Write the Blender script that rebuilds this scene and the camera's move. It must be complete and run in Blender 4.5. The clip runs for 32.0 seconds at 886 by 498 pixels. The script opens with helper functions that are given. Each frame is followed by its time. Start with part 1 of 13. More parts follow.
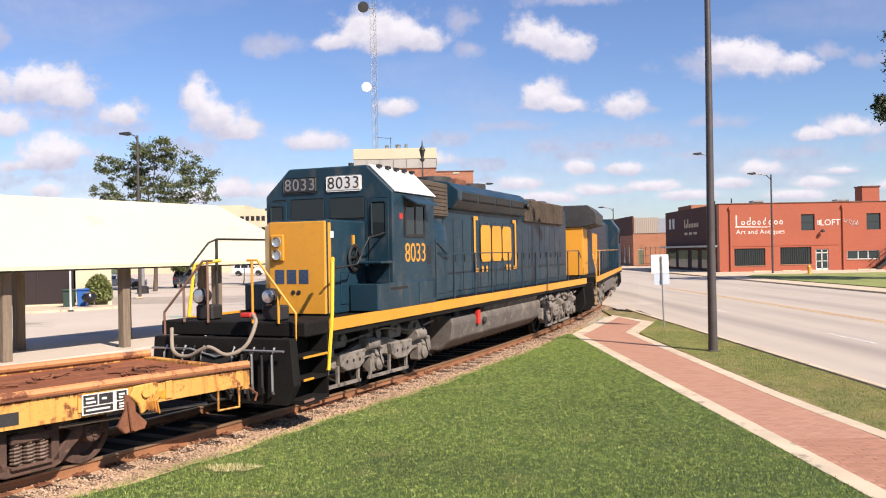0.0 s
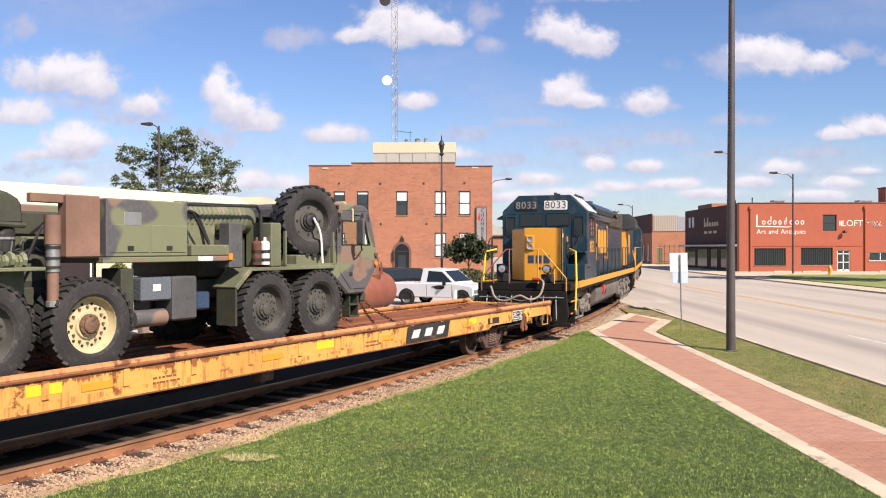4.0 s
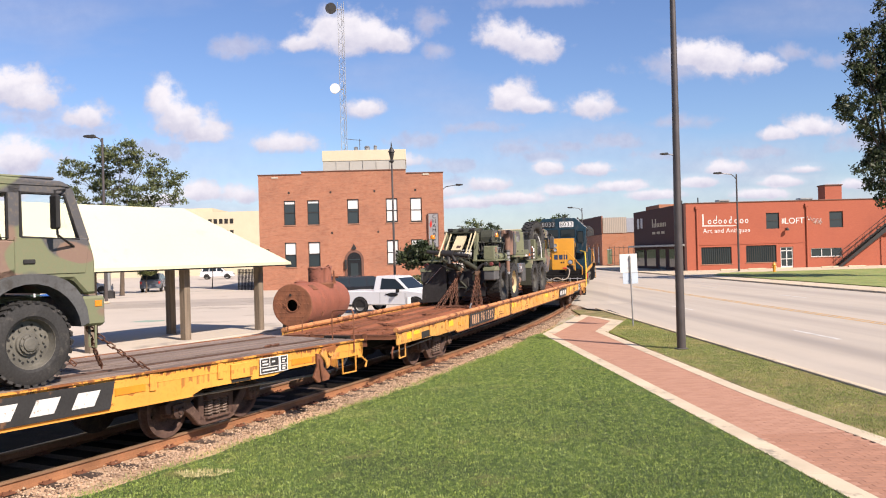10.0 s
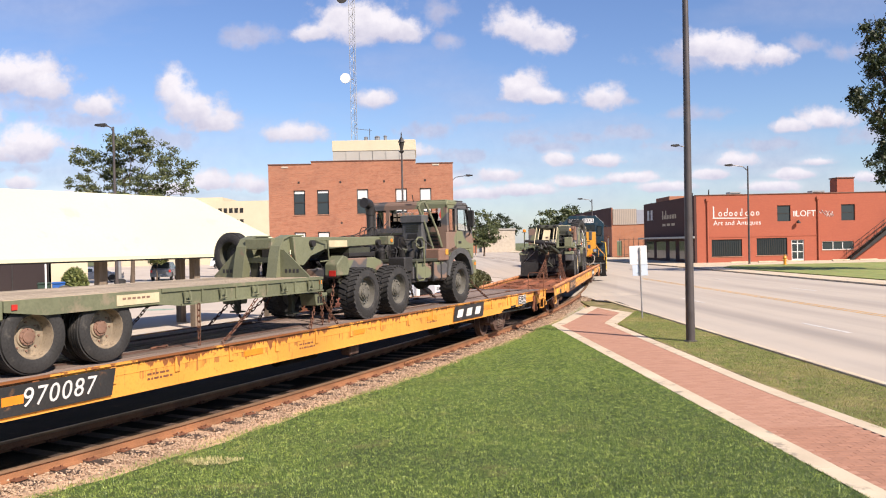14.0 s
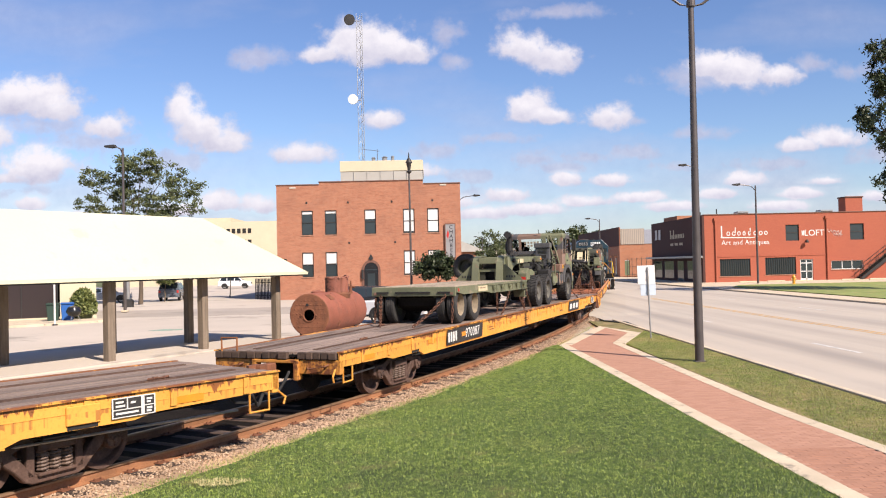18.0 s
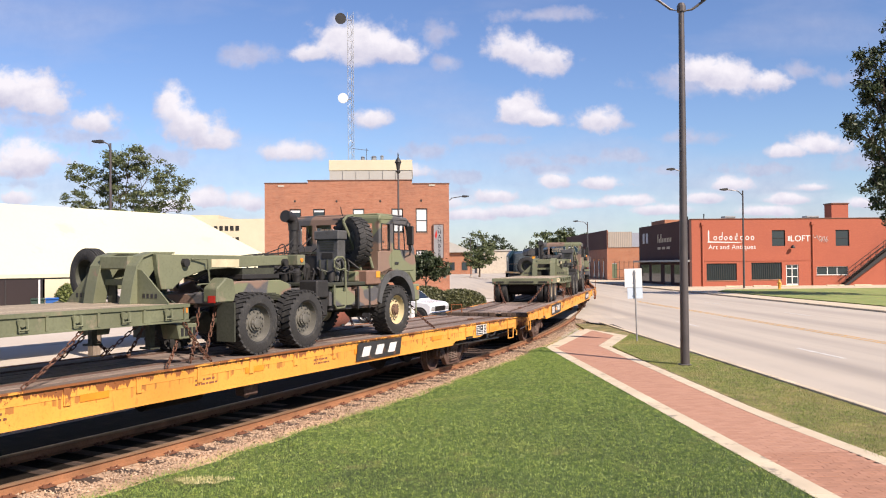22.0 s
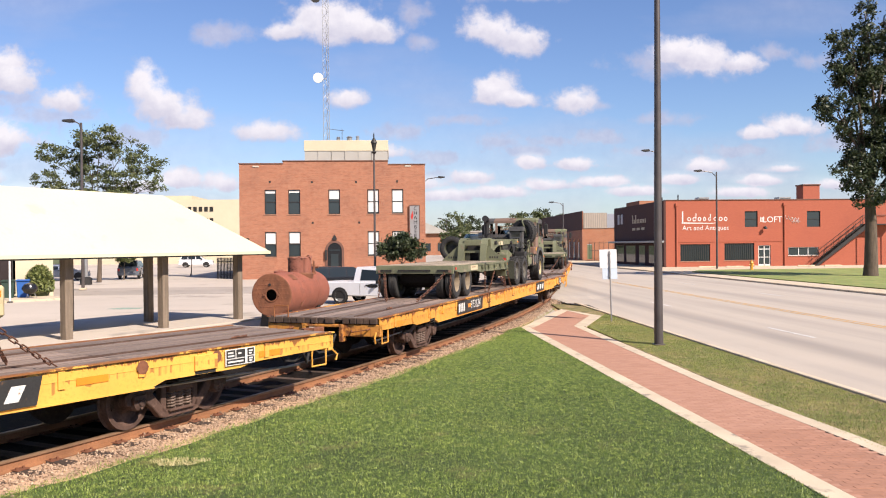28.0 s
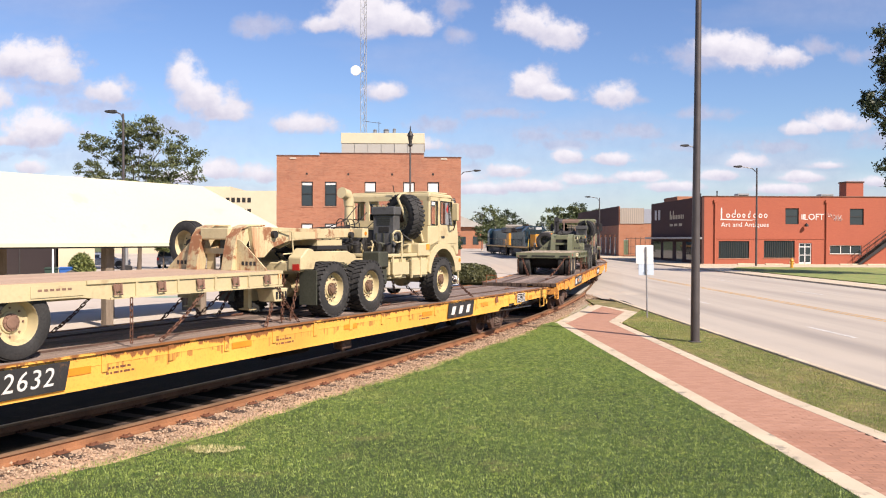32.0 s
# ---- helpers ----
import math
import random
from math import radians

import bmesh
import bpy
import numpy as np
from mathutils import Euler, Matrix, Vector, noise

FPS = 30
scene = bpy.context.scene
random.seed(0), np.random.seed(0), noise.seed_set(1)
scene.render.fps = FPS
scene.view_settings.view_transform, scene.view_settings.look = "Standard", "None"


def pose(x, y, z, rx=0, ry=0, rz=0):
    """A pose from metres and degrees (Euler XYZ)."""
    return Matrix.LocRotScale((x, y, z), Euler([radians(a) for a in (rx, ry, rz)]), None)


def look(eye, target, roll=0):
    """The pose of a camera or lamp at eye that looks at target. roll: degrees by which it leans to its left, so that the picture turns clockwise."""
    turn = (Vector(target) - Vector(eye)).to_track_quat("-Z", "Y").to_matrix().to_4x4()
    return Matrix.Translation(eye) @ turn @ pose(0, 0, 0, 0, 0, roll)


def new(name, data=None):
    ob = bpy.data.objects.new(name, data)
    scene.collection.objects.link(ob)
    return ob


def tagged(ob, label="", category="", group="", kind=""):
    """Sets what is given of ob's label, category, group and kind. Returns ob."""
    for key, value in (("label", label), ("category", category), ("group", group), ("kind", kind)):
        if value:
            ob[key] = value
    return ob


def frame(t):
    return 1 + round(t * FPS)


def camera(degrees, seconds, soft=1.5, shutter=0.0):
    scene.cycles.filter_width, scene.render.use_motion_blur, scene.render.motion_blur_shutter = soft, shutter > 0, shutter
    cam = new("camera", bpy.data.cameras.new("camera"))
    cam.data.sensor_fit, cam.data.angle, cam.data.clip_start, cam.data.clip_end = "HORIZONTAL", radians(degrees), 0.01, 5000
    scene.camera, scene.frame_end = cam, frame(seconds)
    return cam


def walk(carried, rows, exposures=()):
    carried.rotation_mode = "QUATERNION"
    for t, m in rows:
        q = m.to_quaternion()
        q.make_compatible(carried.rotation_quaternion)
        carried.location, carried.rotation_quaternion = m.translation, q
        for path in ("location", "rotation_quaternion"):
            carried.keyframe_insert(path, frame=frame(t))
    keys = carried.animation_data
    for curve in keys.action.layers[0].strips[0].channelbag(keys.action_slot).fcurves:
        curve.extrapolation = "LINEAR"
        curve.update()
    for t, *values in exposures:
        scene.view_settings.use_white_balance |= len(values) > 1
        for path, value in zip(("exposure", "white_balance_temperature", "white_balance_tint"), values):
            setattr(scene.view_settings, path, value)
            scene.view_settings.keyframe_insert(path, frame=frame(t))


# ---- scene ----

# ---------------------------------------------------------------- the camera
EYE = (0.0, 0.0, 2.69)
TURNS = (
    (0, 90.24, 1.05, -0.05), (0.5, 89.54, 1.22, -0.02), (1, 88.91, 1.62, -0.06), (1.5, 88.92, 1.81, 0.07),
    (2, 89.12, 1.64, 0.35), (2.5, 89.19, 1.34, 0.47), (3, 89.23, 0.86, 0.63), (3.5, 89.56, 0.19, 1.13),
    (5.5, 90.18, -0.03, 1.13), (6, 90.14, 0.19, 0.38), (6.5, 90.12, 0.08, 0.16), (7, 90.03, -0.07, -0.57),
    (7.5, 90.01, 0.14, -2.21), (8, 90.21, 0.66, -3.03), (8.5, 90.25, 1.00, -2.94), (9, 90.17, 1.16, -2.75),
    (9.5, 90.33, 1.37, -2.56), (10, 90.28, 1.58, -2.09), (10.5, 89.99, 1.82, -1.47), (11, 89.74, 1.99, -0.93),
    (11.5, 89.55, 1.98, -0.76), (12, 89.33, 1.78, -0.99), (12.5, 89.23, 1.69, -0.95), (13, 89.16, 1.62, -0.80),
    (13.5, 89.38, 1.49, -0.94), (14, 89.65, 1.21, -1.45), (14.5, 89.76, 1.09, -1.88), (16.5, 90.37, 1.13, -1.33),
    (17, 90.48, 1.17, -1.35), (17.5, 90.73, 1.19, -1.18), (18, 91.03, 1.30, -0.94), (18.5, 90.98, 1.30, -1.09),
    (19, 90.77, 1.23, -1.58), (19.5, 90.77, 0.86, -2.29), (20, 90.87, 0.70, -2.58), (20.5, 90.94, 0.56, -2.64),
    (21, 90.97, 0.47, -2.59), (21.5, 90.91, 0.58, -2.28), (22, 91.05, 0.50, -1.77), (22.5, 91.15, 0.29, -1.23),
    (23, 90.97, 0.33, -0.98), (23.5, 90.83, 0.46, -1.16), (24, 90.60, 0.32, -1.66), (24.5, 90.20, 0.09, -2.53),
    (25, 89.95, 0.08, -3.33), (25.5, 89.66, -0.00, -3.66), (27.5, 90.18, 0.15, -3.88), (28, 89.73, 0.54, -3.41),
    (28.5, 89.41, 0.78, -2.80), (29, 89.28, 0.56, -2.61), (29.5, 89.29, 0.44, -2.78), (30, 89.48, 0.62, -2.89),
    (30.5, 89.62, 0.56, -2.38), (31, 89.71, 0.68, -1.38), (31.5, 89.60, 0.40, -0.89), (32, 89.28, -0.20, -1.01),
)

cam = camera(55.82, 32.0, soft=1.1)
walk(cam, [(t, pose(*EYE, rx, ry, rz)) for t, rx, ry, rz in TURNS])

# ---------------------------------------------------------------- sky and sun
SUN_AZ, SUN_EL = radians(140.0), radians(41.0)   # clockwise from +y: over the right shoulder
# middle (across, up), half width, half height: heaped clouds with flat bases, then thin torn ones
CLOUDS = (
    (-0.478, 0.205, 0.062, 0.026), (-0.440, 0.190, 0.030, 0.016), (-0.380, 0.170, 0.028, 0.017), (-0.275, 0.170, 0.024, 0.036), (-0.245, 0.148, 0.032, 0.016), (-0.150, 0.133, 0.036, 0.015),
    (-0.070, 0.262, 0.052, 0.030), (-0.025, 0.255, 0.032, 0.020), (-0.125, 0.252, 0.022, 0.012), (-0.054, 0.172, 0.024, 0.014), (0.118, 0.256, 0.036, 0.023), (0.160, 0.244, 0.036, 0.021),
    (0.118, 0.180, 0.030, 0.021), (0.152, 0.172, 0.024, 0.010), (0.219, 0.172, 0.028, 0.019), (0.348, 0.232, 0.030, 0.021), (0.380, 0.222, 0.034, 0.022), (0.428, 0.218, 0.026, 0.014),
    (0.445, 0.132, 0.034, 0.010), (0.495, 0.139, 0.034, 0.014), (0.166, 0.097, 0.022, 0.010), (0.226, 0.095, 0.032, 0.010), (-0.462, 0.127, 0.040, 0.021), (-0.500, 0.112, 0.036, 0.012),
    (-0.474, 0.082, 0.026, 0.011), (-0.198, 0.074, 0.026, 0.015), (0.482, 0.089, 0.026, 0.007), (0.378, 0.092, 0.026, 0.011), (0.100, 0.080, 0.028, 0.011), (0.128, 0.062, 0.046, 0.010),
    (0.060, 0.058, 0.036, 0.009), (-0.008, 0.110, 0.024, 0.010), (0.640, 0.185, 0.050, 0.026), (-0.620, 0.180, 0.050, 0.028), (0.300, 0.062, 0.040, 0.008), (0.420, 0.060, 0.040, 0.008),
    (-0.530, 0.160, 0.040, 0.020), (-0.415, 0.066, 0.040, 0.010), (-0.290, 0.070, 0.030, 0.010), (0.020, 0.072, 0.040, 0.010), (0.190, 0.070, 0.036, 0.009), (0.255, 0.074, 0.030, 0.008),
    (0.345, 0.076, 0.034, 0.009), (0.450, 0.074, 0.030, 0.008), (0.540, 0.070, 0.040, 0.009), (-0.060, 0.060, 0.050, 0.010),
    (-0.290, 0.190, 0.016, 0.028), (-0.262, 0.165, 0.034, 0.024), (-0.492, 0.210, 0.040, 0.026), (-0.468, 0.122, 0.050, 0.026), (-0.255, 0.078, 0.030, 0.014))
WISPS = (
    (0.160, 0.112, 0.060, 0.010), (0.420, 0.112, 0.060, 0.008), (-0.300, 0.128, 0.060, 0.012), (-0.480, 0.098, 0.070, 0.012), (0.080, 0.150, 0.040, 0.008), (0.330, 0.150, 0.050, 0.008),
    (-0.200, 0.252, 0.030, 0.012), (0.024, 0.278, 0.020, 0.014), (0.036, 0.243, 0.016, 0.009), (0.255, 0.167, 0.016, 0.006), (0.470, 0.232, 0.026, 0.010), (0.515, 0.222, 0.026, 0.011),
    (0.128, 0.123, 0.036, 0.011), (0.196, 0.124, 0.044, 0.010), (0.248, 0.128, 0.034, 0.009), (-0.400, 0.156, 0.056, 0.012), (-0.455, 0.178, 0.070, 0.012), (0.010, 0.136, 0.030, 0.010),
    (-0.520, 0.265, 0.022, 0.018), (0.050, 0.105, 0.030, 0.009), (0.560, 0.120, 0.060, 0.012), (0.300, 0.110, 0.040, 0.008), (0.020, 0.080, 0.060, 0.012), (-0.330, 0.100, 0.050, 0.016),
    (0.350, 0.220, 0.070, 0.014), (0.160, 0.300, 0.060, 0.008), (-0.100, 0.090, 0.060, 0.012))


def make_sky():
    world = bpy.data.worlds.new("sky")
    scene.world = world
    world.use_nodes = True
    nt = world.node_tree
    nt.nodes.clear()
    N, L = nt.nodes.new, nt.links.new
    out, bg = N("ShaderNodeOutputWorld"), N("ShaderNodeBackground")
    sky = N("ShaderNodeTexSky")
    sky.sky_type, sky.sun_disc = "NISHITA", False
    sky.sun_elevation, sky.sun_rotation = SUN_EL, SUN_AZ
    sky.air_density, sky.dust_density, sky.ozone_density = 1.0, 0.4, 1.6
    co, sep = N("ShaderNodeTexCoord"), N("ShaderNodeSeparateXYZ")
    L(co.outputs["Generated"], sep.inputs[0])

    def math_(op, a, b=None, c=None):
        n = N("ShaderNodeMath")
        n.operation = op
        for i, v in enumerate((a, b, c)):
            if v is None:
                continue
            if isinstance(v, (int, float)):
                n.inputs[i].default_value = v
            else:
                L(v, n.inputs[i])
        return n.outputs[0]
    ay = math_("MAXIMUM", math_("ABSOLUTE", sep.outputs[1]), 0.05)
    u, v = math_("DIVIDE", sep.outputs[0], ay), math_("DIVIDE", sep.outputs[2], ay)
    uv = N("ShaderNodeCombineXYZ")
    L(u, uv.inputs[0])
    L(v, uv.inputs[1])
    # billows: two noises push the edges of the cloud shapes about
    big, small = N("ShaderNodeTexNoise"), N("ShaderNodeTexNoise")
    for n, s, d in ((big, 17.0, 6.0), (small, 60.0, 5.0)):
        n.inputs["Scale"].default_value, n.inputs["Detail"].default_value, n.inputs["Roughness"].default_value = s, d, 0.6
        L(uv.outputs[0], n.inputs["Vector"])

    def heap(clouds, base):
        """How far from the middle of the nearest cloud, and how much its top is turned to the sun."""
        field = lit = None
        for cu, cv, w, h in clouds:
            m, drop, tall, ln = (N("ShaderNodeVectorMath") for _ in range(4))
            m.operation, drop.operation, tall.operation, ln.operation = "MULTIPLY_ADD", "MULTIPLY", "MAXIMUM", "LENGTH"
            L(uv.outputs[0], m.inputs[0])
            m.inputs[1].default_value = (1 / w, 1 / h, 0)
            m.inputs[2].default_value = (-cu / w, -cv / h, 0)
            L(m.outputs[0], drop.inputs[0])
            drop.inputs[1].default_value = (1, -base, 0)
            L(m.outputs[0], tall.inputs[0])
            L(drop.outputs[0], tall.inputs[1])
            L(tall.outputs[0], ln.inputs[0])
            d = ln.outputs["Value"]
            field = d if field is None else math_("SMOOTH_MIN", field, d, 0.3)
            up = N("ShaderNodeSeparateXYZ")
            L(m.outputs[0], up.inputs[0])
            up = math_("MULTIPLY", up.outputs[1], math_("MAXIMUM", math_("SUBTRACT", 1.5, d), 0.0))
            lit = up if lit is None else math_("ADD", lit, up)
        return field, lit

    def soft(v, lo, hi):
        r = N("ShaderNodeMapRange")
        r.interpolation_type = "SMOOTHSTEP"
        L(v, r.inputs[0])
        r.inputs[1].default_value, r.inputs[2].default_value = lo, hi
        return r.outputs[0]
    field, lit = heap(CLOUDS, 1.5)
    torn, _ = heap(WISPS, 1.0)
    ragged = math_("ADD", math_("MULTIPLY_ADD", big.outputs[0], 2.6, -1.3), math_("MULTIPLY_ADD", small.outputs[0], 1.1, -0.55))
    dense = soft(math_("SUBTRACT", math_("SUBTRACT", 1.15, field), ragged), -0.25, 0.62)
    thinned = math_("MULTIPLY", soft(math_("SUBTRACT", math_("SUBTRACT", 1.1, torn), math_("MULTIPLY", ragged, 1.5)), -0.4, 1.0), 0.68)
    # thin veils between the clouds and haze low down
    veil = N("ShaderNodeTexNoise")
    veil.inputs["Scale"].default_value, veil.inputs["Detail"].default_value = 2.6, 7.0
    st = N("ShaderNodeVectorMath")
    st.operation = "MULTIPLY"
    L(uv.outputs[0], st.inputs[0])
    st.inputs[1].default_value = (1.0, 3.2, 0)
    L(st.outputs[0], veil.inputs["Vector"])
    thin = math_("MULTIPLY", math_("SUBTRACT", veil.outputs[0], 0.50), 1.9)
    low = N("ShaderNodeMapRange")
    L(sep.outputs[2], low.inputs[0])
    low.inputs[1].default_value, low.inputs[2].default_value, low.inputs[3].default_value, low.inputs[4].default_value = 0.005, 0.17, 0.55, 0.0
    haze = math_("MAXIMUM", math_("ADD", low.outputs[0], thin), 0.0)
    cover = math_("MINIMUM", math_("MAXIMUM", math_("MAXIMUM", dense, thinned), haze), 1.0)
    # cloud brightness: grey undersides, white tops
    tone = math_("MULTIPLY_ADD", small.outputs[0], 0.9, math_("MULTIPLY_ADD", dense, 0.50, math_("MULTIPLY_ADD", lit, 0.55, -0.30)))
    white = N("ShaderNodeMix")
    white.data_type = "RGBA"
    white.inputs["A"].default_value = (5.9, 6.0, 7.7, 1)
    white.inputs["B"].default_value = (10.6, 10.4, 10.8, 1)
    L(tone, white.inputs["Factor"])
    mix = N("ShaderNodeMix")
    mix.data_type = "RGBA"
    L(cover, mix.inputs["Factor"])
    hue = N("ShaderNodeHueSaturation")
    hue.inputs["Saturation"].default_value, hue.inputs["Value"].default_value, hue.inputs["Hue"].default_value = 1.08, 1.38, 0.508
    L(sky.outputs[0], hue.inputs["Color"])
    tint = N("ShaderNodeMix")
    tint.data_type, tint.blend_type = "RGBA", "MULTIPLY"
    tint.inputs["Factor"].default_value = 1.0
    tint.inputs["B"].default_value = (0.90, 1.0, 1.14, 1)
    L(hue.outputs[0], tint.inputs["A"])
    L(tint.outputs["Result"], mix.inputs["A"])
    L(white.outputs["Result"], mix.inputs["B"])
    L(mix.outputs["Result"], bg.inputs[0])
    bg.inputs[1].default_value = 0.050
    L(bg.outputs[0], out.inputs[0])
    lamp = bpy.data.lights.new("sun", "SUN")
    lamp.energy, lamp.angle, lamp.color = 5.0, radians(0.53), (1.0, 0.89, 0.755)
    ob = new("sun", lamp)
    d = Vector((math.sin(SUN_AZ) * math.cos(SUN_EL), math.cos(SUN_AZ) * math.cos(SUN_EL), math.sin(SUN_EL)))
    ob.matrix_basis = look(d * 60, (0, 0, 0))


make_sky()
scene.view_settings.exposure = 0.84
scene.view_settings.use_white_balance = True
scene.view_settings.white_balance_temperature, scene.view_settings.white_balance_tint = 6500, 15

# ---------------------------------------------------------------- materials


def nodes_of(name):
    m = bpy.data.materials.new(name)
    m.use_nodes = True
    nt = m.node_tree
    return m, nt, nt.nodes["Principled BSDF"]


def noise_of(nt, scale, detail=4.0, rough=0.55, stretch=None):
    co = nt.nodes.new("ShaderNodeTexCoord")
    n = nt.nodes.new("ShaderNodeTexNoise")
    n.inputs["Scale"].default_value, n.inputs["Detail"].default_value, n.inputs["Roughness"].default_value = scale, detail, rough
    if stretch:
        mp = nt.nodes.new("ShaderNodeMapping")
        mp.inputs["Scale"].default_value = stretch
        nt.links.new(co.outputs["Object"], mp.inputs[0])
        nt.links.new(mp.outputs[0], n.inputs["Vector"])
    else:
        nt.links.new(co.outputs["Object"], n.inputs["Vector"])
    return n.outputs[0]


def mixed(nt, a, b, fac):
    m = nt.nodes.new("ShaderNodeMix")
    m.data_type = "RGBA"
    for key, v in (("A", a), ("B", b), ("Factor", fac)):
        if hasattr(v, "is_linked"):
            nt.links.new(v, m.inputs[key])
        elif key == "Factor":
            m.inputs[key].default_value = v
        else:
            m.inputs[key].default_value = (*v[:3], 1)
    return m.outputs["Result"]


def ranged(nt, v, lo, hi, a=0.0, b=1.0):
    m = nt.nodes.new("ShaderNodeMapRange")
    nt.links.new(v, m.inputs[0])
    for i, x in enumerate((lo, hi, a, b)):
        m.inputs[i + 1].default_value = x
    return m.outputs[0]


def bumped(nt, bsdf, h, strength, depth=0.01):
    b = nt.nodes.new("ShaderNodeBump")
    b.inputs["Strength"].default_value, b.inputs["Distance"].default_value = strength, depth
    nt.links.new(h, b.inputs["Height"])
    nt.links.new(b.outputs[0], bsdf.inputs["Normal"])


def base_of(c):
    """Every base colour a fifth darker than listed, so that shade renders deeper."""
    return tuple(0.80 * x for x in c[:3])


def scaled(c, k):
    return tuple(min(1.0, x * k) for x in c)


def mat(name, base, rough=0.6, metal=0.0, var=0.25, scale=1.3, fine=28.0, bump=0.15, depth=0.006, dirt=None, dirty=0.0, stretch=None, per_object=0.0, spec=0.5):
    """A plain surface: broad and fine variation of its colour, a dirt colour in blotches, fine relief."""
    m, nt, bsdf = nodes_of(name)
    base = base_of(base)
    dirt = dirt and base_of(dirt)
    big, small = noise_of(nt, scale, 5, stretch=stretch), noise_of(nt, fine, 4)
    col = mixed(nt, scaled(base, 1 - var), scaled(base, 1 + var), ranged(nt, big, 0.3, 0.7))
    col = mixed(nt, col, scaled(base, 1 - var * 1.2), ranged(nt, small, 0.45, 0.75, 0.0, 0.5))
    if dirt:
        blot = noise_of(nt, scale * 2.3, 7, 0.65, stretch)
        col = mixed(nt, col, dirt, ranged(nt, blot, 0.62 - 0.3 * dirty, 0.70 - 0.18 * dirty))
    if per_object:
        info = nt.nodes.new("ShaderNodeObjectInfo")
        hsv = nt.nodes.new("ShaderNodeHueSaturation")
        nt.links.new(ranged(nt, info.outputs["Random"], 0, 1, 1 - per_object, 1 + per_object), hsv.inputs["Value"])
        nt.links.new(col, hsv.inputs["Color"])
        col = hsv.outputs[0]
    nt.links.new(col, bsdf.inputs["Base Color"])
    bsdf.inputs["Metallic"].default_value = metal
    bsdf.inputs["Specular IOR Level"].default_value = spec
    nt.links.new(ranged(nt, small, 0.3, 0.7, max(0.02, rough - 0.1), min(1.0, rough + 0.1)), bsdf.inputs["Roughness"])
    if bump:
        bumped(nt, bsdf, small, bump, depth)
    return m


def camouflage(name, a, b, c, scale=0.75):
    m, nt, bsdf = nodes_of(name)
    a, b, c = base_of(a), base_of(b), base_of(c)
    n1, n2, small = noise_of(nt, scale, 1.5, 0.4), noise_of(nt, scale * 1.25, 1.0, 0.4, (1.0, 1.0, 1.35)), noise_of(nt, 22, 5)
    col = mixed(nt, a, b, ranged(nt, n1, 0.495, 0.52))
    col = mixed(nt, col, c, ranged(nt, n2, 0.55, 0.575))
    col = mixed(nt, col, (0.22, 0.17, 0.11), ranged(nt, small, 0.5, 0.8, 0.0, 0.45))
    nt.links.new(col, bsdf.inputs["Base Color"])
    nt.links.new(ranged(nt, small, 0.3, 0.7, 0.55, 0.8), bsdf.inputs["Roughness"])
    bumped(nt, bsdf, small, 0.12, 0.004)
    return m


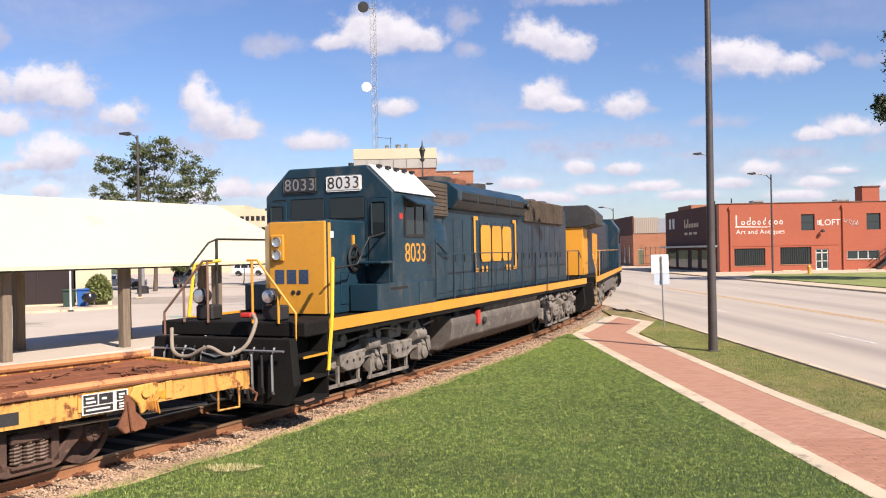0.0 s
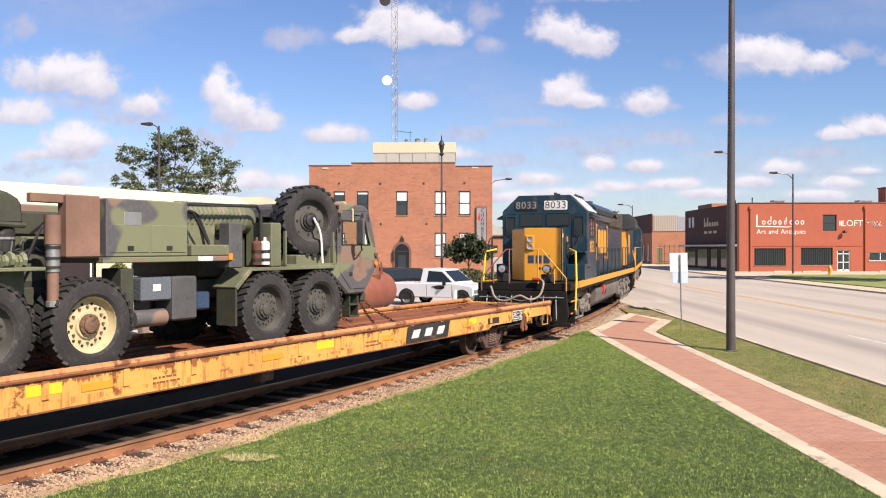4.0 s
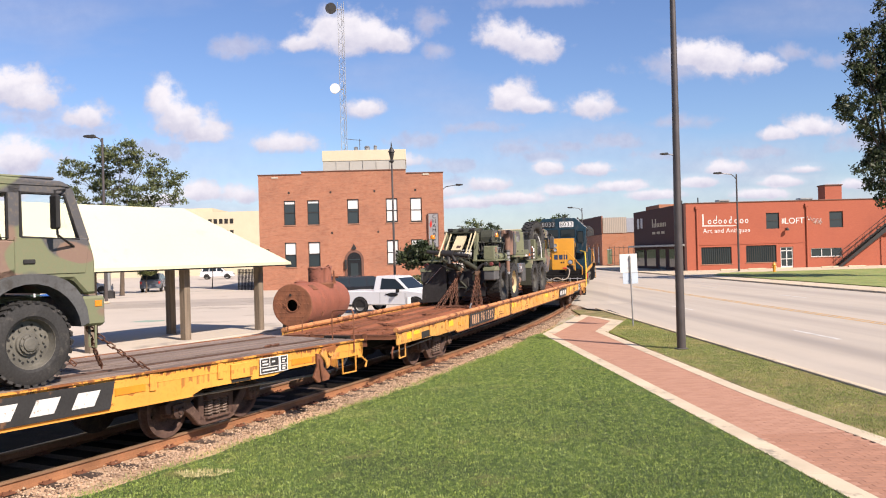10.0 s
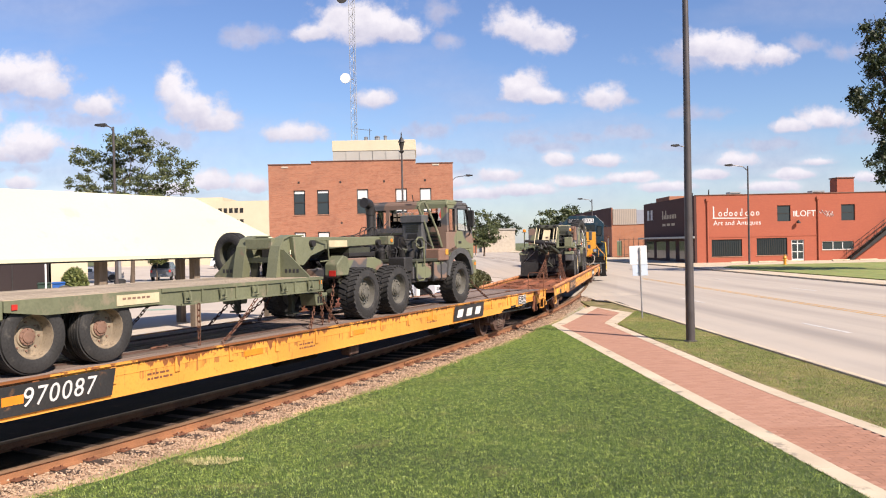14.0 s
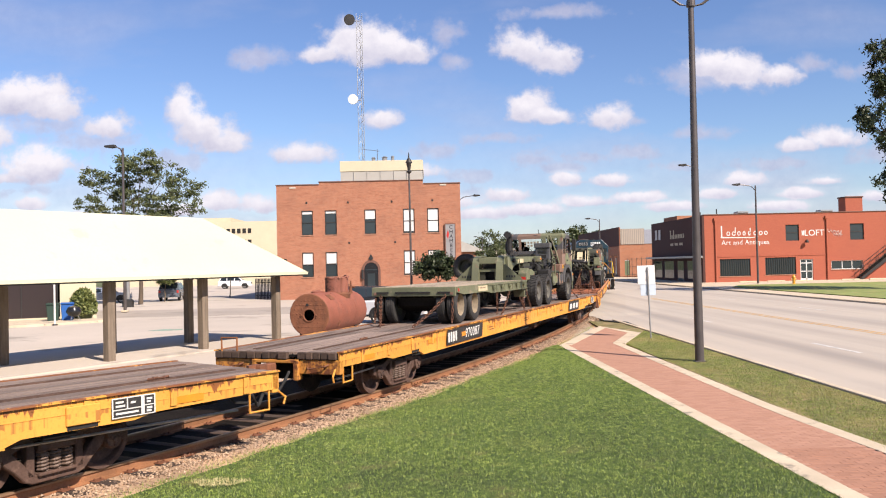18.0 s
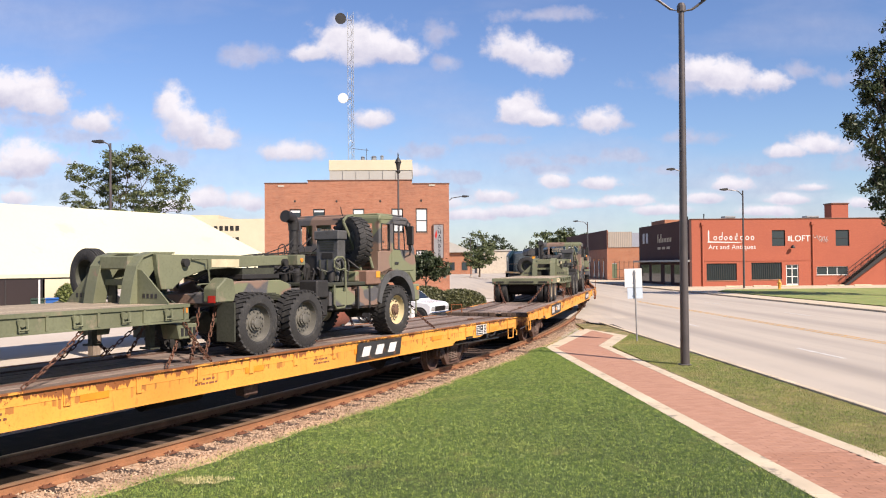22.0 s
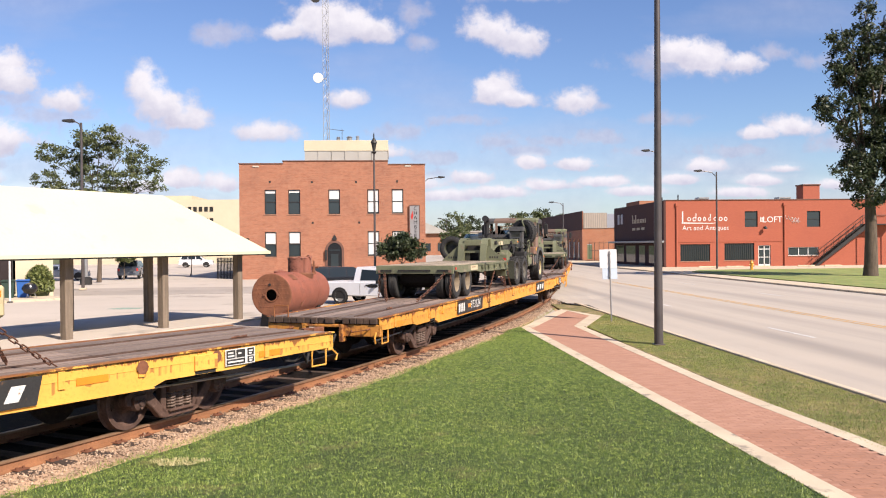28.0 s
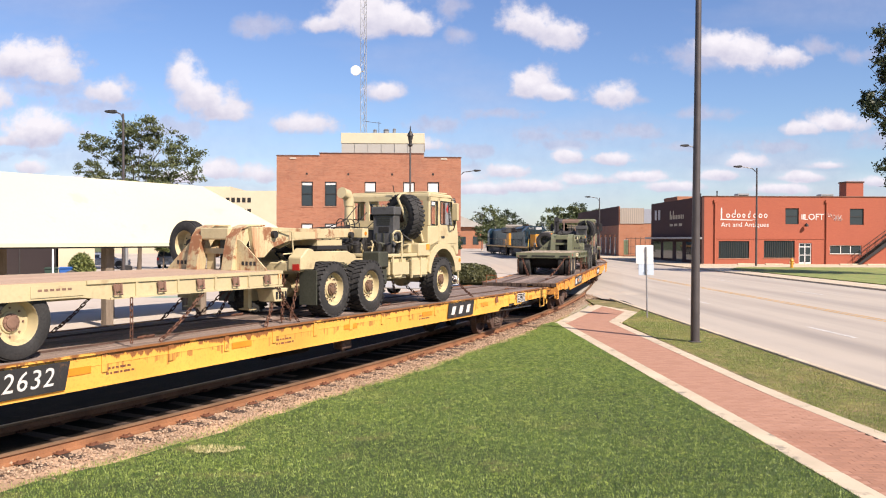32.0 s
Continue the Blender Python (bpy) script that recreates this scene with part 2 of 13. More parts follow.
def rusty_paint(name, paint, rust, amount=0.4, rough=0.5, drip=0.10, top=1.10, weld=0.15):
    """Old railcar paint: rust in streaks that run down, chips, faded bands."""
    m, nt, bsdf = nodes_of(name)
    paint, rust = base_of(paint), base_of(rust)
    streak = noise_of(nt, 1.0, 6, 0.65, (9.0, 9.0, 0.9))
    blot, small = noise_of(nt, 2.2, 7, 0.7), noise_of(nt, 26, 5)
    fade = noise_of(nt, 0.5, 3)
    col = mixed(nt, scaled(paint, 0.82), scaled(paint, 1.12), ranged(nt, fade, 0.35, 0.65))
    col = mixed(nt, col, scaled(paint, 0.62), ranged(nt, small, 0.5, 0.75, 0.0, 0.5))
    col = mixed(nt, col, rust, ranged(nt, streak, 0.70 - 0.32 * amount, 0.78 - 0.22 * amount, 0.0, 0.75))
    col = mixed(nt, col, scaled(rust, 0.6), ranged(nt, blot, 0.72 - 0.32 * amount, 0.75 - 0.26 * amount))
    # rust that creeps down from the deck's edge, and drips under the long weld below it
    co, sep = nt.nodes.new("ShaderNodeTexCoord"), nt.nodes.new("ShaderNodeSeparateXYZ")
    nt.links.new(co.outputs["Object"], sep.inputs[0])
    teeth, patch = noise_of(nt, 1.0, 4, 0.7, (7.0, 7.0, 0.35)), noise_of(nt, 0.9, 3, 0.5, (1.0, 1.0, 0.2))
    add, mul = nt.nodes.new("ShaderNodeMath"), nt.nodes.new("ShaderNodeMath")
    mul.operation = "MULTIPLY_ADD"
    nt.links.new(ranged(nt, teeth, 0.38, 0.68, -drip, drip), add.inputs[0])
    nt.links.new(ranged(nt, patch, 0.35, 0.65, -drip * 1.2, drip * 0.7), add.inputs[1])
    nt.links.new(add.outputs[0], mul.inputs[0])
    mul.inputs[1].default_value = 1.0
    nt.links.new(sep.outputs[2], mul.inputs[2])
    col = mixed(nt, col, scaled(rust, 0.75), ranged(nt, mul.outputs[0], top - 0.075, top - 0.05, 0.0, 0.92))
    bars = noise_of(nt, 1.0, 2, 0.6, (9.0, 11.0, 0.12))
    reach = noise_of(nt, 1.0, 3, 0.6, (2.5, 2.5, 0.05))
    depth, inside, keep = (nt.nodes.new("ShaderNodeMath") for _ in range(3))
    depth.operation, inside.operation, keep.operation = "SUBTRACT", "LESS_THAN", "MULTIPLY"
    depth.inputs[0].default_value = top - weld
    nt.links.new(sep.outputs[2], depth.inputs[1])          # how far below the weld
    nt.links.new(depth.outputs[0], inside.inputs[0])
    nt.links.new(ranged(nt, reach, 0.38, 0.68, 0.004, 0.17), inside.inputs[1])
    nt.links.new(ranged(nt, bars, 0.50, 0.62, 0.0, 0.65), keep.inputs[0])
    nt.links.new(inside.outputs[0], keep.inputs[1])
    below = nt.nodes.new("ShaderNodeMath")
    below.operation = "MULTIPLY"
    nt.links.new(keep.outputs[0], below.inputs[0])
    nt.links.new(ranged(nt, depth.outputs[0], -0.004, 0.002), below.inputs[1])
    col = mixed(nt, col, scaled(rust, 0.8), below.outputs[0])
    nt.links.new(col, bsdf.inputs["Base Color"])
    nt.links.new(ranged(nt, blot, 0.4, 0.65, rough, 0.9), bsdf.inputs["Roughness"])
    bumped(nt, bsdf, small, 0.25, 0.006)
    return m


def brickwork(name, a, b, mortar, course=0.075, long=0.215, stain=(0.10, 0.06, 0.05), streak=0.55):
    m, nt, bsdf = nodes_of(name)
    a, b, mortar, stain = base_of(a), base_of(b), base_of(mortar), base_of(stain)
    co, sep, comb = nt.nodes.new("ShaderNodeTexCoord"), nt.nodes.new("ShaderNodeSeparateXYZ"), nt.nodes.new("ShaderNodeCombineXYZ")
    add = nt.nodes.new("ShaderNodeMath")
    nt.links.new(co.outputs["Object"], sep.inputs[0])
    nt.links.new(sep.outputs[0], add.inputs[0])
    nt.links.new(sep.outputs[1], add.inputs[1])
    nt.links.new(add.outputs[0], comb.inputs[0])
    nt.links.new(sep.outputs[2], comb.inputs[1])
    br = nt.nodes.new("ShaderNodeTexBrick")
    nt.links.new(comb.outputs[0], br.inputs["Vector"])
    br.inputs["Scale"].default_value = 1.0
    br.inputs["Brick Width"].default_value, br.inputs["Row Height"].default_value, br.inputs["Mortar Size"].default_value = long, course, 0.008
    br.inputs["Color1"].default_value, br.inputs["Color2"].default_value, br.inputs["Mortar"].default_value = (*a, 1), (*b, 1), (*mortar, 1)
    big, small = noise_of(nt, 0.45, 6, 0.6), noise_of(nt, 7, 5)
    col = mixed(nt, br.outputs["Color"], stain, ranged(nt, big, 0.5, 0.85, 0.0, 0.45))
    col = mixed(nt, col, scaled(a, 1.35), ranged(nt, small, 0.55, 0.8, 0.0, 0.4))
    # courses of harder and softer fired bricks
    rows, spots = noise_of(nt, 1.0, 5, 0.7, (1.1, 1.1, 7.0)), noise_of(nt, 2.6, 5, 0.7)
    col = mixed(nt, col, scaled(b, 0.72), ranged(nt, rows, 0.50, 0.70, 0.0, streak))
    col = mixed(nt, col, scaled(mortar, 1.15), ranged(nt, spots, 0.58, 0.75, 0.0, streak * 0.6))
    nt.links.new(col, bsdf.inputs["Base Color"])
    bsdf.inputs["Roughness"].default_value = 0.88
    bumped(nt, bsdf, br.outputs["Fac"], -0.4, 0.01)
    return m


def striped(name, a, b, axis, pitch, rough=0.5, metal=0.0):
    """Corrugated or ribbed sheet: the ribs are relief and a slight change of tone."""
    m, nt, bsdf = nodes_of(name)
    a, b = base_of(a), base_of(b)
    co, wv = nt.nodes.new("ShaderNodeTexCoord"), nt.nodes.new("ShaderNodeTexWave")
    wv.bands_direction = axis
    wv.inputs["Scale"].default_value = 0.314 / pitch
    nt.links.new(co.outputs["Object"], wv.inputs["Vector"])
    big = noise_of(nt, 0.8, 6)
    col = mixed(nt, a, b, wv.outputs["Fac"])
    col = mixed(nt, col, scaled(a, 0.7), ranged(nt, big, 0.5, 0.8, 0.0, 0.6))
    nt.links.new(col, bsdf.inputs["Base Color"])
    bsdf.inputs["Roughness"].default_value, bsdf.inputs["Metallic"].default_value = rough, metal
    bumped(nt, bsdf, wv.outputs["Fac"], 0.5, 0.02)
    return m


def glass(name, tint=(0.03, 0.04, 0.045), rough=0.04):
    m, nt, bsdf = nodes_of(name)
    bsdf.inputs["Base Color"].default_value = (*tint, 1)
    bsdf.inputs["Roughness"].default_value = rough
    bsdf.inputs["Specular IOR Level"].default_value = 0.42
    return m


def clear_glass(name, tint=(0.95, 0.97, 0.97)):
    m, nt, bsdf = nodes_of(name)
    bsdf.inputs["Base Color"].default_value = (*tint, 1)
    bsdf.inputs["Roughness"].default_value = 0.02
    bsdf.inputs["Transmission Weight"].default_value = 1.0
    bsdf.inputs["IOR"].default_value = 1.05
    return m


def leafy(name, a, b, dry=(0.20, 0.17, 0.05)):
    m, nt, bsdf = nodes_of(name)
    a, b, dry = base_of(a), base_of(b), base_of(dry)
    geo = nt.nodes.new("ShaderNodeNewGeometry")
    big = noise_of(nt, 0.5, 4)
    col = mixed(nt, a, b, geo.outputs["Random Per Island"])
    col = mixed(nt, col, dry, ranged(nt, big, 0.55, 0.8, 0.0, 0.5))
    nt.links.new(col, bsdf.inputs["Base Color"])
    bsdf.inputs["Roughness"].default_value = 0.55
    bsdf.inputs["Subsurface Weight"].default_value = 0.0
    return m


def roadway(name, base, worn, oil):
    """Pale sun-bleached asphalt: streaks along the street, oil in the middle of the lanes, small patches and fine grit."""
    m, nt, bsdf = nodes_of(name)
    base, worn, oil = base_of(base), base_of(worn), base_of(oil)
    co, sep = nt.nodes.new("ShaderNodeTexCoord"), nt.nodes.new("ShaderNodeSeparateXYZ")
    nt.links.new(co.outputs["Object"], sep.inputs[0])
    long_, broad, grit = noise_of(nt, 1.0, 5, 0.6, (1.3, 0.035, 1)), noise_of(nt, 0.16, 5, 0.6), noise_of(nt, 40, 4)
    fleck, wander = noise_of(nt, 1.0, 4, 0.7, (1.6, 0.7, 1)), noise_of(nt, 1.0, 3, 0.5, (0.3, 0.05, 1))
    col = mixed(nt, base, worn, ranged(nt, long_, 0.42, 0.72, 0.0, 0.8))
    col = mixed(nt, col, scaled(base, 1.08), ranged(nt, broad, 0.5, 0.7, 0.0, 0.6))
    for x in (11.3, 14.4, 18.2, 22.6):
        off, far, near_ = (nt.nodes.new("ShaderNodeMath") for _ in range(3))
        off.operation, far.operation, near_.operation = "SUBTRACT", "ABSOLUTE", "MULTIPLY"
        nt.links.new(sep.outputs[0], off.inputs[0])
        off.inputs[1].default_value = x
        nt.links.new(off.outputs[0], far.inputs[0])
        nt.links.new(ranged(nt, far.outputs[0], 0.15, 0.95, 1.0, 0.0), near_.inputs[0])
        nt.links.new(ranged(nt, wander, 0.36, 0.62, 0.05, 0.55 if x < 12 else 0.32), near_.inputs[1])
        col = mixed(nt, col, oil, near_.outputs[0])
    col = mixed(nt, col, oil, ranged(nt, fleck, 0.70, 0.78, 0.0, 0.35))
    col = mixed(nt, col, scaled(base, 0.8), ranged(nt, grit, 0.5, 0.75, 0.0, 0.5))
    nt.links.new(col, bsdf.inputs["Base Color"])
    nt.links.new(ranged(nt, grit, 0.3, 0.7, 0.75, 0.95), bsdf.inputs["Roughness"])
    bumped(nt, bsdf, grit, 0.2, 0.006)
    return m


def turf_blades(name, a, b, dry, worn=0.62):
    """Mown grass: blades differ one from another, in tufts a hand wide and in paler patches."""
    m, nt, bsdf = nodes_of(name)
    a, b, dry = base_of(a), base_of(b), base_of(dry)
    geo, add = nt.nodes.new("ShaderNodeNewGeometry"), nt.nodes.new("ShaderNodeMath")
    tuft, broad, patch = noise_of(nt, 11.0, 3, 0.6), noise_of(nt, 2.3, 4, 0.6), noise_of(nt, 0.45, 4, 0.6)
    add.operation = "MULTIPLY_ADD"
    nt.links.new(geo.outputs["Random Per Island"], add.inputs[0])
    add.inputs[1].default_value = 0.45
    nt.links.new(ranged(nt, tuft, 0.36, 0.66, -0.22, 0.68), add.inputs[2])
    col = mixed(nt, a, b, add.outputs[0])
    col = mixed(nt, col, dry, ranged(nt, broad, 0.54, 0.74, 0.0, 0.32))
    col = mixed(nt, col, dry, ranged(nt, patch, worn, worn + 0.2, 0.0, 0.6))
    nt.links.new(col, bsdf.inputs["Base Color"])
    bsdf.inputs["Roughness"].default_value = 0.5
    return m


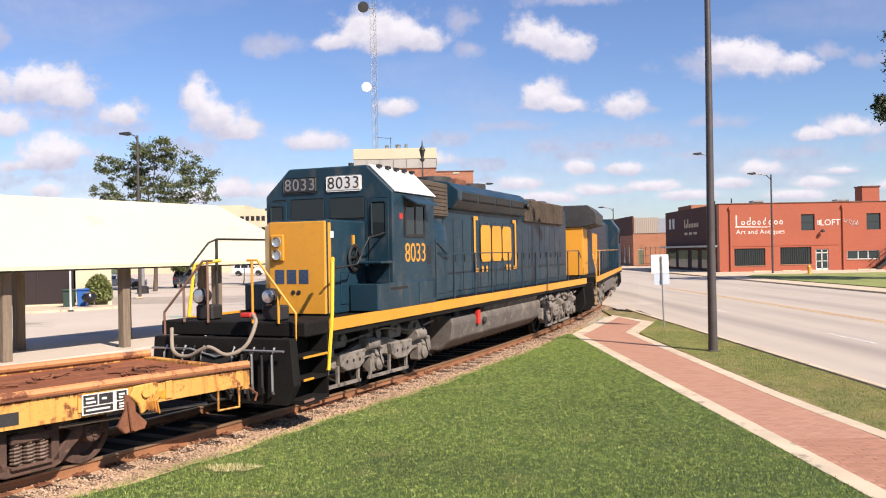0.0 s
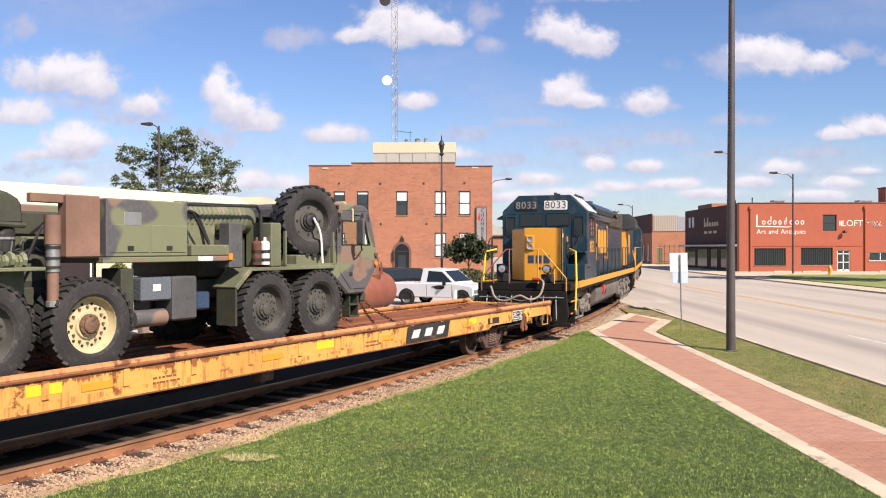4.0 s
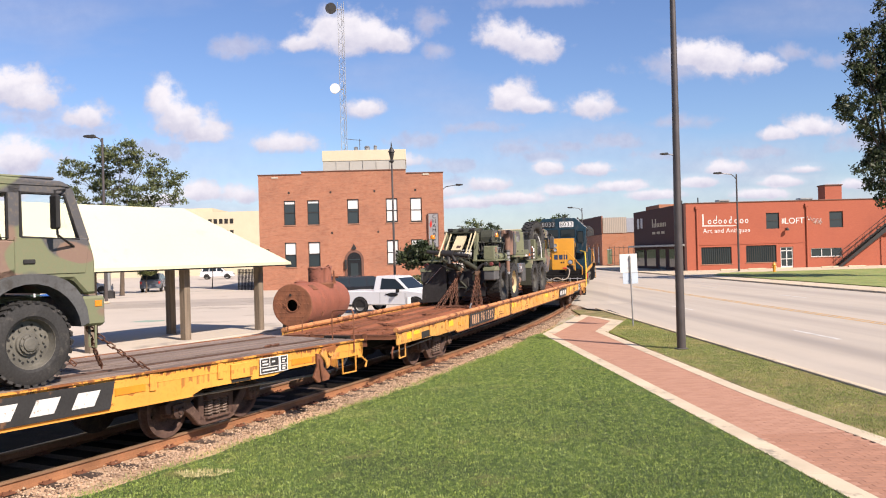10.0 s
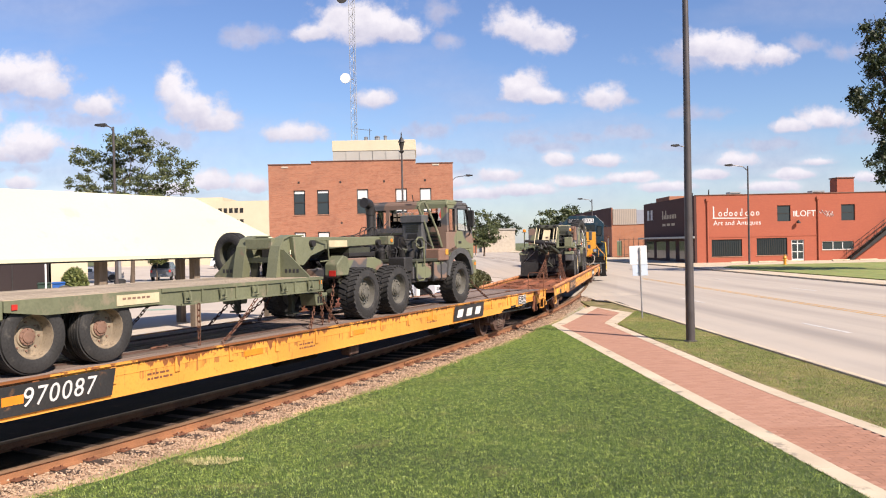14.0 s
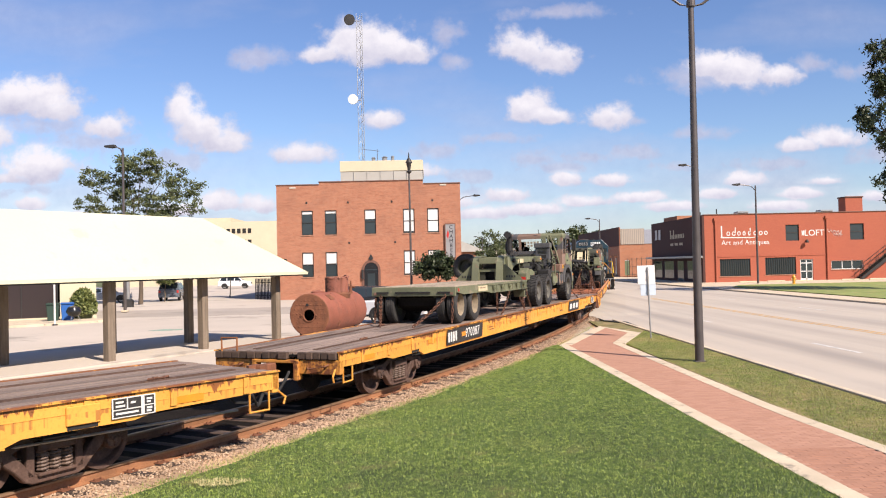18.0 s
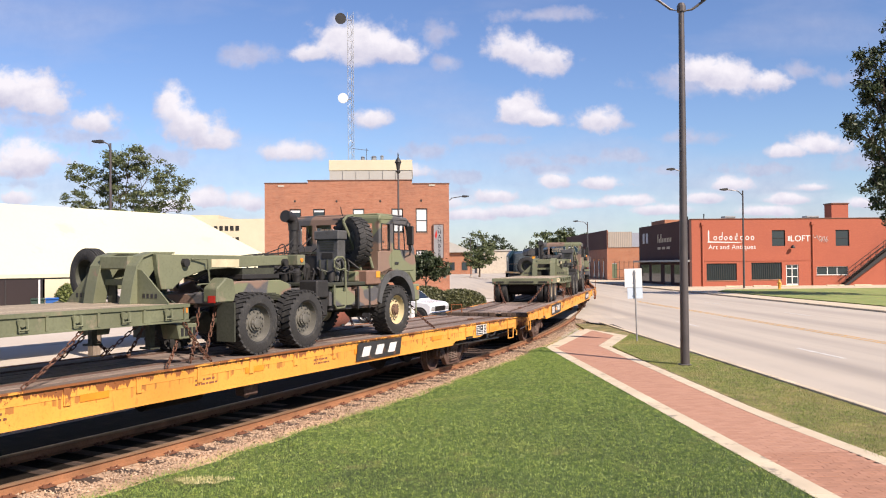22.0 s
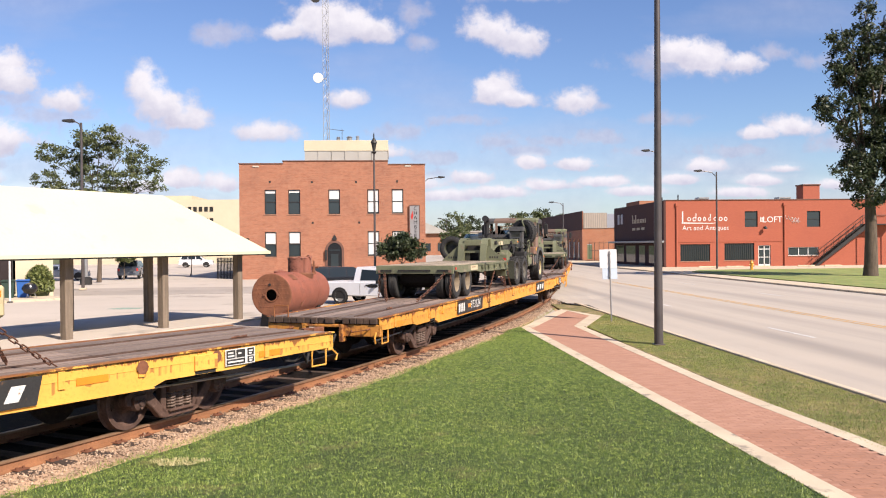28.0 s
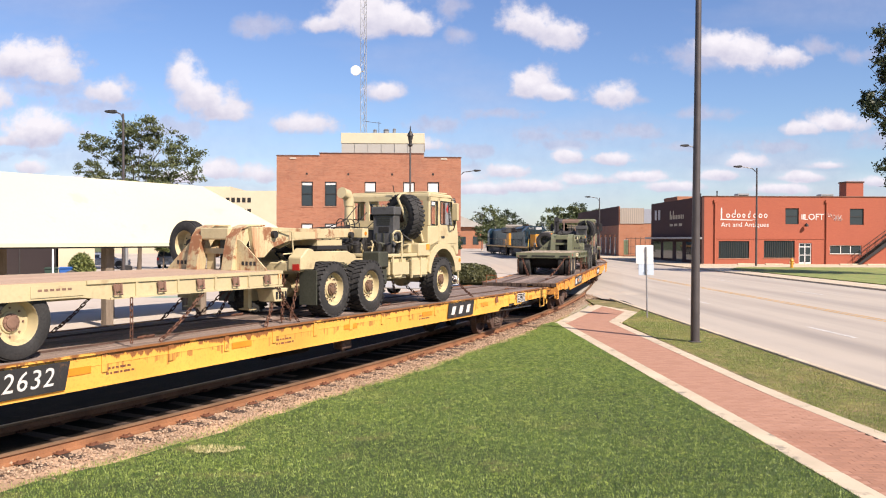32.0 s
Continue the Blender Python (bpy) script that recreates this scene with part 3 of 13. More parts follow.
M = dict(
    soil=mat("dry_soil", (0.56, 0.37, 0.235), 0.95, var=0.3, scale=0.7, fine=35, bump=0.5, depth=0.02, dirt=(0.34, 0.24, 0.15), dirty=0.3),
    turf=mat("turf", (0.050, 0.082, 0.014), 0.9, var=0.35, scale=0.5, fine=40, bump=0.8, depth=0.03, dirt=(0.13, 0.12, 0.04), dirty=0.15),
    verge=mat("verge_turf", (0.20, 0.18, 0.06), 0.9, var=0.35, scale=0.8, fine=40, bump=0.8, depth=0.03, dirt=(0.34, 0.25, 0.12), dirty=0.45),
    far_turf=mat("far_turf", (0.12, 0.14, 0.045), 0.95, var=0.3, scale=0.15, fine=3, bump=0),
    far_lawn=mat("bright_far_lawn", (0.24, 0.29, 0.075), 0.9, var=0.3, scale=0.5, fine=14, bump=0.5, depth=0.03, dirt=(0.34, 0.31, 0.11), dirty=0.35),
    road=roadway("worn_roadway", (0.51, 0.445, 0.365), (0.40, 0.36, 0.31), (0.20, 0.18, 0.165)),
    lot=mat("pale_concrete_lot", (0.55, 0.48, 0.40), 0.9, var=0.10, scale=0.10, fine=30, bump=0.2, dirt=(0.34, 0.30, 0.25), dirty=0.2),
    sidestreet=mat("grey_side_lane", (0.40, 0.35, 0.295), 0.9, var=0.12, scale=0.15, fine=30, bump=0.2, dirt=(0.30, 0.26, 0.22), dirty=0.3),
    greenmark=mat("faded_green_paint", (0.22, 0.36, 0.28), 0.9, var=0.2, scale=3, dirt=(0.45, 0.40, 0.33), dirty=0.4),
    concrete=mat("concrete", (0.63, 0.525, 0.375), 0.9, var=0.14, scale=1.1, fine=55, bump=0.3, dirt=(0.30, 0.26, 0.20), dirty=0.15, per_object=0.06),
    paver=mat("clay_paver", (0.41, 0.205, 0.128), 0.9, var=0.13, scale=3.0, fine=90, bump=0.3, per_object=0.10),
    joint=mat("sandy_joint", (0.38, 0.20, 0.130), 0.95, var=0.2, scale=2, fine=70, bump=0.3),
    white_line=mat("road_white", (0.62, 0.60, 0.56), 0.8, var=0.2, scale=3, fine=30, dirt=(0.36, 0.33, 0.30), dirty=0.3),
    yellow_line=mat("road_yellow", (0.62, 0.36, 0.10), 0.8, var=0.2, scale=3, fine=30, dirt=(0.42, 0.36, 0.28), dirty=0.35),
    ballast=mat("ballast_stone", (0.40, 0.335, 0.262), 0.95, var=0.35, scale=2.2, fine=40, bump=0.3),
    # oil-stained dirt, taken near black to put the shade under the train into colour
    oily_shade=mat("oily_dirt_and_shade", (0.014, 0.011, 0.009), 0.95, spec=0.08, var=0.4, scale=1.4, fine=35, bump=0.5, depth=0.02, dirt=(0.03, 0.022, 0.017), dirty=0.15),
    rail=mat("rail_steel", (0.30, 0.135, 0.06), 0.75, 0.1, var=0.3, scale=2, fine=40, bump=0.3),
    railhead=mat("worn_railhead", (0.36, 0.22, 0.13), 0.45, 0.5, var=0.2, scale=2, fine=60, bump=0.1),
    sleeper=mat("creosoted_timber", (0.074, 0.046, 0.032), 0.95, var=0.4, scale=1.5, fine=30, bump=0.6, depth=0.015, stretch=(0.4, 6, 6), per_object=0.3),
    rubber=mat("black_rubber", (0.016, 0.015, 0.015), 0.8, var=0.35, scale=3, fine=30, bump=0.3, dirt=(0.07, 0.06, 0.05), dirty=0.1),
    brick=brickwork("old_red_brick", (0.43, 0.172, 0.095), (0.33, 0.122, 0.068), (0.44, 0.25, 0.16)),
    redwall=brickwork("painted_red_brick", (0.42, 0.115, 0.062), (0.385, 0.10, 0.055), (0.36, 0.10, 0.055), stain=(0.30, 0.08, 0.05), streak=0.2),
    darkwall=brickwork("dark_side_brick", (0.085, 0.035, 0.028), (0.075, 0.03, 0.025), (0.06, 0.026, 0.02), stain=(0.05, 0.02, 0.016), streak=0.2),
    sillbrick=mat("dull_brick_sill", (0.38, 0.20, 0.13), 0.9, var=0.2, scale=3, fine=30),
    orange_brick=brickwork("orange_brick", (0.42, 0.17, 0.085), (0.36, 0.14, 0.07), (0.36, 0.2, 0.13)),
    canopy=mat("white_sheet_roof", (0.68, 0.64, 0.44), 0.55, var=0.05, scale=0.4, fine=12, bump=0.05, dirt=(0.60, 0.55, 0.38), dirty=0.05),
    plaster=mat("cream_plaster", (0.62, 0.54, 0.38), 0.8, var=0.06, scale=0.5, fine=10, bump=0.1),
    greypanel=mat("grey_cladding", (0.42, 0.40, 0.36), 0.7, var=0.08, scale=0.6, fine=10),
    post=mat("weathered_timber", (0.20, 0.155, 0.112), 0.9, var=0.3, scale=2, fine=25, bump=0.5, stretch=(6, 6, 0.5)),
    # near black: the darkness of rooms, slots and hollows put into the colour
    dark=mat("painted_recess_shade", (0.018, 0.017, 0.016), 0.9, var=0.3, bump=0),
    pane=glass("dark_pane"),
    shadepane=glass("dull_shop_glass", (0.030, 0.022, 0.022), 0.25),
    carpane=glass("car_glass", (0.015, 0.02, 0.022)),
    clear=clear_glass("cab_glass"),
    greenglass=clear_glass("green_tinted_cab_glass", (0.84, 0.94, 0.90)),
    blind=mat("white_blind", (0.70, 0.70, 0.68), 0.7, var=0.04, bump=0),
    stone=mat("limestone", (0.52, 0.46, 0.37), 0.85, var=0.12, scale=1.2),
    coping=mat("dark_coping", (0.17, 0.08, 0.055), 0.8, var=0.2),
    pole=mat("bronze_pole", (0.100, 0.086, 0.082), 0.45, 0.3, var=0.2, scale=2, fine=30),
    galv=mat("galvanised_steel", (0.42, 0.42, 0.41), 0.45, 0.7, var=0.15, scale=3, fine=40),
    white=mat("white_paint", (0.74, 0.74, 0.72), 0.4, var=0.05, scale=2, fine=30, bump=0.03),
    paleblue=mat("pale_blue_sheet", (0.52, 0.60, 0.68), 0.5, var=0.05, scale=2, fine=30, bump=0.02),
    sheet=striped("ribbed_sheet", (0.42, 0.36, 0.29), (0.28, 0.24, 0.2), "X", 0.30),
    bluesheet=striped("pale_ribbed_sheet", (0.36, 0.36, 0.36), (0.27, 0.27, 0.28), "X", 0.30),
    yellow=rusty_paint("railcar_yellow", (0.74, 0.335, 0.050), (0.28, 0.085, 0.025), 0.26, drip=0.085),
    yellow_rusty=rusty_paint("rusted_out_yellow", (0.60, 0.26, 0.045), (0.24, 0.075, 0.025), 0.62, drip=0.0, top=9.0, weld=0.0),
    yellow_old=rusty_paint("faded_railcar_yellow", (0.70, 0.355, 0.080), (0.32, 0.10, 0.03), 0.50, drip=0.07, top=1.06, weld=0.30),
    yellow_new=rusty_paint("bright_railcar_yellow", (0.80, 0.42, 0.070), (0.30, 0.10, 0.03), 0.12, drip=0.06),
    edgerail=rusty_paint("rusted_edge_rail", (0.56, 0.25, 0.095), (0.30, 0.105, 0.045), 0.55, drip=0.0, top=9.0, weld=0.0),
    rustdeck=mat("rusted_deck", (0.30, 0.108, 0.056), 0.95, spec=0.12, var=0.45, scale=1.2, fine=25, bump=0.6, stretch=(6, 0.5, 4), dirt=(0.36, 0.145, 0.07), dirty=0.4, per_object=0.25),
    plank=mat("grey_deck_plank", (0.25, 0.185, 0.148), 0.9, var=0.3, scale=1.1, fine=30, bump=0.5, stretch=(8, 0.35, 4), per_object=0.34, dirt=(0.11, 0.075, 0.055), dirty=0.3),
    rust=mat("brown_rust", (0.20, 0.075, 0.035), 0.85, var=0.35, scale=3, fine=35, bump=0.5),
    bogie=mat("bogie_steel", (0.095, 0.053, 0.038), 0.8, 0.1, var=0.4, scale=3, fine=30, bump=0.4, dirt=(0.16, 0.10, 0.07), dirty=0.2),
    spring=mat("dusty_spring_steel", (0.15, 0.10, 0.075), 0.7, 0.1, var=0.3, scale=4, fine=30, bump=0.2),
    under=mat("black_underframe", (0.010, 0.009, 0.008), 0.8, spec=0.2, var=0.35, scale=2, fine=25, bump=0.3),
    stencil=mat("black_stencil_panel", (0.028, 0.026, 0.025), 0.6, var=0.3, scale=2, dirt=(0.16, 0.08, 0.04), dirty=0.1),
    letter=mat("white_stencil", (0.70, 0.68, 0.64), 0.6, var=0.12, scale=6, dirt=(0.3, 0.2, 0.13), dirty=0.1),
    faded=mat("faded_stencil", (0.50, 0.29, 0.165), 0.8, var=0.25, scale=6),
    orange=mat("orange_reflector", (0.80, 0.27, 0.02), 0.4, var=0.1, scale=5),
    locoblue=mat("locomotive_blue", (0.013, 0.040, 0.062), 0.36, var=0.2, scale=1.2, fine=20, bump=0.05, dirt=(0.050, 0.062, 0.070), dirty=0.3, stretch=(1, 1, 0.4), spec=0.32),
    locogrey=mat("grimy_hood_top", (0.030, 0.032, 0.034), 0.6, var=0.3, scale=1.5, fine=20, dirt=(0.07, 0.055, 0.04), dirty=0.3),
    locobrown=mat("sooty_brown_screen", (0.095, 0.068, 0.045), 0.8, var=0.25, scale=1.5, fine=30, dirt=(0.05, 0.04, 0.032), dirty=0.3),
    locoyellow=mat("locomotive_yellow", (0.70, 0.32, 0.03), 0.42, var=0.08, scale=1.0, fine=18, bump=0.04, dirt=(0.5, 0.25, 0.05), dirty=0.1),
    railyellow=mat("handrail_yellow", (0.86, 0.56, 0.03), 0.45, var=0.06, scale=3, bump=0.02),
    tankgrey=mat("dusty_tank", (0.12, 0.105, 0.092), 0.8, var=0.25, scale=1.2, fine=18, dirt=(0.22, 0.19, 0.15), dirty=0.3),
    truckgrey=mat("dusty_truck_frame", (0.21, 0.185, 0.158), 0.85, var=0.35, scale=3, fine=25, bump=0.35, dirt=(0.08, 0.07, 0.06), dirty=0.25),
    # tan with dirt, darkened to paint the shade inside deep rims
    rimtan=mat("shaded_tan_rim", (0.30, 0.24, 0.165), 0.75, var=0.3, scale=4, dirt=(0.12, 0.09, 0.06), dirty=0.3),
    hubrust=mat("rusty_hub", (0.17, 0.095, 0.055), 0.75, var=0.35, scale=5, fine=30, bump=0.3, dirt=(0.05, 0.035, 0.03), dirty=0.3),
    greypaint=mat("grey_green_paint", (0.085, 0.086, 0.086), 0.65, var=0.25, scale=2, fine=25, bump=0.1, dirt=(0.05, 0.045, 0.04), dirty=0.25),
    rimdark=mat("dark_dusty_rim", (0.075, 0.072, 0.062), 0.7, var=0.3, scale=4),
    rimgrey=mat("dusty_olive_rim", (0.125, 0.118, 0.098), 0.7, var=0.3, scale=4),
    signgrey=mat("pale_grey_panel", (0.27, 0.265, 0.27), 0.6, var=0.08, scale=1.5, bump=0),
    jumper=mat("dusty_cable", (0.30, 0.25, 0.19), 0.7, var=0.2, scale=4),
    camo=camouflage("woodland_camouflage", (0.175, 0.190, 0.105), (0.085, 0.084, 0.090), (0.225, 0.145, 0.108), 1.0),
    olive=mat("olive_drab", (0.155, 0.165, 0.095), 0.7, var=0.25, scale=1.2, fine=22, bump=0.12, dirt=(0.25, 0.21, 0.14), dirty=0.15),
    olive_dk=mat("dark_olive", (0.046, 0.049, 0.032), 0.7, var=0.3, scale=2, fine=22, bump=0.15),
    tan=mat("desert_tan", (0.56, 0.47, 0.27), 0.65, var=0.12, scale=1.0, fine=20, bump=0.1, dirt=(0.42, 0.32, 0.18), dirty=0.15),
    tan_rusty=rusty_paint("rust_stained_tan", (0.56, 0.47, 0.27), (0.46, 0.20, 0.09), 0.66, drip=0.0, top=9.0, weld=0.0),
    olive_worn=rusty_paint("chipped_olive", (0.160, 0.170, 0.100), (0.30, 0.22, 0.15), 0.25, drip=0.0, top=9.0, weld=0.0),
    tan_deck=mat("tan_deck_boards", (0.50, 0.345, 0.235), 0.85, var=0.2, scale=1.0, fine=20, bump=0.3, stretch=(8, 0.4, 4)),
    trailer_deck=mat("sunbleached_boards", (0.42, 0.335, 0.235), 0.85, var=0.35, scale=1.2, fine=20, bump=0.3, stretch=(9, 0.35, 4), per_object=0.22, dirt=(0.20, 0.17, 0.11), dirty=0.4),
    tyre=mat("dusty_tyre", (0.028, 0.027, 0.026), 0.85, var=0.35, scale=3, fine=30, bump=0.35, dirt=(0.070, 0.064, 0.056), dirty=0.15),
    darkmetal=mat("dark_metal", (0.030, 0.028, 0.027), 0.6, 0.2, var=0.3, scale=3, fine=30, bump=0.2),
    chain=mat("rusty_chain", (0.145, 0.062, 0.035), 0.8, 0.2, var=0.4, scale=9, fine=40),
    brown=mat("faded_brown", (0.23, 0.13, 0.09), 0.75, var=0.2, scale=2),
    board=mat("pale_boards", (0.58, 0.50, 0.32), 0.8, var=0.15, scale=3),
    boiler=mat("primer_red_boiler", (0.285, 0.092, 0.055), 0.8, var=0.18, scale=1.2, fine=22, bump=0.25, dirt=(0.22, 0.08, 0.05), dirty=0.3),
    boiler_old=rusty_paint("rust_eaten_boiler", (0.30, 0.11, 0.07), (0.12, 0.05, 0.035), 0.6, drip=0.0, top=9.0, weld=0.0),
    dullred=mat("dull_red_lens", (0.16, 0.030, 0.024), 0.6, var=0.3, scale=6),
    red=mat("red_paint", (0.55, 0.03, 0.02), 0.45, var=0.15),
    blue=mat("blue_plastic", (0.02, 0.12, 0.42), 0.45, var=0.15),
    amber=mat("amber_lens", (0.85, 0.25, 0.02), 0.25, var=0.05, bump=0),
    chrome=mat("chrome", (0.6, 0.6, 0.6), 0.18, 1.0, var=0.05, bump=0),
    lens=mat("headlamp_glass", (0.55, 0.58, 0.60), 0.12, 0.6, var=0.05, bump=0),
    carpaint=mat("white_car_paint", (0.72, 0.73, 0.75), 0.25, var=0.03, bump=0),
    cargrey=mat("grey_car_paint", (0.16, 0.18, 0.21), 0.25, 0.3, var=0.05, bump=0),
    carblue=mat("slate_blue_car_paint", (0.05, 0.085, 0.16), 0.25, 0.3, var=0.05, bump=0),
    carsilver=mat("silver_blue_car_paint", (0.30, 0.34, 0.40), 0.25, 0.4, var=0.05, bump=0),
    bingreen=mat("dark_green_plastic", (0.02, 0.05, 0.035), 0.5, var=0.15),
    carblack=mat("black_car_paint", (0.02, 0.021, 0.024), 0.2, 0.2, var=0.05, bump=0),
    bark=mat("bark", (0.115, 0.085, 0.06), 0.95, var=0.35, scale=2, fine=18, bump=0.8, depth=0.03, stretch=(4, 4, 0.7)),
    leaf=leafy("broad_leaves", (0.085, 0.112, 0.026), (0.19, 0.21, 0.06)),
    leaf_mid=leafy("oak_leaves", (0.044, 0.066, 0.020), (0.125, 0.145, 0.050), (0.14, 0.13, 0.04)),
    leaf_dk=leafy("dark_leaves", (0.016, 0.030, 0.009), (0.046, 0.064, 0.018), (0.055, 0.060, 0.018)),
    leaf_ye=leafy("turning_leaves", (0.25, 0.15, 0.02), (0.16, 0.13, 0.03)),
    blade=turf_blades("grass_blades", (0.064, 0.130, 0.021), (0.395, 0.495, 0.102), (0.44, 0.44, 0.14), 0.58),
    blade_dry=turf_blades("dry_grass_blades", (0.085, 0.140, 0.022), (0.375, 0.435, 0.090), (0.56, 0.44, 0.17), 0.50),
    straw=leafy("straw_blades", (0.50, 0.43, 0.20), (0.66, 0.58, 0.30), (0.6, 0.5, 0.28)),
    hedge=leafy("clipped_hedge_leaves", (0.050, 0.055, 0.018), (0.125, 0.125, 0.045), (0.13, 0.12, 0.04)),
)

# ---------------------------------------------------------------- shapes


def box(bm, x0, x1, y0, y1, z0, z1, bevel=0.0, m=None):
    vs = [bm.verts.new((x, y, z)) for z in (z0, z1) for y in (y0, y1) for x in (x0, x1)]
    fs = [bm.faces.new([vs[i] for i in f]) for f in ((0, 2, 3, 1), (4, 5, 7, 6), (0, 1, 5, 4), (2, 6, 7, 3), (0, 4, 6, 2), (1, 3, 7, 5))]
    if m is not None:
        bmesh.ops.transform(bm, matrix=m, verts=vs)
    if bevel:
        es = list({e for f in fs for e in f.edges})
        bmesh.ops.bevel(bm, geom=es, offset=bevel, segments=2 if bevel > 0.04 else 1, affect="EDGES")
    return vs


def prism(bm, pts, axis, a, b, bevel=0.0):
    """pts in the plane across the axis, in order: x: (y, z), y: (x, z), z: (x, y)."""
    put = {"x": lambda p, q: (q, p[0], p[1]), "y": lambda p, q: (p[0], q, p[1]), "z": lambda p, q: (p[0], p[1], q)}[axis]
    A, C = [bm.verts.new(put(p, a)) for p in pts], [bm.verts.new(put(p, b)) for p in pts]
    fs = [bm.faces.new(A), bm.faces.new(C[::-1])]
    n = len(pts)
    fs += [bm.faces.new((A[i], C[i], C[(i + 1) % n], A[(i + 1) % n])) for i in range(n)]
    bmesh.ops.recalc_face_normals(bm, faces=fs)
    if bevel:
        es = list({e for f in fs for e in f.edges})
        bmesh.ops.bevel(bm, geom=es, offset=bevel, segments=1, affect="EDGES")


def ring_axes(d):
    d = Vector(d).normalized()
    s = d.cross((0, 0, 1)) if abs(d.z) < 0.95 else d.cross((1, 0, 0))
    s.normalize()
    return s, d.cross(s)


def tube(bm, pts, r, n=8, r2=None, caps=True):
    """A round bar along a line of points, tapering from r to r2."""
    pts = [Vector(p) for p in pts]
    r2 = r if r2 is None else r2
    rings = []
    for i, p in enumerate(pts):
        d = pts[min(i + 1, len(pts) - 1)] - pts[max(i - 1, 0)]
        s, u = ring_axes(d)
        k = r + (r2 - r) * i / max(1, len(pts) - 1)
        rings.append([bm.verts.new(p + k * (math.cos(a) * s + math.sin(a) * u)) for a in (2 * math.pi * j / n for j in range(n))])
    # keep neighbouring rings from twisting
    for a, b in zip(rings, rings[1:]):
        k = min(range(n), key=lambda j: (b[j].co - a[0].co).length)
        b[:] = b[k:] + b[:k]
        if (b[1].co - a[1].co).length > (b[-1].co - a[1].co).length:
            b[:] = [b[0]] + b[:0:-1]
        for j in range(n):
            bm.faces.new((a[j], a[(j + 1) % n], b[(j + 1) % n], b[j]))
    if caps:
        bm.faces.new(rings[0][::-1])
        bm.faces.new(rings[-1])


def eased(pts, k=5):
    """Points on a smooth curve through pts."""
    P = [Vector(p) for p in pts]
    P = [2 * P[0] - P[1], *P, 2 * P[-1] - P[-2]]
    out = []
    for a, b, c, d in zip(P, P[1:], P[2:], P[3:]):
        for i in range(k):
            t = i / k
            out.append(0.5 * (2 * b + (c - a) * t + (2 * a - 5 * b + 4 * c - d) * t * t + (3 * b - a - 3 * c + d) * t ** 3))
    return out + [P[-2]]


def lathe(bm, prof, axis="x", at=(0, 0, 0), n=24, caps=True):
    """prof: (radius, place along the axis); turned about the axis through at."""
    at = Vector(at)
    rings = []
    for r, h in prof:
        ring = []
        for j in range(n):
            a = 2 * math.pi * j / n
            c, s = r * math.cos(a), r * math.sin(a)
            ring.append(bm.verts.new(at + Vector({"x": (h, c, s), "y": (c, h, s), "z": (c, s, h)}[axis])))
        rings.append(ring)
    fs = []
    for a, b in zip(rings, rings[1:]):
        fs += [bm.faces.new((a[j], a[(j + 1) % n], b[(j + 1) % n], b[j])) for j in range(n)]
    caps = caps and prof[0] != prof[-1]
    if caps and prof[0][0] > 1e-4:
        fs.append(bm.faces.new(rings[0]))
    if caps and prof[-1][0] > 1e-4:
        fs.append(bm.faces.new(rings[-1]))
    bmesh.ops.recalc_face_normals(bm, faces=fs)


def part(name, bm, material, parent=None, label="", smooth=False):
    me = bpy.data.meshes.new(name)
    bm.normal_update()
    bm.to_mesh(me)
    bm.free()
    me.materials.append(material)
    if smooth:
        me.polygons.foreach_set("use_smooth", [True] * len(me.polygons))
        me.set_sharp_from_angle(angle=radians(38))
    ob = new(name, me)
    if parent is not None:
        ob.parent = parent
    if label:
        tagged(ob, label)
    return ob


def thing(name, label, category, m=None, group="", kind=""):
    ob = new(name)
    ob.empty_display_size = 0.2
    if m is not None:
        ob.matrix_basis = m
    return tagged(ob, label, category, group, kind)


def raw(name, verts, faces, material, parent=None):
    """A mesh from arrays: verts (n, 3), faces (m, k)."""
    me = bpy.data.meshes.new(name)
    verts, faces = np.asarray(verts, np.float32), np.asarray(faces, np.int32)
    k = faces.shape[1]
    me.vertices.add(len(verts))
    me.vertices.foreach_set("co", verts.ravel())
    me.loops.add(faces.size)
    me.loops.foreach_set("vertex_index", faces.ravel())
    me.polygons.add(len(faces))
    me.polygons.foreach_set("loop_start", np.arange(0, faces.size, k, dtype=np.int32))
    me.update(calc_edges=True)
    me.polygons.foreach_set("use_smooth", np.zeros(len(faces), dtype=bool))
    me.materials.append(material)
    ob = new(name, me)
    if parent is not None:
        ob.parent = parent
    return ob


def slab(name, pts, z0, z1, material, parent=None, label=""):
    bm = bmesh.new()
    prism(bm, pts, "z", z0, z1)
    return part(name, bm, material, parent, label)


def lettering(name, body, size, material, parent, m, label="", depth=0.004, spread=1.0, shear=0.0):
    cu = bpy.data.curves.new(name, "FONT")
    cu.body, cu.size, cu.extrude, cu.align_x, cu.align_y = body, size, depth, "CENTER", "CENTER"
    cu.space_character, cu.shear, cu.resolution_u = spread, shear, 3
    tmp = new("tmp", cu)
    me = bpy.data.meshes.new_from_object(tmp)
    bpy.data.objects.remove(tmp)
    bpy.data.curves.remove(cu)
    me.name = name
    me.materials.clear()
    me.materials.append(material)
    ob = new(name, me)
    ob.parent = parent
    ob.matrix_basis = m
    if label:
        tagged(ob, label)
    return ob


FACE_X = pose(0, 0, 0, 90, 0, 90)     # lettering that faces +x, read along +y
FACE_Y = pose(0, 0, 0, 90, 0, 0)      # lettering that faces -y, read along +x


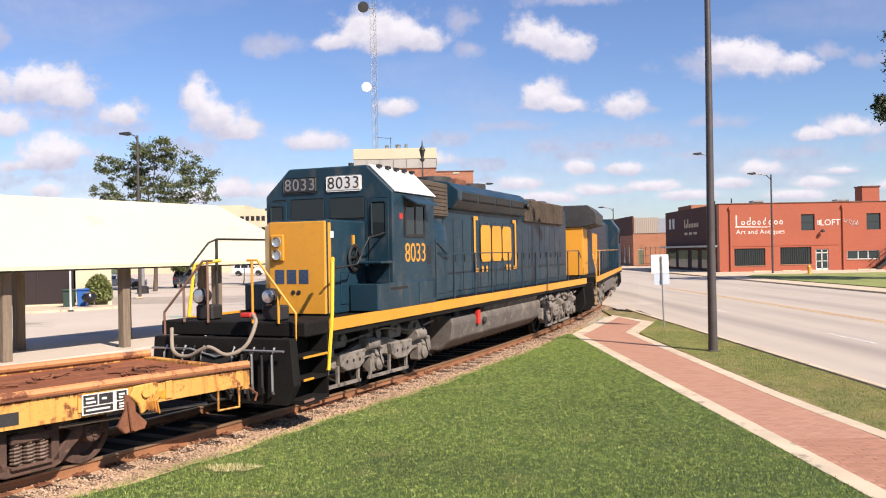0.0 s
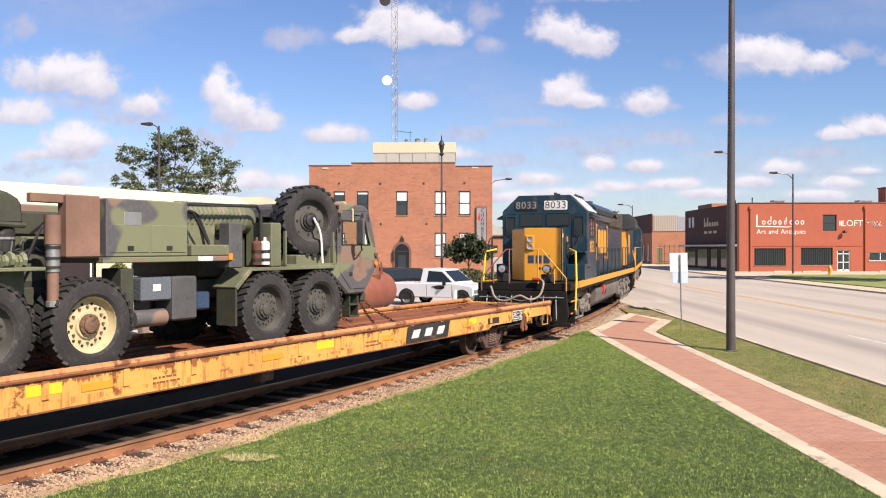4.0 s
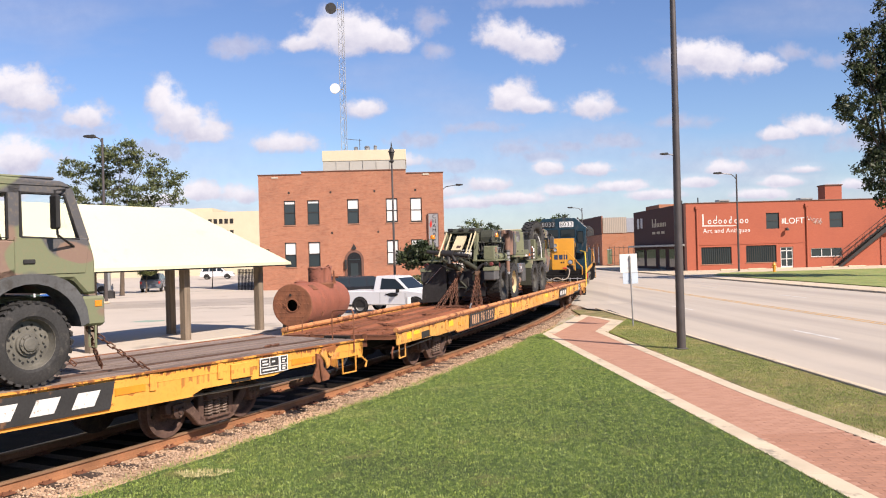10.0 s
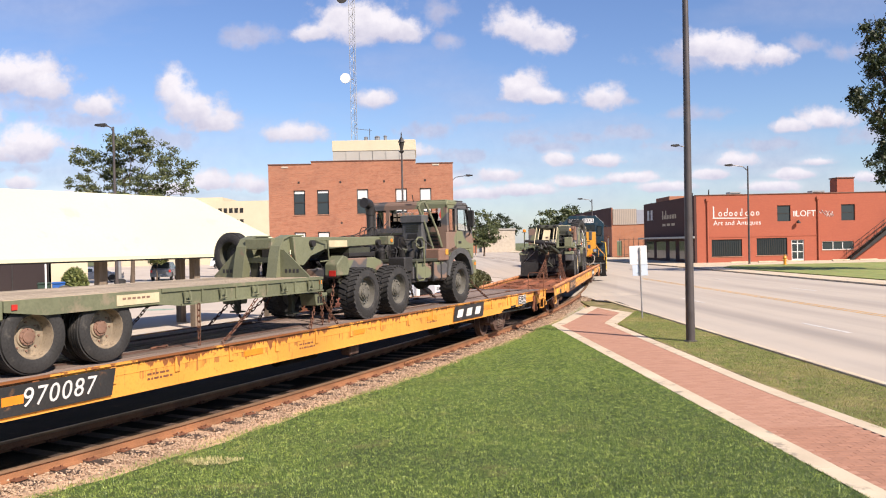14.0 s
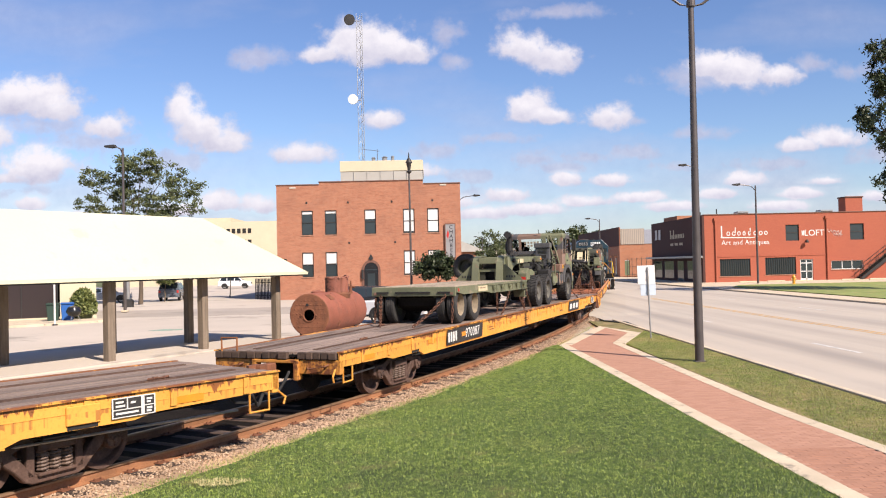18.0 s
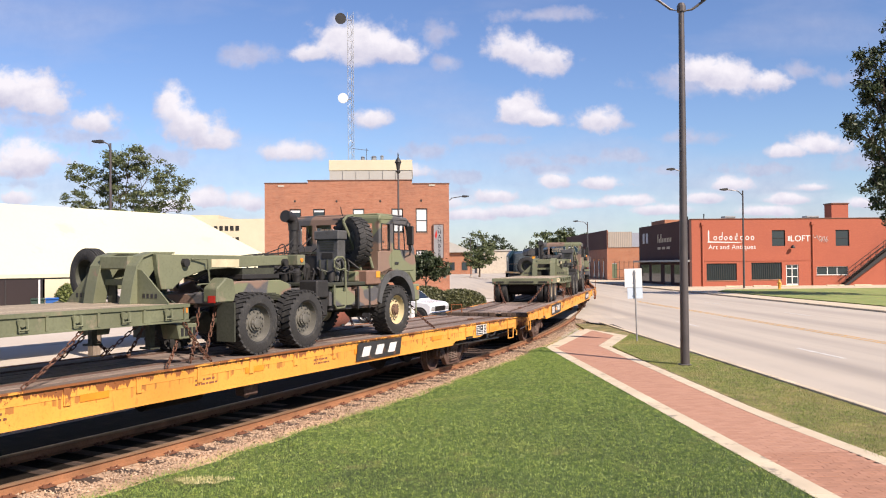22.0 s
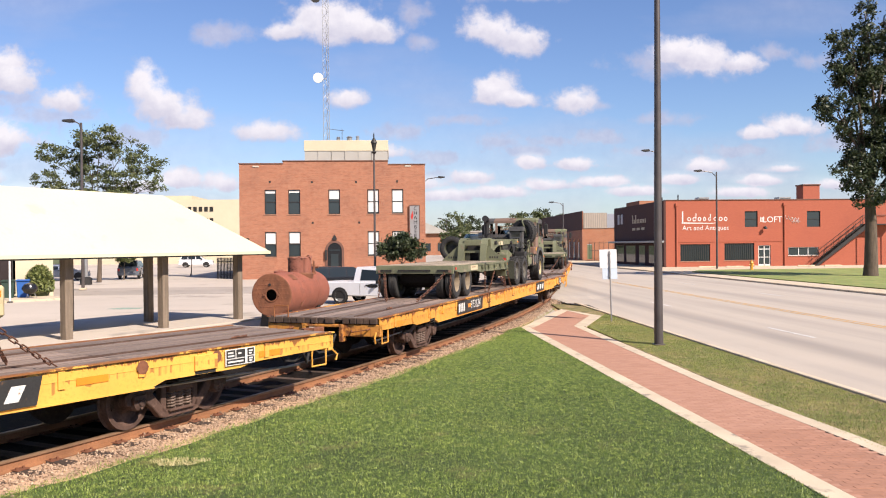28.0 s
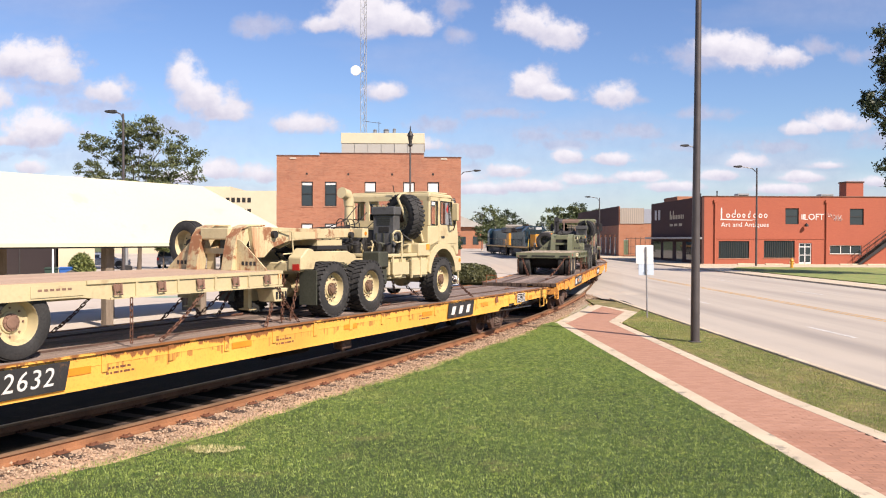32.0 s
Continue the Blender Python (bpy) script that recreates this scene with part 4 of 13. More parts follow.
# ---------------------------------------------------------------- the railway line
# curvature of the line along its length; the line swings to the left as it goes away
BEND_S = (-20, -10, 0, 10, 20, 30, 40, 50, 65, 80, 105, 140)
BEND_K = (-.0153, -.0177, -.0055, -.0088, -.0066, -.0064, .0032, -.0088, -.0076, -.0026, -.0015, -.0014)
LINE_S = np.arange(-150.0, 170.5, 0.5)


def lay_line():
    k = np.interp(LINE_S, BEND_S, BEND_K)
    back = LINE_S < -20
    k[back] = BEND_K[0] * np.exp((LINE_S[back] + 20) / 15)
    th = np.concatenate([[0], np.cumsum((k[1:] + k[:-1]) * 0.25)])
    i0 = int(np.argmin(abs(LINE_S)))
    th += 0.4622 - th[i0]
    mid = (th[1:] + th[:-1]) / 2
    x, y = np.concatenate([[0], np.cumsum(np.sin(mid) * 0.5)]), np.concatenate([[0], np.cumsum(np.cos(mid) * 0.5)])
    return x - x[i0] - 2.468, y - y[i0] + 17.215, th


LINE_X, LINE_Y, LINE_TH = lay_line()


def on_line(s, w=0.0):
    """The place on the line at s metres along it, w metres to its right, and its heading clockwise from +y."""
    x, y, th = (float(np.interp(s, LINE_S, v)) for v in (LINE_X, LINE_Y, LINE_TH))
    return x + w * math.cos(th), y - w * math.sin(th), th


def ribbon(name, prof, s0, s1, step, material, parent=None, label="", lead=None):
    """A long strip with the cross-section prof, (w, z) in order, along the line."""
    ss = np.arange(s0, s1 + step / 2, step)
    vs, fs, n = [], [], len(prof)
    for i, s in enumerate(ss):
        for w, z in prof:
            x, y, _ = on_line(s, w)
            vs.append((x, y, z if i or lead is None else lead))
        if i:
            for j in range(n - 1):
                a = (i - 1) * n + j
                fs.append((a, a + 1, a + n + 1, a + n))
    ob = raw(name, vs, fs, material, parent)
    return tagged(ob, label) if label else ob


# ---------------------------------------------------------------- ground, road, pavement


def make_ground():
    bm = bmesh.new()
    bmesh.ops.create_grid(bm, x_segments=8, y_segments=8, size=2500)
    g = part("ground", bm, M["far_turf"])
    g.location.z = -0.30
    tagged(g, "wide flat dry grassy ground reaching the horizon", "ground", kind="structure")
    edge = [on_line(s, -2.95)[:2] for s in range(-60, 28, 3)] + [on_line(27.3, 1.9)[:2]]
    lot = slab("pavement_lot", [(-140, -90)] + edge + [(8.2, 39.0), (8.2, 160), (-140, 160)], -0.30, -0.15, M["lot"])
    tagged(lot, "pale sun-bleached concrete parking lot beyond the railway", "pavement", kind="structure")
    road = slab("road", [(8.45, -80), (25.2, -80), (25.2, 420), (-0.5, 420), (-0.5, 90), (8.2, 60), (8.2, 40)], -0.30, -0.125, M["road"])
    tagged(road, "wide pale worn asphalt street with lane markings", "road", kind="structure")
    far = slab("pavement_far", [(25.4, 82.5), (140, 82.5), (140, 130), (30.6, 130), (30.6, 420), (25.4, 420)], -0.30, -0.02, M["concrete"])
    tagged(far, "pale concrete pavement beside the brick shops", "pavement", kind="structure")
    far2 = slab("pavement_corner", [(25.4, -80), (140, -80), (140, 82.2), (25.4, 82.2)], -0.30, -0.04, M["concrete"])
    tagged(far2, "pale concrete pavement across the street", "pavement", kind="structure")
    lawn2 = slab("lawn_far", [(27.6, -80), (130, -80), (130, 80.5), (30.0, 80.5), (27.6, 76)], -0.04, 0.02, M["far_lawn"])
    tagged(lawn2, "green lawn under a tree across the street", "lawn", kind="structure")
    apron = slab("pavement_crossing", [on_line(26.2, -2.2)[:2], on_line(26.4, 0.9)[:2], (4.3, 27.2), (6.6, 33.2), (7.2, 38.5), (8.3, 37.9), (8.3, 62), on_line(52, -3.2)[:2]], -0.29, -0.152, M["road"])
    tagged(apron, "pale worn paving where the street meets the railway", "pavement", kind="structure")
    # lane lines
    lines = thing("road_marking", "worn white dashes and a double yellow line on the street", "road marking", kind="structure")
    for y in np.arange(-14.0, 110, 12.6):
        slab("dash", [(12.22, y), (12.36, y), (12.36, y + 3.0), (12.22, y + 3.0)], -0.125, -0.121, M["white_line"], lines)
    for y in np.arange(-8.0, 66, 12.6):
        slab("dash", [(20.1, y), (20.24, y), (20.24, y + 3.0), (20.1, y + 3.0)], -0.125, -0.121, M["white_line"], lines)
    for x in (15.75, 16.05):
        slab("yellow_line", [(x, -60), (x + 0.12, -60), (x + 0.12, 66), (x, 66)], -0.125, -0.121, M["yellow_line"], lines)
    # kerbs
    kerb = thing("kerb", "pale concrete kerb stones along the street", "kerb", kind="structure")
    for y in np.arange(-12.0, 38.0, 2.4):
        bm = bmesh.new()
        x = 8.36
        box(bm, x, x + 0.16, y + 0.002, y + 2.398, -0.28, -0.035, 0.012)
        part("kerb_stone", bm, M["concrete"], kerb)
    for y in np.arange(-30.0, 71.0, 3.0):
        bm = bmesh.new()
        box(bm, 25.2, 25.38, y + 0.008, y + 2.99, -0.28, -0.02, 0.02)
        part("kerb_stone", bm, M["concrete"], kerb)
    # the dark drain at the end of the near kerb
    bm = bmesh.new()
    prism(bm, [(8.1, 38.4), (8.75, 37.2), (8.6, 34.6), (8.36, 34.6), (8.36, 37.0), (7.9, 38.2)], "z", -0.14, -0.06)
    tagged(part("gutter_end", bm, M["rubber"]), "dark rubber-edged kerb end where the street meets the railway", "kerb", kind="structure")


LAWN_EDGE = 1.72     # metres from the middle of the line to where the grass begins


def lawn_side(y):
    """x of the walk's outer edge at y."""
    return 4.62 - 0.43 * (y - 8.85) / 18.6 if y < 27.4 else 4.19


PATCH = (-2.79, 10.98)


def make_lawn():
    """A gently falling lawn between the walk and the line."""
    vs, fs = [], []
    ss = np.array([s for s in np.arange(-26, 24.6, 0.5) if on_line(s, LAWN_EDGE)[1] < 28.0])
    cols = 14
    for i, s in enumerate(ss):
        ax, ay, th = on_line(s, LAWN_EDGE + 0.06 * math.sin(s * 0.9) + 0.05 * math.sin(s * 3.7))
        bx, by = lawn_side(min(ay, 27.4)), ay - 1.25
        if by < -14:
            by = -14
        for j in range(cols):
            k = j / (cols - 1)
            x, y = ax + (bx - ax) * k, ay + (min(by, 27.2) - ay) * k
            z = -0.16 + 0.085 * min(1, k * 3.2) + 0.012 * noise.noise((x * 0.7, y * 0.7, 0)) * min(1, k * 5) * (1 - k) + 0.014 * k ** 12
            vs.append((x, y, z))
        if i:
            for j in range(cols - 1):
                a = (i - 1) * cols + j
                fs.append((a, a + 1, a + cols + 1, a + cols))
    lawn = raw("lawn", vs, fs, M["turf"])
    tagged(lawn, "mown green lawn sloping to the railway", "lawn", kind="structure")
    lawn.data.update()
    # the strip between walk and street
    bm = bmesh.new()
    prism(bm, [(6.36, -14), (8.36, -14), (8.36, 36.9), (7.1, 35.3), (7.95, 31.5), (6.5, 27.75), (6.36, 22)], "z", -0.3, -0.075)
    tagged(part("verge", bm, M["verge"]), "thin dry grass strip between walk and street", "lawn", kind="structure")
    bm = bmesh.new()
    prism(bm, [(7.1, 35.3), (8.36, 36.9), (8.1, 38.4), (7.3, 38.6)], "z", -0.3, -0.10)
    tagged(part("verge_tip", bm, M["verge"]), "patch of dry grass at the crossing", "lawn", kind="structure")
    # blades
    rng = np.random.default_rng(7)

    def blades(name, xs, ys, zs, tall, material, label):
        n = len(xs)
        a, h = rng.uniform(0, 6.283, n), tall * rng.uniform(0.4, 1.4, n)
        w = rng.uniform(0.0022, 0.0050, n)
        lean = h * rng.uniform(0.1, 0.8, n)
        b = rng.uniform(0, 6.283, n)
        base = np.stack([xs, ys, zs], 1)
        off = np.stack([np.cos(a) * w, np.sin(a) * w, 0 * w], 1)
        tip = base + np.stack([np.cos(b) * lean, np.sin(b) * lean, h], 1)
        vs = np.stack([base - off, base + off, tip], 1).reshape(-1, 3)
        ob = raw(name, vs, np.arange(n * 3).reshape(-1, 3), material)
        return tagged(ob, label, "grass", kind="stuff")
    n = 1500000
    s, k = rng.uniform(-20, 24.5, n), rng.uniform(0, 1.004, n)
    edge = np.array([LINE_X, LINE_Y, LINE_TH])
    lx, ly, lt = (np.interp(s, LINE_S, v) for v in edge)
    wob = LAWN_EDGE + 0.06 * np.sin(s * 0.9) + 0.05 * np.sin(s * 3.7) + rng.normal(-0.03, 0.09, n)
    ax, ay = lx + wob * np.cos(lt), ly - wob * np.sin(lt)
    by = np.minimum(ay - 1.25, 27.2)
    bx = 4.62 - 0.43 * (np.minimum(ay, 27.4) - 8.85) / 18.6
    x, y = ax + (bx - ax) * k, ay + (by - ay) * k
    z = -0.165 + 0.085 * np.minimum(1, k * 3.2) + 0.014 * k ** 12
    far = np.hypot(x, y)
    keep = (y > 5.5) & (ay < 28.0) & (rng.uniform(0, 1, n) < np.clip(11.0 / far, 0.25, 1)) & (np.abs(x / np.maximum(y, 1)) < 0.75) & (((x - PATCH[0]) / 0.36) ** 2 + ((y - PATCH[1]) / 0.20) ** 2 > rng.uniform(-0.4, 1.1, n))
    blades("lawn_grass", x[keep], y[keep], z[keep], 0.027, M["blade"], "short mown green grass blades")
    n = 150000
    x, y = rng.uniform(6.4, 8.3, n), rng.uniform(8, 36, n)
    ok = ~((y > 27.5) & (x < 6.5 + (y - 27.7) * 0.38))
    blades("verge_grass", x[ok], y[ok], np.full(ok.sum(), -0.08), 0.030, M["blade_dry"], "thin sun-dried grass blades")
    # a few bare tufts along the dirt
    n = 9000
    s, w = rng.uniform(-18, 24, n), LAWN_EDGE - np.abs(rng.normal(0, 0.12, n))
    lx, ly, lt = (np.interp(s, LINE_S, v) for v in edge)
    blades("shoulder_weeds", lx + w * np.cos(lt), ly - w * np.sin(lt), np.full(n, -0.17), 0.05, M["blade_dry"], "sparse dry weeds at the track edge")
    # a small patch of straw in the lawn
    n = 700
    a, k = rng.uniform(0, 6.283, n), np.sqrt(rng.uniform(0, 1, n))
    px, py = PATCH[0] + 0.36 * k * np.cos(a) * (1 + 0.2 * np.sin(3 * a)), PATCH[1] + 0.20 * k * np.sin(a)
    blades("straw_patch", px, py, np.full(n, -0.085), 0.036, M["straw"], "small patch of dead straw-coloured grass in the lawn")


def make_walk():
    side = thing("pavement_walk", "red brick walk with pale concrete edging bands", "pavement", kind="structure")
    slab("bed", [(5.25, -14), (6.15, -14), (6.15, 0),  (6.1, 27.7), (7.55, 31.45), (6.9, 34.4), (4.45, 27.6), (4.80, 8.0)], -0.30, -0.0625, M["joint"], side)

    def left(y):
        return lawn_side(y)

    def right(y):
        return 6.02 + (0.25 if y < 11 else 0.25 * max(0, (15 - y) / 4))
    ys = list(np.arange(-13.0, 26.0, 1.52)) + [27.4]
    for a, b in zip(ys, ys[1:]):
        slab("edging", [(left(a), a + .004), (left(a) + 0.30, a + .004), (left(b) + 0.30, b - .004), (left(b), b - .004)], -0.28, -0.058, M["concrete"], side)
    ys[-1] = 27.7
    for a, b in zip(ys, ys[1:]):
        slab("edging", [(right(a), a + .004), (right(a) + 0.28, a + .004), (right(b) + 0.28, b - .004), (right(b), b - .004)], -0.28, -0.058, M["concrete"], side)
    # bands round the splayed end at the crossing
    for q in (((4.19, 27.4), (4.62, 27.4), (7.12, 34.0), (7.05, 34.95)), ((7.05, 34.95), (7.12, 34.0), (7.45, 31.55), (7.9, 31.4)),
              ((7.9, 31.4), (7.45, 31.55), (6.02, 27.7), (6.40, 27.55))):
        slab("edging", list(q), -0.28, -0.057, M["concrete"], side)
    return side


def pave(side):
    """The clay pavers: rows across the walk, each row half a brick on."""
    L_, W_, G_ = 0.200, 0.100, 0.005
    places = []
    y, row = 7.0, 0
    while y < 34.2:
        if y < 27.6:
            x0, x1 = lawn_side(y) + 0.305, 6.015 + (0.25 if y < 11 else 0.25 * max(0, (15 - y) / 4))
        else:
            x0, x1 = 4.62 + (y - 27.4) * 0.378 + 0.02, min(6.02 + (y - 27.7) * 0.371, 7.45 - (y - 31.55) * 0.13)
        x = x0 + (0.0 if row % 2 else -L_ / 2)
        while x < x1:
            a, b = max(x, x0), min(x + L_, x1)
            if b - a > 0.05:
                places.append((a, b, y))
            x += L_ + G_
        y += W_ + G_
        row += 1
    rng = random.Random(4)
    near = [p for p in places if p[2] < 11.9 and p[1] - p[0] > 0.199][:300]
    picked = set(near)
    bm = bmesh.new()
    box(bm, 0, L_, 0, W_, -0.03, 0.0, 0.002)
    me = bpy.data.meshes.new("brick")
    bm.to_mesh(me)
    bm.free()
    me.materials.append(M["paver"])
    for a, b, y in near:
        ob = new("brick", me)
        ob.parent = side
        ob.matrix_basis = pose(a, y, -0.060 + rng.uniform(-0.0015, 0.0015), rng.uniform(-0.3, 0.3), rng.uniform(-0.3, 0.3), rng.uniform(-0.6, 0.6))
    vs, fs = [], []
    for p in places:
        if p in picked:
            continue
        a, b, y = p
        z = -0.060 + rng.uniform(-0.0015, 0.0015)
        i = len(vs)
        e = 0.002
        vs += [(a, y, z - e), (b, y, z - e), (b, y + W_, z - e), (a, y + W_, z - e), (a + e, y + e, z), (b - e, y + e, z), (b - e, y + W_ - e, z), (a + e, y + W_ - e, z)]
        fs += [(i + 4, i + 5, i + 6, i + 7), (i, i + 1, i + 5, i + 4), (i + 1, i + 2, i + 6, i + 5), (i + 2, i + 3, i + 7, i + 6), (i + 3, i, i + 4, i + 7)]
    m, nt, bsdf = nodes_of("clay_pavers_far")
    geo = nt.nodes.new("ShaderNodeNewGeometry")
    small = noise_of(nt, 90, 4)
    col = mixed(nt, (0.325, 0.168, 0.108), (0.385, 0.208, 0.138), geo.outputs["Random Per Island"])
    col = mixed(nt, col, (0.33, 0.178, 0.112), ranged(nt, small, 0.5, 0.75, 0, 0.5))
    nt.links.new(col, bsdf.inputs["Base Color"])
    bsdf.inputs["Roughness"].default_value = 0.9
    tagged(raw("bricks", vs, fs, m, side), kind="stuff")


def make_track():
    bed = ribbon("track_bed", [(-3.2, -0.17), (-2.9, -0.149), (-1.5, -0.158), (0.85, -0.160), (1.40, -0.160), (1.75, -0.168), (2.3, -0.20)], -150, 30, 1.0, M["soil"])
    tagged(bed, "dusty dirt and stone railway bed", "track bed", kind="structure")
    # reaches past the far rail to paint the cars' shade on the ground
    mid = ribbon("oily_bed", [(-2.85, -0.16), (-2.7, -0.141), (-1.25, -0.146), (0.66, -0.150), (0.80, -0.175)], -150, 28, 1.0, M["oily_shade"])
    tagged(mid, "oil-stained dirt with the train's shade painted in", "track bed", kind="structure")
    tr = thing("railway_track", "single curved railway track on dark timber sleepers", "railway track", kind="structure")
    head = [(-0.036, -0.03), (-0.036, -0.005), (-0.028, 0.0), (0.028, 0.0), (0.036, -0.005), (0.036, -0.03)]
    webb = [(-0.036, -0.030), (-0.010, -0.045), (-0.010, -0.12), (-0.065, -0.14), (-0.065, -0.155)]
    for g in (-0.754, 0.754):
        r = ribbon("rail", [(g + w, z) for w, z in webb + [(0.065, -0.155), (0.065, -0.14), (0.010, -0.12), (0.010, -0.045), (0.036, -0.030)]], -150, 165, 0.5, M["rail"], tr)
        ribbon("rail_head", [(g + w, z) for w, z in head], -150, 165, 0.5, M["railhead"], r)
    # sleepers
    bm = bmesh.new()
    box(bm, -1.28, 1.28, -0.112, 0.112, -0.30, -0.138, 0.012)
    me = bpy.data.meshes.new("sleeper")
    bm.to_mesh(me)
    bm.free()
    me.materials.append(M["sleeper"])
    bp = bmesh.new()
    for g in (-0.754, 0.754):
        box(bp, g - 0.17, g + 0.17, -0.09, 0.09, -0.138, -0.126)
        for a in (-0.12, 0.12):
            for b in (-0.05, 0.05):
                box(bp, g + a * 0.8 - 0.012, g + a * 0.8 + 0.012, b - 0.012, b + 0.012, -0.126, -0.10)
    mp = bpy.data.meshes.new("tie_plate")
    bp.to_mesh(mp)
    bp.free()
    mp.materials.append(M["rust"])
    rng = random.Random(2)
    s = -34.0
    while s < 27.5:
        x, y, th = on_line(s, rng.uniform(-0.06, 0.06))
        ob = new("sleeper", me)
        ob.parent = tr
        ob.matrix_basis = pose(x, y, rng.uniform(-0.015, 0.004), 0, rng.uniform(-0.5, 0.5), -math.degrees(th) + rng.uniform(-2.5, 2.5)) @ Matrix.Diagonal((rng.uniform(0.84, 1.04), rng.uniform(0.85, 1.1), 1, 1))
        pl = new("tie_plate", mp)
        pl.parent = ob
        x2, y2, _ = on_line(s)
        pl.matrix_basis = ob.matrix_basis.inverted() @ pose(x2, y2, 0, 0, 0, -math.degrees(th))
        s += rng.uniform(0.50, 0.56)
    # joint bars where rails meet
    for s in (-8.5, 3.4, 15.2):
        bm = bmesh.new()
        box(bm, -0.022, 0.0, -0.45, 0.45, -0.115, -0.045, 0.006)
        for k in (-0.35, -0.2, -0.05, 0.05, 0.2, 0.35):
            tube(bm, [(0.0, k, -0.08), (0.03, k, -0.08)], 0.018, 6)
        j = part("joint_bar", bm, M["rail"], tr)
        x, y, th = on_line(s, 0.754 + 0.045)
        j.matrix_basis = pose(x, y, 0, 0, 0, -math.degrees(th))
    # street crossing: pale paved panels flush with the rails
    for prof in ([(-4.4, -0.148), (-2.6, -0.022), (-0.84, -0.022), (-0.84, -0.16)], [(-0.66, -0.16), (-0.66, -0.022), (0.66, -0.022), (0.66, -0.16)], [(0.84, -0.16), (0.84, -0.022), (2.6, -0.022), (4.4, -0.123)]):
        p = ribbon("crossing_panel", prof, 27.2, 165, 1.0, M["road"], tr, "pale paved crossing panel beside the rails", lead=-0.17)
    # broken stone
    rng = np.random.default_rng(3)
    n = 24000
    s = rng.uniform(-20, 27.3, n)
    side = rng.uniform(0, 1, n)
    w = np.where(side < 0.78, rng.normal(1.20, 0.20, n), np.where(side < 0.80, rng.uniform(0.40, 0.70, n), rng.normal(-2.95, 0.12, n)))
    lx, ly, lt = (np.interp(s, LINE_S, v) for v in (LINE_X, LINE_Y, LINE_TH))
    c = np.stack([lx + w * np.cos(lt), ly - w * np.sin(lt), np.where(w > 0.85, -0.160, -0.155) + np.abs(rng.normal(0, 0.012, n))], 1)
    r = rng.uniform(0.008, 0.027, n)
    base = np.array([(1, 0, 0), (-1, 0, 0), (0, 1, 0), (0, -1, 0), (0, 0, 1), (0, 0, -1)], float)
    tri = np.array([(0, 2, 4), (2, 1, 4), (1, 3, 4), (3, 0, 4), (2, 0, 5), (1, 2, 5), (3, 1, 5), (0, 3, 5)])
    jig = base[None] * rng.uniform(0.6, 1.35, (n, 6, 3)) + rng.uniform(-0.35, 0.35, (n, 6, 3))
    vs = c[:, None] + jig * r[:, None, None] * np.array([1, 1, 0.8])
    m, nt, bsdf = nodes_of("broken_ballast")
    geo = nt.nodes.new("ShaderNodeNewGeometry")
    nt.links.new(mixed(nt, (0.15, 0.095, 0.062), (0.45, 0.325, 0.22), geo.outputs["Random Per Island"]), bsdf.inputs["Base Color"])
    bsdf.inputs["Roughness"].default_value = 0.95
    tagged(raw("ballast", vs.reshape(-1, 3), (np.arange(n)[:, None, None] * 6 + tri[None]).reshape(-1, 3), m), "pale broken ballast stones along the rails", "ballast", kind="stuff")
    # ribbed black rubber crossing mat
    mat_ = thing("crossing_mat", "ribbed black rubber crossing mat beside the rail", "mat", kind="structure")
    x, y, th = on_line(-9.7, 1.42)
    mat_.matrix_basis = pose(x, y, -0.15, 0, 0, -math.degrees(th))
    bm = bmesh.new()
    box(bm, -0.58, 0.52, -4.2, 0.9, 0.0, 0.10, 0.02)
    part("pad", bm, M["rubber"], mat_)
    for k in range(22):
        bm = bmesh.new()
        box(bm, -0.56, 0.50, 0.80 - 0.225 * k - 0.07, 0.80 - 0.225 * k + 0.045, 0.10, 0.125, 0.01)
        part("rib", bm, M["rubber"], mat_)


make_ground()
make_lawn()
WALK_SIDE = make_walk()
make_track()


# ---------------------------------------------------------------- buildings


def wall_y(bm, x0, x1, z0, z1, y, thick, holes):
    """A wall that faces -y, in one piece, with openings (x0, x1, z0, z1) through it."""
    xs = sorted({x0, x1, *[h[0] for h in holes], *[h[1] for h in holes]})
    zs = sorted({z0, z1, *[h[2] for h in holes], *[h[3] for h in holes]})
    seen = {}

    def v(i, k, back):
        if (i, k, back) not in seen:
            seen[i, k, back] = bm.verts.new((xs[i], y + thick * back, zs[k]))
        return seen[i, k, back]

    def solid(i, k):
        if not (0 <= i < len(xs) - 1 and 0 <= k < len(zs) - 1):
            return False
        cx, cz = (xs[i] + xs[i + 1]) / 2, (zs[k] + zs[k + 1]) / 2
        return not any(h[0] < cx < h[1] and h[2] < cz < h[3] for h in holes)
    for i in range(len(xs) - 1):
        for k in range(len(zs) - 1):
            if not solid(i, k):
                continue
            bm.faces.new((v(i, k, 0), v(i + 1, k, 0), v(i + 1, k + 1, 0), v(i, k + 1, 0)))
            bm.faces.new((v(i, k, 1), v(i, k + 1, 1), v(i + 1, k + 1, 1), v(i + 1, k, 1)))
            for di, dk, p, q in ((-1, 0, (i, k + 1), (i, k)), (1, 0, (i + 1, k), (i + 1, k + 1)), (0, -1, (i, k), (i + 1, k)), (0, 1, (i + 1, k + 1), (i, k + 1))):
                if not solid(i + di, k + dk):
                    bm.faces.new((v(*p, 0), v(*p, 1), v(*q, 1), v(*q, 0)))
    bmesh.ops.recalc_face_normals(bm, faces=list(bm.faces))


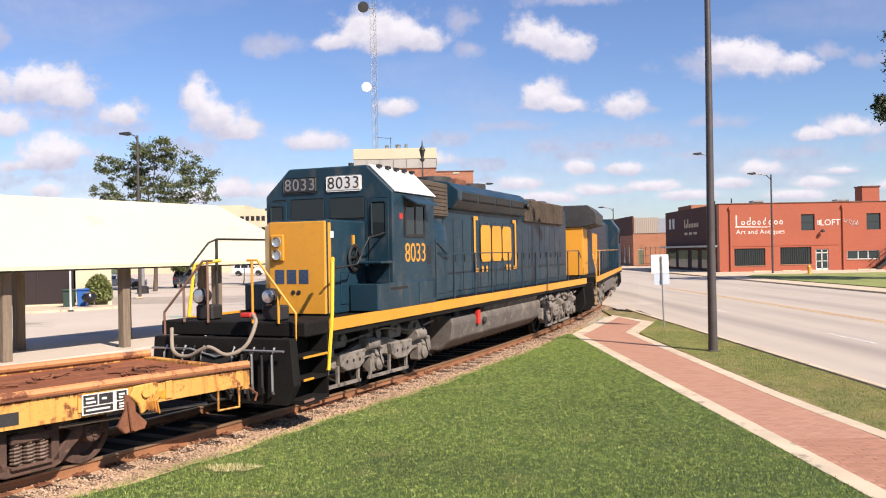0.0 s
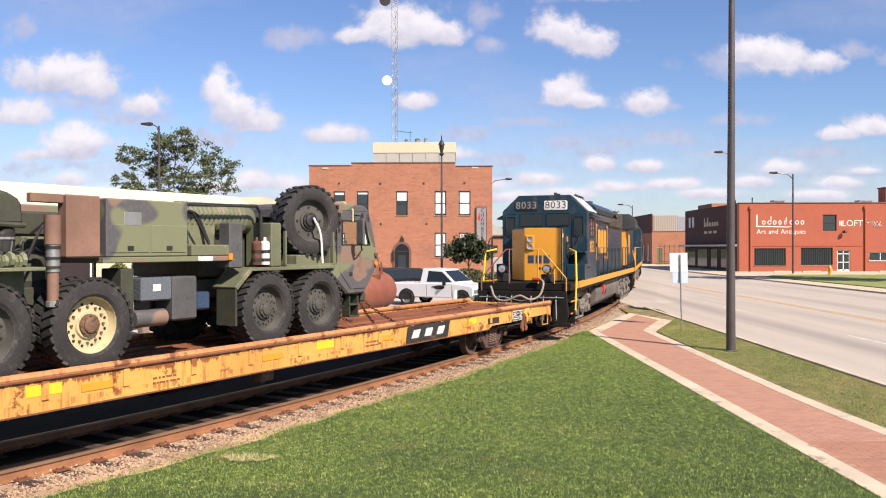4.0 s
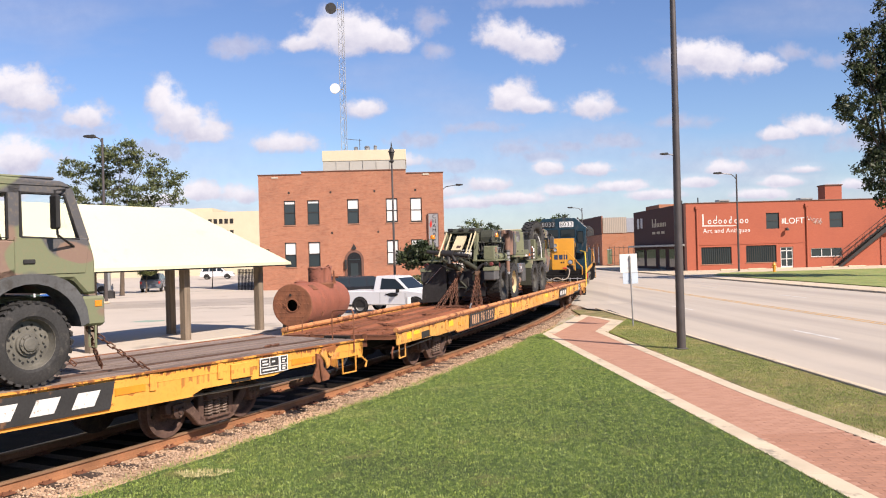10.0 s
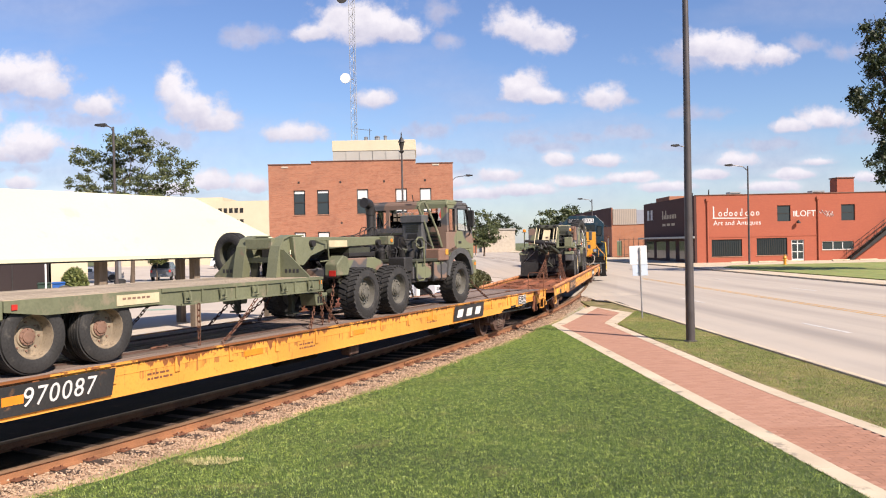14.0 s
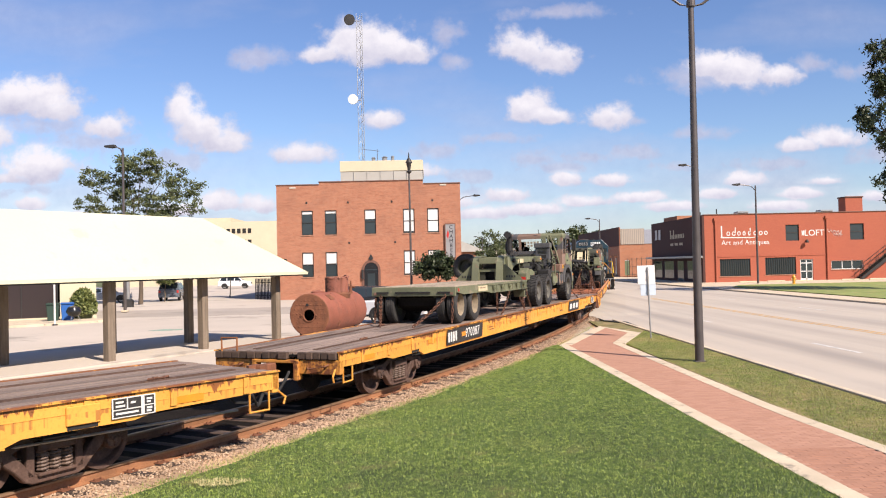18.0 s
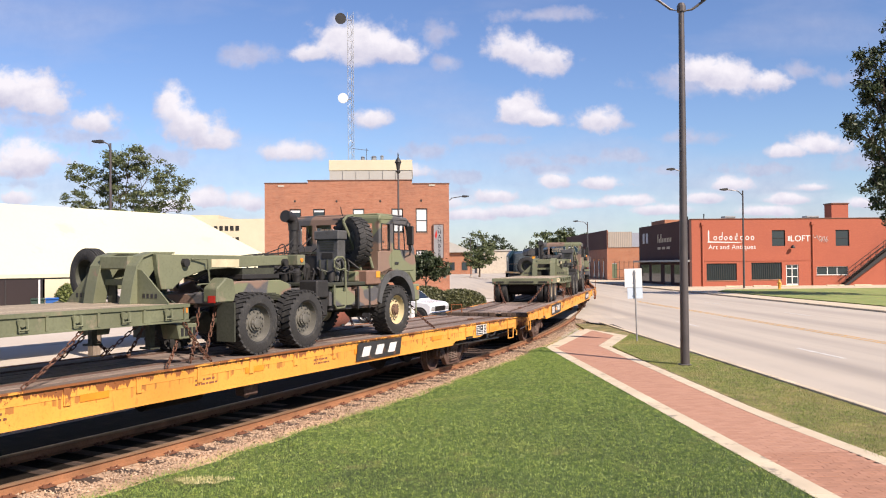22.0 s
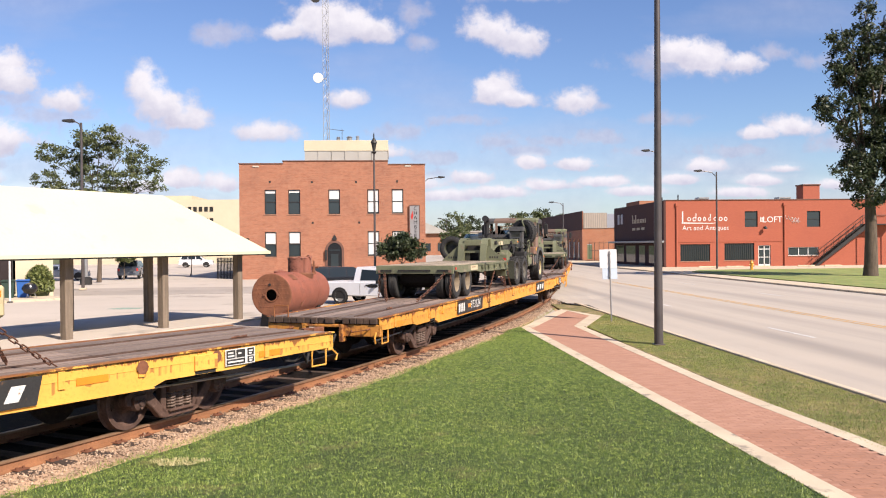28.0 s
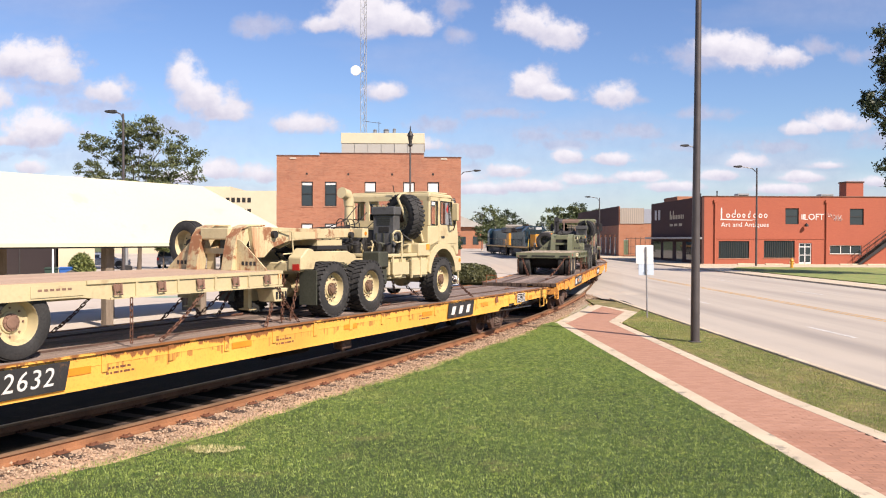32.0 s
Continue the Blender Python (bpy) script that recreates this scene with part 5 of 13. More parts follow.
def sash(parent, x0, x1, z0, z1, y, blind=0.0, sill=True, mid=True, fr="darkmetal"):
    """A window in a wall that faces -y: frame, two panes, sill and a blind behind the glass."""
    bm = bmesh.new()
    t = 0.07
    for a in ((x0, x0 + t, z0, z1), (x1 - t, x1, z0, z1), (x0 + t, x1 - t, z0, z0 + t), (x0 + t, x1 - t, z1 - t, z1)):
        box(bm, a[0], a[1], y + 0.10, y + 0.18, a[2], a[3])
    zm = (z0 + z1) / 2
    if mid:
        box(bm, x0 + t, x1 - t, y + 0.09, y + 0.17, zm - 0.035, zm + 0.035)
    win = part("window", bm, M[fr], parent)
    for a, b in ([(z0 + t, zm - 0.035), (zm + 0.035, z1 - t)] if mid else [(z0 + t, z1 - t)]):
        bm = bmesh.new()
        box(bm, x0 + t, x1 - t, y + 0.13, y + 0.14, a, b)
        part("pane", bm, M["pane"], win)
    if blind:
        bm = bmesh.new()
        box(bm, x0 + t + 0.01, x1 - t - 0.01, y + 0.118, y + 0.126, z1 - t - (z1 - z0 - 2 * t) * blind, z1 - t)
        part("blind", bm, M["blind"], win, "white roller blind")
    if sill:
        bm = bmesh.new()
        box(bm, x0 - 0.08, x1 + 0.08, y - 0.05, y + 0.10, z0 - 0.09, z0, 0.012)
        part("sill", bm, M["sillbrick"], win)
    return win


def make_brick_house():
    h = thing("brick_building", "two-storey old red brick office building with sash windows", "building")
    X0, X1, Y = -13.34, 2.86, 73.8
    ups = [(-11.17, -10.17), (-9.12, -8.08), (-5.63, -4.62), (-2.23, -1.21), (-0.09, 0.93)]
    lows = [ups[0], ups[1], ups[3], ups[4]]
    holes = [(a, b, 5.50, 7.65) for a, b in ups] + [(a, b, 1.80, 3.97) for a, b in lows] + [(-5.75, -4.50, -0.3, 2.55)]
    bm = bmesh.new()
    wall_y(bm, X0, X1, -0.3, 9.70, Y, 0.35, holes)
    part("wall", bm, M["brick"], h)
    for a, b, z in ((X0, -9.58, 9.90), (-9.58, -0.42, 10.12), (-0.42, X1, 9.80)):
        bm = bmesh.new()
        box(bm, a, b, Y, Y + 0.35, 9.70, z)
        part("parapet", bm, M["brick"], h)
    bm = bmesh.new()
    box(bm, X0, X0 + 0.35, Y + 0.35, Y + 18, -0.3, 9.6)
    part("wall", bm, M["brick"], h)
    bm = bmesh.new()
    box(bm, X1 - 0.35, X1, Y + 0.35, Y + 18, -0.3, 9.6)
    part("wall", bm, M["brick"], h)
    bm = bmesh.new()
    box(bm, X0 + 0.35, X1 - 0.35, Y + 17.6, Y + 18, -0.3, 9.6)
    part("wall", bm, M["brick"], h)
    bm = bmesh.new()
    box(bm, X0 + 0.35, X1 - 0.35, Y + 0.35, Y + 17.6, 9.0, 9.2)
    part("roof", bm, M["greypanel"], h)
    for a, b, z in ((X0 - 0.05, -9.62, 9.90), (-9.62, -0.38, 10.12), (-0.38, X1 + 0.05, 9.80)):
        bm = bmesh.new()
        box(bm, a, b, Y - 0.06, Y + 0.42, z, z + 0.09, 0.015)
        part("coping", bm, M["coping"], h)
    # black sheet added behind the windows for the unlit rooms
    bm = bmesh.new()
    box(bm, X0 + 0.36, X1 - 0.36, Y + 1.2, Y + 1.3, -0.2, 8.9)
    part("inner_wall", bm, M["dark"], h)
    for (a, b), k in zip(ups, (0.12, 0.10, 0.38, 0.95, 0.97)):
        sash(h, a, b, 5.50, 7.65, Y, k)
    for (a, b), k in zip(lows, (0.48, 0.46, 0.97, 0.97)):
        sash(h, a, b, 1.80, 3.97, Y, k)
    # vents and scuppers high on the wall
    for x, z in ((-10.7, 8.35), (-7.05, 8.32), (-3.2, 8.32), (0.4, 8.35), (-7.0, 4.75), (-2.95, 4.75)):
        bm = bmesh.new()
        box(bm, x - 0.08, x + 0.08, Y - 0.03, Y + 0.02, z - 0.10, z + 0.08, 0.01)
        part("vent", bm, M["darkmetal"], h)
    for x in (-11.9, 1.35):
        bm = bmesh.new()
        box(bm, x - 0.28, x + 0.28, Y - 0.05, Y + 0.02, 9.62, 9.76, 0.01)
        part("scupper", bm, M["stone"], h)
    # arched entrance
    ent = bmesh.new()
    pts = [(-5.95, -0.2), (-5.75, -0.2), (-5.75, 2.3)]
    arc = [(-5.125 + 0.625 * math.cos(a), 2.3 + 0.68 * math.sin(a)) for a in np.linspace(math.pi, 0, 13)]
    outer = [(-5.125 + 0.83 * math.cos(a), 2.3 + 0.90 * math.sin(a)) for a in np.linspace(0, math.pi, 13)]
    prism(ent, [(-5.95, -0.2), (-5.75, -0.2)] + arc + [(-4.5, -0.2), (-4.3, -0.2)] + outer, "y", Y - 0.06, Y - 0.003)
    door = part("doorway", ent, M["coping"], h, "arched brick doorway")
    bm = bmesh.new()
    prism(bm, [(-5.75, -0.2)] + arc + [(-4.5, -0.2)], "y", Y - 0.02, Y + 0.02)
    part("door", bm, M["carblack"], door, "dark arched door")
    bm = bmesh.new()
    box(bm, -5.45, -4.8, Y - 0.035, Y - 0.02, 0.9, 2.0)
    box(bm, -5.62, -4.63, Y - 0.035, Y - 0.02, 2.3, 2.38)
    part("door_glass", bm, M["pane"], door)
    bm = bmesh.new()
    prism(bm, [(-5.35, 3.3), (-5.12, 3.72), (-4.9, 3.3), (-5.05, 3.2), (-5.2, 3.2)], "y", Y - 0.12, Y - 0.003)
    part("crest", bm, M["darkmetal"], door, "dark cast-iron crest")
    bm = bmesh.new()
    box(bm, -5.98, -5.78, Y - 0.20, Y - 0.003, 1.5, 2.35, 0.02)
    part("lantern", bm, M["darkmetal"], h)
    # hanging banner sign
    sg = thing("banner_sign", "narrow grey vertical sign with dark letters on the brick wall", "sign")
    bm = bmesh.new()
    box(bm, 1.43, 2.38, Y - 0.16, Y - 0.02, 3.20, 6.26, 0.02)
    part("panel", bm, M["signgrey"], sg)
    bm = bmesh.new()
    for a in ((1.43, 1.50, 3.2, 6.26), (2.31, 2.38, 3.2, 6.26), (1.50, 2.31, 6.19, 6.26), (1.50, 2.31, 3.20, 3.27)):
        box(bm, a[0], a[1], Y - 0.185, Y - 0.16, a[2], a[3])
    part("border", bm, M["coping"], sg)
    for i, ch in enumerate("CHAMBER"):
        lettering("letter", ch, 0.46, M["carblack"], sg, Matrix.Translation((1.98, Y - 0.168, 5.92 - 0.405 * i)) @ FACE_Y)
    bm = bmesh.new()
    prism(bm, [(1.56, 5.2), (1.72, 5.75), (1.80, 5.3), (1.70, 4.9)], "y", Y - 0.172, Y - 0.162)
    part("emblem", bm, M["red"], sg)
    # penthouse on the roof
    pent = thing("roof_penthouse", "cream-panelled plant room on the flat roof", "plant room")
    bm = bmesh.new()
    box(bm, -8.5, -0.46, 82, 90, 9.2, 11.95)
    part("lower_wall", bm, M["greypanel"], pent)
    bm = bmesh.new()
    box(bm, -8.56, -0.40, 81.94, 90.06, 11.95, 12.98, 0.02)
    part("upper_panel", bm, M["plaster"], pent)
    for x in (-7.2, -5.9, -4.6, -3.3, -2.0):
        bm = bmesh.new()
        box(bm, x, x + 0.05, 81.93, 82, 9.2, 11.95)
        part("joint_strip", bm, M["greypanel"], pent)
    for x, w, z in ((-5.3, 0.35, 0.35), (-4.2, 0.5, 0.4), (-3.4, 0.3, 0.45)):
        bm = bmesh.new()
        lathe(bm, [(w * 0.5, 12.98), (w * 0.5, 12.98 + z), (w * 0.65, 12.98 + z), (w * 0.3, 13.1 + z)], "z", (x, 83, 0), 10)
        tagged(part("roof_vent", bm, M["galv"]), "small grey roof vent on the plant room", "vent")
    aer = thing("roof_aerial", "thin horizontal aerial on the plant room roof", "aerial")
    bm = bmesh.new()
    tube(bm, [(-4.9, 82.6, 12.98), (-4.9, 82.6, 14.2)], 0.03, 6)
    tube(bm, [(-6.3, 82.6, 14.2), (-4.7, 82.6, 14.0)], 0.025, 6)
    part("rod", bm, M["pole"], aer)
    # lattice mast with dishes
    ms = thing("radio_mast", "tall thin lattice radio mast with two dishes", "mast")
    P = [(-6.50 + 0.34 * math.cos(a), 84 + 0.34 * math.sin(a)) for a in (-0.6, 1.5, 3.6)]
    for x, y in P:
        bm = bmesh.new()
        tube(bm, [(x, y, 12.9), (x, y, 28.1)], 0.028, 6)
        part("leg", bm, M["galv"], ms)
    bm = bmesh.new()
    z, i = 13.0, 0
    while z < 27.5:
        for j in range(3):
            a, b = P[j], P[(j + 1) % 3]
            if i % 2:
                a, b = b, a
            tube(bm, [(*a, z), (*b, z + 0.62)], 0.016, 4, caps=False)
        z += 0.62
        i += 1
    part("lacing", bm, M["galv"], ms)
    for x, z, r, c in ((-7.25, 19.35, 0.50, "white"), (-7.45, 27.35, 0.55, "darkmetal")):
        bm = bmesh.new()
        lathe(bm, [(0.02, 0.0), (r * 0.6, -0.06), (r, -0.2), (r, -0.34), (r * 0.96, -0.34), (0.02, -0.36)], "y", (x, 83.7, z), 20)
        part("dish", bm, M[c], ms, smooth=True)
        bm = bmesh.new()
        tube(bm, [(x, 83.8, z), (-6.5, 84, z)], 0.05, 6)
        part("bracket", bm, M["galv"], ms)


def make_red_shop():
    h = thing("red_shop_building", "two-storey shop building with painted red brick walls and a dark front", "building")
    Y, X0, X1, Z = 92.0, 30.5, 60.0, 7.42
    holes = [(32.13, 35.54, 0.62, 2.52), (37.18, 40.62, 0.68, 2.58), (41.09, 42.51, 0.0, 2.32), (39.55, 41.04, 4.40, 6.18), (46.75, 48.31, 4.36, 6.16), (44.55, 48.09, 1.12, 2.08)]
    bm = bmesh.new()
    wall_y(bm, X0, X1, -0.3, Z, Y, 0.4, holes)
    part("wall", bm, M["redwall"], h)
    bm = bmesh.new()
    box(bm, X0 - 0.1, X1, Y - 0.08, Y + 0.5, Z, Z + 0.10, 0.02)
    part("coping", bm, M["coping"], h)
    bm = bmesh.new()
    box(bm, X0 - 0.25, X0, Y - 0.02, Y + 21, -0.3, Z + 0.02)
    part("side_wall", bm, M["darkwall"], h, "dark brick side front")
    bm = bmesh.new()
    box(bm, X0, X1, Y + 0.4, Y + 21, 6.6, 6.8)
    part("roof", bm, M["greypanel"], h)
    bm = bmesh.new()
    box(bm, X0, X1, Y + 20.6, Y + 21, -0.3, 6.6)
    part("wall", bm, M["redwall"], h)
    bm = bmesh.new()
    box(bm, X1 - 0.4, X1, Y + 0.4, Y + 20.6, -0.3, 6.6)
    part("wall", bm, M["redwall"], h)
    # added near-black backing, the shop's dim inside as plain colour
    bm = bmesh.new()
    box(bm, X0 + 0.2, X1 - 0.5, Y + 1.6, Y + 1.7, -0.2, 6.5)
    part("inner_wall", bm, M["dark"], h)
    # barred shop windows
    for x0, x1, z0, z1, _ in ((32.13, 35.54, 0.62, 2.52, 0), (37.18, 40.62, 0.68, 2.58, 1)):
        w = sash(h, x0, x1, z0, z1, Y, sill=True, mid=False)
        for k in np.arange(x0 + 0.25, x1 - 0.1, 0.24):
            bm = bmesh.new()
            box(bm, k - 0.02, k + 0.02, Y + 0.03, Y + 0.07, z0 + 0.02, z1 - 0.02)
            part("bar", bm, M["darkmetal"], w)
        for k in np.arange(x0 + 0.3, x1 - 0.4, 0.45):
            bm = bmesh.new()
            lathe(bm, [(0.12, 0.0), (0.16, 0.12), (0.10, 0.3), (0.03, 0.34)], "z", (k + 0.1 * math.sin(k * 9), Y + 0.35, z0), 8)
            tagged(part("shop_ornament", bm, M["stone"]), "small pale ornament on the shop window ledge", "ornament")
        bm = bmesh.new()
        box(bm, x0, x1, Y + 0.15, Y + 0.9, z0 - 0.06, z0)
        part("ledge", bm, M["dark"], w)
    sash(h, 39.55, 41.04, 4.40, 6.18, Y, sill=False)
    sash(h, 46.75, 48.31, 4.36, 6.16, Y, sill=False)
    w = sash(h, 44.55, 48.09, 1.12, 2.08, Y, sill=True, mid=False, fr="white")
    for x in (45.8, 46.9):
        bm = bmesh.new()
        box(bm, x - 0.04, x + 0.04, Y + 0.09, Y + 0.16, 1.17, 2.03)
        part("mullion", bm, M["white"], w)
    # glazed shop door with white stiles
    bm = bmesh.new()
    box(bm, 41.09, 41.19, Y + 0.08, Y + 0.16, 0, 2.32)
    d = part("door", bm, M["white"], h, "glazed white-framed shop door")
    for a in ((42.41, 42.51, 0, 2.32), (41.75, 41.85, 0, 2.32), (41.19, 42.41, 1.85, 1.95), (41.19, 42.41, 2.24, 2.32), (41.19, 42.41, 0, 0.2), (41.19, 42.41, 0.95, 1.03)):
        bm = bmesh.new()
        box(bm, a[0], a[1], Y + 0.08, Y + 0.16, a[2], a[3])
        part("stile", bm, M["white"], d)
    bm = bmesh.new()
    box(bm, 41.19, 42.41, Y + 0.115, Y + 0.125, 0.2, 2.24)
    part("pane", bm, M["pane"], d)
    # pilaster pipes
    for x in (31.7, 44.1):
        bm = bmesh.new()
        tube(bm, [(x, Y - 0.09, -0.1), (x, Y - 0.09, 6.9)], 0.09, 8)
        box(bm, x - 0.16, x + 0.16, Y - 0.2, Y, 6.75, 7.1, 0.02)
        part("downpipe", bm, M["redwall"], h)
    bm = bmesh.new()
    box(bm, 31.9, 44.0, Y - 0.05, Y + 0.0, 2.75, 2.85)
    part("band", bm, M["redwall"], h)
    bm = bmesh.new()
    tube(bm, [(41.75, Y, 4.4), (41.75, Y - 0.35, 4.35)], 0.04, 6)
    lathe(bm, [(0.05, 4.5), (0.2, 4.3), (0.22, 4.15), (0.02, 4.2)], "z", (41.75, Y - 0.4, 0), 10)
    part("wall_lamp", bm, M["darkmetal"], h)
    # painted signs; the shop's own name is a row of plain strokes
    sg = thing("painted_wall_sign", "white hand-painted shop sign on the red wall", "sign")
    bm = bmesh.new()
    for i, (w, z0, z1) in enumerate(((0.10, 4.9, 6.25), (0.42, 5.1, 5.6), (0.44, 5.1, 6.0), (0.40, 5.1, 5.6), (0.34, 5.1, 5.6), (0.30, 5.1, 5.9), (0.42, 5.1, 5.6), (0.44, 5.1, 5.6), (0.40, 5.1, 5.6))):
        x = 32.35 + 0.60 * i
        if i == 0:
            prism(bm, [(x, 4.95), (x + 0.14, 4.95), (x + 0.14, 6.2), (x, 6.2)], "y", Y - 0.006, Y - 0.002)
        else:
            arc = np.linspace(0, 2 * math.pi, 13)[:-1]
            c, rx, rz = (x + w / 2, 5.33), w / 2, 0.24
            o = [(c[0] + rx * math.cos(a), c[1] + rz * math.sin(a)) for a in arc]
            n_ = [(c[0] + (rx - 0.09) * math.cos(a), c[1] + (rz - 0.09) * math.sin(a)) for a in arc]
            for k in range(12):
                q = (k + 1) % 12
                prism(bm, [o[k], o[q], n_[q], n_[k]], "y", Y - 0.006, Y - 0.002)
            if z1 > 5.7:
                box(bm, x + w - 0.09, x + w, Y - 0.006, Y - 0.002, 5.3, z1)
    prism(bm, [(32.3, 4.85), (35.8, 4.80), (36.6, 4.95), (35.8, 4.88), (32.3, 4.98)], "y", Y - 0.006, Y - 0.002)
    part("name_mark", bm, M["white"], sg, "white painted strokes")
    lettering("words", "Art and Antiques", 0.72, M["white"], sg, Matrix.Translation((35.05, Y - 0.003, 4.32)) @ FACE_Y, depth=0.002, spread=1.06)
    s2 = thing("loft_sign", "white painted lettering beside an upper window", "sign")
    lettering("words", "LOFT", 0.95, M["white"], s2, Matrix.Translation((42.75, Y - 0.003, 5.2)) @ FACE_Y, depth=0.004)
    bm = bmesh.new()
    for k in range(3):
        box(bm, 41.35 + 0.16 * k, 41.45 + 0.16 * k, Y - 0.006, Y - 0.002, 4.95, 5.5)
    part("small_word", bm, M["white"], s2)
    bm = bmesh.new()
    pts = [(44.1 + 0.12 * k, Y - 0.004, 5.45 + 0.24 * math.sin(k * 1.9) - 0.02 * k) for k in range(15)]
    tube(bm, pts, 0.045, 4)
    tube(bm, [(44.9 + 0.1 * k, Y - 0.004, 4.95 + 0.18 * math.sin(k * 2.2)) for k in range(11)], 0.04, 4)
    part("script", bm, M["white"], s2, "white painted script strokes")
    X = X0 - 0.255
    s3 = thing("side_wall_sign", "small pale sign painted on the dark side wall", "sign")
    bm = bmesh.new()
    for i in range(9):
        y = 98.6 + 0.66 * i
        box(bm, X - 0.004, X - 0.001, y, y + 0.42, 5.15, 5.65 if i not in (6, 8) else 6.2)
    part("name_mark", bm, M["plaster"], s3)
    bm = bmesh.new()
    for i in range(3):
        box(bm, X - 0.004, X - 0.001, 99.2 + 1.9 * i, 100.5 + 1.9 * i, 4.3, 4.6)
    part("words_bar", bm, M["plaster"], s3)
    bm = bmesh.new()
    lathe(bm, [(0.5, 0), (0.62, 0), (0.62, -0.03), (0.5, -0.03), (0.5, 0)], "x", (X, 93.3, 4.9), 20)
    part("round_mark", bm, M["white"], s3)
    for y in (108.6, 110.2):
        bm = bmesh.new()
        box(bm, X - 0.06, X + 0.01, y, y + 0.8, 5.2, 6.5)
        part("side_window", bm, M["blind"], h)
    bm = bmesh.new()
    box(bm, X - 0.9, X, 91.9, 112.9, 2.72, 2.95, 0.02)
    part("awning", bm, M["galv"], h, "thin pale metal awning along the dark front")
    for y0, y1 in ((93.5, 97.5), (99.0, 101.4), (103, 107), (108.2, 112)):
        bm = bmesh.new()
        box(bm, X - 0.012, X + 0.0, y0, y1, 0.3 if y1 - y0 > 3 else -0.1, 2.4)
        part("shop_pane", bm, M["pane"], h)
    # outside iron stair
    st = thing("iron_stair", "black iron outside stair climbing the red wall", "stair")
    for dy in (-0.15, -1.15):
        bm = bmesh.new()
        prism(bm, [(46.9, -0.1), (47.3, -0.1), (53.4, 4.35), (53.4, 4.65), (53.0, 4.65)], "y", Y + dy - 0.04, Y + dy)
        part("string", bm, M["darkmetal"], st)
        bm = bmesh.new()
        tube(bm, [(47.0, Y + dy, 1.0), (53.2, Y + dy, 5.6), (56, Y + dy, 5.6)], 0.03, 6)
        tube(bm, [(47.0, Y + dy, 0.6), (53.2, Y + dy, 5.15)], 0.02, 6)
        for k in range(8):
            x = 47.2 + 0.85 * k
            tube(bm, [(x, Y + dy, 0.1 + 0.63 * k), (x, Y + dy, 1.15 + 0.63 * k)], 0.02, 5)
        part("handrail", bm, M["darkmetal"], st)
    for k in range(22):
        bm = bmesh.new()
        x = 47.05 + 0.28 * k
        box(bm, x, x + 0.27, Y - 1.15, Y - 0.19, 0.05 + 0.205 * k, 0.09 + 0.205 * k)
        part("tread", bm, M["darkmetal"], st)
    bm = bmesh.new()
    box(bm, 53.2, 56.5, Y - 1.25, Y - 0.02, 4.5, 4.62)
    part("landing", bm, M["darkmetal"], st)
    for x in (53.4, 56.3):
        bm = bmesh.new()
        box(bm, x, x + 0.1, Y - 1.2, Y - 1.1, -0.1, 4.5)
        part("stanchion", bm, M["darkmetal"], st)
    # roof things
    ch = thing("brick_chimney", "squat red brick chimney on the flat shop roof", "chimney")
    bm = bmesh.new()
    box(bm, 48.6, 50.6, 96.5, 98.2, 6.8, 9.35)
    part("shaft", bm, M["redwall"], ch)
    bm = bmesh.new()
    box(bm, 48.5, 50.7, 96.4, 98.3, 9.35, 9.5, 0.03)
    part("cap", bm, M["coping"], ch)
    for x, y, sx, lab in ((36.0, 95, 1.3, "box"), (45.9, 95.5, 1.5, "box")):
        ac = thing("roof_unit", "grey rooftop cooling unit on the shop roof", "cooling unit", group="rooftop units")
        bm = bmesh.new()
        box(bm, x - sx / 2, x + sx / 2, y, y + 1.2, 6.8, 7.95, 0.04)
        part("casing", bm, M["galv"], ac)
        bm = bmesh.new()
        for k in range(5):
            box(bm, x - sx / 2 + 0.1, x + sx / 2 - 0.1, y - 0.02, y, 7.0 + 0.17 * k, 7.1 + 0.17 * k)
        part("louvre", bm, M["darkmetal"], ac)
    for x, z in ((33.3, 8.3), (31.4, 8.0)):
        bm = bmesh.new()
        tube(bm, [(x, 96, 6.8), (x, 96, z)], 0.07, 8)
        tagged(part("vent_pipe", bm, M["darkmetal"]), "thin vent pipe on the shop roof", "pipe")
    bm = bmesh.new()
    box(bm, 31.4, 36.5, 105, 111, 6.8, 8.1)
    ob = part("roof_hut", bm, M["orange_brick"])
    tagged(ob, "low brick stair head on the shop roof", "roof hut")


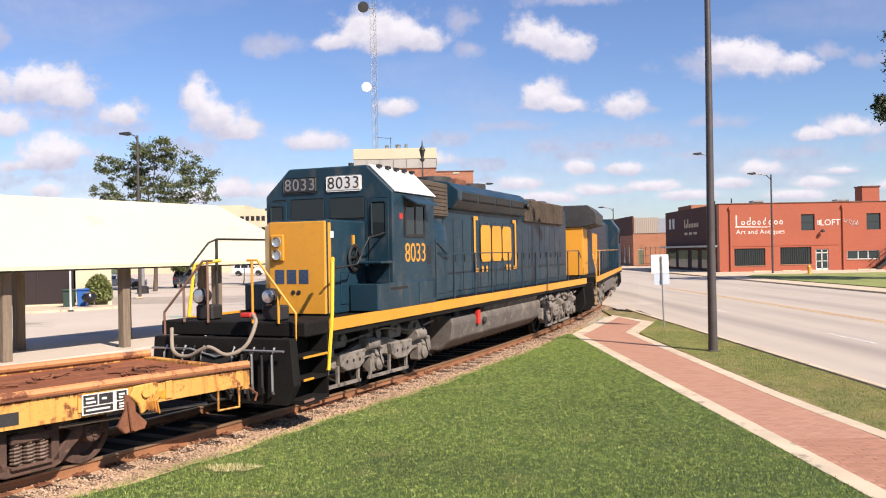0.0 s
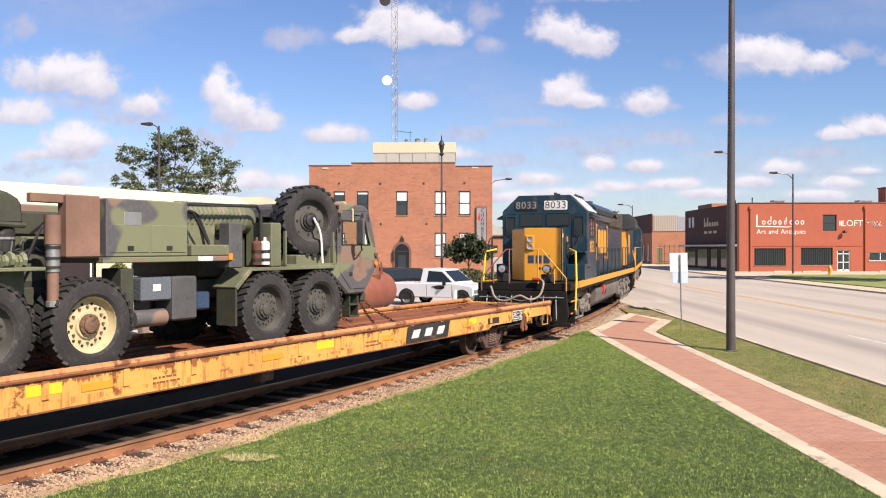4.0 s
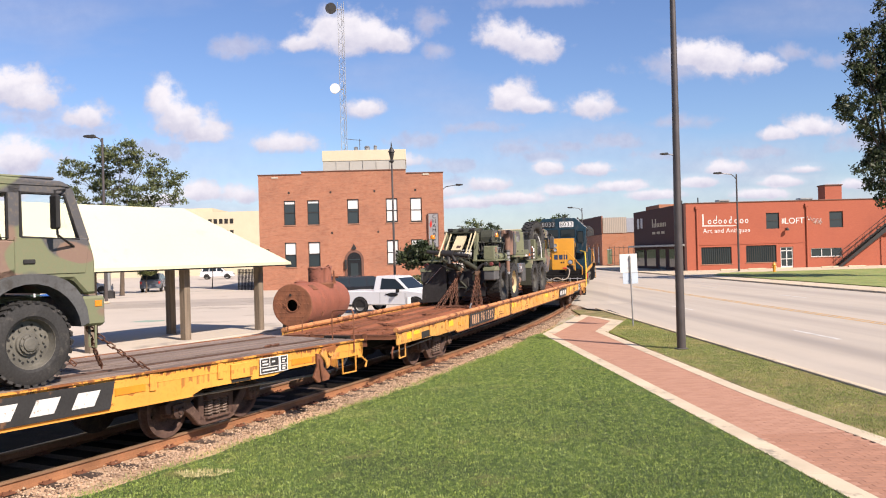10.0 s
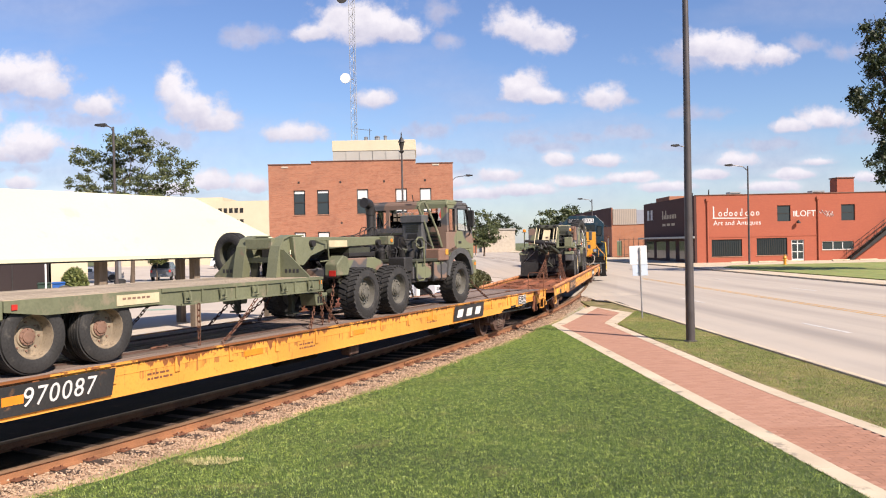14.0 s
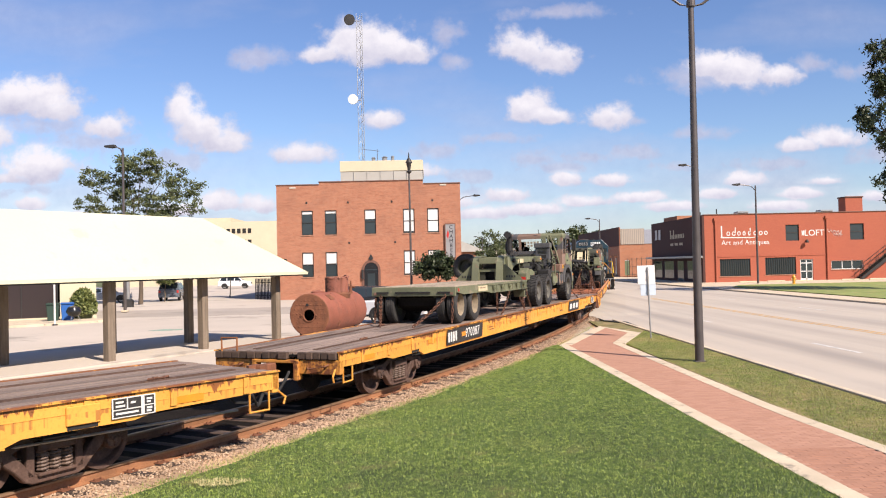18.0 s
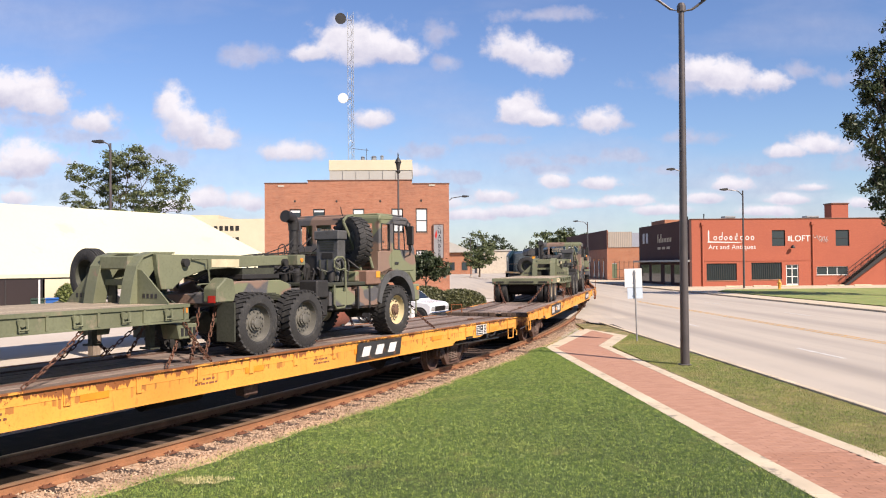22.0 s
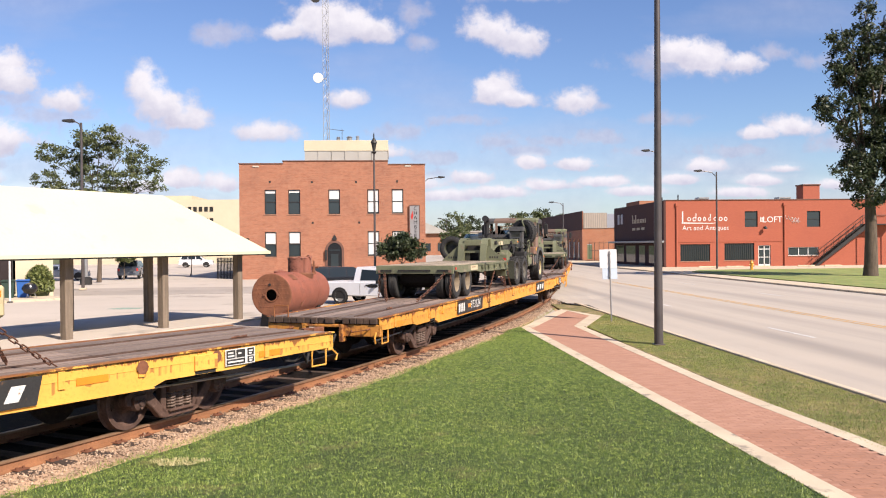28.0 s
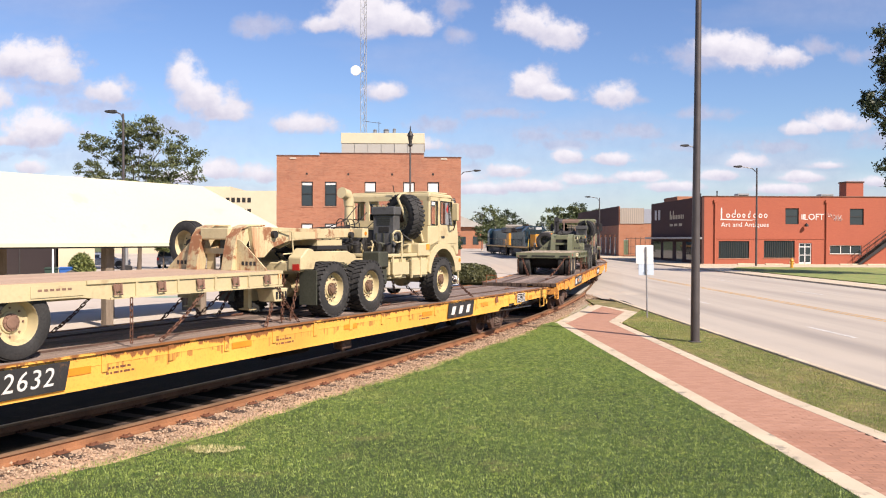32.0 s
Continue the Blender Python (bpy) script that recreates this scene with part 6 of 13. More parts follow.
def make_far_houses():
    w = thing("warehouse", "brick warehouse with ribbed metal sheeting along its top", "building")
    X, Y = 30.6, 133.0
    bm = bmesh.new()
    wall_y(bm, X, 50, -0.3, 5.25, Y, 0.4, [(31.2, 32.0, 0.2, 2.6)])
    part("wall", bm, M["orange_brick"], w)
    bm = bmesh.new()
    box(bm, X - 0.2, X, Y, Y + 36, -0.3, 7.9)
    part("side_wall", bm, M["brick"], w)
    bm = bmesh.new()
    box(bm, X - 0.02, 34.4, Y - 0.12, Y + 0.3, 5.15, 7.65)
    part("sheeting", bm, M["sheet"], w, "brown ribbed metal sheeting")
    bm = bmesh.new()
    prism(bm, [(Y - 0.1, 5.3), (Y + 12, 7.9), (Y + 12, 7.8), (Y - 0.1, 5.2)], "x", 34.4, 50)
    part("roof", bm, M["bluesheet"], w, "grey ribbed metal roof")
    bm = bmesh.new()
    box(bm, X, 34.4, Y + 0.3, Y + 30, 7.3, 7.5)
    part("roof", bm, M["greypanel"], w)
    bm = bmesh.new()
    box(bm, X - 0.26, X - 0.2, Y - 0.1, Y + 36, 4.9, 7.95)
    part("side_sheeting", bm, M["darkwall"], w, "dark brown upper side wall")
    for y in (135, 138.5, 142, 146):
        bm = bmesh.new()
        box(bm, X - 0.24, X - 0.2, y, y + 1.3, 0.1, 3.4)
        dr = part("doorway", bm, M["pane"], w)
        bm = bmesh.new()
        box(bm, X - 0.27, X - 0.24, y + 0.2, y + 0.6, 0.5, 3.0)
        part("door_leaf", bm, M["white"], dr)
    for k in range(9):
        bm = bmesh.new()
        tube(bm, [(X + 0.4 + 0.75 * k, Y - 2.5, -0.1), (X + 0.4 + 0.75 * k, Y - 2.5, 3.0)], 0.04, 5)
        tagged(part("fence_post", bm, M["darkmetal"]), "thin iron fence post beside the warehouse", "fence post", group="yard fence")
    bm = bmesh.new()
    for z in (0.4, 1.6, 2.8):
        tube(bm, [(X + 0.4, Y - 2.5, z), (X + 6.4, Y - 2.5, z)], 0.03, 5)
    tagged(part("fence_rail", bm, M["darkmetal"]), "iron fence rails before the warehouse yard", "fence")
    bm = bmesh.new()
    box(bm, 36.5, 37.6, 118, 119, -0.1, 1.5, 0.03)
    tagged(part("yard_bin", bm, M["blue"]), "blue waste bin in the warehouse yard", "bin")
    # cream office block far behind
    c = thing("cream_office_block", "long low cream office block with small windows", "building")
    bm = bmesh.new()
    box(bm, -58, -27.2, 150, 170, -0.3, 11.1)
    part("wall", bm, M["plaster"], c)
    bm = bmesh.new()
    box(bm, -50, -36, 153, 166, 11.1, 12.0)
    part("roof_storey", bm, M["plaster"], c)
    for z in (9.0, 7.0, 5.0, 3.0):
        for x in np.arange(-57, -31.5, 0.95):
            bm = bmesh.new()
            box(bm, x, x + 0.62, 149.95, 150.02, z, z + 0.85)
            part("window", bm, M["dark"], c)
    # distant brick house and shops at the end of the street
    d = thing("distant_brick_house", "distant low brick house with a pale gable roof", "building")
    bm = bmesh.new()
    box(bm, 0.2, 15.5, 236, 250, -0.3, 6.0)
    part("wall", bm, M["orange_brick"], d)
    bm = bmesh.new()
    prism(bm, [(-0.8, 6.0), (16.3, 6.0), (7.8, 9.6)], "y", 235, 251)
    part("roof", bm, M["greypanel"], d)
    for x in (1.6, 5.2, 9.0, 12.6):
        bm = bmesh.new()
        box(bm, x, x + 1.6, 235.9, 236.0, 1.0, 3.2)
        part("window", bm, M["pane"], d)
    e = thing("distant_shed", "distant pale shop building down the street", "building")
    bm = bmesh.new()
    box(bm, 18, 28, 250, 262, -0.3, 6.5)
    part("wall", bm, M["stone"], e)
    bm = bmesh.new()
    box(bm, 17.7, 28.3, 249.7, 262.3, 6.5, 6.9)
    part("roof", bm, M["greypanel"], e)
    # glass-fronted shop seen under the canopy
    s = thing("glass_front_shop", "low shop with a dark glass front and plaster pier", "building")
    s.matrix_basis = Matrix.Translation((-20.15, 50.9, 0)) @ Matrix.Rotation(radians(22.5), 4, "Z") @ Matrix.Translation((13.6, -34.6, 0))
    bm = bmesh.new()
    wall_y(bm, -34, -13.6, -0.3, 3.6, 34.6, 0.3, [(-33, -15.6, 0.05, 2.7)])
    part("wall", bm, M["plaster"], s)
    bm = bmesh.new()
    box(bm, -34, -13.6, 34.9, 46, 3.3, 3.6)
    part("roof", bm, M["greypanel"], s)
    bm = bmesh.new()
    box(bm, -13.9, -13.6, 34.9, 46, -0.3, 3.3)
    part("side_wall", bm, M["stone"], s)
    # near-black backing added to paint the dim space behind the glass
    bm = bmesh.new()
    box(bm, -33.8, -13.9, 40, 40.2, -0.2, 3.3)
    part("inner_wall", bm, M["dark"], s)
    for k in range(9):
        bm = bmesh.new()
        x = -33 + 1.92 * k
        box(bm, x, x + 1.87, 34.72, 34.74, 0.05, 2.7)
        part("pane", bm, M["shadepane"], s)
        bm = bmesh.new()
        box(bm, x + 1.87, x + 1.92, 34.66, 34.78, 0.05, 2.7)
        part("mullion", bm, M["darkmetal"], s)


def make_canopy():
    """The open shelter: posts in two rows and a hipped sheet roof, along the line."""
    c = thing("platform_canopy", "open shelter with timber posts and a white hipped sheet-metal roof", "shelter")
    c.matrix_basis = pose(-8.0, 29.6, -0.15, 0, 0, -31.6)      # local y runs along the shelter, x to the line
    ze, zr, e0, e1, y0, y1 = 2.66, 4.75, 0.8, -3.3, -16.0, 4.75
    ym, xm = 1.24, -1.25
    bm = bmesh.new()
    for dz, flip in ((0.0, 1), (-0.09, -1)):
        a, b, d = bm.verts.new((e0, y0, ze + dz)), bm.verts.new((e0, y1, ze + dz)), bm.verts.new((e1, y1, ze + dz))
        f, r0, r1 = bm.verts.new((e1, y0, ze + dz)), bm.verts.new((xm, y0, zr + dz)), bm.verts.new((xm, ym, zr + dz))
        for q in ((a, b, r1, r0), (b, d, r1), (d, f, r0, r1)):
            bm.faces.new(q[::flip])
    part("roof", bm, M["canopy"], c)
    bm = bmesh.new()
    for p, q in (((e0 - 0.02, e0 + 0.03), (y0, y1)), ((e1 - 0.03, e1 + 0.02), (y0, y1)), ((e1, e0), (y1 - 0.02, y1 + 0.03))):
        box(bm, p[0], p[1], q[0], q[1], ze - 0.10, ze + 0.006)
    part("fascia", bm, M["canopy"], c)
    # thin black strip that paints the shade line below the fascia
    bm = bmesh.new()
    for p, q in (((e0 - 0.06, e0 + 0.02), (y0, y1)), ((e1 - 0.02, e1 + 0.06), (y0, y1)), ((e1, e0), (y1 - 0.06, y1 + 0.02))):
        box(bm, p[0], p[1], q[0], q[1], ze - 0.145, ze - 0.10)
    part("drip_edge", bm, M["under"], c, "dark strip painted as the shade line under the eaves")
    for x, ys in ((0.0, (-15.4, -11.6, -7.74, -3.87, 0.0, 3.77)), (-2.5, (-13.6, -9.7, -5.8, -1.88, 1.63))):
        for y in ys:
            bm = bmesh.new()
            box(bm, x - 0.135, x + 0.135, y - 0.135, y + 0.135, 0.0, ze + 0.42, 0.015)
            part("post", bm, M["post"], c)
    for x in (0.0, -2.5):
        bm = bmesh.new()
        box(bm, x - 0.09, x + 0.09, y0 + 0.2, y1 - 0.4, ze + 0.30, ze + 0.52)
        part("beam", bm, M["under"], c)
    bm = bmesh.new()
    box(bm, e1 + 0.2, e0 - 0.2, y0, y1 - 0.3, -0.02, 0.05)
    part("floor_slab", bm, M["lot"], c)


def make_lamps():
    def arm_lamp(x, y, h, reach, label):
        L = thing("street_lamp", label, "street lamp", group="street lamps")
        bm = bmesh.new()
        tube(bm, [(x, y, -0.1), (x, y, h * 0.6), (x, y, h)], 0.11, 10, 0.07)
        part("column", bm, M["pole"], L)
        bm = bmesh.new()
        tube(bm, [(x, y, h - 0.5), (x + reach * 0.3, y, h - 0.05), (x + reach, y, h + 0.12)], 0.045, 8)
        part("arm", bm, M["pole"], L)
        bm = bmesh.new()
        d = math.copysign(1, reach)
        prism(bm, [(x + reach - 0.1 * d, h + 0.05), (x + reach + 0.25 * d, h + 0.0), (x + reach + 0.75 * d, h + 0.08), (x + reach + 0.7 * d, h + 0.2), (x + reach, h + 0.25)], "y", y - 0.16, y + 0.16, 0.03)
        part("head", bm, M["darkmetal"], L)
        bm = bmesh.new()
        box(bm, x - 0.2, x + 0.2, y - 0.2, y + 0.2, -0.12, 0.02, 0.02)
        part("base", bm, M["concrete"], L)
    arm_lamp(33.05, 83.7, 9.9, -1.6, "tall dark street lamp on a single curved arm by the shop")
    arm_lamp(26.15, 127.4, 9.0, -1.5, "dark street lamp on a single arm far down the street")
    arm_lamp(3.45, 94.0, 10.2, 1.7, "dark street lamp rising behind the brick building")
    arm_lamp(25.9, 80.3, 11.6, -0.9, "dark street lamp on the far pavement")
    arm_lamp(12.2, 190.0, 8.6, -1.3, "dark street lamp far down the street")
    arm_lamp(-21.0, 58.0, 11.2, -0.5, "tall thin lamp rising before the broad tree")
    # the tall column on the verge with two arms
    L = thing("street_lamp", "very tall bronze lamp column with twin arms on the grass verge", "street lamp")
    L.matrix_basis = pose(7.18, 22.33, -0.075)
    bm = bmesh.new()
    tube(bm, [(0, 0, 0.0), (0, 0, 3), (0.02, 0, 6.5), (0.03, 0, 9.75)], 0.122, 16, 0.075)
    part("column", bm, M["pole"], L, smooth=True)
    bm = bmesh.new()
    box(bm, -0.15, 0.15, -0.15, 0.15, 0, 0.03, 0.01)
    part("base_plate", bm, M["pole"], L)
    bm = bmesh.new()
    lathe(bm, [(0.12, 9.55), (0.12, 9.7), (0.08, 9.78), (0.02, 9.8)], "z", (0.03, 0, 0), 12)
    part("cap", bm, M["pole"], L)
    for d in (-1, 1):
        bm = bmesh.new()
        tube(bm, [(0.03, 0, 9.55), (0.03 + d * 0.3, 0, 9.62), (0.03 + d * 0.75, 0, 9.95)], 0.035, 8)
        part("arm", bm, M["pole"], L)
        bm = bmesh.new()
        prism(bm, [(0.03 + d * 0.6, 9.9), (0.03 + d * 1.4, 10.15), (0.03 + d * 1.35, 10.3), (0.03 + d * 0.6, 10.05)], "y", -0.2, 0.2, 0.02)
        part("head", bm, M["darkmetal"], L)
    # ornamental post before the brick building
    L = thing("lamp_post", "slender dark ornamental lamp post with a pointed lantern", "lamp post")
    L.matrix_basis = pose(-1.35, 62.0, -0.15)
    bm = bmesh.new()
    tube(bm, [(0, 0, 0), (0, 0, 9.7)], 0.10, 10, 0.065)
    part("column", bm, M["pole"], L)
    bm = bmesh.new()
    lathe(bm, [(0.07, 9.6), (0.2, 9.75), (0.1, 9.85), (0.20, 10.4), (0.26, 10.42), (0.12, 10.7), (0.05, 10.8), (0.04, 11.05), (0.005, 11.2)], "z", (0, 0, 0), 8)
    part("lantern", bm, M["darkmetal"], L)
    # road sign seen from behind
    S = thing("road_sign", "white sheet-metal road signs on a thin steel post seen from behind", "sign")
    S.matrix_basis = pose(7.72, 29.3, -0.08, 0, -1.2, 0)
    bm = bmesh.new()
    tube(bm, [(0, 0, 0), (0, 0, 2.5)], 0.028, 8)
    part("post", bm, M["galv"], S)
    bm = bmesh.new()
    box(bm, -0.36, 0.26, 0.030, 0.038, 1.90, 2.56, 0.003)
    part("plate", bm, M["white"], S)
    bm = bmesh.new()
    box(bm, -0.27, 0.27, 0.042, 0.050, 1.50, 1.92, 0.003)
    part("plate", bm, M["paleblue"], S, "pale blue-grey back of the lower plate")
    bm = bmesh.new()
    for z in (1.65, 2.1, 2.4):
        box(bm, -0.035, 0.035, -0.036, 0.042, z, z + 0.03)
    part("clamp", bm, M["galv"], S)
    # hydrant
    Hy = thing("fire_hydrant", "small yellow fire hydrant on the grass", "hydrant")
    Hy.matrix_basis = pose(34.7, 79.2, 0.0)
    bm = bmesh.new()
    lathe(bm, [(0.2, 0), (0.2, 0.06), (0.13, 0.1), (0.13, 0.6), (0.19, 0.62), (0.19, 0.68), (0.14, 0.8), (0.04, 0.9), (0.03, 0.98)], "z", (0, 0, 0), 14)
    part("barrel", bm, M["locoyellow"], Hy)
    for d in (-1, 1):
        bm = bmesh.new()
        tube(bm, [(0, 0, 0.5), (0.24 * d, 0, 0.5)], 0.07, 8)
        part("outlet", bm, M["locoyellow"], Hy)
    # concrete wheel stops in the shop forecourt
    for x in (33, 36, 39, 44, 47):
        bm = bmesh.new()
        box(bm, x, x + 1.9, 88.6, 88.8, -0.02, 0.14, 0.02)
        tagged(part("wheel_stop", bm, M["concrete"]), "pale concrete wheel stop before the shop", "wheel stop", group="wheel stops")


def make_tree(name, label, x, y, trunk_r, trunk_h, blobs, leaves, size, leaf="leaf", seed=1, fork=5, tip=None):
    """A tapered trunk with limbs and a crown of leaf sprays in uneven clusters; blobs: (dx, dy, z, rx, rz)."""
    rng = random.Random(seed)
    t = thing(name, label, "tree")
    t.matrix_basis = pose(x, y, -0.12)
    bm = bmesh.new()
    tube(bm, [(0, 0, 0), (0.05, 0, trunk_h * 0.15), (0.1, 0.05, trunk_h * 0.6), (0.0, 0.1, trunk_h)], trunk_r * 1.25, 12, trunk_r * 0.7)
    part("trunk", bm, M["bark"], t, smooth=True)
    bm = bmesh.new()
    for b in blobs:
        p0, p2 = Vector((0, 0.1, trunk_h * rng.uniform(0.75, 1.0))), Vector((b[0], b[1], b[2]))
        mid = p0.lerp(p2, 0.5) + Vector((rng.uniform(-.4, .4), rng.uniform(-.4, .4), rng.uniform(-.1, 0.5)))
        tube(bm, [p0, mid, p2], trunk_r * 0.38, 7, trunk_r * 0.08)
        for _ in range(fork):
            q = p2 + Vector((rng.gauss(0, b[3] * .5), rng.gauss(0, b[3] * .5), rng.gauss(0, b[4] * .5)))
            tube(bm, [mid.lerp(p2, rng.uniform(0.2, 1)), q], trunk_r * 0.10, 5, trunk_r * 0.02)
    part("branchwork", bm, M["bark"], t)
    r = np.random.default_rng(seed)
    vol = np.array([b[3] ** 2 * b[4] for b in blobs])
    which = r.choice(len(blobs), leaves, p=vol / vol.sum())
    B = np.array(blobs)[which]
    # sprays: leaves gather round sub-centres, so that the crown has gaps
    c = np.zeros((leaves, 3))
    cents = r.normal(0, 1, (len(blobs), 26, 3))
    cents /= np.linalg.norm(cents, axis=2, keepdims=True)
    cents *= r.uniform(0.35, 1.0, (len(blobs), 26, 1)) ** 0.6
    c = cents[which, r.integers(0, 26, leaves)] + r.normal(0, 0.15, (leaves, 3)) * r.uniform(0.3, 1.3, (leaves, 1))
    c = c * np.stack([B[:, 3], B[:, 3], B[:, 4]], 1) + B[:, :3]
    u = r.normal(0, 1, (leaves, 3))
    u /= np.linalg.norm(u, axis=1, keepdims=True)
    v = np.cross(u, r.normal(0, 1, (leaves, 3)))
    v /= np.linalg.norm(v, axis=1, keepdims=True)
    s = size * r.uniform(0.5, 1.4, (leaves, 1))
    q = np.stack([c - u * s, c + v * s * 0.45, c + u * s, c - v * s * 0.45], 1).reshape(-1, 3)
    raw("crown", q, np.arange(leaves * 4).reshape(-1, 4), M[leaf], t)
    return t


def make_plants():
    make_tree("broad_tree", "broad spreading green tree behind the shelter", -24.4, 71.0, 0.17, 6.0,
              [(-3.9, 0, 10.7, 1.5, 0.9), (-2.2, 0.6, 9.6, 1.6, 0.9), (0.4, -0.4, 11.9, 2.0, 1.0), (-1.0, 0.5, 10.9, 1.5, 0.9), (2.1, 0.4, 11.0, 1.7, 0.9), (3.5, 0.3, 9.9, 1.7, 1.0), (4.6, 0, 8.2, 1.0, 0.9),
               (-4.1, -0.5, 8.6, 1.3, 0.8), (-0.4, 0, 9.1, 1.8, 0.9), (2.0, -0.6, 8.4, 1.8, 0.9), (0.4, 0.2, 7.4, 2.8, 0.8), (-2.4, 0.2, 7.6, 1.8, 0.7)], 19000, 0.115, "leaf_mid", 5, 6)
    make_tree("street_tree", "tall dark leafy tree beside the far pavement", 36.6, 62.2, 0.46, 7.0,
              [(-0.3, 0, 20.2, 1.0, 1.2), (-1.3, 0, 18.0, 1.8, 1.4), (-1.5, 0.3, 15.8, 2.0, 1.5), (-2.7, 0, 13.0, 1.6, 1.2), (-0.8, 0, 11.4, 2.1, 1.3), (0.0, 0, 9.4, 2.1, 1.5), (-1.7, -1, 7.8, 1.6, 1.3),
               (-0.8, -1.5, 6.2, 1.5, 0.9), (1.6, 0, 18.4, 1.9, 1.6), (2.4, 0.5, 15.8, 2.3, 1.8), (2.8, 0, 12.6, 2.6, 1.9), (3.0, -0.6, 9.8, 2.6, 1.8), (2.8, -1, 7.4, 2.2, 1.4), (0.8, 0, 14.4, 2.2, 1.9)], 52000, 0.135, "leaf_dk", 8, 7)
    make_tree("small_tree", "small round green ornamental tree before the brick building", 0.6, 60.0, 0.09, 1.6,
              [(0, 0, 2.7, 1.5, 0.85), (-0.9, 0, 2.4, 1.0, 0.7), (0.9, 0.1, 2.5, 1.0, 0.75), (0.1, -0.3, 3.1, 1.1, 0.6)], 6500, 0.13, "leaf_dk", 3, 3)
    for i, (x, y, h, s) in enumerate(((24, 330, 16, 1.5), (33, 350, 15, 1.6), (46, 300, 15, 1.3), (58, 320, 17, 1.6), (16, 345, 11, 1.3), (-4, 300, 13, 1.4), (40, 235, 12, 1.2), (48, 240, 11.5, 1.1))):
        make_tree("distant_tree", "distant green tree beyond the rooftops", x, y, 0.3, h * 0.4,
                  [(-3 * s, 0, h * 0.55, 2.5 * s, h * 0.2), (0, 0, h * 0.75, 3 * s, h * 0.22), (3 * s, 0, h * 0.58, 2.6 * s, h * 0.2), (1 * s, 0, h * 0.42, 3.4 * s, h * 0.16)], 4200, 0.42, "leaf_dk" if i % 2 else "leaf_mid", 20 + i, 2)
    make_tree("distant_tree", "distant green tree beside the street", 13.0, 175, 0.2, 2.6, [(-1.5, 0, 4.2, 2.2, 1.5), (1.5, 0, 4.6, 2.2, 1.7), (0, 0, 3.2, 2.6, 1.2)], 7000, 0.22, "leaf_mid", 41, 3)
    make_tree("distant_tree", "small tree with turning orange leaves far behind", -20.0, 84, 0.05, 2.4, [(-1.2, 0, 3.5, 1.3, 0.8), (1.0, 0, 3.7, 1.3, 0.8), (0, 0, 3.2, 1.6, 0.7)], 2200, 0.2, "leaf_ye", 42, 3)
    # clipped hedge mound
    r = np.random.default_rng(11)

    def mound(name, label, x, y, rx, ry, h, n, leaf, size):
        t = thing(name, label, "shrub")
        t.matrix_basis = pose(x, y, -0.15)
        bm = bmesh.new()
        bmesh.ops.create_icosphere(bm, subdivisions=3, radius=1)
        for v in bm.verts:
            k = 0.9 + 0.1 * noise.noise(v.co * 2.5)
            v.co = (v.co.x * rx * 0.9 * k, v.co.y * ry * 0.9 * k, max(0, v.co.z * 0.55 + 0.42) * h * 0.94 * k)
        part("inner_foliage", bm, M["leaf_dk"], t)
        a, e = r.uniform(0, 6.283, n), r.uniform(-0.4, 1, n)
        k = r.uniform(0.9, 1.06, n)
        d = np.stack([np.cos(a) * np.sqrt(1 - e * e) * rx, np.sin(a) * np.sqrt(1 - e * e) * ry, np.maximum(0.02, e * 0.56 + 0.42) * h], 1) * k[:, None]
        u = r.normal(0, 1, (n, 3))
        u /= np.linalg.norm(u, axis=1, keepdims=True)
        v = np.cross(u, r.normal(0, 1, (n, 3)))
        v /= np.linalg.norm(v, axis=1, keepdims=True)
        s = size * r.uniform(0.6, 1.4, (n, 1))
        raw("leaves", np.stack([d - u * s, d + v * s * 0.5, d + u * s, d - v * s * 0.5], 1).reshape(-1, 3), np.arange(n * 4).reshape(-1, 4), M[leaf], t)
    mound("clipped_hedge", "rounded clipped green hedge beside the lot", 2.5, 51.0, 1.6, 1.8, 1.30, 9000, "hedge", 0.07)
    mound("clipped_hedge", "rounded clipped green hedge beside the lot", 0.4, 53.0, 1.5, 1.5, 1.45, 5000, "hedge", 0.07)
    mound("flower_shrub", "loose flowering shrub beside the glass-fronted shop", -20.45, 49.7, 0.72, 0.7, 1.85, 1900, "leaf", 0.11)
    make_tree("lot_tree", "small bright green tree beside a parked car", -24.0, 76.0, 0.07, 1.0, [(0, 0, 2.3, 1.3, 0.7), (-1.2, 0, 2.6, 1.0, 0.6), (1.1, 0.1, 2.6, 1.0, 0.6)], 3200, 0.11, "leaf", 44, 3)


make_brick_house()
make_red_shop()
make_far_houses()
make_canopy()
make_lamps()
make_plants()


# ---------------------------------------------------------------- the train
SPEED, SLOW, T_MID = 3.141, -0.005, 16.0
TIMES = [round(0.5 * i, 1) for i in range(65)]


def run_s(s0, t):
    return s0 + SPEED * (t - T_MID) + SLOW * (t - T_MID) ** 2 / 2


def car_pose(s_front, base, t):
    """The pose of a vehicle whose leading pivot is at s_front at the middle of the clip; base: distance between pivots."""
    s = run_s(s_front, t)
    ax, ay, _ = on_line(s)
    bx, by, _ = on_line(s - base)
    th = math.atan2(ax - bx, ay - by)
    return pose((ax + bx) / 2, (ay + by) / 2, 0, 0, 0, -math.degrees(th))


CARS = dict(loco=(67.59, 13.26), lead=(86.3, 13.8), a=(43.95, 20.12), b=(14.76, 20.12), c=(-13.65, 20.12), d=(-41.81, 20.12))

MOVERS = []      # things that ride on the line: (thing, car, pose on the car)
SPINNERS = []    # wheelsets that roll under a bogie: (part, height, place, radius)
BOGIES = []      # bogies that turn under a car: (part, car, place along the car)


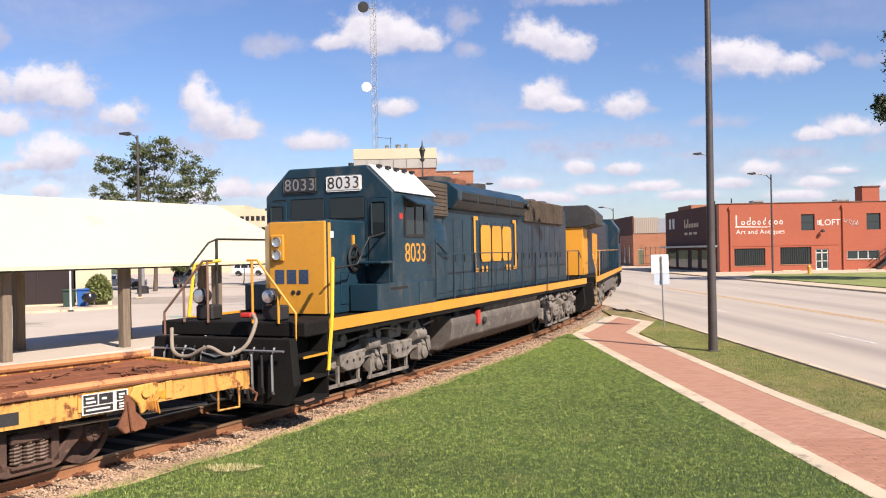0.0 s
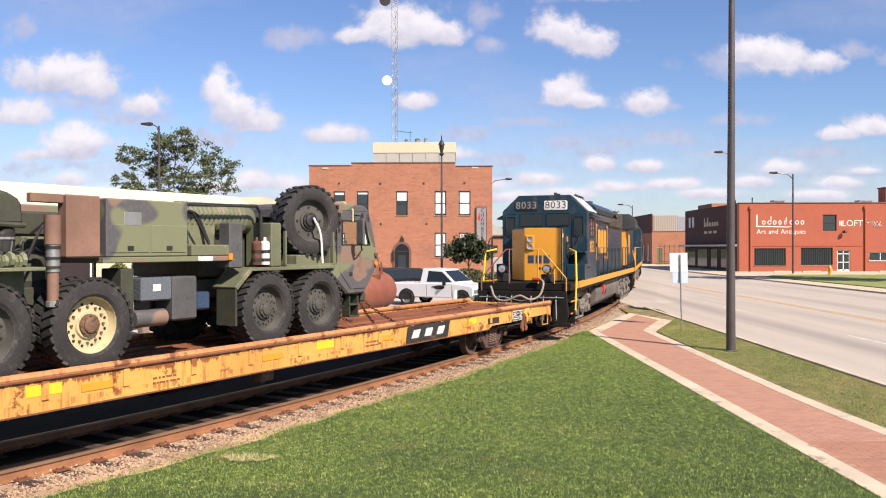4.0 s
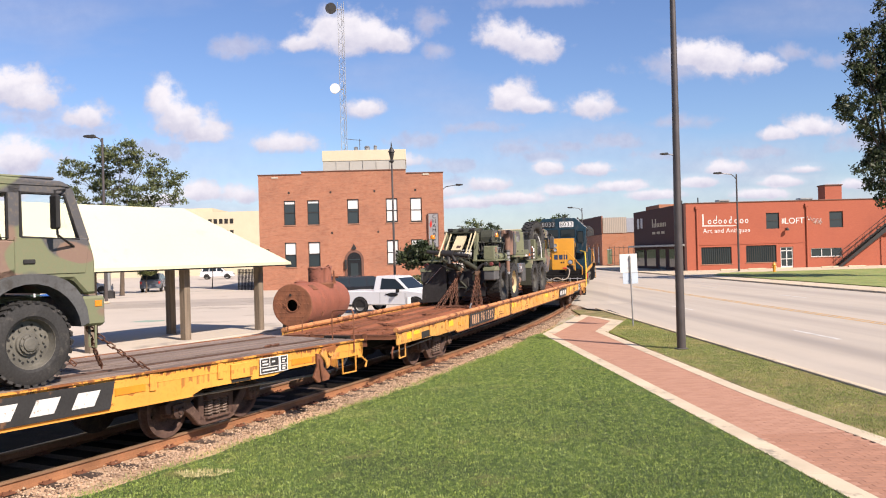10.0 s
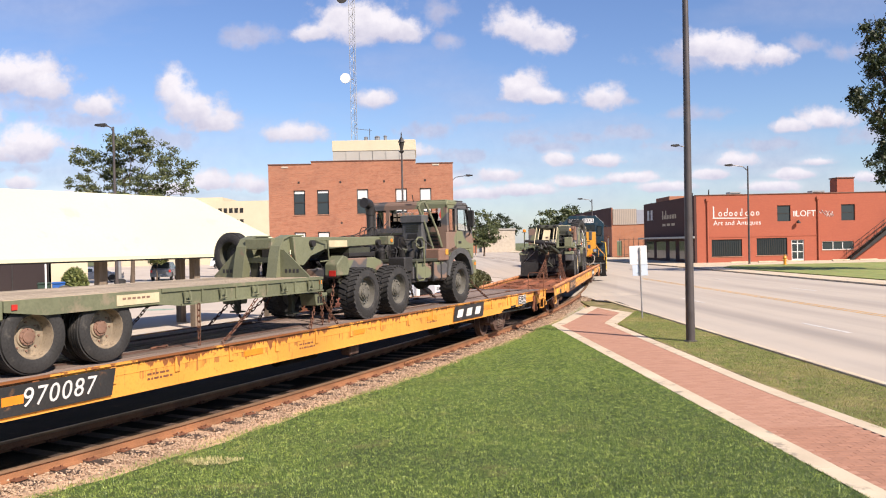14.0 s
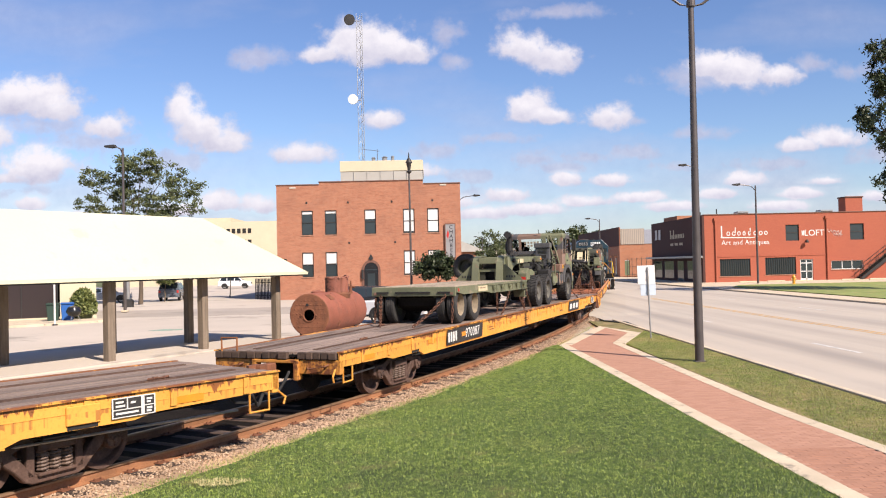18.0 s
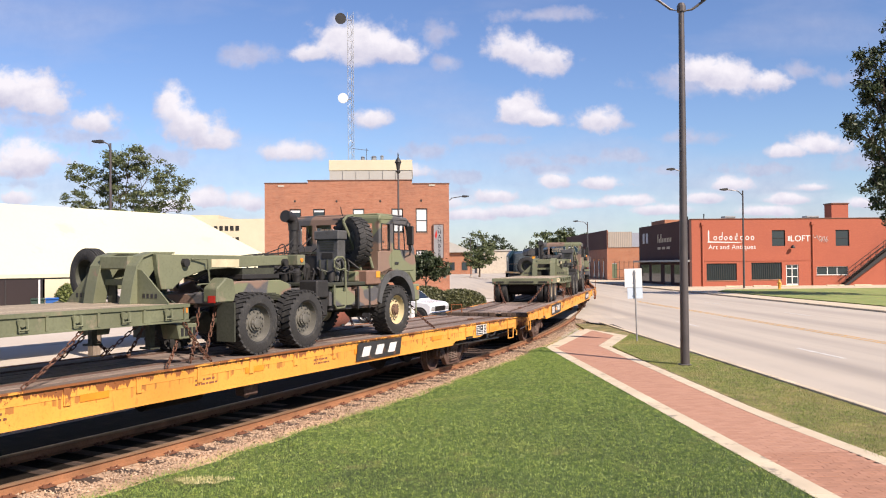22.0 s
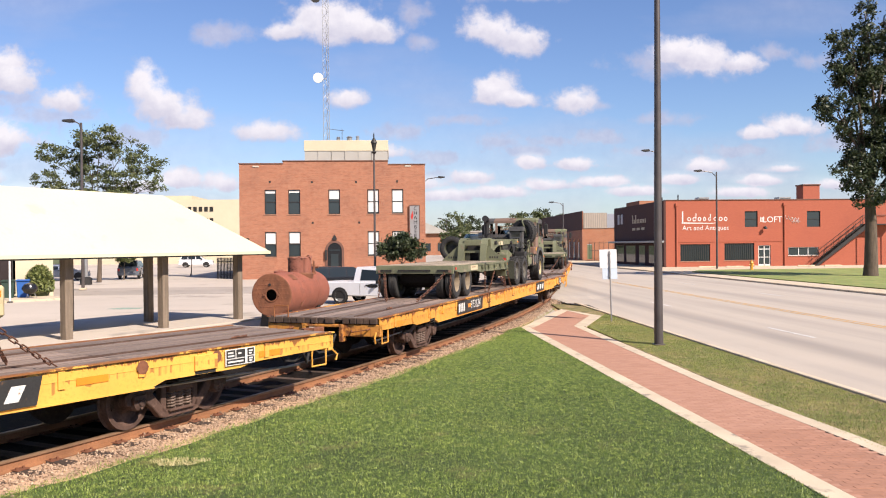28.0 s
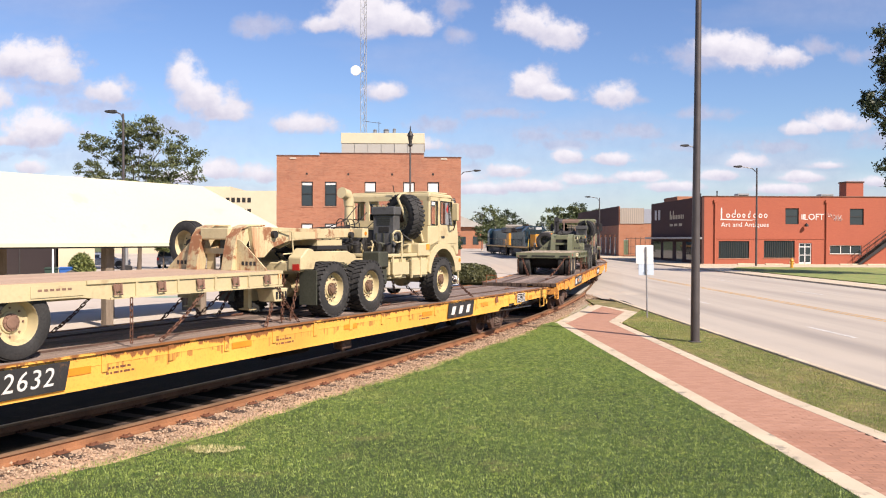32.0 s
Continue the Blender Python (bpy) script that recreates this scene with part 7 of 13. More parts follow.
def wheelset(parent, y, r, gauge=0.754, mt="bogie"):
    """Two flanged wheels on an axle, its middle at (0, 0, 0), to be rolled about x."""
    bm = bmesh.new()
    for d in (-1, 1):
        x = d * gauge
        prof = [(0.07, x + d * 0.09), (0.11, x + d * 0.085), (0.13, x + d * 0.01), (r * 0.45, x - d * 0.035), (r * 0.76, x - d * 0.01), (r * 0.82, x + d * 0.062), (r * 0.84, x + d * 0.07), (r - 0.004, x + d * 0.07), (r, x - d * 0.05), (r + 0.028, x - d * 0.062), (r + 0.024, x - d * 0.085), (0.10, x - d * 0.07)]
        lathe(bm, prof, "x", (0, 0, 0), 36)
    tube(bm, [(-gauge, 0, 0), (gauge, 0, 0)], 0.075, 10)
    # lightening holes' raised pads, so that the rolling shows
    for d in (-1, 1):
        for k in range(3):
            a = 2.094 * k
            lathe(bm, [(0.03, d * (gauge - 0.03)), (0.03, d * (gauge + 0.0))], "x", (0, 0.55 * r * math.cos(a), 0.55 * r * math.sin(a)), 6)
    ob = part("wheelset", bm, M[mt], parent, smooth=True)
    ob.matrix_basis = pose(0, y, r)
    SPINNERS.append((ob, y, r))
    return ob


def coil(bm, x, y, z0, z1, r, wire, turns):
    """An open coil spring."""
    n = turns * 8
    tube(bm, [(x + r * math.cos(0.7854 * i), y + r * math.sin(0.7854 * i), z0 + (z1 - z0) * i / n) for i in range(n + 1)], wire, 5)


def freight_bogie(car, carname, y):
    """A cast two-axle bogie; its middle on the rail under (0, y)."""
    bm = bmesh.new()
    box(bm, -1.05, 1.05, -0.20, 0.20, 0.46, 0.66, 0.03)
    bg = part("bogie", bm, M["bogie"], car, "rusty cast-steel freight bogie")
    bg.matrix_basis = pose(0, y, 0)
    BOGIES.append((bg, carname, y))
    for d in (-1, 1):
        bm = bmesh.new()
        x0, x1 = sorted((d * 0.90, d * 1.03))
        # arched top member, pedestals over the axle boxes
        prism(bm, [(-1.10, 0.40), (-1.12, 0.54), (-1.00, 0.60), (-0.70, 0.60), (-0.40, 0.735), (0.40, 0.735), (0.70, 0.60), (1.00, 0.60), (1.12, 0.54), (1.10, 0.40), (1.00, 0.38), (0.99, 0.50), (0.72, 0.50), (0.62, 0.49), (0.36, 0.615), (-0.36, 0.615), (-0.62, 0.49), (-0.72, 0.50), (-0.99, 0.50), (-1.00, 0.38)], "x", x0, x1, 0.014)
        # slanting tension members that meet in a deep belly under the springs
        prism(bm, [(-0.76, 0.53), (-0.60, 0.53), (-0.30, 0.20), (0.30, 0.20), (0.60, 0.53), (0.76, 0.53), (0.70, 0.38), (0.56, 0.27), (0.42, 0.12), (0.32, 0.085), (-0.32, 0.085), (-0.42, 0.12), (-0.56, 0.27), (-0.70, 0.38)], "x", x0, x1, 0.014)
        for s in (-1, 1):
            box(bm, x0, x1, s * 0.345 - 0.055, s * 0.345 + 0.055, 0.17, 0.66, 0.014)
        fr = part("side_frame", bm, M["bogie"], bg)
        bm = bmesh.new()
        box(bm, *sorted((d * 0.86, d * 1.085)), -0.27, 0.27, 0.175, 0.215, 0.01)
        box(bm, *sorted((d * 0.86, d * 1.085)), -0.27, 0.27, 0.475, 0.60, 0.02)
        part("spring_seat", bm, M["bogie"], fr)
        for k in (-0.17, 0.0, 0.17):
            bm = bmesh.new()
            coil(bm, d * 1.0, k, 0.215, 0.475, 0.062, 0.019, 6)
            part("spring", bm, M["spring"], bg)
        for s in (-1, 1):
            bm = bmesh.new()
            box(bm, *sorted((d * 0.87, d * 1.075)), s * 0.865 - 0.125, s * 0.865 + 0.125, 0.44, 0.535, 0.015)
            lathe(bm, [(0.125, d * 0.88), (0.13, d * 1.00), (0.115, d * 1.02), (0.115, d * 1.06), (0.085, d * 1.075), (0.05, d * 1.08), (0.04, d * 1.10), (0.01, d * 1.10)], "x", (0, s * 0.865, 0.42), 16)
            for k in range(3):
                a = 2.094 * k + 0.5
                lathe(bm, [(0.02, d * 1.06), (0.02, d * 1.095)], "x", (0, s * 0.865 + 0.075 * math.cos(a), 0.42 + 0.075 * math.sin(a)), 6)
            part("bearing_cap", bm, M["bogie"], bg, smooth=True)
        bm = bmesh.new()
        for s in (-1, 1):
            box(bm, d * 0.76 - 0.045, d * 0.76 + 0.045, *sorted((s * 0.37, s * 0.43)), 0.24, 0.54, 0.01)
        part("brake_head", bm, M["rust"], bg)
    for s in (-1, 1):
        bm = bmesh.new()
        tube(bm, [(-0.8, s * 0.40, 0.36), (0, s * 0.30, 0.34), (0.8, s * 0.40, 0.36)], 0.04, 7)
        part("brake_beam", bm, M["under"], bg)
        wheelset(bg, s * 0.865, 0.42)


def coupler(car, y, d, mt="under"):
    """A knuckle coupler that looks along d (+1 or -1) from the car's end at y."""
    bm = bmesh.new()
    box(bm, -0.09, 0.09, min(y, y + d * 0.42), max(y, y + d * 0.42), 0.72, 0.92, 0.02)
    prism(bm, [(-0.13, y + d * 0.36), (-0.16, y + d * 0.62), (-0.05, y + d * 0.70), (-0.02, y + d * 0.52), (0.08, y + d * 0.50), (0.15, y + d * 0.66), (0.17, y + d * 0.44), (0.10, y + d * 0.36)], "z", 0.69, 0.93)
    part("coupler", bm, M[mt], car)
    for s in (-1, 1):
        bm = bmesh.new()
        tube(bm, [(s * 0.35, y, 0.75), (s * 0.36, y + d * 0.15, 0.62), (s * 0.30, y + d * 0.30, 0.42), (s * 0.16, y + d * 0.45, 0.40), (s * 0.05, y + d * 0.62, 0.55)], 0.028, 7)
        part("air_hose", bm, M["rubber"], car)


def stirrup(car, x, y, z, w=0.36, h=0.30, mt="yellow"):
    d = math.copysign(1, x)
    bm = bmesh.new()
    tube(bm, [(x, y - w / 2, z), (x, y - w / 2, z - h), (x, y + w / 2, z - h), (x, y + w / 2, z)], 0.020, 6)
    part("stirrup_step", bm, M[mt], car)


def make_flatcar(name, y0, y1, b0, b1, label, kind, logo, number, text):
    """y0 to y1: the body; b0, b1: bogies; logo, number: the panels' stretch along the near side."""
    car = thing("flatcar", label, "flatcar", group="flatcars of the train")
    MOVERS.append((car, name, Matrix.Identity(4)))
    old = kind == "old"
    paint = {"old": "yellow_old", "new": "yellow_new", "mid": "yellow"}[kind]
    zt, zb = (1.04, 0.64) if old else (1.10, 0.67)
    for d in (-1, 1):
        bm = bmesh.new()
        x0, x1 = sorted((d * 1.33, d * 1.36))
        prof = [(y0, zt), (y1, zt), (y1, zt - 0.26), (b1 + 1.25, zt - 0.30), (b1 + 0.95, zb + 0.07), (b1 - 0.5, zb + 0.07), (b1 - 0.7, zb), (b0 + 0.7, zb), (b0 + 0.5, zb + 0.07), (b0 - 0.95, zb + 0.07), (b0 - 1.25, zt - 0.30), (y0, zt - 0.26)]
        prism(bm, prof, "x", x0, x1)
        sill = part("side_sill", bm, M[paint], car)
        # flanges along the edge
        bm = bmesh.new()
        xa, xb = sorted((d * 1.30, d * 1.40))
        box(bm, xa, xb, y0, y1, zt, zt + 0.022)
        box(bm, *sorted((d * 1.28, d * 1.385)), b0 + 0.7, b1 - 0.7, zb - 0.018, zb)
        part("flange", bm, M["rust" if old else paint], sill)
        # ribs and pockets
        ys = np.arange(y0 + 0.9, y1 - 0.5, 1.22)
        for y in ys:
            bm = bmesh.new()
            box(bm, *sorted((d * 1.36, d * 1.385)), y - 0.05, y + 0.05, zt - 0.26, zt - 0.02, 0.006)
            part("stake_pocket", bm, M[paint], sill)
        bm = bmesh.new()
        for y in np.arange(y0 + 0.1, y1 - 0.1, 0.16):
            box(bm, *sorted((d * 1.36, d * 1.368)), y - 0.012, y + 0.012, zt - 0.055, zt - 0.031)
        tagged(part("rivets", bm, M[paint], sill), kind="stuff")
        for y in np.linspace(y0 + 1.2, y1 - 1.6, 8):
            bm = bmesh.new()
            box(bm, *sorted((d * 1.372, d * 1.361)), y - 0.24, y + 0.24, zt - 0.24, zt - 0.14)
            part("reflector", bm, M["orange"] if not old else M["locoyellow"], sill)
        if not old:
            bm = bmesh.new()
            box(bm, *sorted((d * 1.36, d * 1.366)), y0 + 0.15, y1 - 0.15, zt - 0.155, zt - 0.146)
            part("weld_bead", bm, M[paint], sill)
            for y in (b0 + 0.25, b1 + 0.25):
                bm = bmesh.new()
                box(bm, *sorted((d * 1.36, d * 1.395)), y - 0.22, y + 0.22, zt - 0.30, zt - 0.06, 0.01)
                part("jacking_pad", bm, M[paint], sill)
                bm = bmesh.new()
                box(bm, *sorted((d * 1.36, d * 1.364)), y - 0.20, y + 0.20, zt - 0.355, zt - 0.301)
                part("pad_slot", bm, M["dark"], sill)
    # deck
    if old:
        bm = bmesh.new()
        zt -= 0.048
        box(bm, -1.328, 1.328, y0, y1, zt - 0.03, zt - 0.012)
        part("deck", bm, M["under"], car, "black deck pan")
        cuts = (-1.32, -0.92, -0.78, -0.35, -0.21, 0.21, 0.35, 0.78, 0.92, 1.32)
        rng = random.Random(15)
        for i, (a, b) in enumerate(zip(cuts, cuts[1:])):
            segs = np.linspace(y0 + 0.13, y1 - 0.13, 6 if i % 2 == 0 else 4)
            for p, q in zip(segs, segs[1:]):
                bm = bmesh.new()
                dz = rng.uniform(-0.002, 0.004) - (0.0 if i % 2 == 0 else 0.006)
                box(bm, a + 0.010, b - 0.010, p + 0.004, q - 0.004, zt - 0.011, zt + 0.002 + dz)
                part("deck_plate", bm, M["rustdeck"], car, "rusted steel deck plate")
        for d in (-1, 1):
            bm = bmesh.new()
            tube(bm, [(d * 1.33, y0, zt + 0.098), (d * 1.33, y1, zt + 0.098)], 0.055, 8)
            part("rub_rail", bm, M["edgerail"], car, "rusty round edge rail")
        for x in (-0.85, -0.28, 0.28, 0.85):
            bm = bmesh.new()
            box(bm, x - 0.075, x - 0.05, y0 + 0.3, y1 - 0.3, zt, zt + 0.024)
            box(bm, x + 0.05, x + 0.075, y0 + 0.3, y1 - 0.3, zt, zt + 0.024)
            part("chain_channel", bm, M["rust"], car)
        rng = random.Random(5)
        for k in range(24):
            bm = bmesh.new()
            x, y = rng.uniform(-1.1, 1.1), rng.choice((rng.uniform(y1 - 4.5, y1 - 0.4), rng.uniform(y0 + 0.4, y0 + 5)))
            pts = [(x + rng.uniform(-.2, .2), y + 0.09 * i, zt + 0.03 + rng.uniform(0, 0.03)) for i in range(7)]
            tube(bm, pts, 0.018, 5)
            part("loose_chain", bm, M["rust"], car)
        zt += 0.048
    else:
        edges = (-1.30, -0.98, -0.66, -0.34, 0.0, 0.34, 0.66, 0.98, 1.30)
        segs = np.linspace(y0 + 0.02, y1 - 0.02, 7)
        rng = random.Random(len(label))
        for a, b in zip(edges, edges[1:]):
            for p, q in zip(segs, segs[1:]):
                bm = bmesh.new()
                box(bm, a + 0.020, b - 0.020, p + 0.004, q - 0.004, zt - 0.04, zt + 0.012 + rng.uniform(-0.004, 0.004))
                part("deck_plank", bm, M["plank"], car)
        bm = bmesh.new()
        box(bm, -1.30, 1.30, y0 + 0.02, y1 - 0.02, zt - 0.09, zt - 0.041)
        part("deck_pan", bm, M["under"], car)
        for x in (-0.66, 0.66):
            bm = bmesh.new()
            for s in (-0.035, 0.035):
                box(bm, x + s - 0.006, x + s + 0.006, y0 + 0.3, y1 - 0.3, zt, zt + 0.03)
            part("chain_channel", bm, M["bogie"], car)
        for k, y in enumerate(np.linspace(y0 + 2.2, y1 - 1.8, 7)):
            bm = bmesh.new()
            x = 0.66 * (-1) ** k
            for i in range(6):
                tube(bm, [(x + 0.05 * math.sin(i * 2.1), y + 0.06 * i, zt + 0.04), (x + 0.05 * math.sin(i * 2.1 + 2), y + 0.06 * i + 0.06, zt + 0.05)], 0.02, 5)
            part("loose_chain", bm, M["chain"], car)
    # ends
    for y, d in ((y0, -1), (y1, 1)):
        bm = bmesh.new()
        a, b = sorted((y, y - d * 0.12))
        if old or d > 0:
            tail = old and d < 0
            box(bm, -1.36, 1.36, a, b, zt - (0.15 if tail else 0.32), zt - (0.05 if tail else 0.001), 0.012)
            part("end_sill", bm, M["rust" if tail else paint], car)
            bm = bmesh.new()
            a, b = sorted((y + d * 0.12, y))
            box(bm, -0.30, 0.30, a, b, 0.62, 0.98, 0.02)
            part("striker", bm, M["under"], car)
            coupler(car, y + d * 0.12, d)
        else:
            # the trailing end: deck timbers over a rusty sill with a deep coupler pocket
            for s in (-1, 1):
                bm = bmesh.new()
                box(bm, *sorted((s * 0.40, s * 1.36)), a, b, zt - 0.40, zt - 0.135, 0.012)
                box(bm, *sorted((s * 0.40, s * 0.50)), a - 0.06, b, zt - 0.52, zt - 0.13, 0.012)
                part("end_sill", bm, M["yellow_rusty"], car, "rust-eaten orange end sill")
            bm = bmesh.new()
            box(bm, -0.48, 0.48, a - 0.06, b, zt - 0.20, zt - 0.135, 0.015)
            part("pocket_beam", bm, M["yellow_rusty"], car, "rusty beam over the coupler pocket")
            bm = bmesh.new()
            box(bm, -0.40, 0.40, b + 0.45, b + 0.50, zt - 0.55, zt - 0.10)
            part("pocket_plate", bm, M["under"], car)
            rng = random.Random(11)
            x = -1.34
            while x < 1.28:
                w = min(rng.uniform(0.15, 0.21), 1.35 - x)
                if abs(x + w / 2 - 0.46) > 0.09:
                    bm = bmesh.new()
                    box(bm, x, x + w - 0.012, a - rng.uniform(0.02, 0.07), b + 0.1, zt - 0.125, zt + 0.006, 0.012)
                    part("end_timber", bm, M["sleeper"], car, "dark weathered timber end")
                x += w
            coupler(car, y + d * 0.12, d, "rust")
            for s in (-0.95, 0.9):
                bm = bmesh.new()
                tube(bm, [(s - 0.22, a, zt - 0.27), (s - 0.18, a - 0.07, zt - 0.30), (s + 0.18, a - 0.07, zt - 0.24), (s + 0.22, a, zt - 0.22)], 0.016, 6)
                part("grab_iron", bm, M["rust"], car)
        for s in (-1, 1):
            stirrup(car, s * 1.33, y - d * 0.35, zt - 0.26, mt=paint)
        bm = bmesh.new()
        if old or d > 0:
            tube(bm, [(-1.25, y + d * 0.05, zt - 0.14), (1.25, y + d * 0.05, zt - 0.14)], 0.016, 6)
        tube(bm, [(1.28, y + d * 0.04, zt - 0.3), (1.30, y + d * 0.18, zt - 0.42), (1.30, y + d * 0.14, zt - 0.52)], 0.02, 6)
        part("uncoupling_rod", bm, M["rust" if old else paint], car)
        for s in (-0.62, 0.62) if old or d > 0 else ():
            bm = bmesh.new()
            box(bm, s - 0.05, s + 0.05, *sorted((y + d * 0.02, y)), zt - 0.30, zt - 0.02)
            part("end_rib", bm, M["rust" if old and d < 0 else paint], car)
    # under the deck
    bm = bmesh.new()
    box(bm, -0.22, 0.22, y0 + 0.3, y1 - 0.3, 0.56, zt - 0.09, 0.01)
    part("centre_sill", bm, M["under"], car)
    for y in np.linspace(b0 + 2.2, b1 - 2.2, 7):
        bm = bmesh.new()
        prism(bm, [(-1.32, zt - 0.1), (1.32, zt - 0.1), (1.30, zt - 0.25), (0.22, zb), (-0.22, zb), (-1.30, zt - 0.25)], "y", y - 0.03, y + 0.03)
        part("crossbearer", bm, M["under"], car)
    for y in (b0, b1):
        bm = bmesh.new()
        box(bm, -1.30, 1.30, y - 0.22, y + 0.22, 0.66, zt - 0.09, 0.02)
        part("body_bolster", bm, M["under"], car)
    bm = bmesh.new()
    ymid = (y0 + y1) / 2
    tube(bm, [(0.75, ymid - 0.5, 0.60), (0.75, ymid + 0.7, 0.60)], 0.17, 14)
    part("brake_reservoir", bm, M["under"], car)
    bm = bmesh.new()
    box(bm, 0.95, 1.2, ymid + 1.4, ymid + 1.75, 0.42, 0.66, 0.03)
    tube(bm, [(1.05, ymid + 1.55, 0.48), (1.12, ymid + 1.55, 0.40)], 0.05, 8)
    part("brake_valve", bm, M["bogie"], car)
    bm = bmesh.new()
    tube(bm, [(1.0, y0 + 0.5, 0.55), (1.0, b0 + 1.3, 0.60), (1.0, b1 - 1.3, 0.60), (1.0, y1 - 0.5, 0.55)], 0.02, 6)
    part("brake_pipe", bm, M["galv"], car)
    for y in (b0, b1):
        freight_bogie(car, name, y)
    # panels on the near side; the owner's mark is three plain white shapes
    def panel(a, b, mt="stencil", z0=None, z1=None):
        bm = bmesh.new()
        z0_, z1_ = (zb + 0.03, zt - 0.03) if z0 is None else (z0, z1)
        sk = 0.08
        prism(bm, [(a, z0_), (b - sk, z0_), (b, z1_), (a + sk, z1_)], "x", 1.389, 1.393)
        return part("panel", bm, M[mt], car)
    p = panel(*logo)
    w = (logo[1] - logo[0] - 0.3) / 3
    z0, z1 = zb + 0.09, zt - 0.10
    for i in range(3):
        a = logo[0] + 0.16 + i * (w + 0.01)
        bm = bmesh.new()
        prism(bm, [(a + 0.03, z0 + 0.02), (a + w - 0.20, z0 + 0.02), (a + w - 0.10, z1 - 0.02), (a + 0.13, z1 - 0.02)], "x", 1.394, 1.398)
        part("mark", bm, M["letter"], p, "plain white stencilled mark")
    p = panel(*number)
    half = (number[0] + number[1]) / 2
    tm = M["faded" if old else "letter"]
    size = 0.34
    lettering("number", text, size, tm, p, Matrix.Translation((1.395, number[1] - (0.92 if len(text) > 4 else 0.62), (zb + zt) / 2)) @ FACE_X, depth=0.003, spread=1.45 if old else 1.12, shear=0.2)
    for i in range(4):
        bm = bmesh.new()
        y = number[0] + (0.26 + 0.19 * i if old else 0.12 + 0.17 * i)
        box(bm, 1.394, 1.397, y, y + 0.11, (zb + zt) / 2 - 0.12, (zb + zt) / 2 + 0.12)
        part("mark_bar", bm, tm, p)
    if not old:
        bm = bmesh.new()
        box(bm, 1.394, 1.398, half - 0.32, half - 0.02, (zb + zt) / 2 - 0.05, (zb + zt) / 2 + 0.06)
        part("reflector", bm, M["orange"], p)
    # data plate near the leading end
    yb = b1 + 0.62
    bm = bmesh.new()
    box(bm, 1.389, 1.394, yb, yb + 0.62, zt - 0.30, zt - 0.04)
    p = part("data_plate", bm, M["letter"], car, "white data plate with black blocks")
    for a, b, c, d_ in ((0.02, 0.205, -0.185, -0.055), (0.225, 0.41, -0.185, -0.055), (0.02, 0.41, -0.285, -0.20), (0.46, 0.60, -0.17, -0.055), (0.46, 0.60, -0.285, -0.185)):
        bm = bmesh.new()
        box(bm, 1.3945, 1.397, yb + a, yb + b, zt + c, zt + d_)
        part("data_block", bm, M["stencil"], p)
    for a, c, w in ((0.05, -0.10, 0.11), (0.05, -0.15, 0.13), (0.26, -0.12, 0.07), (0.05, -0.245, 0.32), (0.49, -0.10, 0.08), (0.49, -0.14, 0.06), (0.49, -0.22, 0.08), (0.49, -0.26, 0.07)):
        bm = bmesh.new()
        box(bm, 1.397, 1.399, yb + a, yb + a + w, zt + c - 0.010, zt + c + 0.016)
        part("data_bar", bm, M["letter"], p)
    # small stencilled weights: bars
    for y in (number[1] + 0.6, number[1] + 4.3, logo[0] - 1.4):
        for k in range(2):
            at = y
            for w in (0.05, 0.03, 0.09, 0.04, 0.11, 0.05) if k else (0.08, 0.04, 0.05, 0.10, 0.06):
                bm = bmesh.new()
                box(bm, 1.361, 1.363, at, at + w, zt - 0.235 - 0.07 * k, zt - 0.205 - 0.07 * k)
                part("stencil_bar", bm, M["rust"], car)
                at += w + 0.025
    if old:
        for y, w in ((b1 - 0.75, 0.62), (y0 + 1.52, 0.57)):
            bm = bmesh.new()
            box(bm, 1.361, 1.366, y, y + w, zt - 0.28, zt - 0.13)
            part("painted_over_patch", bm, M["stencil"], car, "dark painted-over patch")
        for y, w in ((b1 - 1.9, 0.55), (2.2, 0.5), (-3.4, 0.5), (y0 + 0.58, 0.80), (-10.25, 0.38)):
            bm = bmesh.new()
            box(bm, 1.361, 1.366, y, y + w, zt - 0.20, zt - 0.06)
            part("fresh_patch", bm, M["railyellow"], car, "bright yellow fresh paint patch")
    if name == "b":
        bm = bmesh.new()
        y = y1 - 0.25
        tube(bm, [(0.84, y, zt), (0.84, y, zt + 0.50), (0.88, y, zt + 0.56), (1.34, y, zt + 0.59), (1.375, y, zt + 0.53), (1.375, y, zt - 0.2)], 0.014, 6)
        part("end_hoop", bm, M["rust"], car, "thin rusty end hoop")
    if kind == "new":
        for y in (b1 - 0.9, b1 + 0.45):
            bm = bmesh.new()
            lathe(bm, [(0.02, 1.389), (0.10, 1.391), (0.09, 1.392)], "x", (0, y, zt - 0.12), 9)
            part("rust_patch", bm, M["rust"], car, "brown rust patch")
    bm = bmesh.new()
    tube(bm, [(-1.2, y0 - 0.02, zt), (-1.2, y0 - 0.02, zt + 0.26), (-0.85, y0 - 0.02, zt + 0.26), (-0.85, y0 - 0.02, zt)], 0.014 if old else 0.02, 6)
    part("grab_hoop", bm, M["rust" if old else paint], car)
    # folding jack post near the leading end
    bm = bmesh.new()
    a = y1 - 1.25 if not old else y1 - 2.0
    prism(bm, [(a + 0.10, zt - 0.02), (a + 0.44, zt + 0.0), (a + 0.46, zt - 0.10), (a + 0.34, zt - 0.20), (a + 0.30, zt - 0.34), (a + 0.20, zt - 0.40), (a + 0.16, zt - 0.26), (a + 0.04, zt - 0.14)], "x", 1.39, 1.45, 0.015)
    tube(bm, [(1.40, a + 0.25, zt - 0.12), (1.49, a + 0.25, zt - 0.12)], 0.06, 10)
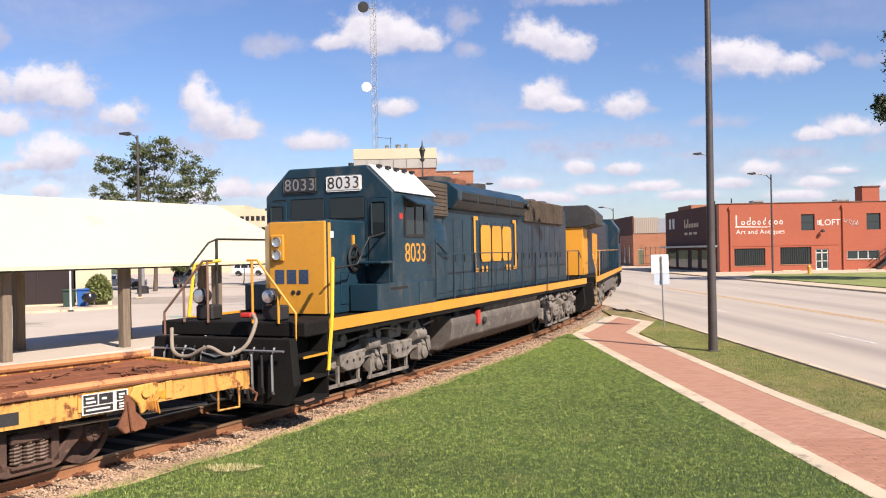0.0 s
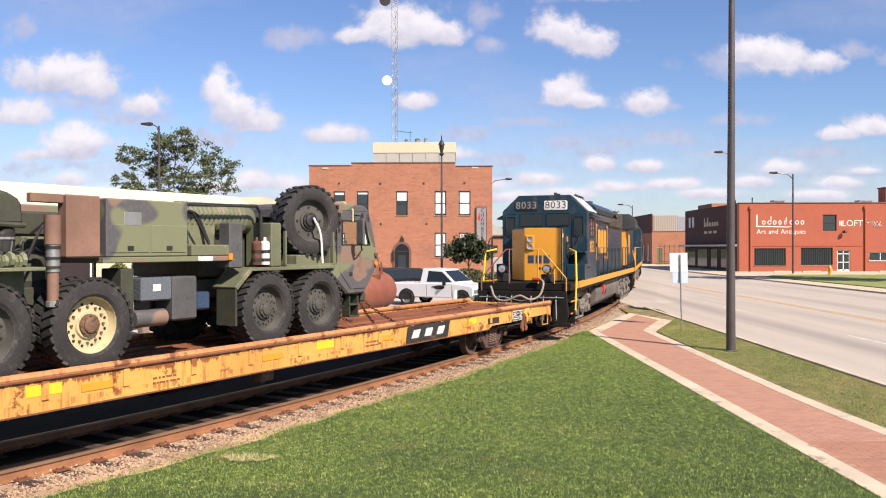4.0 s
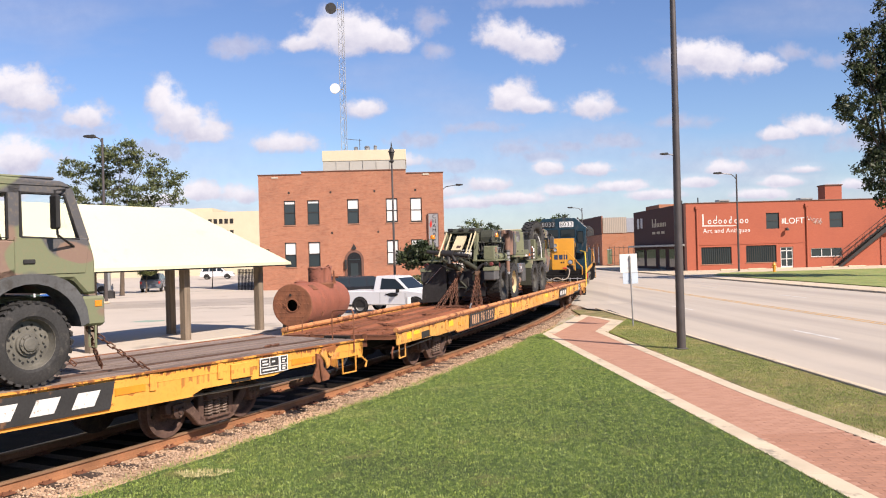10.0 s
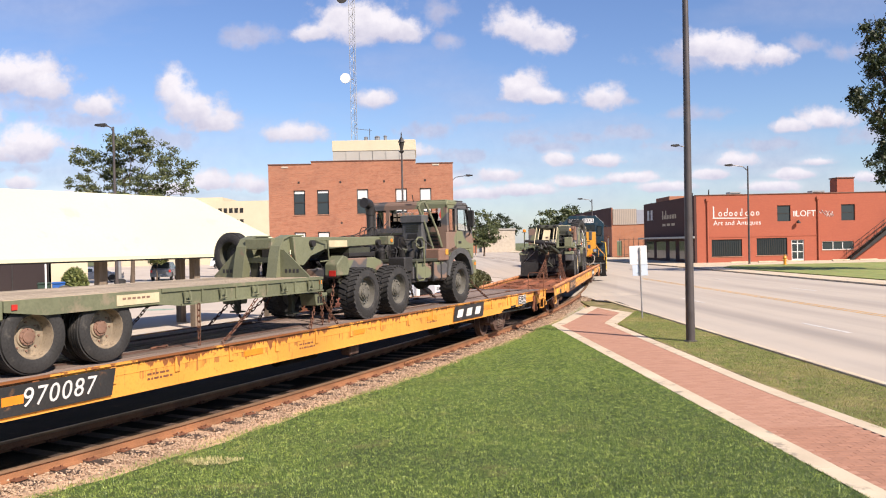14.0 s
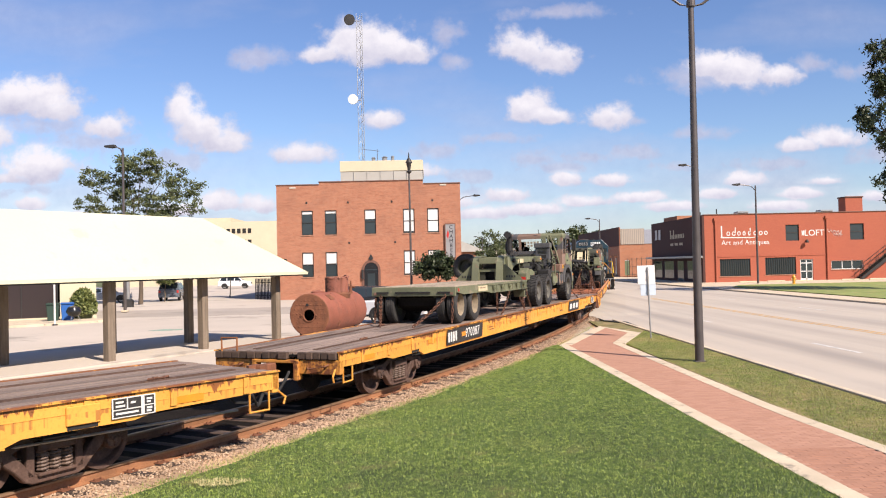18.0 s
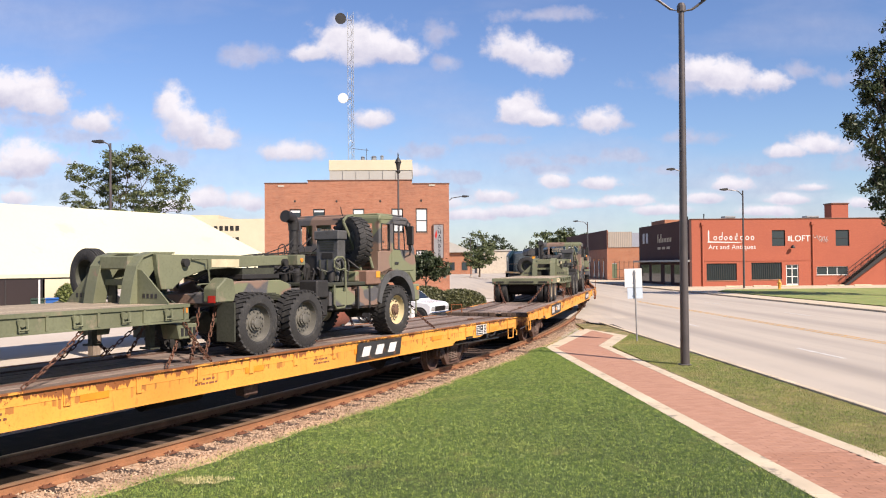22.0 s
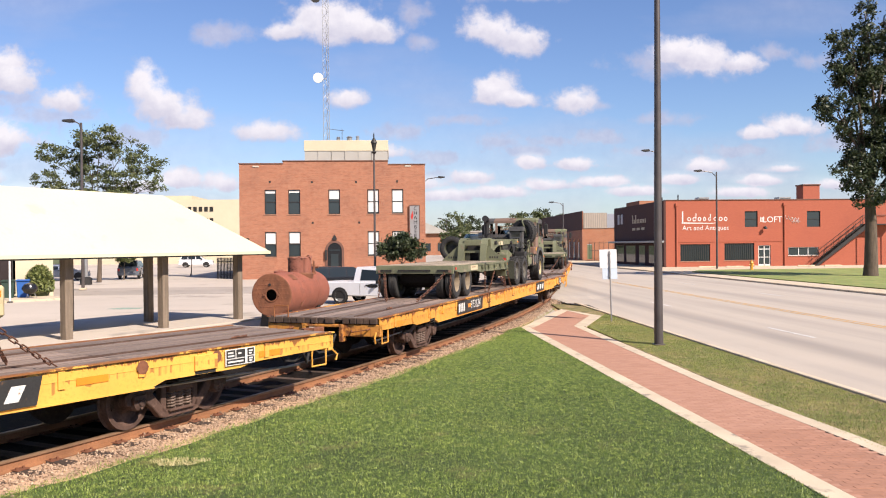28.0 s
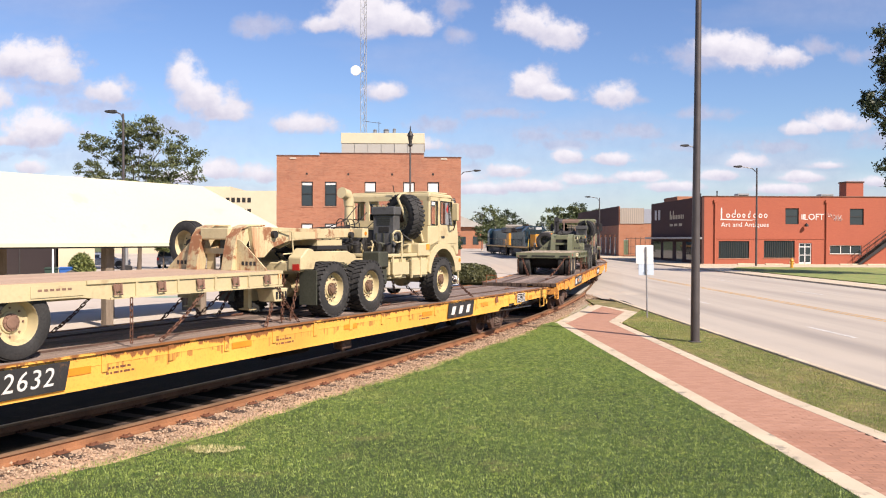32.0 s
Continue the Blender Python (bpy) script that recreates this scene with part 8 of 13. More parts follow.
    if old or name == "b":
        jb = part("jack_bracket", bm, M["yellow_old"], car, "rusty folding bracket on the side sill")
        bm = bmesh.new()
        prism(bm, [(a - 0.02, zt - 0.10), (a + 0.12, zt - 0.16), (a + 0.14, zt - 0.36), (a + 0.30, zt - 0.52), (a + 0.26, zt - 0.60), (a - 0.02, zt - 0.62), (a - 0.12, zt - 0.52), (a - 0.02, zt - 0.34)], "x", 1.36, 1.42, 0.012)
        tube(bm, [(1.43, a + 0.02, zt - 0.2), (1.46, a + 0.06, zt - 0.58)], 0.022, 6)
        tube(bm, [(1.38, a + 0.10, zt - 0.55), (1.46, a + 0.10, zt - 0.55)], 0.05, 8)
        part("jack_leg", bm, M["rust"], jb, "rust-brown folded leg")
        for k in range(5):
            bm = bmesh.new()
            tube(bm, [(1.44, a + 0.30 + 0.05 * k, zt - 0.14), (1.47, a + 0.28 + 0.03 * k, zt - 0.24), (1.44, a + 0.26 + 0.05 * k, zt - 0.34 - 0.02 * k)], 0.018, 5)
            part("bracket_chain", bm, M["yellow_rusty"], jb)
    else:
        bm.free()
    return car


def loco_bogie(car, name, y):
    bm = bmesh.new()
    box(bm, -0.9, 0.9, -1.6, 1.6, 0.62, 0.82, 0.03)
    bg = part("bogie", bm, M["under"], car, "dusty six-wheel locomotive bogie")
    bg.matrix_basis = pose(0, y, 0)
    BOGIES.append((bg, name, y))
    for d in (-1, 1):
        x0, x1 = sorted((d * 1.0, d * 1.16))
        bm = bmesh.new()
        prism(bm, [(-2.45, 0.50), (-2.40, 0.82), (-1.75, 0.92), (-1.2, 0.80), (-0.5, 0.98), (0.5, 0.98), (1.2, 0.80), (1.75, 0.92), (2.40, 0.82), (2.45, 0.50), (2.2, 0.40), (1.7, 0.62), (1.15, 0.46), (0.35, 0.64), (-0.35, 0.64), (-1.15, 0.46), (-1.7, 0.62), (-2.2, 0.40)], "x", x0, x1, 0.02)
        part("side_frame", bm, M["truckgrey"], bg, "dust-grey cast side frame")
        for k in (-1.95, 0.0, 1.95):
            bm = bmesh.new()
            box(bm, *sorted((d * 0.96, d * 1.22)), k - 0.20, k + 0.20, 0.34, 0.72, 0.03)
            part("axle_box", bm, M["truckgrey"], bg)
            bm = bmesh.new()
            lathe(bm, [(0.15, d * 1.20), (0.15, d * 1.27), (0.10, d * 1.30), (0.02, d * 1.31)], "x", (0, k, 0.52), 12)
            part("bearing_cap", bm, M["truckgrey"], bg, smooth=True)
        for k in (-1.0, 0.9):
            bm = bmesh.new()
            prism(bm, [(k - 0.46, 0.86), (k + 0.46, 0.86), (k + 0.40, 0.60), (k + 0.22, 0.50), (k - 0.22, 0.50), (k - 0.40, 0.60)], "x", *sorted((d * 1.16, d * 1.28)), 0.02)
            pl = part("swing_hanger", bm, M["truckgrey"], bg)
            for q in (-0.22, 0, 0.22):
                bm = bmesh.new()
                lathe(bm, [(0.035, d * 1.27), (0.035, d * 1.285)], "x", (0, k + q, 0.68), 8)
                part("bolt_hole", bm, M["dark"], pl)
        for k in (-2.2, -0.55, 1.45):
            bm = bmesh.new()
            tube(bm, [(d * 1.22, k, 0.92), (d * 1.22, k + 0.45, 0.92)], 0.13, 12)
            tube(bm, [(d * 1.22, k + 0.45, 0.92), (d * 1.22, k + 0.7, 0.80)], 0.035, 6)
            part("brake_cylinder", bm, M["truckgrey"], bg, smooth=True)
        for k in (-2.05, -1.35, -0.1, 0.75, 1.6):
            bm = bmesh.new()
            prism(bm, [(k - 0.22, 0.94), (k + 0.22, 0.94), (k + 0.30, 1.10), (k + 0.16, 1.24), (k - 0.16, 1.24), (k - 0.30, 1.10)], "x", *sorted((d * 0.98, d * 1.20)), 0.02)
            tube(bm, [(d * 1.20, k, 1.12), (d * 1.27, k, 1.12)], 0.07, 10)
            part("snubber", bm, M["truckgrey"], bg)
        bm = bmesh.new()
        tube(bm, eased([(d * 1.24, -2.4, 1.16), (d * 1.26, -1.2, 1.06), (d * 1.24, 0.2, 1.18), (d * 1.26, 1.3, 1.05), (d * 1.24, 2.4, 1.16)]), 0.022, 6)
        part("air_pipe", bm, M["truckgrey"], bg)
        for a, b in ((-2.3, -0.7), (-0.4, 1.2)):
            bm = bmesh.new()
            box(bm, *sorted((d * 1.20, d * 1.25)), a, b, 0.24, 0.30)
            for k in (a + 0.05, (a + b) / 2, b - 0.1):
                box(bm, *sorted((d * 1.20, d * 1.25)), k, k + 0.06, 0.24, 0.62)
            part("brake_rigging", bm, M["truckgrey"], bg)
        for k in (-2.15, -0.25, 1.75):
            bm = bmesh.new()
            tube(bm, [(d * 1.28, k, 1.25), (d * 1.32, k + 0.1, 0.8), (d * 1.30, k + 0.3, 0.45), (d * 1.24, k + 0.55, 0.38)], 0.02, 6)
            part("sand_hose", bm, M["rubber"], bg)
    for k in (-1.95, 0.0, 1.95):
        wheelset(bg, k, 0.51, mt="under")


def rail_line(bm, x, y0, y1, z, posts, foot, r=0.020):
    tube(bm, [(x, y0, z), (x, y1, z)], r, 6)
    for y in posts:
        tube(bm, [(x, y, foot), (x, y, z)], r, 6)


def make_loco():
    L = thing("locomotive", "dark blue and yellow diesel road locomotive numbered 8033", "locomotive")
    MOVERS.append((L, "loco", Matrix.Identity(4)))
    B, Yl, U = "locoblue", "locoyellow", "under"
    # underframe
    bm = bmesh.new()
    box(bm, -1.46, 1.46, -12.75, 6.9, 1.30, 1.57, 0.01)
    part("underframe", bm, M[U], L)
    for d in (-1, 1):
        bm = bmesh.new()
        box(bm, *sorted((d * 1.46, d * 1.49)), -12.72, 6.9, 1.40, 1.61)
        part("sill_stripe", bm, M[Yl], L, "yellow painted frame sill")
    bm = bmesh.new()
    box(bm, -0.75, 0.75, -12.6, 6.8, 0.95, 1.30)
    part("centre_beam", bm, M[U], L)
    # nose
    bm = bmesh.new()
    prism(bm, [(-0.87, -10.19), (0.87, -10.19), (0.87, -11.72), (-0.36, -11.72), (-0.87, -11.05)], "z", 1.57, 3.34, 0.035)
    nose = part("nose", bm, M[B], L)
    bm = bmesh.new()
    prism(bm, [(-0.36, -11.745), (0.83, -11.745), (0.85, -11.70), (-0.36, -11.70)], "z", 1.60, 3.31, 0.012)
    part("nose_front", bm, M[Yl], nose, "yellow nose front")
    bm = bmesh.new()
    prism(bm, [(-0.36, -11.745), (-0.36, -11.69), (-0.90, -10.98), (-0.93, -11.05)], "z", 1.60, 3.27, 0.01)
    part("nose_corner_panel", bm, M[Yl], nose, "yellow slanted nose corner")
    bm = bmesh.new()
    box(bm, 0.872, 0.880, -11.70, -11.60, 1.62, 3.28)
    part("nose_side_stripe", bm, M[Yl], nose)
    bm = bmesh.new()
    box(bm, -0.30, -0.02, -11.79, -11.744, 2.58, 3.08, 0.02)
    hl = part("headlight_housing", bm, M[Yl], nose)
    for z in (2.70, 2.94):
        bm = bmesh.new()
        lathe(bm, [(0.085, -11.79), (0.098, -11.80), (0.094, -11.825), (0.070, -11.80), (0.01, -11.795)], "y", (-0.16, 0, z), 16)
        part("headlight", bm, M["lens"], hl, smooth=True)
    # plain dark shapes of the owner's mark on the nose
    bm = bmesh.new()
    for a in (-0.24, 0.02, 0.28):
        box(bm, a, a + 0.20, -11.75, -11.7455, 2.16, 2.42)
    part("mark", bm, M["carblue"], nose, "dark blue plain mark")
    for x in (0.15, 0.27):
        bm = bmesh.new()
        lathe(bm, [(0.045, -11.746), (0.04, -11.76), (0.01, -11.762)], "y", (x, 0, 2.0), 10)
        part("nose_socket", bm, M["darkmetal"], nose)
    bm = bmesh.new()
    box(bm, 0.875, 0.884, -11.62, -11.50, 3.0, 3.12)
    part("warning_label", bm, M["white"], nose)
    bm = bmesh.new()
    box(bm, 0.875, 0.885, -11.25, -10.95, 1.75, 2.35, 0.01)
    part("sand_door", bm, M[B], nose)
    bm = bmesh.new()
    lathe(bm, [(0.23, 0.90), (0.27, 0.92), (0.23, 0.94), (0.19, 0.92), (0.23, 0.90)], "x", (0, -10.75, 2.62), 20)
    for k in range(3):
        a = 1.05 * k
        tube(bm, [(0.92, -10.75 + 0.23 * math.cos(a), 2.62 + 0.23 * math.sin(a)), (0.92, -10.75 - 0.23 * math.cos(a), 2.62 - 0.23 * math.sin(a))], 0.014, 5)
    tube(bm, [(0.87, -10.75, 2.62), (0.96, -10.75, 2.62)], 0.05, 8)
    part("hand_brake_wheel", bm, M["darkmetal"], nose)
    bm = bmesh.new()
    box(bm, 0.874, 0.90, -10.79, -10.71, 2.86, 3.06)
    part("brake_tag", bm, M[Yl], nose)
    # cab
    sec = [(-1.48, 1.60), (1.48, 1.60), (1.48, 3.92), (0.90, 4.47), (-0.90, 4.47), (-1.48, 3.92)]
    bm = bmesh.new()
    prism(bm, sec, "y", -10.19, -8.10, 0.03)
    cab = part("cab", bm, M[B], L)
    bm = bmesh.new()
    prism(bm, [(1.50, 3.91), (0.92, 4.475), (0.93, 4.49), (1.515, 3.92)], "y", -10.12, -8.06)
    part("roof_panel", bm, M["white"], cab, "white panel on the near roof slope")
    bm = bmesh.new()
    for k in range(5):
        y = -9.9 + 0.4 * k
        box(bm, 0.98, 1.04, y, y + 0.16, 4.44, 4.50)
    part("roof_lug", bm, M["darkmetal"], cab)
    for x, t in ((-0.62, 0), (0.40, 1)):
        bm = bmesh.new()
        box(bm, x - 0.40, x + 0.40, -10.225, -10.19, 3.96, 4.28, 0.03)
        nb = part("number_board", bm, M["white"] if t else M["locogrey"], cab, "white number board" if t else "unlit dark number board")
        lettering("digits", "8033", 0.345, M["stencil"] if t else M["galv"], nb, Matrix.Translation((x, -10.2265, 4.12)) @ FACE_Y, depth=0.002, spread=1.1)
    for a, b in ((-1.30, -0.98), (-0.86, -0.06), (0.06, 0.86)):
        bm = bmesh.new()
        box(bm, a, b, -10.205, -10.185, 3.40, 3.84, 0.02)
        part("windscreen", bm, M["carpane"], cab)
    for d in (-1, 1):
        bm = bmesh.new()
        box(bm, *sorted((d * 0.95, d * 1.40)), -10.215, -10.19, 1.66, 3.80, 0.02)
        dr = part("cab_door", bm, M[B], cab)
        bm = bmesh.new()
        box(bm, *sorted((d * 1.02, d * 1.33)), -10.225, -10.214, 3.05, 3.72, 0.03)
        part("door_pane", bm, M["carpane"], dr)
        bm = bmesh.new()
        for a, b in ((-9.62, -9.18), (-9.14, -8.72)):
            box(bm, *sorted((d * 1.475, d * 1.492)), a, b, 3.08, 3.66)
        w = part("side_window", bm, M["carpane"], cab)
        bm = bmesh.new()
        for a in ((-9.68, -9.62, 3.02, 3.72), (-9.18, -9.14, 3.08, 3.66), (-8.72, -8.66, 3.02, 3.72), (-9.62, -8.72, 3.66, 3.72), (-9.62, -8.72, 3.02, 3.08)):
            box(bm, *sorted((d * 1.48, d * 1.505)), *a)
        part("window_frame", bm, M["darkmetal"], w)
        bm = bmesh.new()
        prism(bm, [(d * 1.48, 3.84), (d * 1.48, 3.87), (d * 1.80, 3.70), (d * 1.80, 3.67)], "y", -9.75, -8.62)
        part("sunshade", bm, M[B], cab, "blue metal sunshade over the side window")
        bm = bmesh.new()
        box(bm, *sorted((d * 1.475, d * 1.484)), -8.55, -8.35, 2.45, 2.85)
        part("step_recess", bm, M["darkmetal"], cab)
        bm = bmesh.new()
        tube(bm, [(d * 1.54, -8.2, 1.7), (d * 1.54, -8.2, 3.0)], 0.016, 6)
        part("grab_iron", bm, M[B], cab)
        # box below the cab and steps beside the nose
        bm = bmesh.new()
        box(bm, *sorted((d * 0.90, d * 1.50)), -10.95, -8.1, 1.60, 2.12, 0.015)
        bx = part("battery_box", bm, M[B], L)
        bm = bmesh.new()
        box(bm, *sorted((d * 1.498, d * 1.512)), -9.05, -8.15, 1.64, 2.10, 0.01)
        part("box_door", bm, M[B], bx)
        bm = bmesh.new()
        box(bm, *sorted((d * 1.498, d * 1.506)), -10.4, -9.6, 1.98, 2.03)
        part("box_slot", bm, M["dark"], bx)
    lettering("number", "8033", 0.56, M[Yl], cab, Matrix.Translation((1.483, -9.14, 2.68)) @ FACE_X, depth=0.003, spread=0.96)
    bm = bmesh.new()
    box(bm, 1.481, 1.484, -9.9, -9.75, 3.38, 3.50)
    part("flag_label", bm, M["red"], cab)
    for y in (-9.7, -9.1):
        bm = bmesh.new()
        tube(bm, [(0.3, y, 4.46), (0.3, y, 4.58)], 0.06, 8)
        part("roof_vent", bm, M["darkmetal"], cab)
    # long hood
    bm = bmesh.new()
    prism(bm, [(-0.90, 1.57), (0.90, 1.57), (0.90, 4.12), (0.72, 4.30), (-0.72, 4.30), (-0.90, 4.12)], "y", -8.10, 6.1, 0.02)
    hood = part("long_hood", bm, M[B], L)
    for d in (-1, 1):
        y, k = -6.9, 0
        while y < 5.6:
            w = 0.66
            if not (-0.2 < y < 0.3):
                bm = bmesh.new()
                box(bm, *sorted((d * 0.90, d * 0.922)), y + 0.02, y + w - 0.02, 1.72, 3.52, 0.008)
                dd = part("hood_door", bm, M[B], hood)
                bm = bmesh.new()
                box(bm, *sorted((d * 0.92, d * 0.945)), y + 0.07, y + 0.11, 2.45, 2.62)
                part("latch", bm, M["darkmetal"], dd)
            y += w
            k += 1
        # grimy air intake behind the cab, flared dynamic brake, radiator screens
        bm = bmesh.new()
        box(bm, *sorted((d * 0.90, d * 1.00)), -8.0, -6.1, 3.55, 4.36, 0.02)
        i_ = part("air_intake", bm, M["locobrown"], hood, "grimy ribbed air intake")
        for z in np.arange(3.62, 4.3, 0.09):
            bm = bmesh.new()
            box(bm, *sorted((d * 1.0, d * 1.015)), -7.92, -6.18, z, z + 0.045)
            part("slat", bm, M["locobrown"], i_)
        bm = bmesh.new()
        prism(bm, [(d * 0.80, 3.72), (d * 1.02, 3.78), (d * 1.20, 4.00), (d * 1.20, 4.22), (d * 0.95, 4.42), (d * 0.55, 4.50), (d * 0.3, 4.50), (d * 0.3, 3.72)], "y", -5.9, 0.1, 0.02)
        fl = part("dynamic_brake_hatch", bm, M[B], hood, "flared grimy brake grid hatch")
        for a, b in ((-5.6, -4.5), (-4.4, -3.1), (-3.0, -1.7), (-1.6, -0.3)):
            bm = bmesh.new()
            prism(bm, [(d * 1.03, 3.80), (d * 1.21, 4.01), (d * 1.21, 4.18), (d * 1.00, 3.80)], "y", a, b)
            part("grid_screen", bm, M["dark"], fl)
        bm = bmesh.new()
        box(bm, *sorted((d * 0.90, d * 1.0)), 0.5, 5.3, 3.62, 4.34, 0.02)
        rd = part("radiator_intake", bm, M["locobrown"], hood, "grimy louvred radiator intake")
        for y in np.arange(0.6, 5.25, 0.11):
            bm = bmesh.new()
            box(bm, *sorted((d * 1.0, d * 1.018)), y, y + 0.05, 3.66, 4.30)
            part("louvre", bm, M["locobrown"], rd)
        bm = bmesh.new()
        tube(bm, [(d * 1.0, -0.35, 4.05), (d * 1.28, -0.35, 4.05)], 0.03, 6)
        lathe(bm, [(0.05, d * 1.2), (0.12, d * 1.35), (0.10, d * 1.38), (0.02, d * 1.38)], "x", (0, -0.35, 4.05), 10)
        part("work_lamp", bm, M["darkmetal"], hood)
    for y, r in ((-4.7, 0.52), (-2.0, 0.52), (1.5, 0.62), (2.95, 0.62), (4.4, 0.62)):
        bm = bmesh.new()
        z = 4.50 if y < 0 else 4.30
        lathe(bm, [(r, z), (r, z + 0.14), (r * 0.94, z + 0.17), (r * 0.9, z + 0.10), (0.12, z + 0.10), (0.1, z + 0.14), (0.01, z + 0.14)], "z", (0, y, 0), 18)
        part("roof_fan", bm, M["locogrey"], hood)
    bm = bmesh.new()
    box(bm, -0.32, 0.32, -3.75, -3.0, 4.48, 4.72, 0.03)
    part("exhaust_stack", bm, M["rust"], hood)
    bm = bmesh.new()
    for x in (-0.3, -0.15, 0.0):
        tube(bm, [(x, -7.4, 4.36), (x, -7.05 + 0.2 * x, 4.40)], 0.05, 8, 0.09)
    box(bm, -0.4, 0.1, -7.45, -7.3, 4.28, 4.38)
    part("air_horn", bm, M["darkmetal"], hood)
    bm = bmesh.new()
    box(bm, -0.75, 0.75, 6.1, 6.16, 1.7, 3.9, 0.02)
    part("hood_end_panel", bm, M[Yl], hood)
    # plain yellow shapes of the owner's mark in brackets on the hood side
    mk = bmesh.new()
    X0_, X1_ = 0.950, 0.953
    for a in ((-4.16, -4.02, 2.15, 3.64), (-4.02, -3.82, 3.54, 3.64), (-4.02, -3.82, 2.15, 2.25), (-0.54, -0.40, 2.15, 3.64), (-0.74, -0.54, 3.54, 3.64), (-0.74, -0.54, 2.15, 2.25)):
        box(mk, X0_, X1_, *a)
    for a in (-3.62, -2.68, -1.74):
        prism(mk, [(a, 2.52), (a + 0.10, 2.42), (a + 0.74, 2.42), (a + 0.84, 2.52), (a + 0.84, 3.32), (a + 0.74, 3.42), (a + 0.10, 3.42), (a, 3.32)], "x", X0_, X1_)
    for y in (-3.5, -3.15, -1.35, -1.05):
        lathe(mk, [(0.09, X0_), (0.09, X1_)], "x", (0, y, 2.22), 10)
    part("hood_mark", mk, M[Yl], hood, "plain yellow painted mark in square brackets")
    # rounded blower duct against the hood behind the cab
    for d in (-1, 1):
        bm = bmesh.new()
        prism(bm, [(d * 0.89, 1.60), (d * 1.30, 1.60), (d * 1.30, 2.95), (d * 1.24, 3.25), (d * 1.08, 3.44), (d * 0.89, 3.52)], "y", -8.0, -6.85, 0.03)
        bd = part("blower_duct", bm, M[B], hood)
        bm = bmesh.new()
        box(bm, *sorted((d * 1.30, d * 1.315)), -7.85, -7.0, 1.75, 2.7, 0.01)
        part("duct_panel", bm, M[B], bd)
    # walkway rails
    for d in (-1, 1):
        for a, b in zip((-7.9, -6.84, -5.39, -4.10, -2.67, -1.35, 0.1, 1.45, 2.85, 4.2), (-6.84, -5.39, -4.10, -2.67, -1.35, 0.1, 1.45, 2.85, 4.2, 5.9)):
            bm = bmesh.new()
            tube(bm, [(d * 1.42, b, 1.40), (d * 1.42, b, 2.66)], 0.022, 6)
            part("rail_post", bm, M[B], L)
        bm = bmesh.new()
        tube(bm, [(d * 1.42, -7.95, 2.95), (d * 1.42, -7.3, 2.66), (d * 1.42, 5.9, 2.66), (d * 1.42, 6.3, 2.4)], 0.020, 6)
        part("hand_rail", bm, M[B], L)
    # fuel tank and air reservoirs
    bm = bmesh.new()
    prism(bm, [(-1.34, 1.0), (-1.30, 1.12), (-1.0, 1.20), (1.0, 1.20), (1.30, 1.12), (1.34, 1.0), (1.28, 0.62), (0.95, 0.36), (-0.95, 0.36), (-1.28, 0.62)], "y", -6.75, 0.85, 0.03)
    tk = part("fuel_tank", bm, M["tankgrey"], L, "dusty grey fuel tank")
    bm = bmesh.new()
    lathe(bm, [(0.09, 1.30), (0.09, 1.38), (0.07, 1.40), (0.01, 1.40)], "x", (0, -4.6, 0.92), 12)
    part("gauge", bm, M["darkmetal"], tk)
    bm = bmesh.new()
    box(bm, 1.28, 1.40, -5.15, -4.98, 0.86, 1.22, 0.02)
    part("cut_off_box", bm, M["red"], tk)
    bm = bmesh.new()
    tube(bm, [(1.2, -6.3, 1.15), (1.2, -6.3, 1.32)], 0.10, 10)
    part("filler", bm, M["darkmetal"], tk)
    for d in (-1, 1):
        bm = bmesh.new()
        lathe(bm, [(0.02, -4.45), (0.14, -4.40), (0.17, -4.3), (0.17, 0.55), (0.14, 0.65), (0.02, 0.70)], "y", (d * 1.16, 0, 1.26), 16)
        part("air_reservoir", bm, M["tankgrey"], L, smooth=True)
    loco_bogie(L, "loco", -9.95)
    loco_bogie(L, "loco", 3.35)
    # front platform, pilot and steps
    bm = bmesh.new()
    box(bm, -1.45, 1.45, -13.45, -12.72, 1.36, 1.60, 0.02)
    part("front_platform", bm, M[U], L)
    bm = bmesh.new()
    prism(bm, [(-1.35, 1.36), (1.35, 1.36), (1.42, 0.62), (1.25, 0.30), (-1.25, 0.30), (-1.42, 0.62)], "y", -13.75, -13.55, 0.015)
    pil = part("pilot", bm, M[U], L, "black steel pilot plate")
    for x in (-0.45, -0.3, 0.32, 0.46, 0.6):
        bm = bmesh.new()
        tube(bm, [(x, -13.75, 1.15), (x, -13.88, 0.95), (x + 0.03, -13.90, 0.55), (x, -13.82, 0.38)], 0.025, 6)
        tube(bm, [(x, -13.90, 0.60), (x, -13.90, 0.50)], 0.034, 6)
        part("air_hose", bm, M["rubber"], pil)
    bm = bmesh.new()
    tube(bm, [(-1.3, -13.86, 1.18), (-0.5, -13.86, 1.18), (0, -13.86, 1.06), (0.5, -13.86, 1.18), (1.3, -13.86, 1.18)], 0.02, 6)
    part("uncoupling_lever", bm, M["galv"], pil)
    bm = bmesh.new()
    prism(bm, [(-0.28, 0.62), (0.28, 0.62), (0.34, 1.10), (-0.34, 1.10)], "y", -13.85, -13.74, 0.02)
    part("draft_box", bm, M["dark"], pil)
    coupler(L, -13.62, -1, "darkmetal")
    bm = bmesh.new()
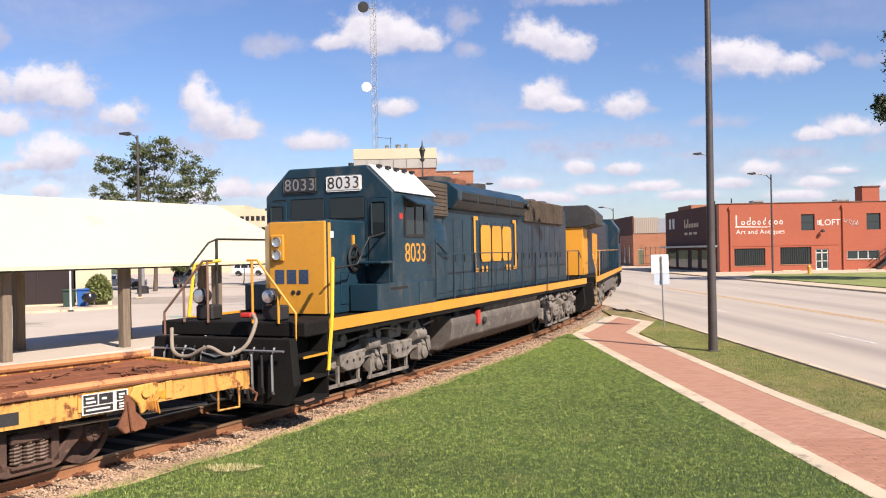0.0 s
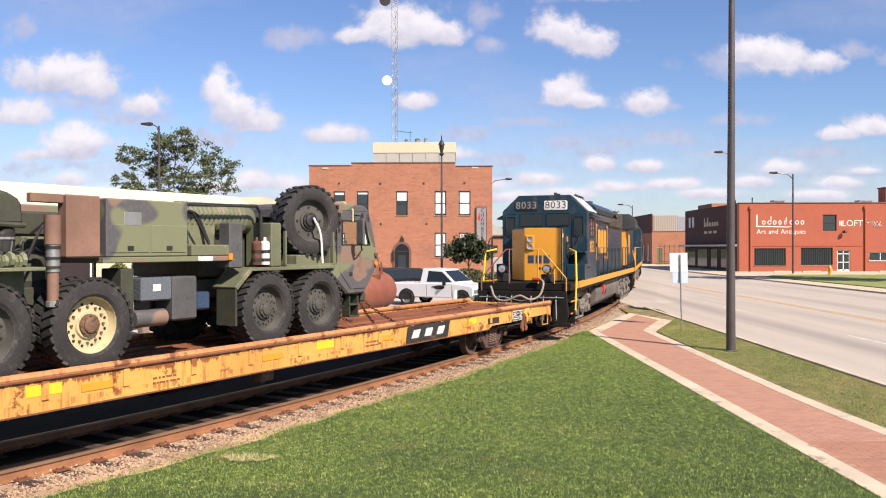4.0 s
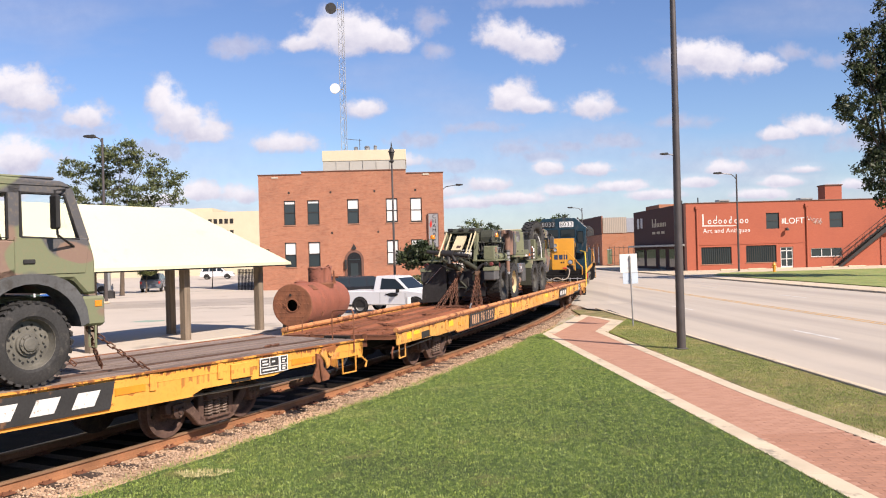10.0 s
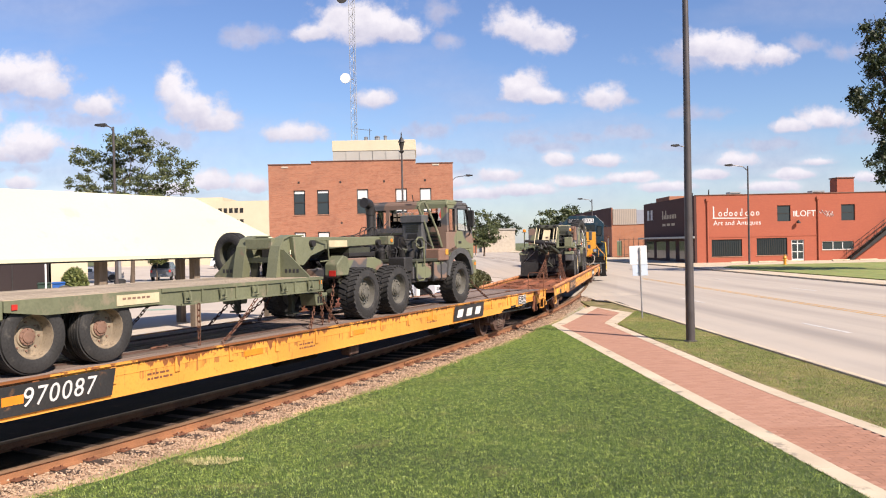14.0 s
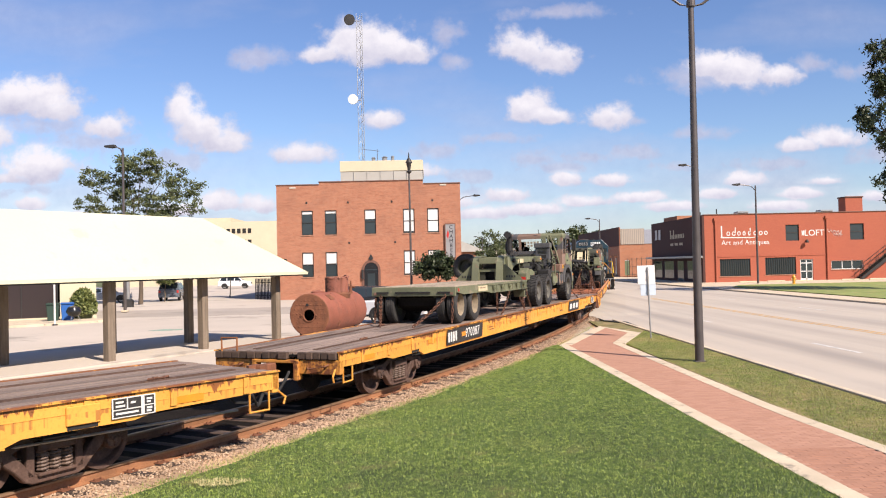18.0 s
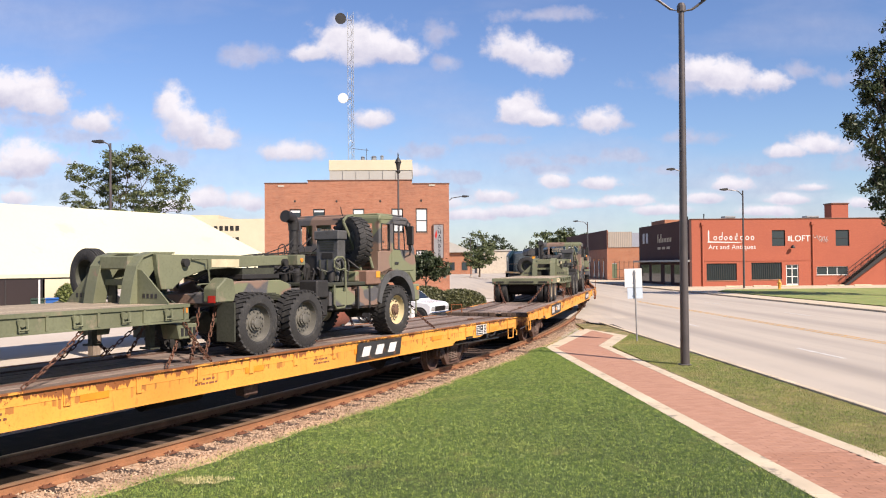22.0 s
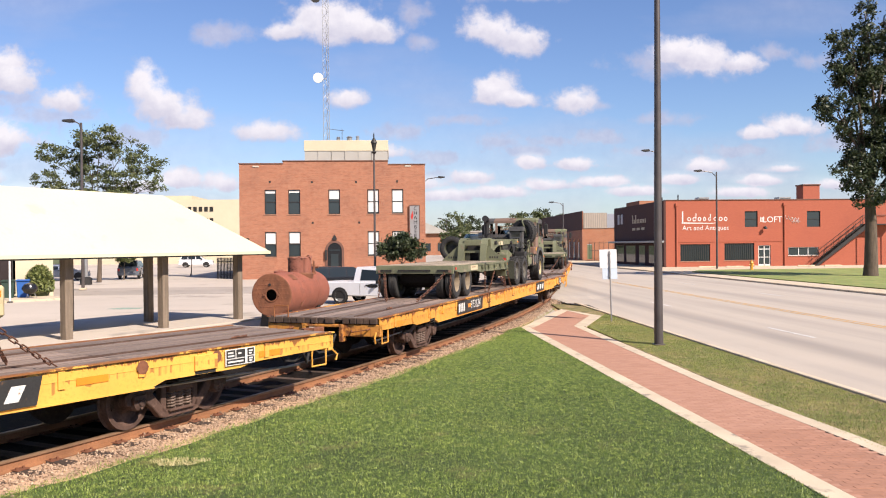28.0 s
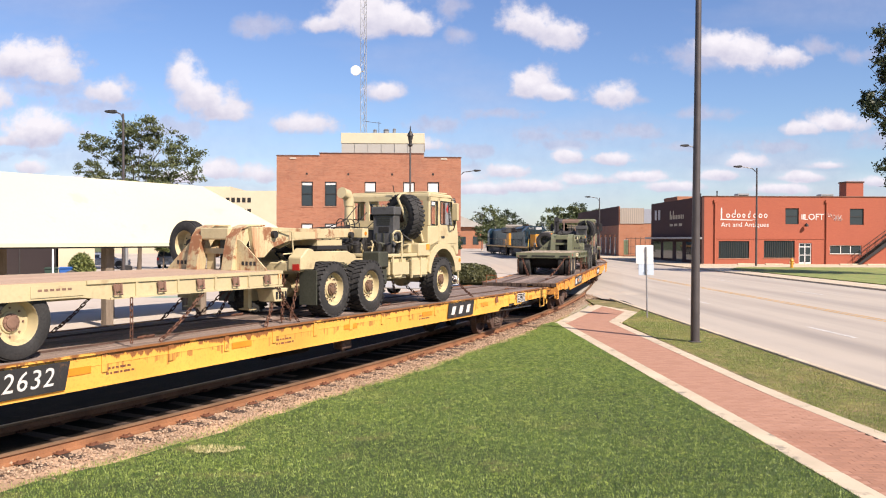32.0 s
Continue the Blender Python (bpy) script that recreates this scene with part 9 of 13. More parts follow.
    tube(bm, eased([(-0.95, -13.78, 1.50), (-0.75, -13.98, 1.15), (-0.40, -14.05, 1.08), (0.0, -14.05, 1.24), (0.32, -14.0, 1.12), (0.58, -13.85, 1.25), (0.66, -13.68, 1.60), (0.52, -13.56, 1.74)]), 0.032, 8)
    part("jumper_cable", bm, M["jumper"], L, "looped dusty jumper cable")
    for d in (-1, 1):
        # step well at the corner
        bm = bmesh.new()
        box(bm, *sorted((d * 1.10, d * 1.46)), -13.55, -12.78, 0.30, 0.36)
        box(bm, *sorted((d * 1.10, d * 1.46)), -13.55, -12.78, 0.66, 0.70)
        box(bm, *sorted((d * 1.10, d * 1.46)), -13.55, -12.78, 1.02, 1.06)
        box(bm, *sorted((d * 1.06, d * 1.10)), -13.55, -12.78, 0.30, 1.36)
        box(bm, *sorted((d * 1.10, d * 1.46)), -12.80, -12.76, 0.30, 1.36)
        sw = part("step_well", bm, M[U], L)
        for z in (0.36, 0.70, 1.06):
            bm = bmesh.new()
            box(bm, *sorted((d * 1.455, d * 1.475)), -13.55, -12.80 if z > 1 else -13.25, z - 0.03, z + 0.005)
            part("step_edge", bm, M["brown"] if z < 0.6 else M[Yl], sw)
        bm = bmesh.new()
        tube(bm, [(d * 1.47, -12.78, 0.75), (d * 1.49, -12.66, 1.7), (d * 1.45, -12.55, 2.55), (d * 1.2, -12.1, 2.62)], 0.034, 8)
        part("corner_handrail", bm, M["railyellow"], L, "bright yellow corner handrail")
        bm = bmesh.new()
        tube(bm, [(d * 1.30, -13.52, 0.70), (d * 1.32, -13.52, 1.75), (d * 0.55, -13.45, 2.62), (d * 0.35, -13.45, 2.62)], 0.022, 7)
        for x in (0.45, 0.95):
            tube(bm, [(d * x, -13.46, 1.58), (d * x, -13.46, 2.62 - (0.45 if x > 0.9 else 0))], 0.022, 6)
        part("front_handrail", bm, M["brown"] if d < 0 else M["locoyellow"], L)
        bm = bmesh.new()
        box(bm, *sorted((d * 0.50, d * 0.86)), -13.28, -12.98, 1.60, 1.86, 0.03)
        lathe(bm, [(0.12, -13.18), (0.14, -13.36), (0.13, -13.38), (0.02, -13.34)], "y", (d * 0.70, 0, 2.02), 14)
        box(bm, d * 0.70 - 0.03, d * 0.70 + 0.03, -13.22, -13.14, 1.84, 1.95)
        dl = part("ditch_light", bm, M["darkmetal"], L)
        bm = bmesh.new()
        lathe(bm, [(0.115, -13.365), (0.11, -13.395), (0.05, -13.41), (0.01, -13.41)], "y", (d * 0.70, 0, 2.02), 14)
        part("lamp_lens", bm, M["lens"], dl, smooth=True)
    bm = bmesh.new()
    box(bm, 0.30, 0.52, -13.62, -13.44, 1.68, 1.76, 0.02)
    part("red_connector", bm, M["red"], L)
    bm = bmesh.new()
    tube(bm, [(-1.42, -12.9, 2.35), (-1.40, -12.2, 2.95), (-1.36, -12.0, 3.02), (-1.30, -10.3, 3.02)], 0.022, 7)
    tube(bm, [(-1.38, -12.0, 1.60), (-1.37, -12.0, 3.02)], 0.030, 7)
    part("far_handrail", bm, M["darkmetal"], L)
    for d in (-1, 1):
        for k in range(5):
            bm = bmesh.new()
            x = d * (0.30 + 0.19 * k)
            tube(bm, [(x, -13.76, 1.22), (x, -13.84, 1.10), (x + 0.02 * d, -13.86, 0.75 - 0.05 * k), (x, -13.80, 0.5)], 0.022, 6)
            part("brake_hose", bm, M["rubber"] if k % 2 else M["galv"], pil)
    bm = bmesh.new()
    tube(bm, [(1.30, -10.2, 3.1), (1.30, -10.9, 3.0), (1.20, -11.2, 2.5), (1.20, -12.0, 2.45)], 0.02, 6)
    part("near_handrail", bm, M["darkmetal"], L)
    for z in (2.12, 2.55):
        bm = bmesh.new()
        box(bm, 0.90, 1.48, -10.75, -10.24, z - 0.05, z, 0.01)
        part("cab_step", bm, M[B], L)
    # rear end
    bm = bmesh.new()
    prism(bm, [(-1.35, 1.36), (1.35, 1.36), (1.42, 0.62), (1.25, 0.30), (-1.25, 0.30), (-1.42, 0.62)], "y", 6.85, 7.0, 0.015)
    part("rear_pilot", bm, M[U], L)
    coupler(L, 6.9, 1, "darkmetal")


def make_lead_loco():
    """The second engine, coupled ahead: its radiator end faces back."""
    L = thing("locomotive", "second blue and yellow diesel locomotive with winged radiator end", "locomotive")
    MOVERS.append((L, "lead", Matrix.Identity(4)))
    B, Yl, U = "locoblue", "locoyellow", "under"
    bm = bmesh.new()
    box(bm, -1.46, 1.46, -10.3, 10.3, 1.25, 1.60, 0.02)
    part("underframe", bm, M[U], L)
    for d in (-1, 1):
        bm = bmesh.new()
        box(bm, *sorted((d * 1.46, d * 1.49)), -10.2, 10.2, 1.38, 1.60)
        part("sill_stripe", bm, M[Yl], L)
    bm = bmesh.new()
    prism(bm, [(-0.90, 1.60), (0.90, 1.60), (0.90, 4.1), (0.7, 4.32), (-0.7, 4.32), (-0.90, 4.1)], "y", -9.6, 6.6, 0.02)
    hood = part("long_hood", bm, M[B], L)
    bm = bmesh.new()
    box(bm, -0.90, 0.90, -9.66, -9.6, 1.65, 3.70, 0.015)
    part("end_panel", bm, M[Yl], hood, "yellow rear end panel")
    for d in (-1, 1):
        bm = bmesh.new()
        box(bm, *sorted((d * 0.90, d * 0.915)), -9.6, -7.6, 1.66, 3.55)
        part("side_panel", bm, M[Yl], hood, "yellow rear side panel")
        for k in range(19):
            y = -7.4 + 0.72 * k
            bm = bmesh.new()
            box(bm, *sorted((d * 0.90, d * 0.92)), y + 0.02, y + 0.70, 1.72, 3.55, 0.008)
            part("hood_door", bm, M[B], hood)
        bm = bmesh.new()
        tube(bm, [(d * 1.42, -9.9, 2.1), (d * 1.42, -9.3, 2.66), (d * 1.42, 6.6, 2.66)], 0.02, 6)
        part("hand_rail", bm, M[Yl], L)
        for y in np.arange(-9.3, 6.7, 1.45):
            bm = bmesh.new()
            tube(bm, [(d * 1.42, y, 1.4), (d * 1.42, y, 2.66)], 0.02, 6)
            part("rail_post", bm, M[Yl if y < -7 else B], L)
        bm = bmesh.new()
        for z in (0.45, 0.85, 1.25):
            box(bm, *sorted((d * 1.1, d * 1.47)), -10.6, -10.0, z, z + 0.04)
        part("step_well", bm, M[U], L)
        bm = bmesh.new()
        tube(bm, [(d * 1.46, -10.6, 0.5), (d * 1.46, -10.2, 1.9), (d * 1.3, -9.8, 2.5)], 0.022, 6)
        part("corner_handrail", bm, M[Yl], L)
    bm = bmesh.new()
    prism(bm, [(-1.48, 3.75), (-1.48, 4.2), (-1.15, 4.52), (1.15, 4.52), (1.48, 4.2), (1.48, 3.75), (0.9, 3.62), (-0.9, 3.62)], "y", -9.75, -5.9, 0.03)
    part("radiator_wing", bm, M["locogrey"], hood, "dark overhanging radiator housing")
    bm = bmesh.new()
    box(bm, -0.5, 0.5, -2.0, 0.0, 4.3, 4.6, 0.04)
    part("exhaust_stack", bm, M["locogrey"], hood)
    mk = bmesh.new()
    for a in (-5.4, -4.4, -3.4):
        box(mk, 0.93, 0.935, a, a + 0.85, 2.25, 3.45)
    part("hood_mark", mk, M[Yl], hood, "plain yellow painted mark")
    bm = bmesh.new()
    prism(bm, [(-1.48, 1.6), (1.48, 1.6), (1.48, 3.9), (1.05, 4.5), (-1.05, 4.5), (-1.48, 3.9)], "y", 6.6, 9.0, 0.04)
    cab = part("cab", bm, M[B], L)
    for d in (-1, 1):
        bm = bmesh.new()
        box(bm, *sorted((d * 1.475, d * 1.49)), 7.1, 8.4, 3.05, 3.7)
        part("side_window", bm, M["carpane"], cab)
    bm = bmesh.new()
    prism(bm, [(9.0, 1.6), (10.2, 1.6), (9.9, 3.0), (9.0, 3.3)], "x", -1.2, 1.2, 0.04)
    part("nose", bm, M[Yl], L)
    bm = bmesh.new()
    prism(bm, [(-1.36, 1.18), (1.36, 1.18), (1.28, 0.6), (0.95, 0.36), (-0.95, 0.36), (-1.28, 0.6)], "y", -3.6, 3.4, 0.03)
    part("fuel_tank", bm, M["tankgrey"], L)
    for y, nm in ((-10.65, "rear_pilot"), (10.4, "front_pilot")):
        bm = bmesh.new()
        prism(bm, [(-1.35, 1.4), (1.35, 1.4), (1.42, 0.62), (1.25, 0.30), (-1.25, 0.30), (-1.42, 0.62)], "y", y, y + 0.2, 0.015)
        part(nm, bm, M[U], L)
    coupler(L, -10.55, -1, "darkmetal")
    for y in (-6.9, 6.9):
        loco_bogie(L, "lead", y)


make_loco()
make_lead_loco()
make_flatcar("a", -13.80, 12.85, -10.22, 9.65, "long flatcar with faded yellow sides and a rusted deck", "old", (5.13, 6.95), (-8.50, -5.76), "961282")
make_flatcar("b", -12.38, 13.85, -9.1, 10.65, "long rust-streaked yellow flatcar with a grey plank deck", "mid", (6.70, 8.65), (-6.97, -4.13), "970087")
make_flatcar("c", -11.90, 14.02, -8.5, 10.65, "long yellow flatcar with rust streaks and grey planks", "mid", (5.60, 7.42), (-6.05, -3.19), "973124")
make_flatcar("d", -11.90, 13.85, -8.5, 10.65, "long bright yellow flatcar with a weathered plank deck", "new", (6.70, 8.25), (-7.1, -4.25), "2632")


# ---------------------------------------------------------------- the loads on the flatcars


def wheel(parent, x, y, z, r, w, side, rim="olive_dk", hub=None, lugs=30, spokes=12, road=False):
    """A lugged military tyre on a dished rim; side: +1 when its outer face looks to +x."""
    bm = bmesh.new()
    h, s = w / 2, side
    hub = hub or ("hubrust" if rim == "tan" else rim)
    lathe(bm, [(r * 0.59, -h * 0.86), (r * 0.65, -h), (r * 0.86, -h), (r * 0.95, -h * 0.86), (r * 0.965, -h * 0.5), (r * 0.97, 0), (r * 0.965, h * 0.5), (r * 0.95, h * 0.86), (r * 0.86, h), (r * 0.65, h), (r * 0.59, h * 0.86), (r * 0.59, -h * 0.86)], "x", (0, 0, 0), 36, caps=False)
    if road:
        for q in (-0.55, -0.18, 0.18, 0.55):
            lathe(bm, [(r * 0.968, h * (q - 0.15)), (r, h * (q - 0.13)), (r, h * (q + 0.13)), (r * 0.968, h * (q + 0.15))], "x", (0, 0, 0), 36, caps=False)
    t = part("tyre", bm, M["tyre"], parent, smooth=True)
    t.matrix_basis = pose(x, y, z)
    bm = bmesh.new()
    for k in range(0 if road else lugs):
        a = 2 * math.pi * k / lugs
        for q, off in ((-1, 0.0), (1, math.pi / lugs)):
            m = Matrix.Rotation(a + off, 4, "X") @ Matrix.Translation((q * h * 0.52, 0, r * 0.965)) @ Matrix.Rotation(q * 0.35, 4, "Z")
            box(bm, -h * 0.47, h * 0.50, -r * 0.06, r * 0.06, -r * 0.03, r * 0.032, 0, m)
    if road:
        bm.free()
    else:
        tagged(part("tread", bm, M["tyre"], t), kind="stuff")
    bm = bmesh.new()
    deep = -0.75 if road else 0.0      # road wheels sit deep in their tyres
    lathe(bm, [(r * 0.61, s * h * 0.88), (r * 0.585, s * h * 0.84), (r * 0.575, s * h * 0.62), (r * 0.53, s * h * (0.30 + deep)), (r * 0.30, s * h * (0.34 + deep)), (r * 0.28, s * h * (0.50 + deep)), (r * 0.01, s * h * (0.52 + deep))], "x", (0, 0, 0), 24, caps=False)
    lathe(bm, [(r * 0.57, -s * h * 0.8), (r * 0.50, -s * h * 0.6), (r * 0.01, -s * h * 0.5)], "x", (0, 0, 0), 16, caps=False)
    rm = part("rim", bm, M[rim], t, smooth=True)
    bm = bmesh.new()
    lathe(bm, [(r * 0.235, s * h * (0.45 + deep)), (r * 0.23, s * h * (0.66 + deep)), (r * 0.17, s * h * (0.69 + deep)), (r * 0.165, s * h * (0.80 + deep)), (r * 0.12, s * h * (0.84 + deep)), (r * 0.01, s * h * (0.85 + deep))], "x", (0, 0, 0), 18)
    for k in range(8):
        a = 0.7854 * k
        tube(bm, [(s * h * (0.64 + deep), r * 0.20 * math.cos(a), r * 0.20 * math.sin(a)), (s * h * (0.75 + deep), r * 0.20 * math.cos(a), r * 0.20 * math.sin(a))], r * 0.022, 6)
    part("hub", bm, M[hub], t)
    bm = bmesh.new()
    for k in range(spokes):
        a = 2 * math.pi * k / spokes
        tube(bm, [(s * h * (0.28 + deep), r * 0.38 * math.cos(a), r * 0.38 * math.sin(a)), (s * h * (0.46 + deep), r * 0.38 * math.cos(a), r * 0.38 * math.sin(a))], r * 0.028, 6)
    tagged(part("wheel_nuts", bm, M[hub], t), kind="stuff")
    if not road:
        bm = bmesh.new()
        for k in range(spokes):
            a = 2 * math.pi * (k + 0.5) / spokes
            lathe(bm, [(r * 0.034, s * h * 0.30), (r * 0.034, s * h * 0.335)], "x", (0, r * 0.445 * math.cos(a), r * 0.445 * math.sin(a)), 7)
        tagged(part("rim_holes", bm, M["dark"], t), kind="stuff")
    return t


def chain(parent, a, b, sag=0.05, r=0.016, link=0.085, mt="chain"):
    """Tie-down chain from a to b: links turned by turns."""
    a, b = Vector(a), Vector(b)
    n = max(4, int((b - a).length / link))
    d = (b - a).normalized()
    s, u = ring_axes(d)
    bm = bmesh.new()
    for k in range(n):
        t = (k + 0.5) / n
        c = a.lerp(b, t) - Vector((0, 0, sag * 4 * t * (1 - t)))
        w = s if k % 2 else u
        e, f = d * link * 0.62, w * r * 1.5
        for p, q in ((c - e + f, c + e + f), (c - e - f, c + e - f), (c - e - f, c - e + f), (c + e - f, c + e + f)):
            tube(bm, [p, q], r * 0.62, 4, caps=False)
    return part("tie_chain", bm, M[mt], parent, "rusty tie-down chain")


def make_tractor(car, y, zd, paint, rim, label, spare=True, front_rim=None, deckname=None, flap=False):
    """A cab-over 6x4 army tractor. y: its rear axles' middle on the car; zd: deck height. Local origin on the deck below there."""
    T = thing("army_tractor", label, "truck", group="army tractors")
    MOVERS.append((T, car, pose(0, y, zd)))
    P, D = M[paint], M["darkmetal"]
    tan = paint == "tan"
    r = 0.555
    for d in (-1, 1):
        for yy in (-0.69, 0.69):
            wheel(T, d * 1.0, yy, r, r, 0.40, d, rim)
        wheel(T, d * 1.0, 4.05, r, r, 0.40, d, front_rim or rim)
    for yy in (-0.69, 0.69, 4.05):
        bm = bmesh.new()
        tube(bm, [(-0.85, yy, r), (0.85, yy, r)], 0.09, 10)
        lathe(bm, [(0.05, yy - 0.2), (0.2, yy - 0.12), (0.2, yy + 0.12), (0.05, yy + 0.2)], "y", (0, 0, r), 12)
        part("axle", bm, M["olive_dk"] if not tan else P, T)
    for d in (-1, 1):
        bm = bmesh.new()
        box(bm, *sorted((d * 0.36, d * 0.46)), -1.45, 4.9, 0.86, 1.12, 0.012)
        part("frame_rail", bm, P, T)
        # walking beams and mud guards
        bm = bmesh.new()
        prism(bm, [(-0.95, 1.20), (-0.6, 1.30), (0.6, 1.30), (0.95, 1.20), (0.95, 1.02), (0.5, 0.9), (-0.5, 0.9), (-0.95, 1.02)], "x", *sorted((d * 0.50, d * 0.62)), 0.015)
        part("spring_bracket", bm, P, T)
        bm = bmesh.new()
        for k in range(5):
            z = 0.92 + 0.03 * k
            box(bm, *sorted((d * 0.62, d * 0.72)), -0.75 + 0.1 * k, 0.75 - 0.1 * k, z, z + 0.022)
        part("leaf_spring", bm, M["olive_dk"], T)
    # fifth wheel
    bm = bmesh.new()
    prism(bm, [(-0.52, -0.42), (0.52, -0.42), (0.58, 0.1), (0.40, 0.50), (-0.40, 0.50), (-0.58, 0.1)], "z", 1.26, 1.33, 0.01)
    box(bm, -0.45, 0.45, -0.3, 0.3, 1.12, 1.26)
    part("fifth_wheel", bm, D, T)
    bm = bmesh.new()
    box(bm, -0.95, 0.95, -1.50, -1.36, 0.92, 1.10, 0.02)
    part("rear_crossmember", bm, P, T)
    for d in (-1, 1):
        bm = bmesh.new()
        box(bm, *sorted((d * 0.78, d * 0.94)), -1.53, -1.50, 0.95, 1.07)
        part("tail_lamp", bm, M["red"], T)
        bm = bmesh.new()
        prism(bm, [(-1.52, 0.95), (-1.10, 0.95), (-1.04, 1.10), (-1.10, 1.34), (-1.28, 1.38), (-1.52, 1.20)], "x", *sorted((d * 0.66, d * 0.98)), 0.02)
        part("rear_fender", bm, P if tan else M["olive"], T)
        if flap:
            bm = bmesh.new()
            box(bm, *sorted((d * 0.82, d * 1.22)), -1.36, -1.33, 0.28, 0.95)
            part("mud_flap", bm, M["olive_dk"], T)
    # cab: side profile, pushed across
    C0, C1 = 3.34, 4.96
    bm = bmesh.new()
    prof = [(C0, 1.22), (C0 + 0.16, 1.22), (C0 + 0.20, 1.30), (4.05 - 0.60, 1.36), (4.05 + 0.60, 1.36), (C1 - 0.12, 1.15), (C1 + 0.02, 1.15), (C1 + 0.02, 1.62), (C1 - 0.02, 1.78), (C1 - 0.06, 1.90), (C0, 1.90)]
    prism(bm, prof, "x", -1.16, 1.16, 0.035)
    for d in (-1, 1):
        X = sorted((d * 1.09, d * 1.158))
        for q in ([(C0, 1.88), (C0 + 0.10, 1.88), (C0 + 0.10, 2.60), (C0, 2.60)], [(C0 + 0.44, 1.88), (C0 + 0.62, 1.88), (C0 + 0.62, 2.60), (C0 + 0.44, 2.60)],
                  [(C1 - 0.22, 1.88), (C1 - 0.055, 1.88), (C1 - 0.29, 2.58), (C1 - 0.43, 2.58)], [(C0, 2.48), (C1 - 0.36, 2.48), (C1 - 0.40, 2.62), (C0, 2.62)]):
            prism(bm, q, "x", *X, 0.012)
    prism(bm, [(C0, 2.575), (C1 - 0.30, 2.575), (C1 - 0.33, 2.61), (C1 - 0.44, 2.67), (C0 + 0.05, 2.70), (C0, 2.64)], "x", -1.17, 1.17, 0.025)
    wall_y(bm, -1.10, 1.10, 1.86, 2.60, C0, 0.05, [(-1.0, -0.66, 2.02, 2.5), (-0.56, 0.34, 2.02, 2.5), (0.46, 0.98, 2.02, 2.5)])
    cab = part("cab", bm, P, T)
    for x in (-0.6, 0.55):
        bm = bmesh.new()
        box(bm, x - 0.26, x + 0.26, C0 + 0.34, C0 + 0.50, 1.88, 2.20, 0.05)
        box(bm, x - 0.15, x + 0.15, C0 + 0.36, C0 + 0.46, 2.20, 2.40, 0.04)
        part("seat", bm, M["under"], cab)
    bm = bmesh.new()
    lathe(bm, [(0.22, -0.014), (0.234, 0.0), (0.22, 0.014), (0.206, 0.0), (0.22, -0.014)], "y", (0, 0, 0), 20)
    tube(bm, [(-0.21, 0, 0), (0.21, 0, 0)], 0.014, 6)
    bmesh.ops.transform(bm, matrix=pose(-0.6, C1 - 0.50, 1.98, 40), verts=list(bm.verts))
    part("steering_wheel", bm, M["under"], cab)
    for d in (-1, 1):
        bm = bmesh.new()
        prism(bm, [(C0 + 0.52, 1.44), (C1 - 0.14, 1.44), (C1 - 0.08, 1.80), (C1 - 0.11, 1.91), (C0 + 0.52, 1.93)], "x", *sorted((d * 1.155, d * 1.175)), 0.008)
        dr = part("cab_door", bm, P, cab)
        bm = bmesh.new()
        prism(bm, [(C0 + 0.62, 1.90), (C1 - 0.22, 1.88), (C1 - 0.42, 2.50), (C0 + 0.62, 2.50)], "x", *sorted((d * 1.12, d * 1.126)))
        part("door_window", bm, M["clear"], dr).visible_shadow = False
        bm = bmesh.new()
        tube(bm, [(d * 1.16, C0 + 0.61, 1.92), (d * 1.165, C1 - 0.22, 1.90), (d * 1.16, C1 - 0.42, 2.49), (d * 1.16, C0 + 0.61, 2.50), (d * 1.16, C0 + 0.61, 1.92)], 0.022, 5)
        tube(bm, [(d * 1.15, C1 - 0.50, 1.91), (d * 1.15, C1 - 0.56, 2.49)], 0.014, 5)
        part("window_seal", bm, M["rubber"], dr)
        bm = bmesh.new()
        box(bm, *sorted((d * 1.12, d * 1.126)), C0 + 0.09, C0 + 0.45, 1.89, 2.49)
        part("quarter_window", bm, M["clear"], cab).visible_shadow = False
        bm = bmesh.new()
        tube(bm, [(d * 1.16, C0 + 0.10, 1.92), (d * 1.16, C0 + 0.44, 1.92), (d * 1.16, C0 + 0.44, 2.49), (d * 1.16, C0 + 0.10, 2.49), (d * 1.16, C0 + 0.10, 1.92)], 0.016, 5)
        part("window_seal", bm, M["rubber"], cab)
        bm = bmesh.new()
        box(bm, *sorted((d * 1.172, d * 1.195)), C0 + 0.62, C0 + 0.78, 1.58, 1.64, 0.01)
        part("door_handle", bm, D, dr)
        bm = bmesh.new()
        tube(bm, [(d * 1.16, C1 - 0.40, 2.56), (d * 1.40, C1 - 0.68, 2.52), (d * 1.40, C1 - 0.66, 1.95), (d * 1.17, C1 - 0.30, 1.80)], 0.016, 6)
        mr = part("mirror_arm", bm, D, cab)
        bm = bmesh.new()
        box(bm, *sorted((d * 1.32, d * 1.50)), C1 - 0.72, C1 - 0.66, 2.02, 2.46, 0.02)
        part("mirror", bm, D if not tan else P, mr)
        # wheel arch lining, step and bumper end
        bm = bmesh.new()
        arc = [(4.05 + 0.80 * math.copysign(abs(math.cos(a)) ** 0.8, math.cos(a)), r + 0.10 + 0.80 * math.sin(a) ** 0.85) for a in np.linspace(0.10, math.pi - 0.10, 14)]
        inn = [(4.05 + 0.68 * math.cos(a), r + 0.10 + 0.67 * math.sin(a)) for a in np.linspace(math.pi - 0.10, 0.10, 14)]
        prism(bm, arc + inn, "x", *sorted((d * 0.80, d * 1.20)))
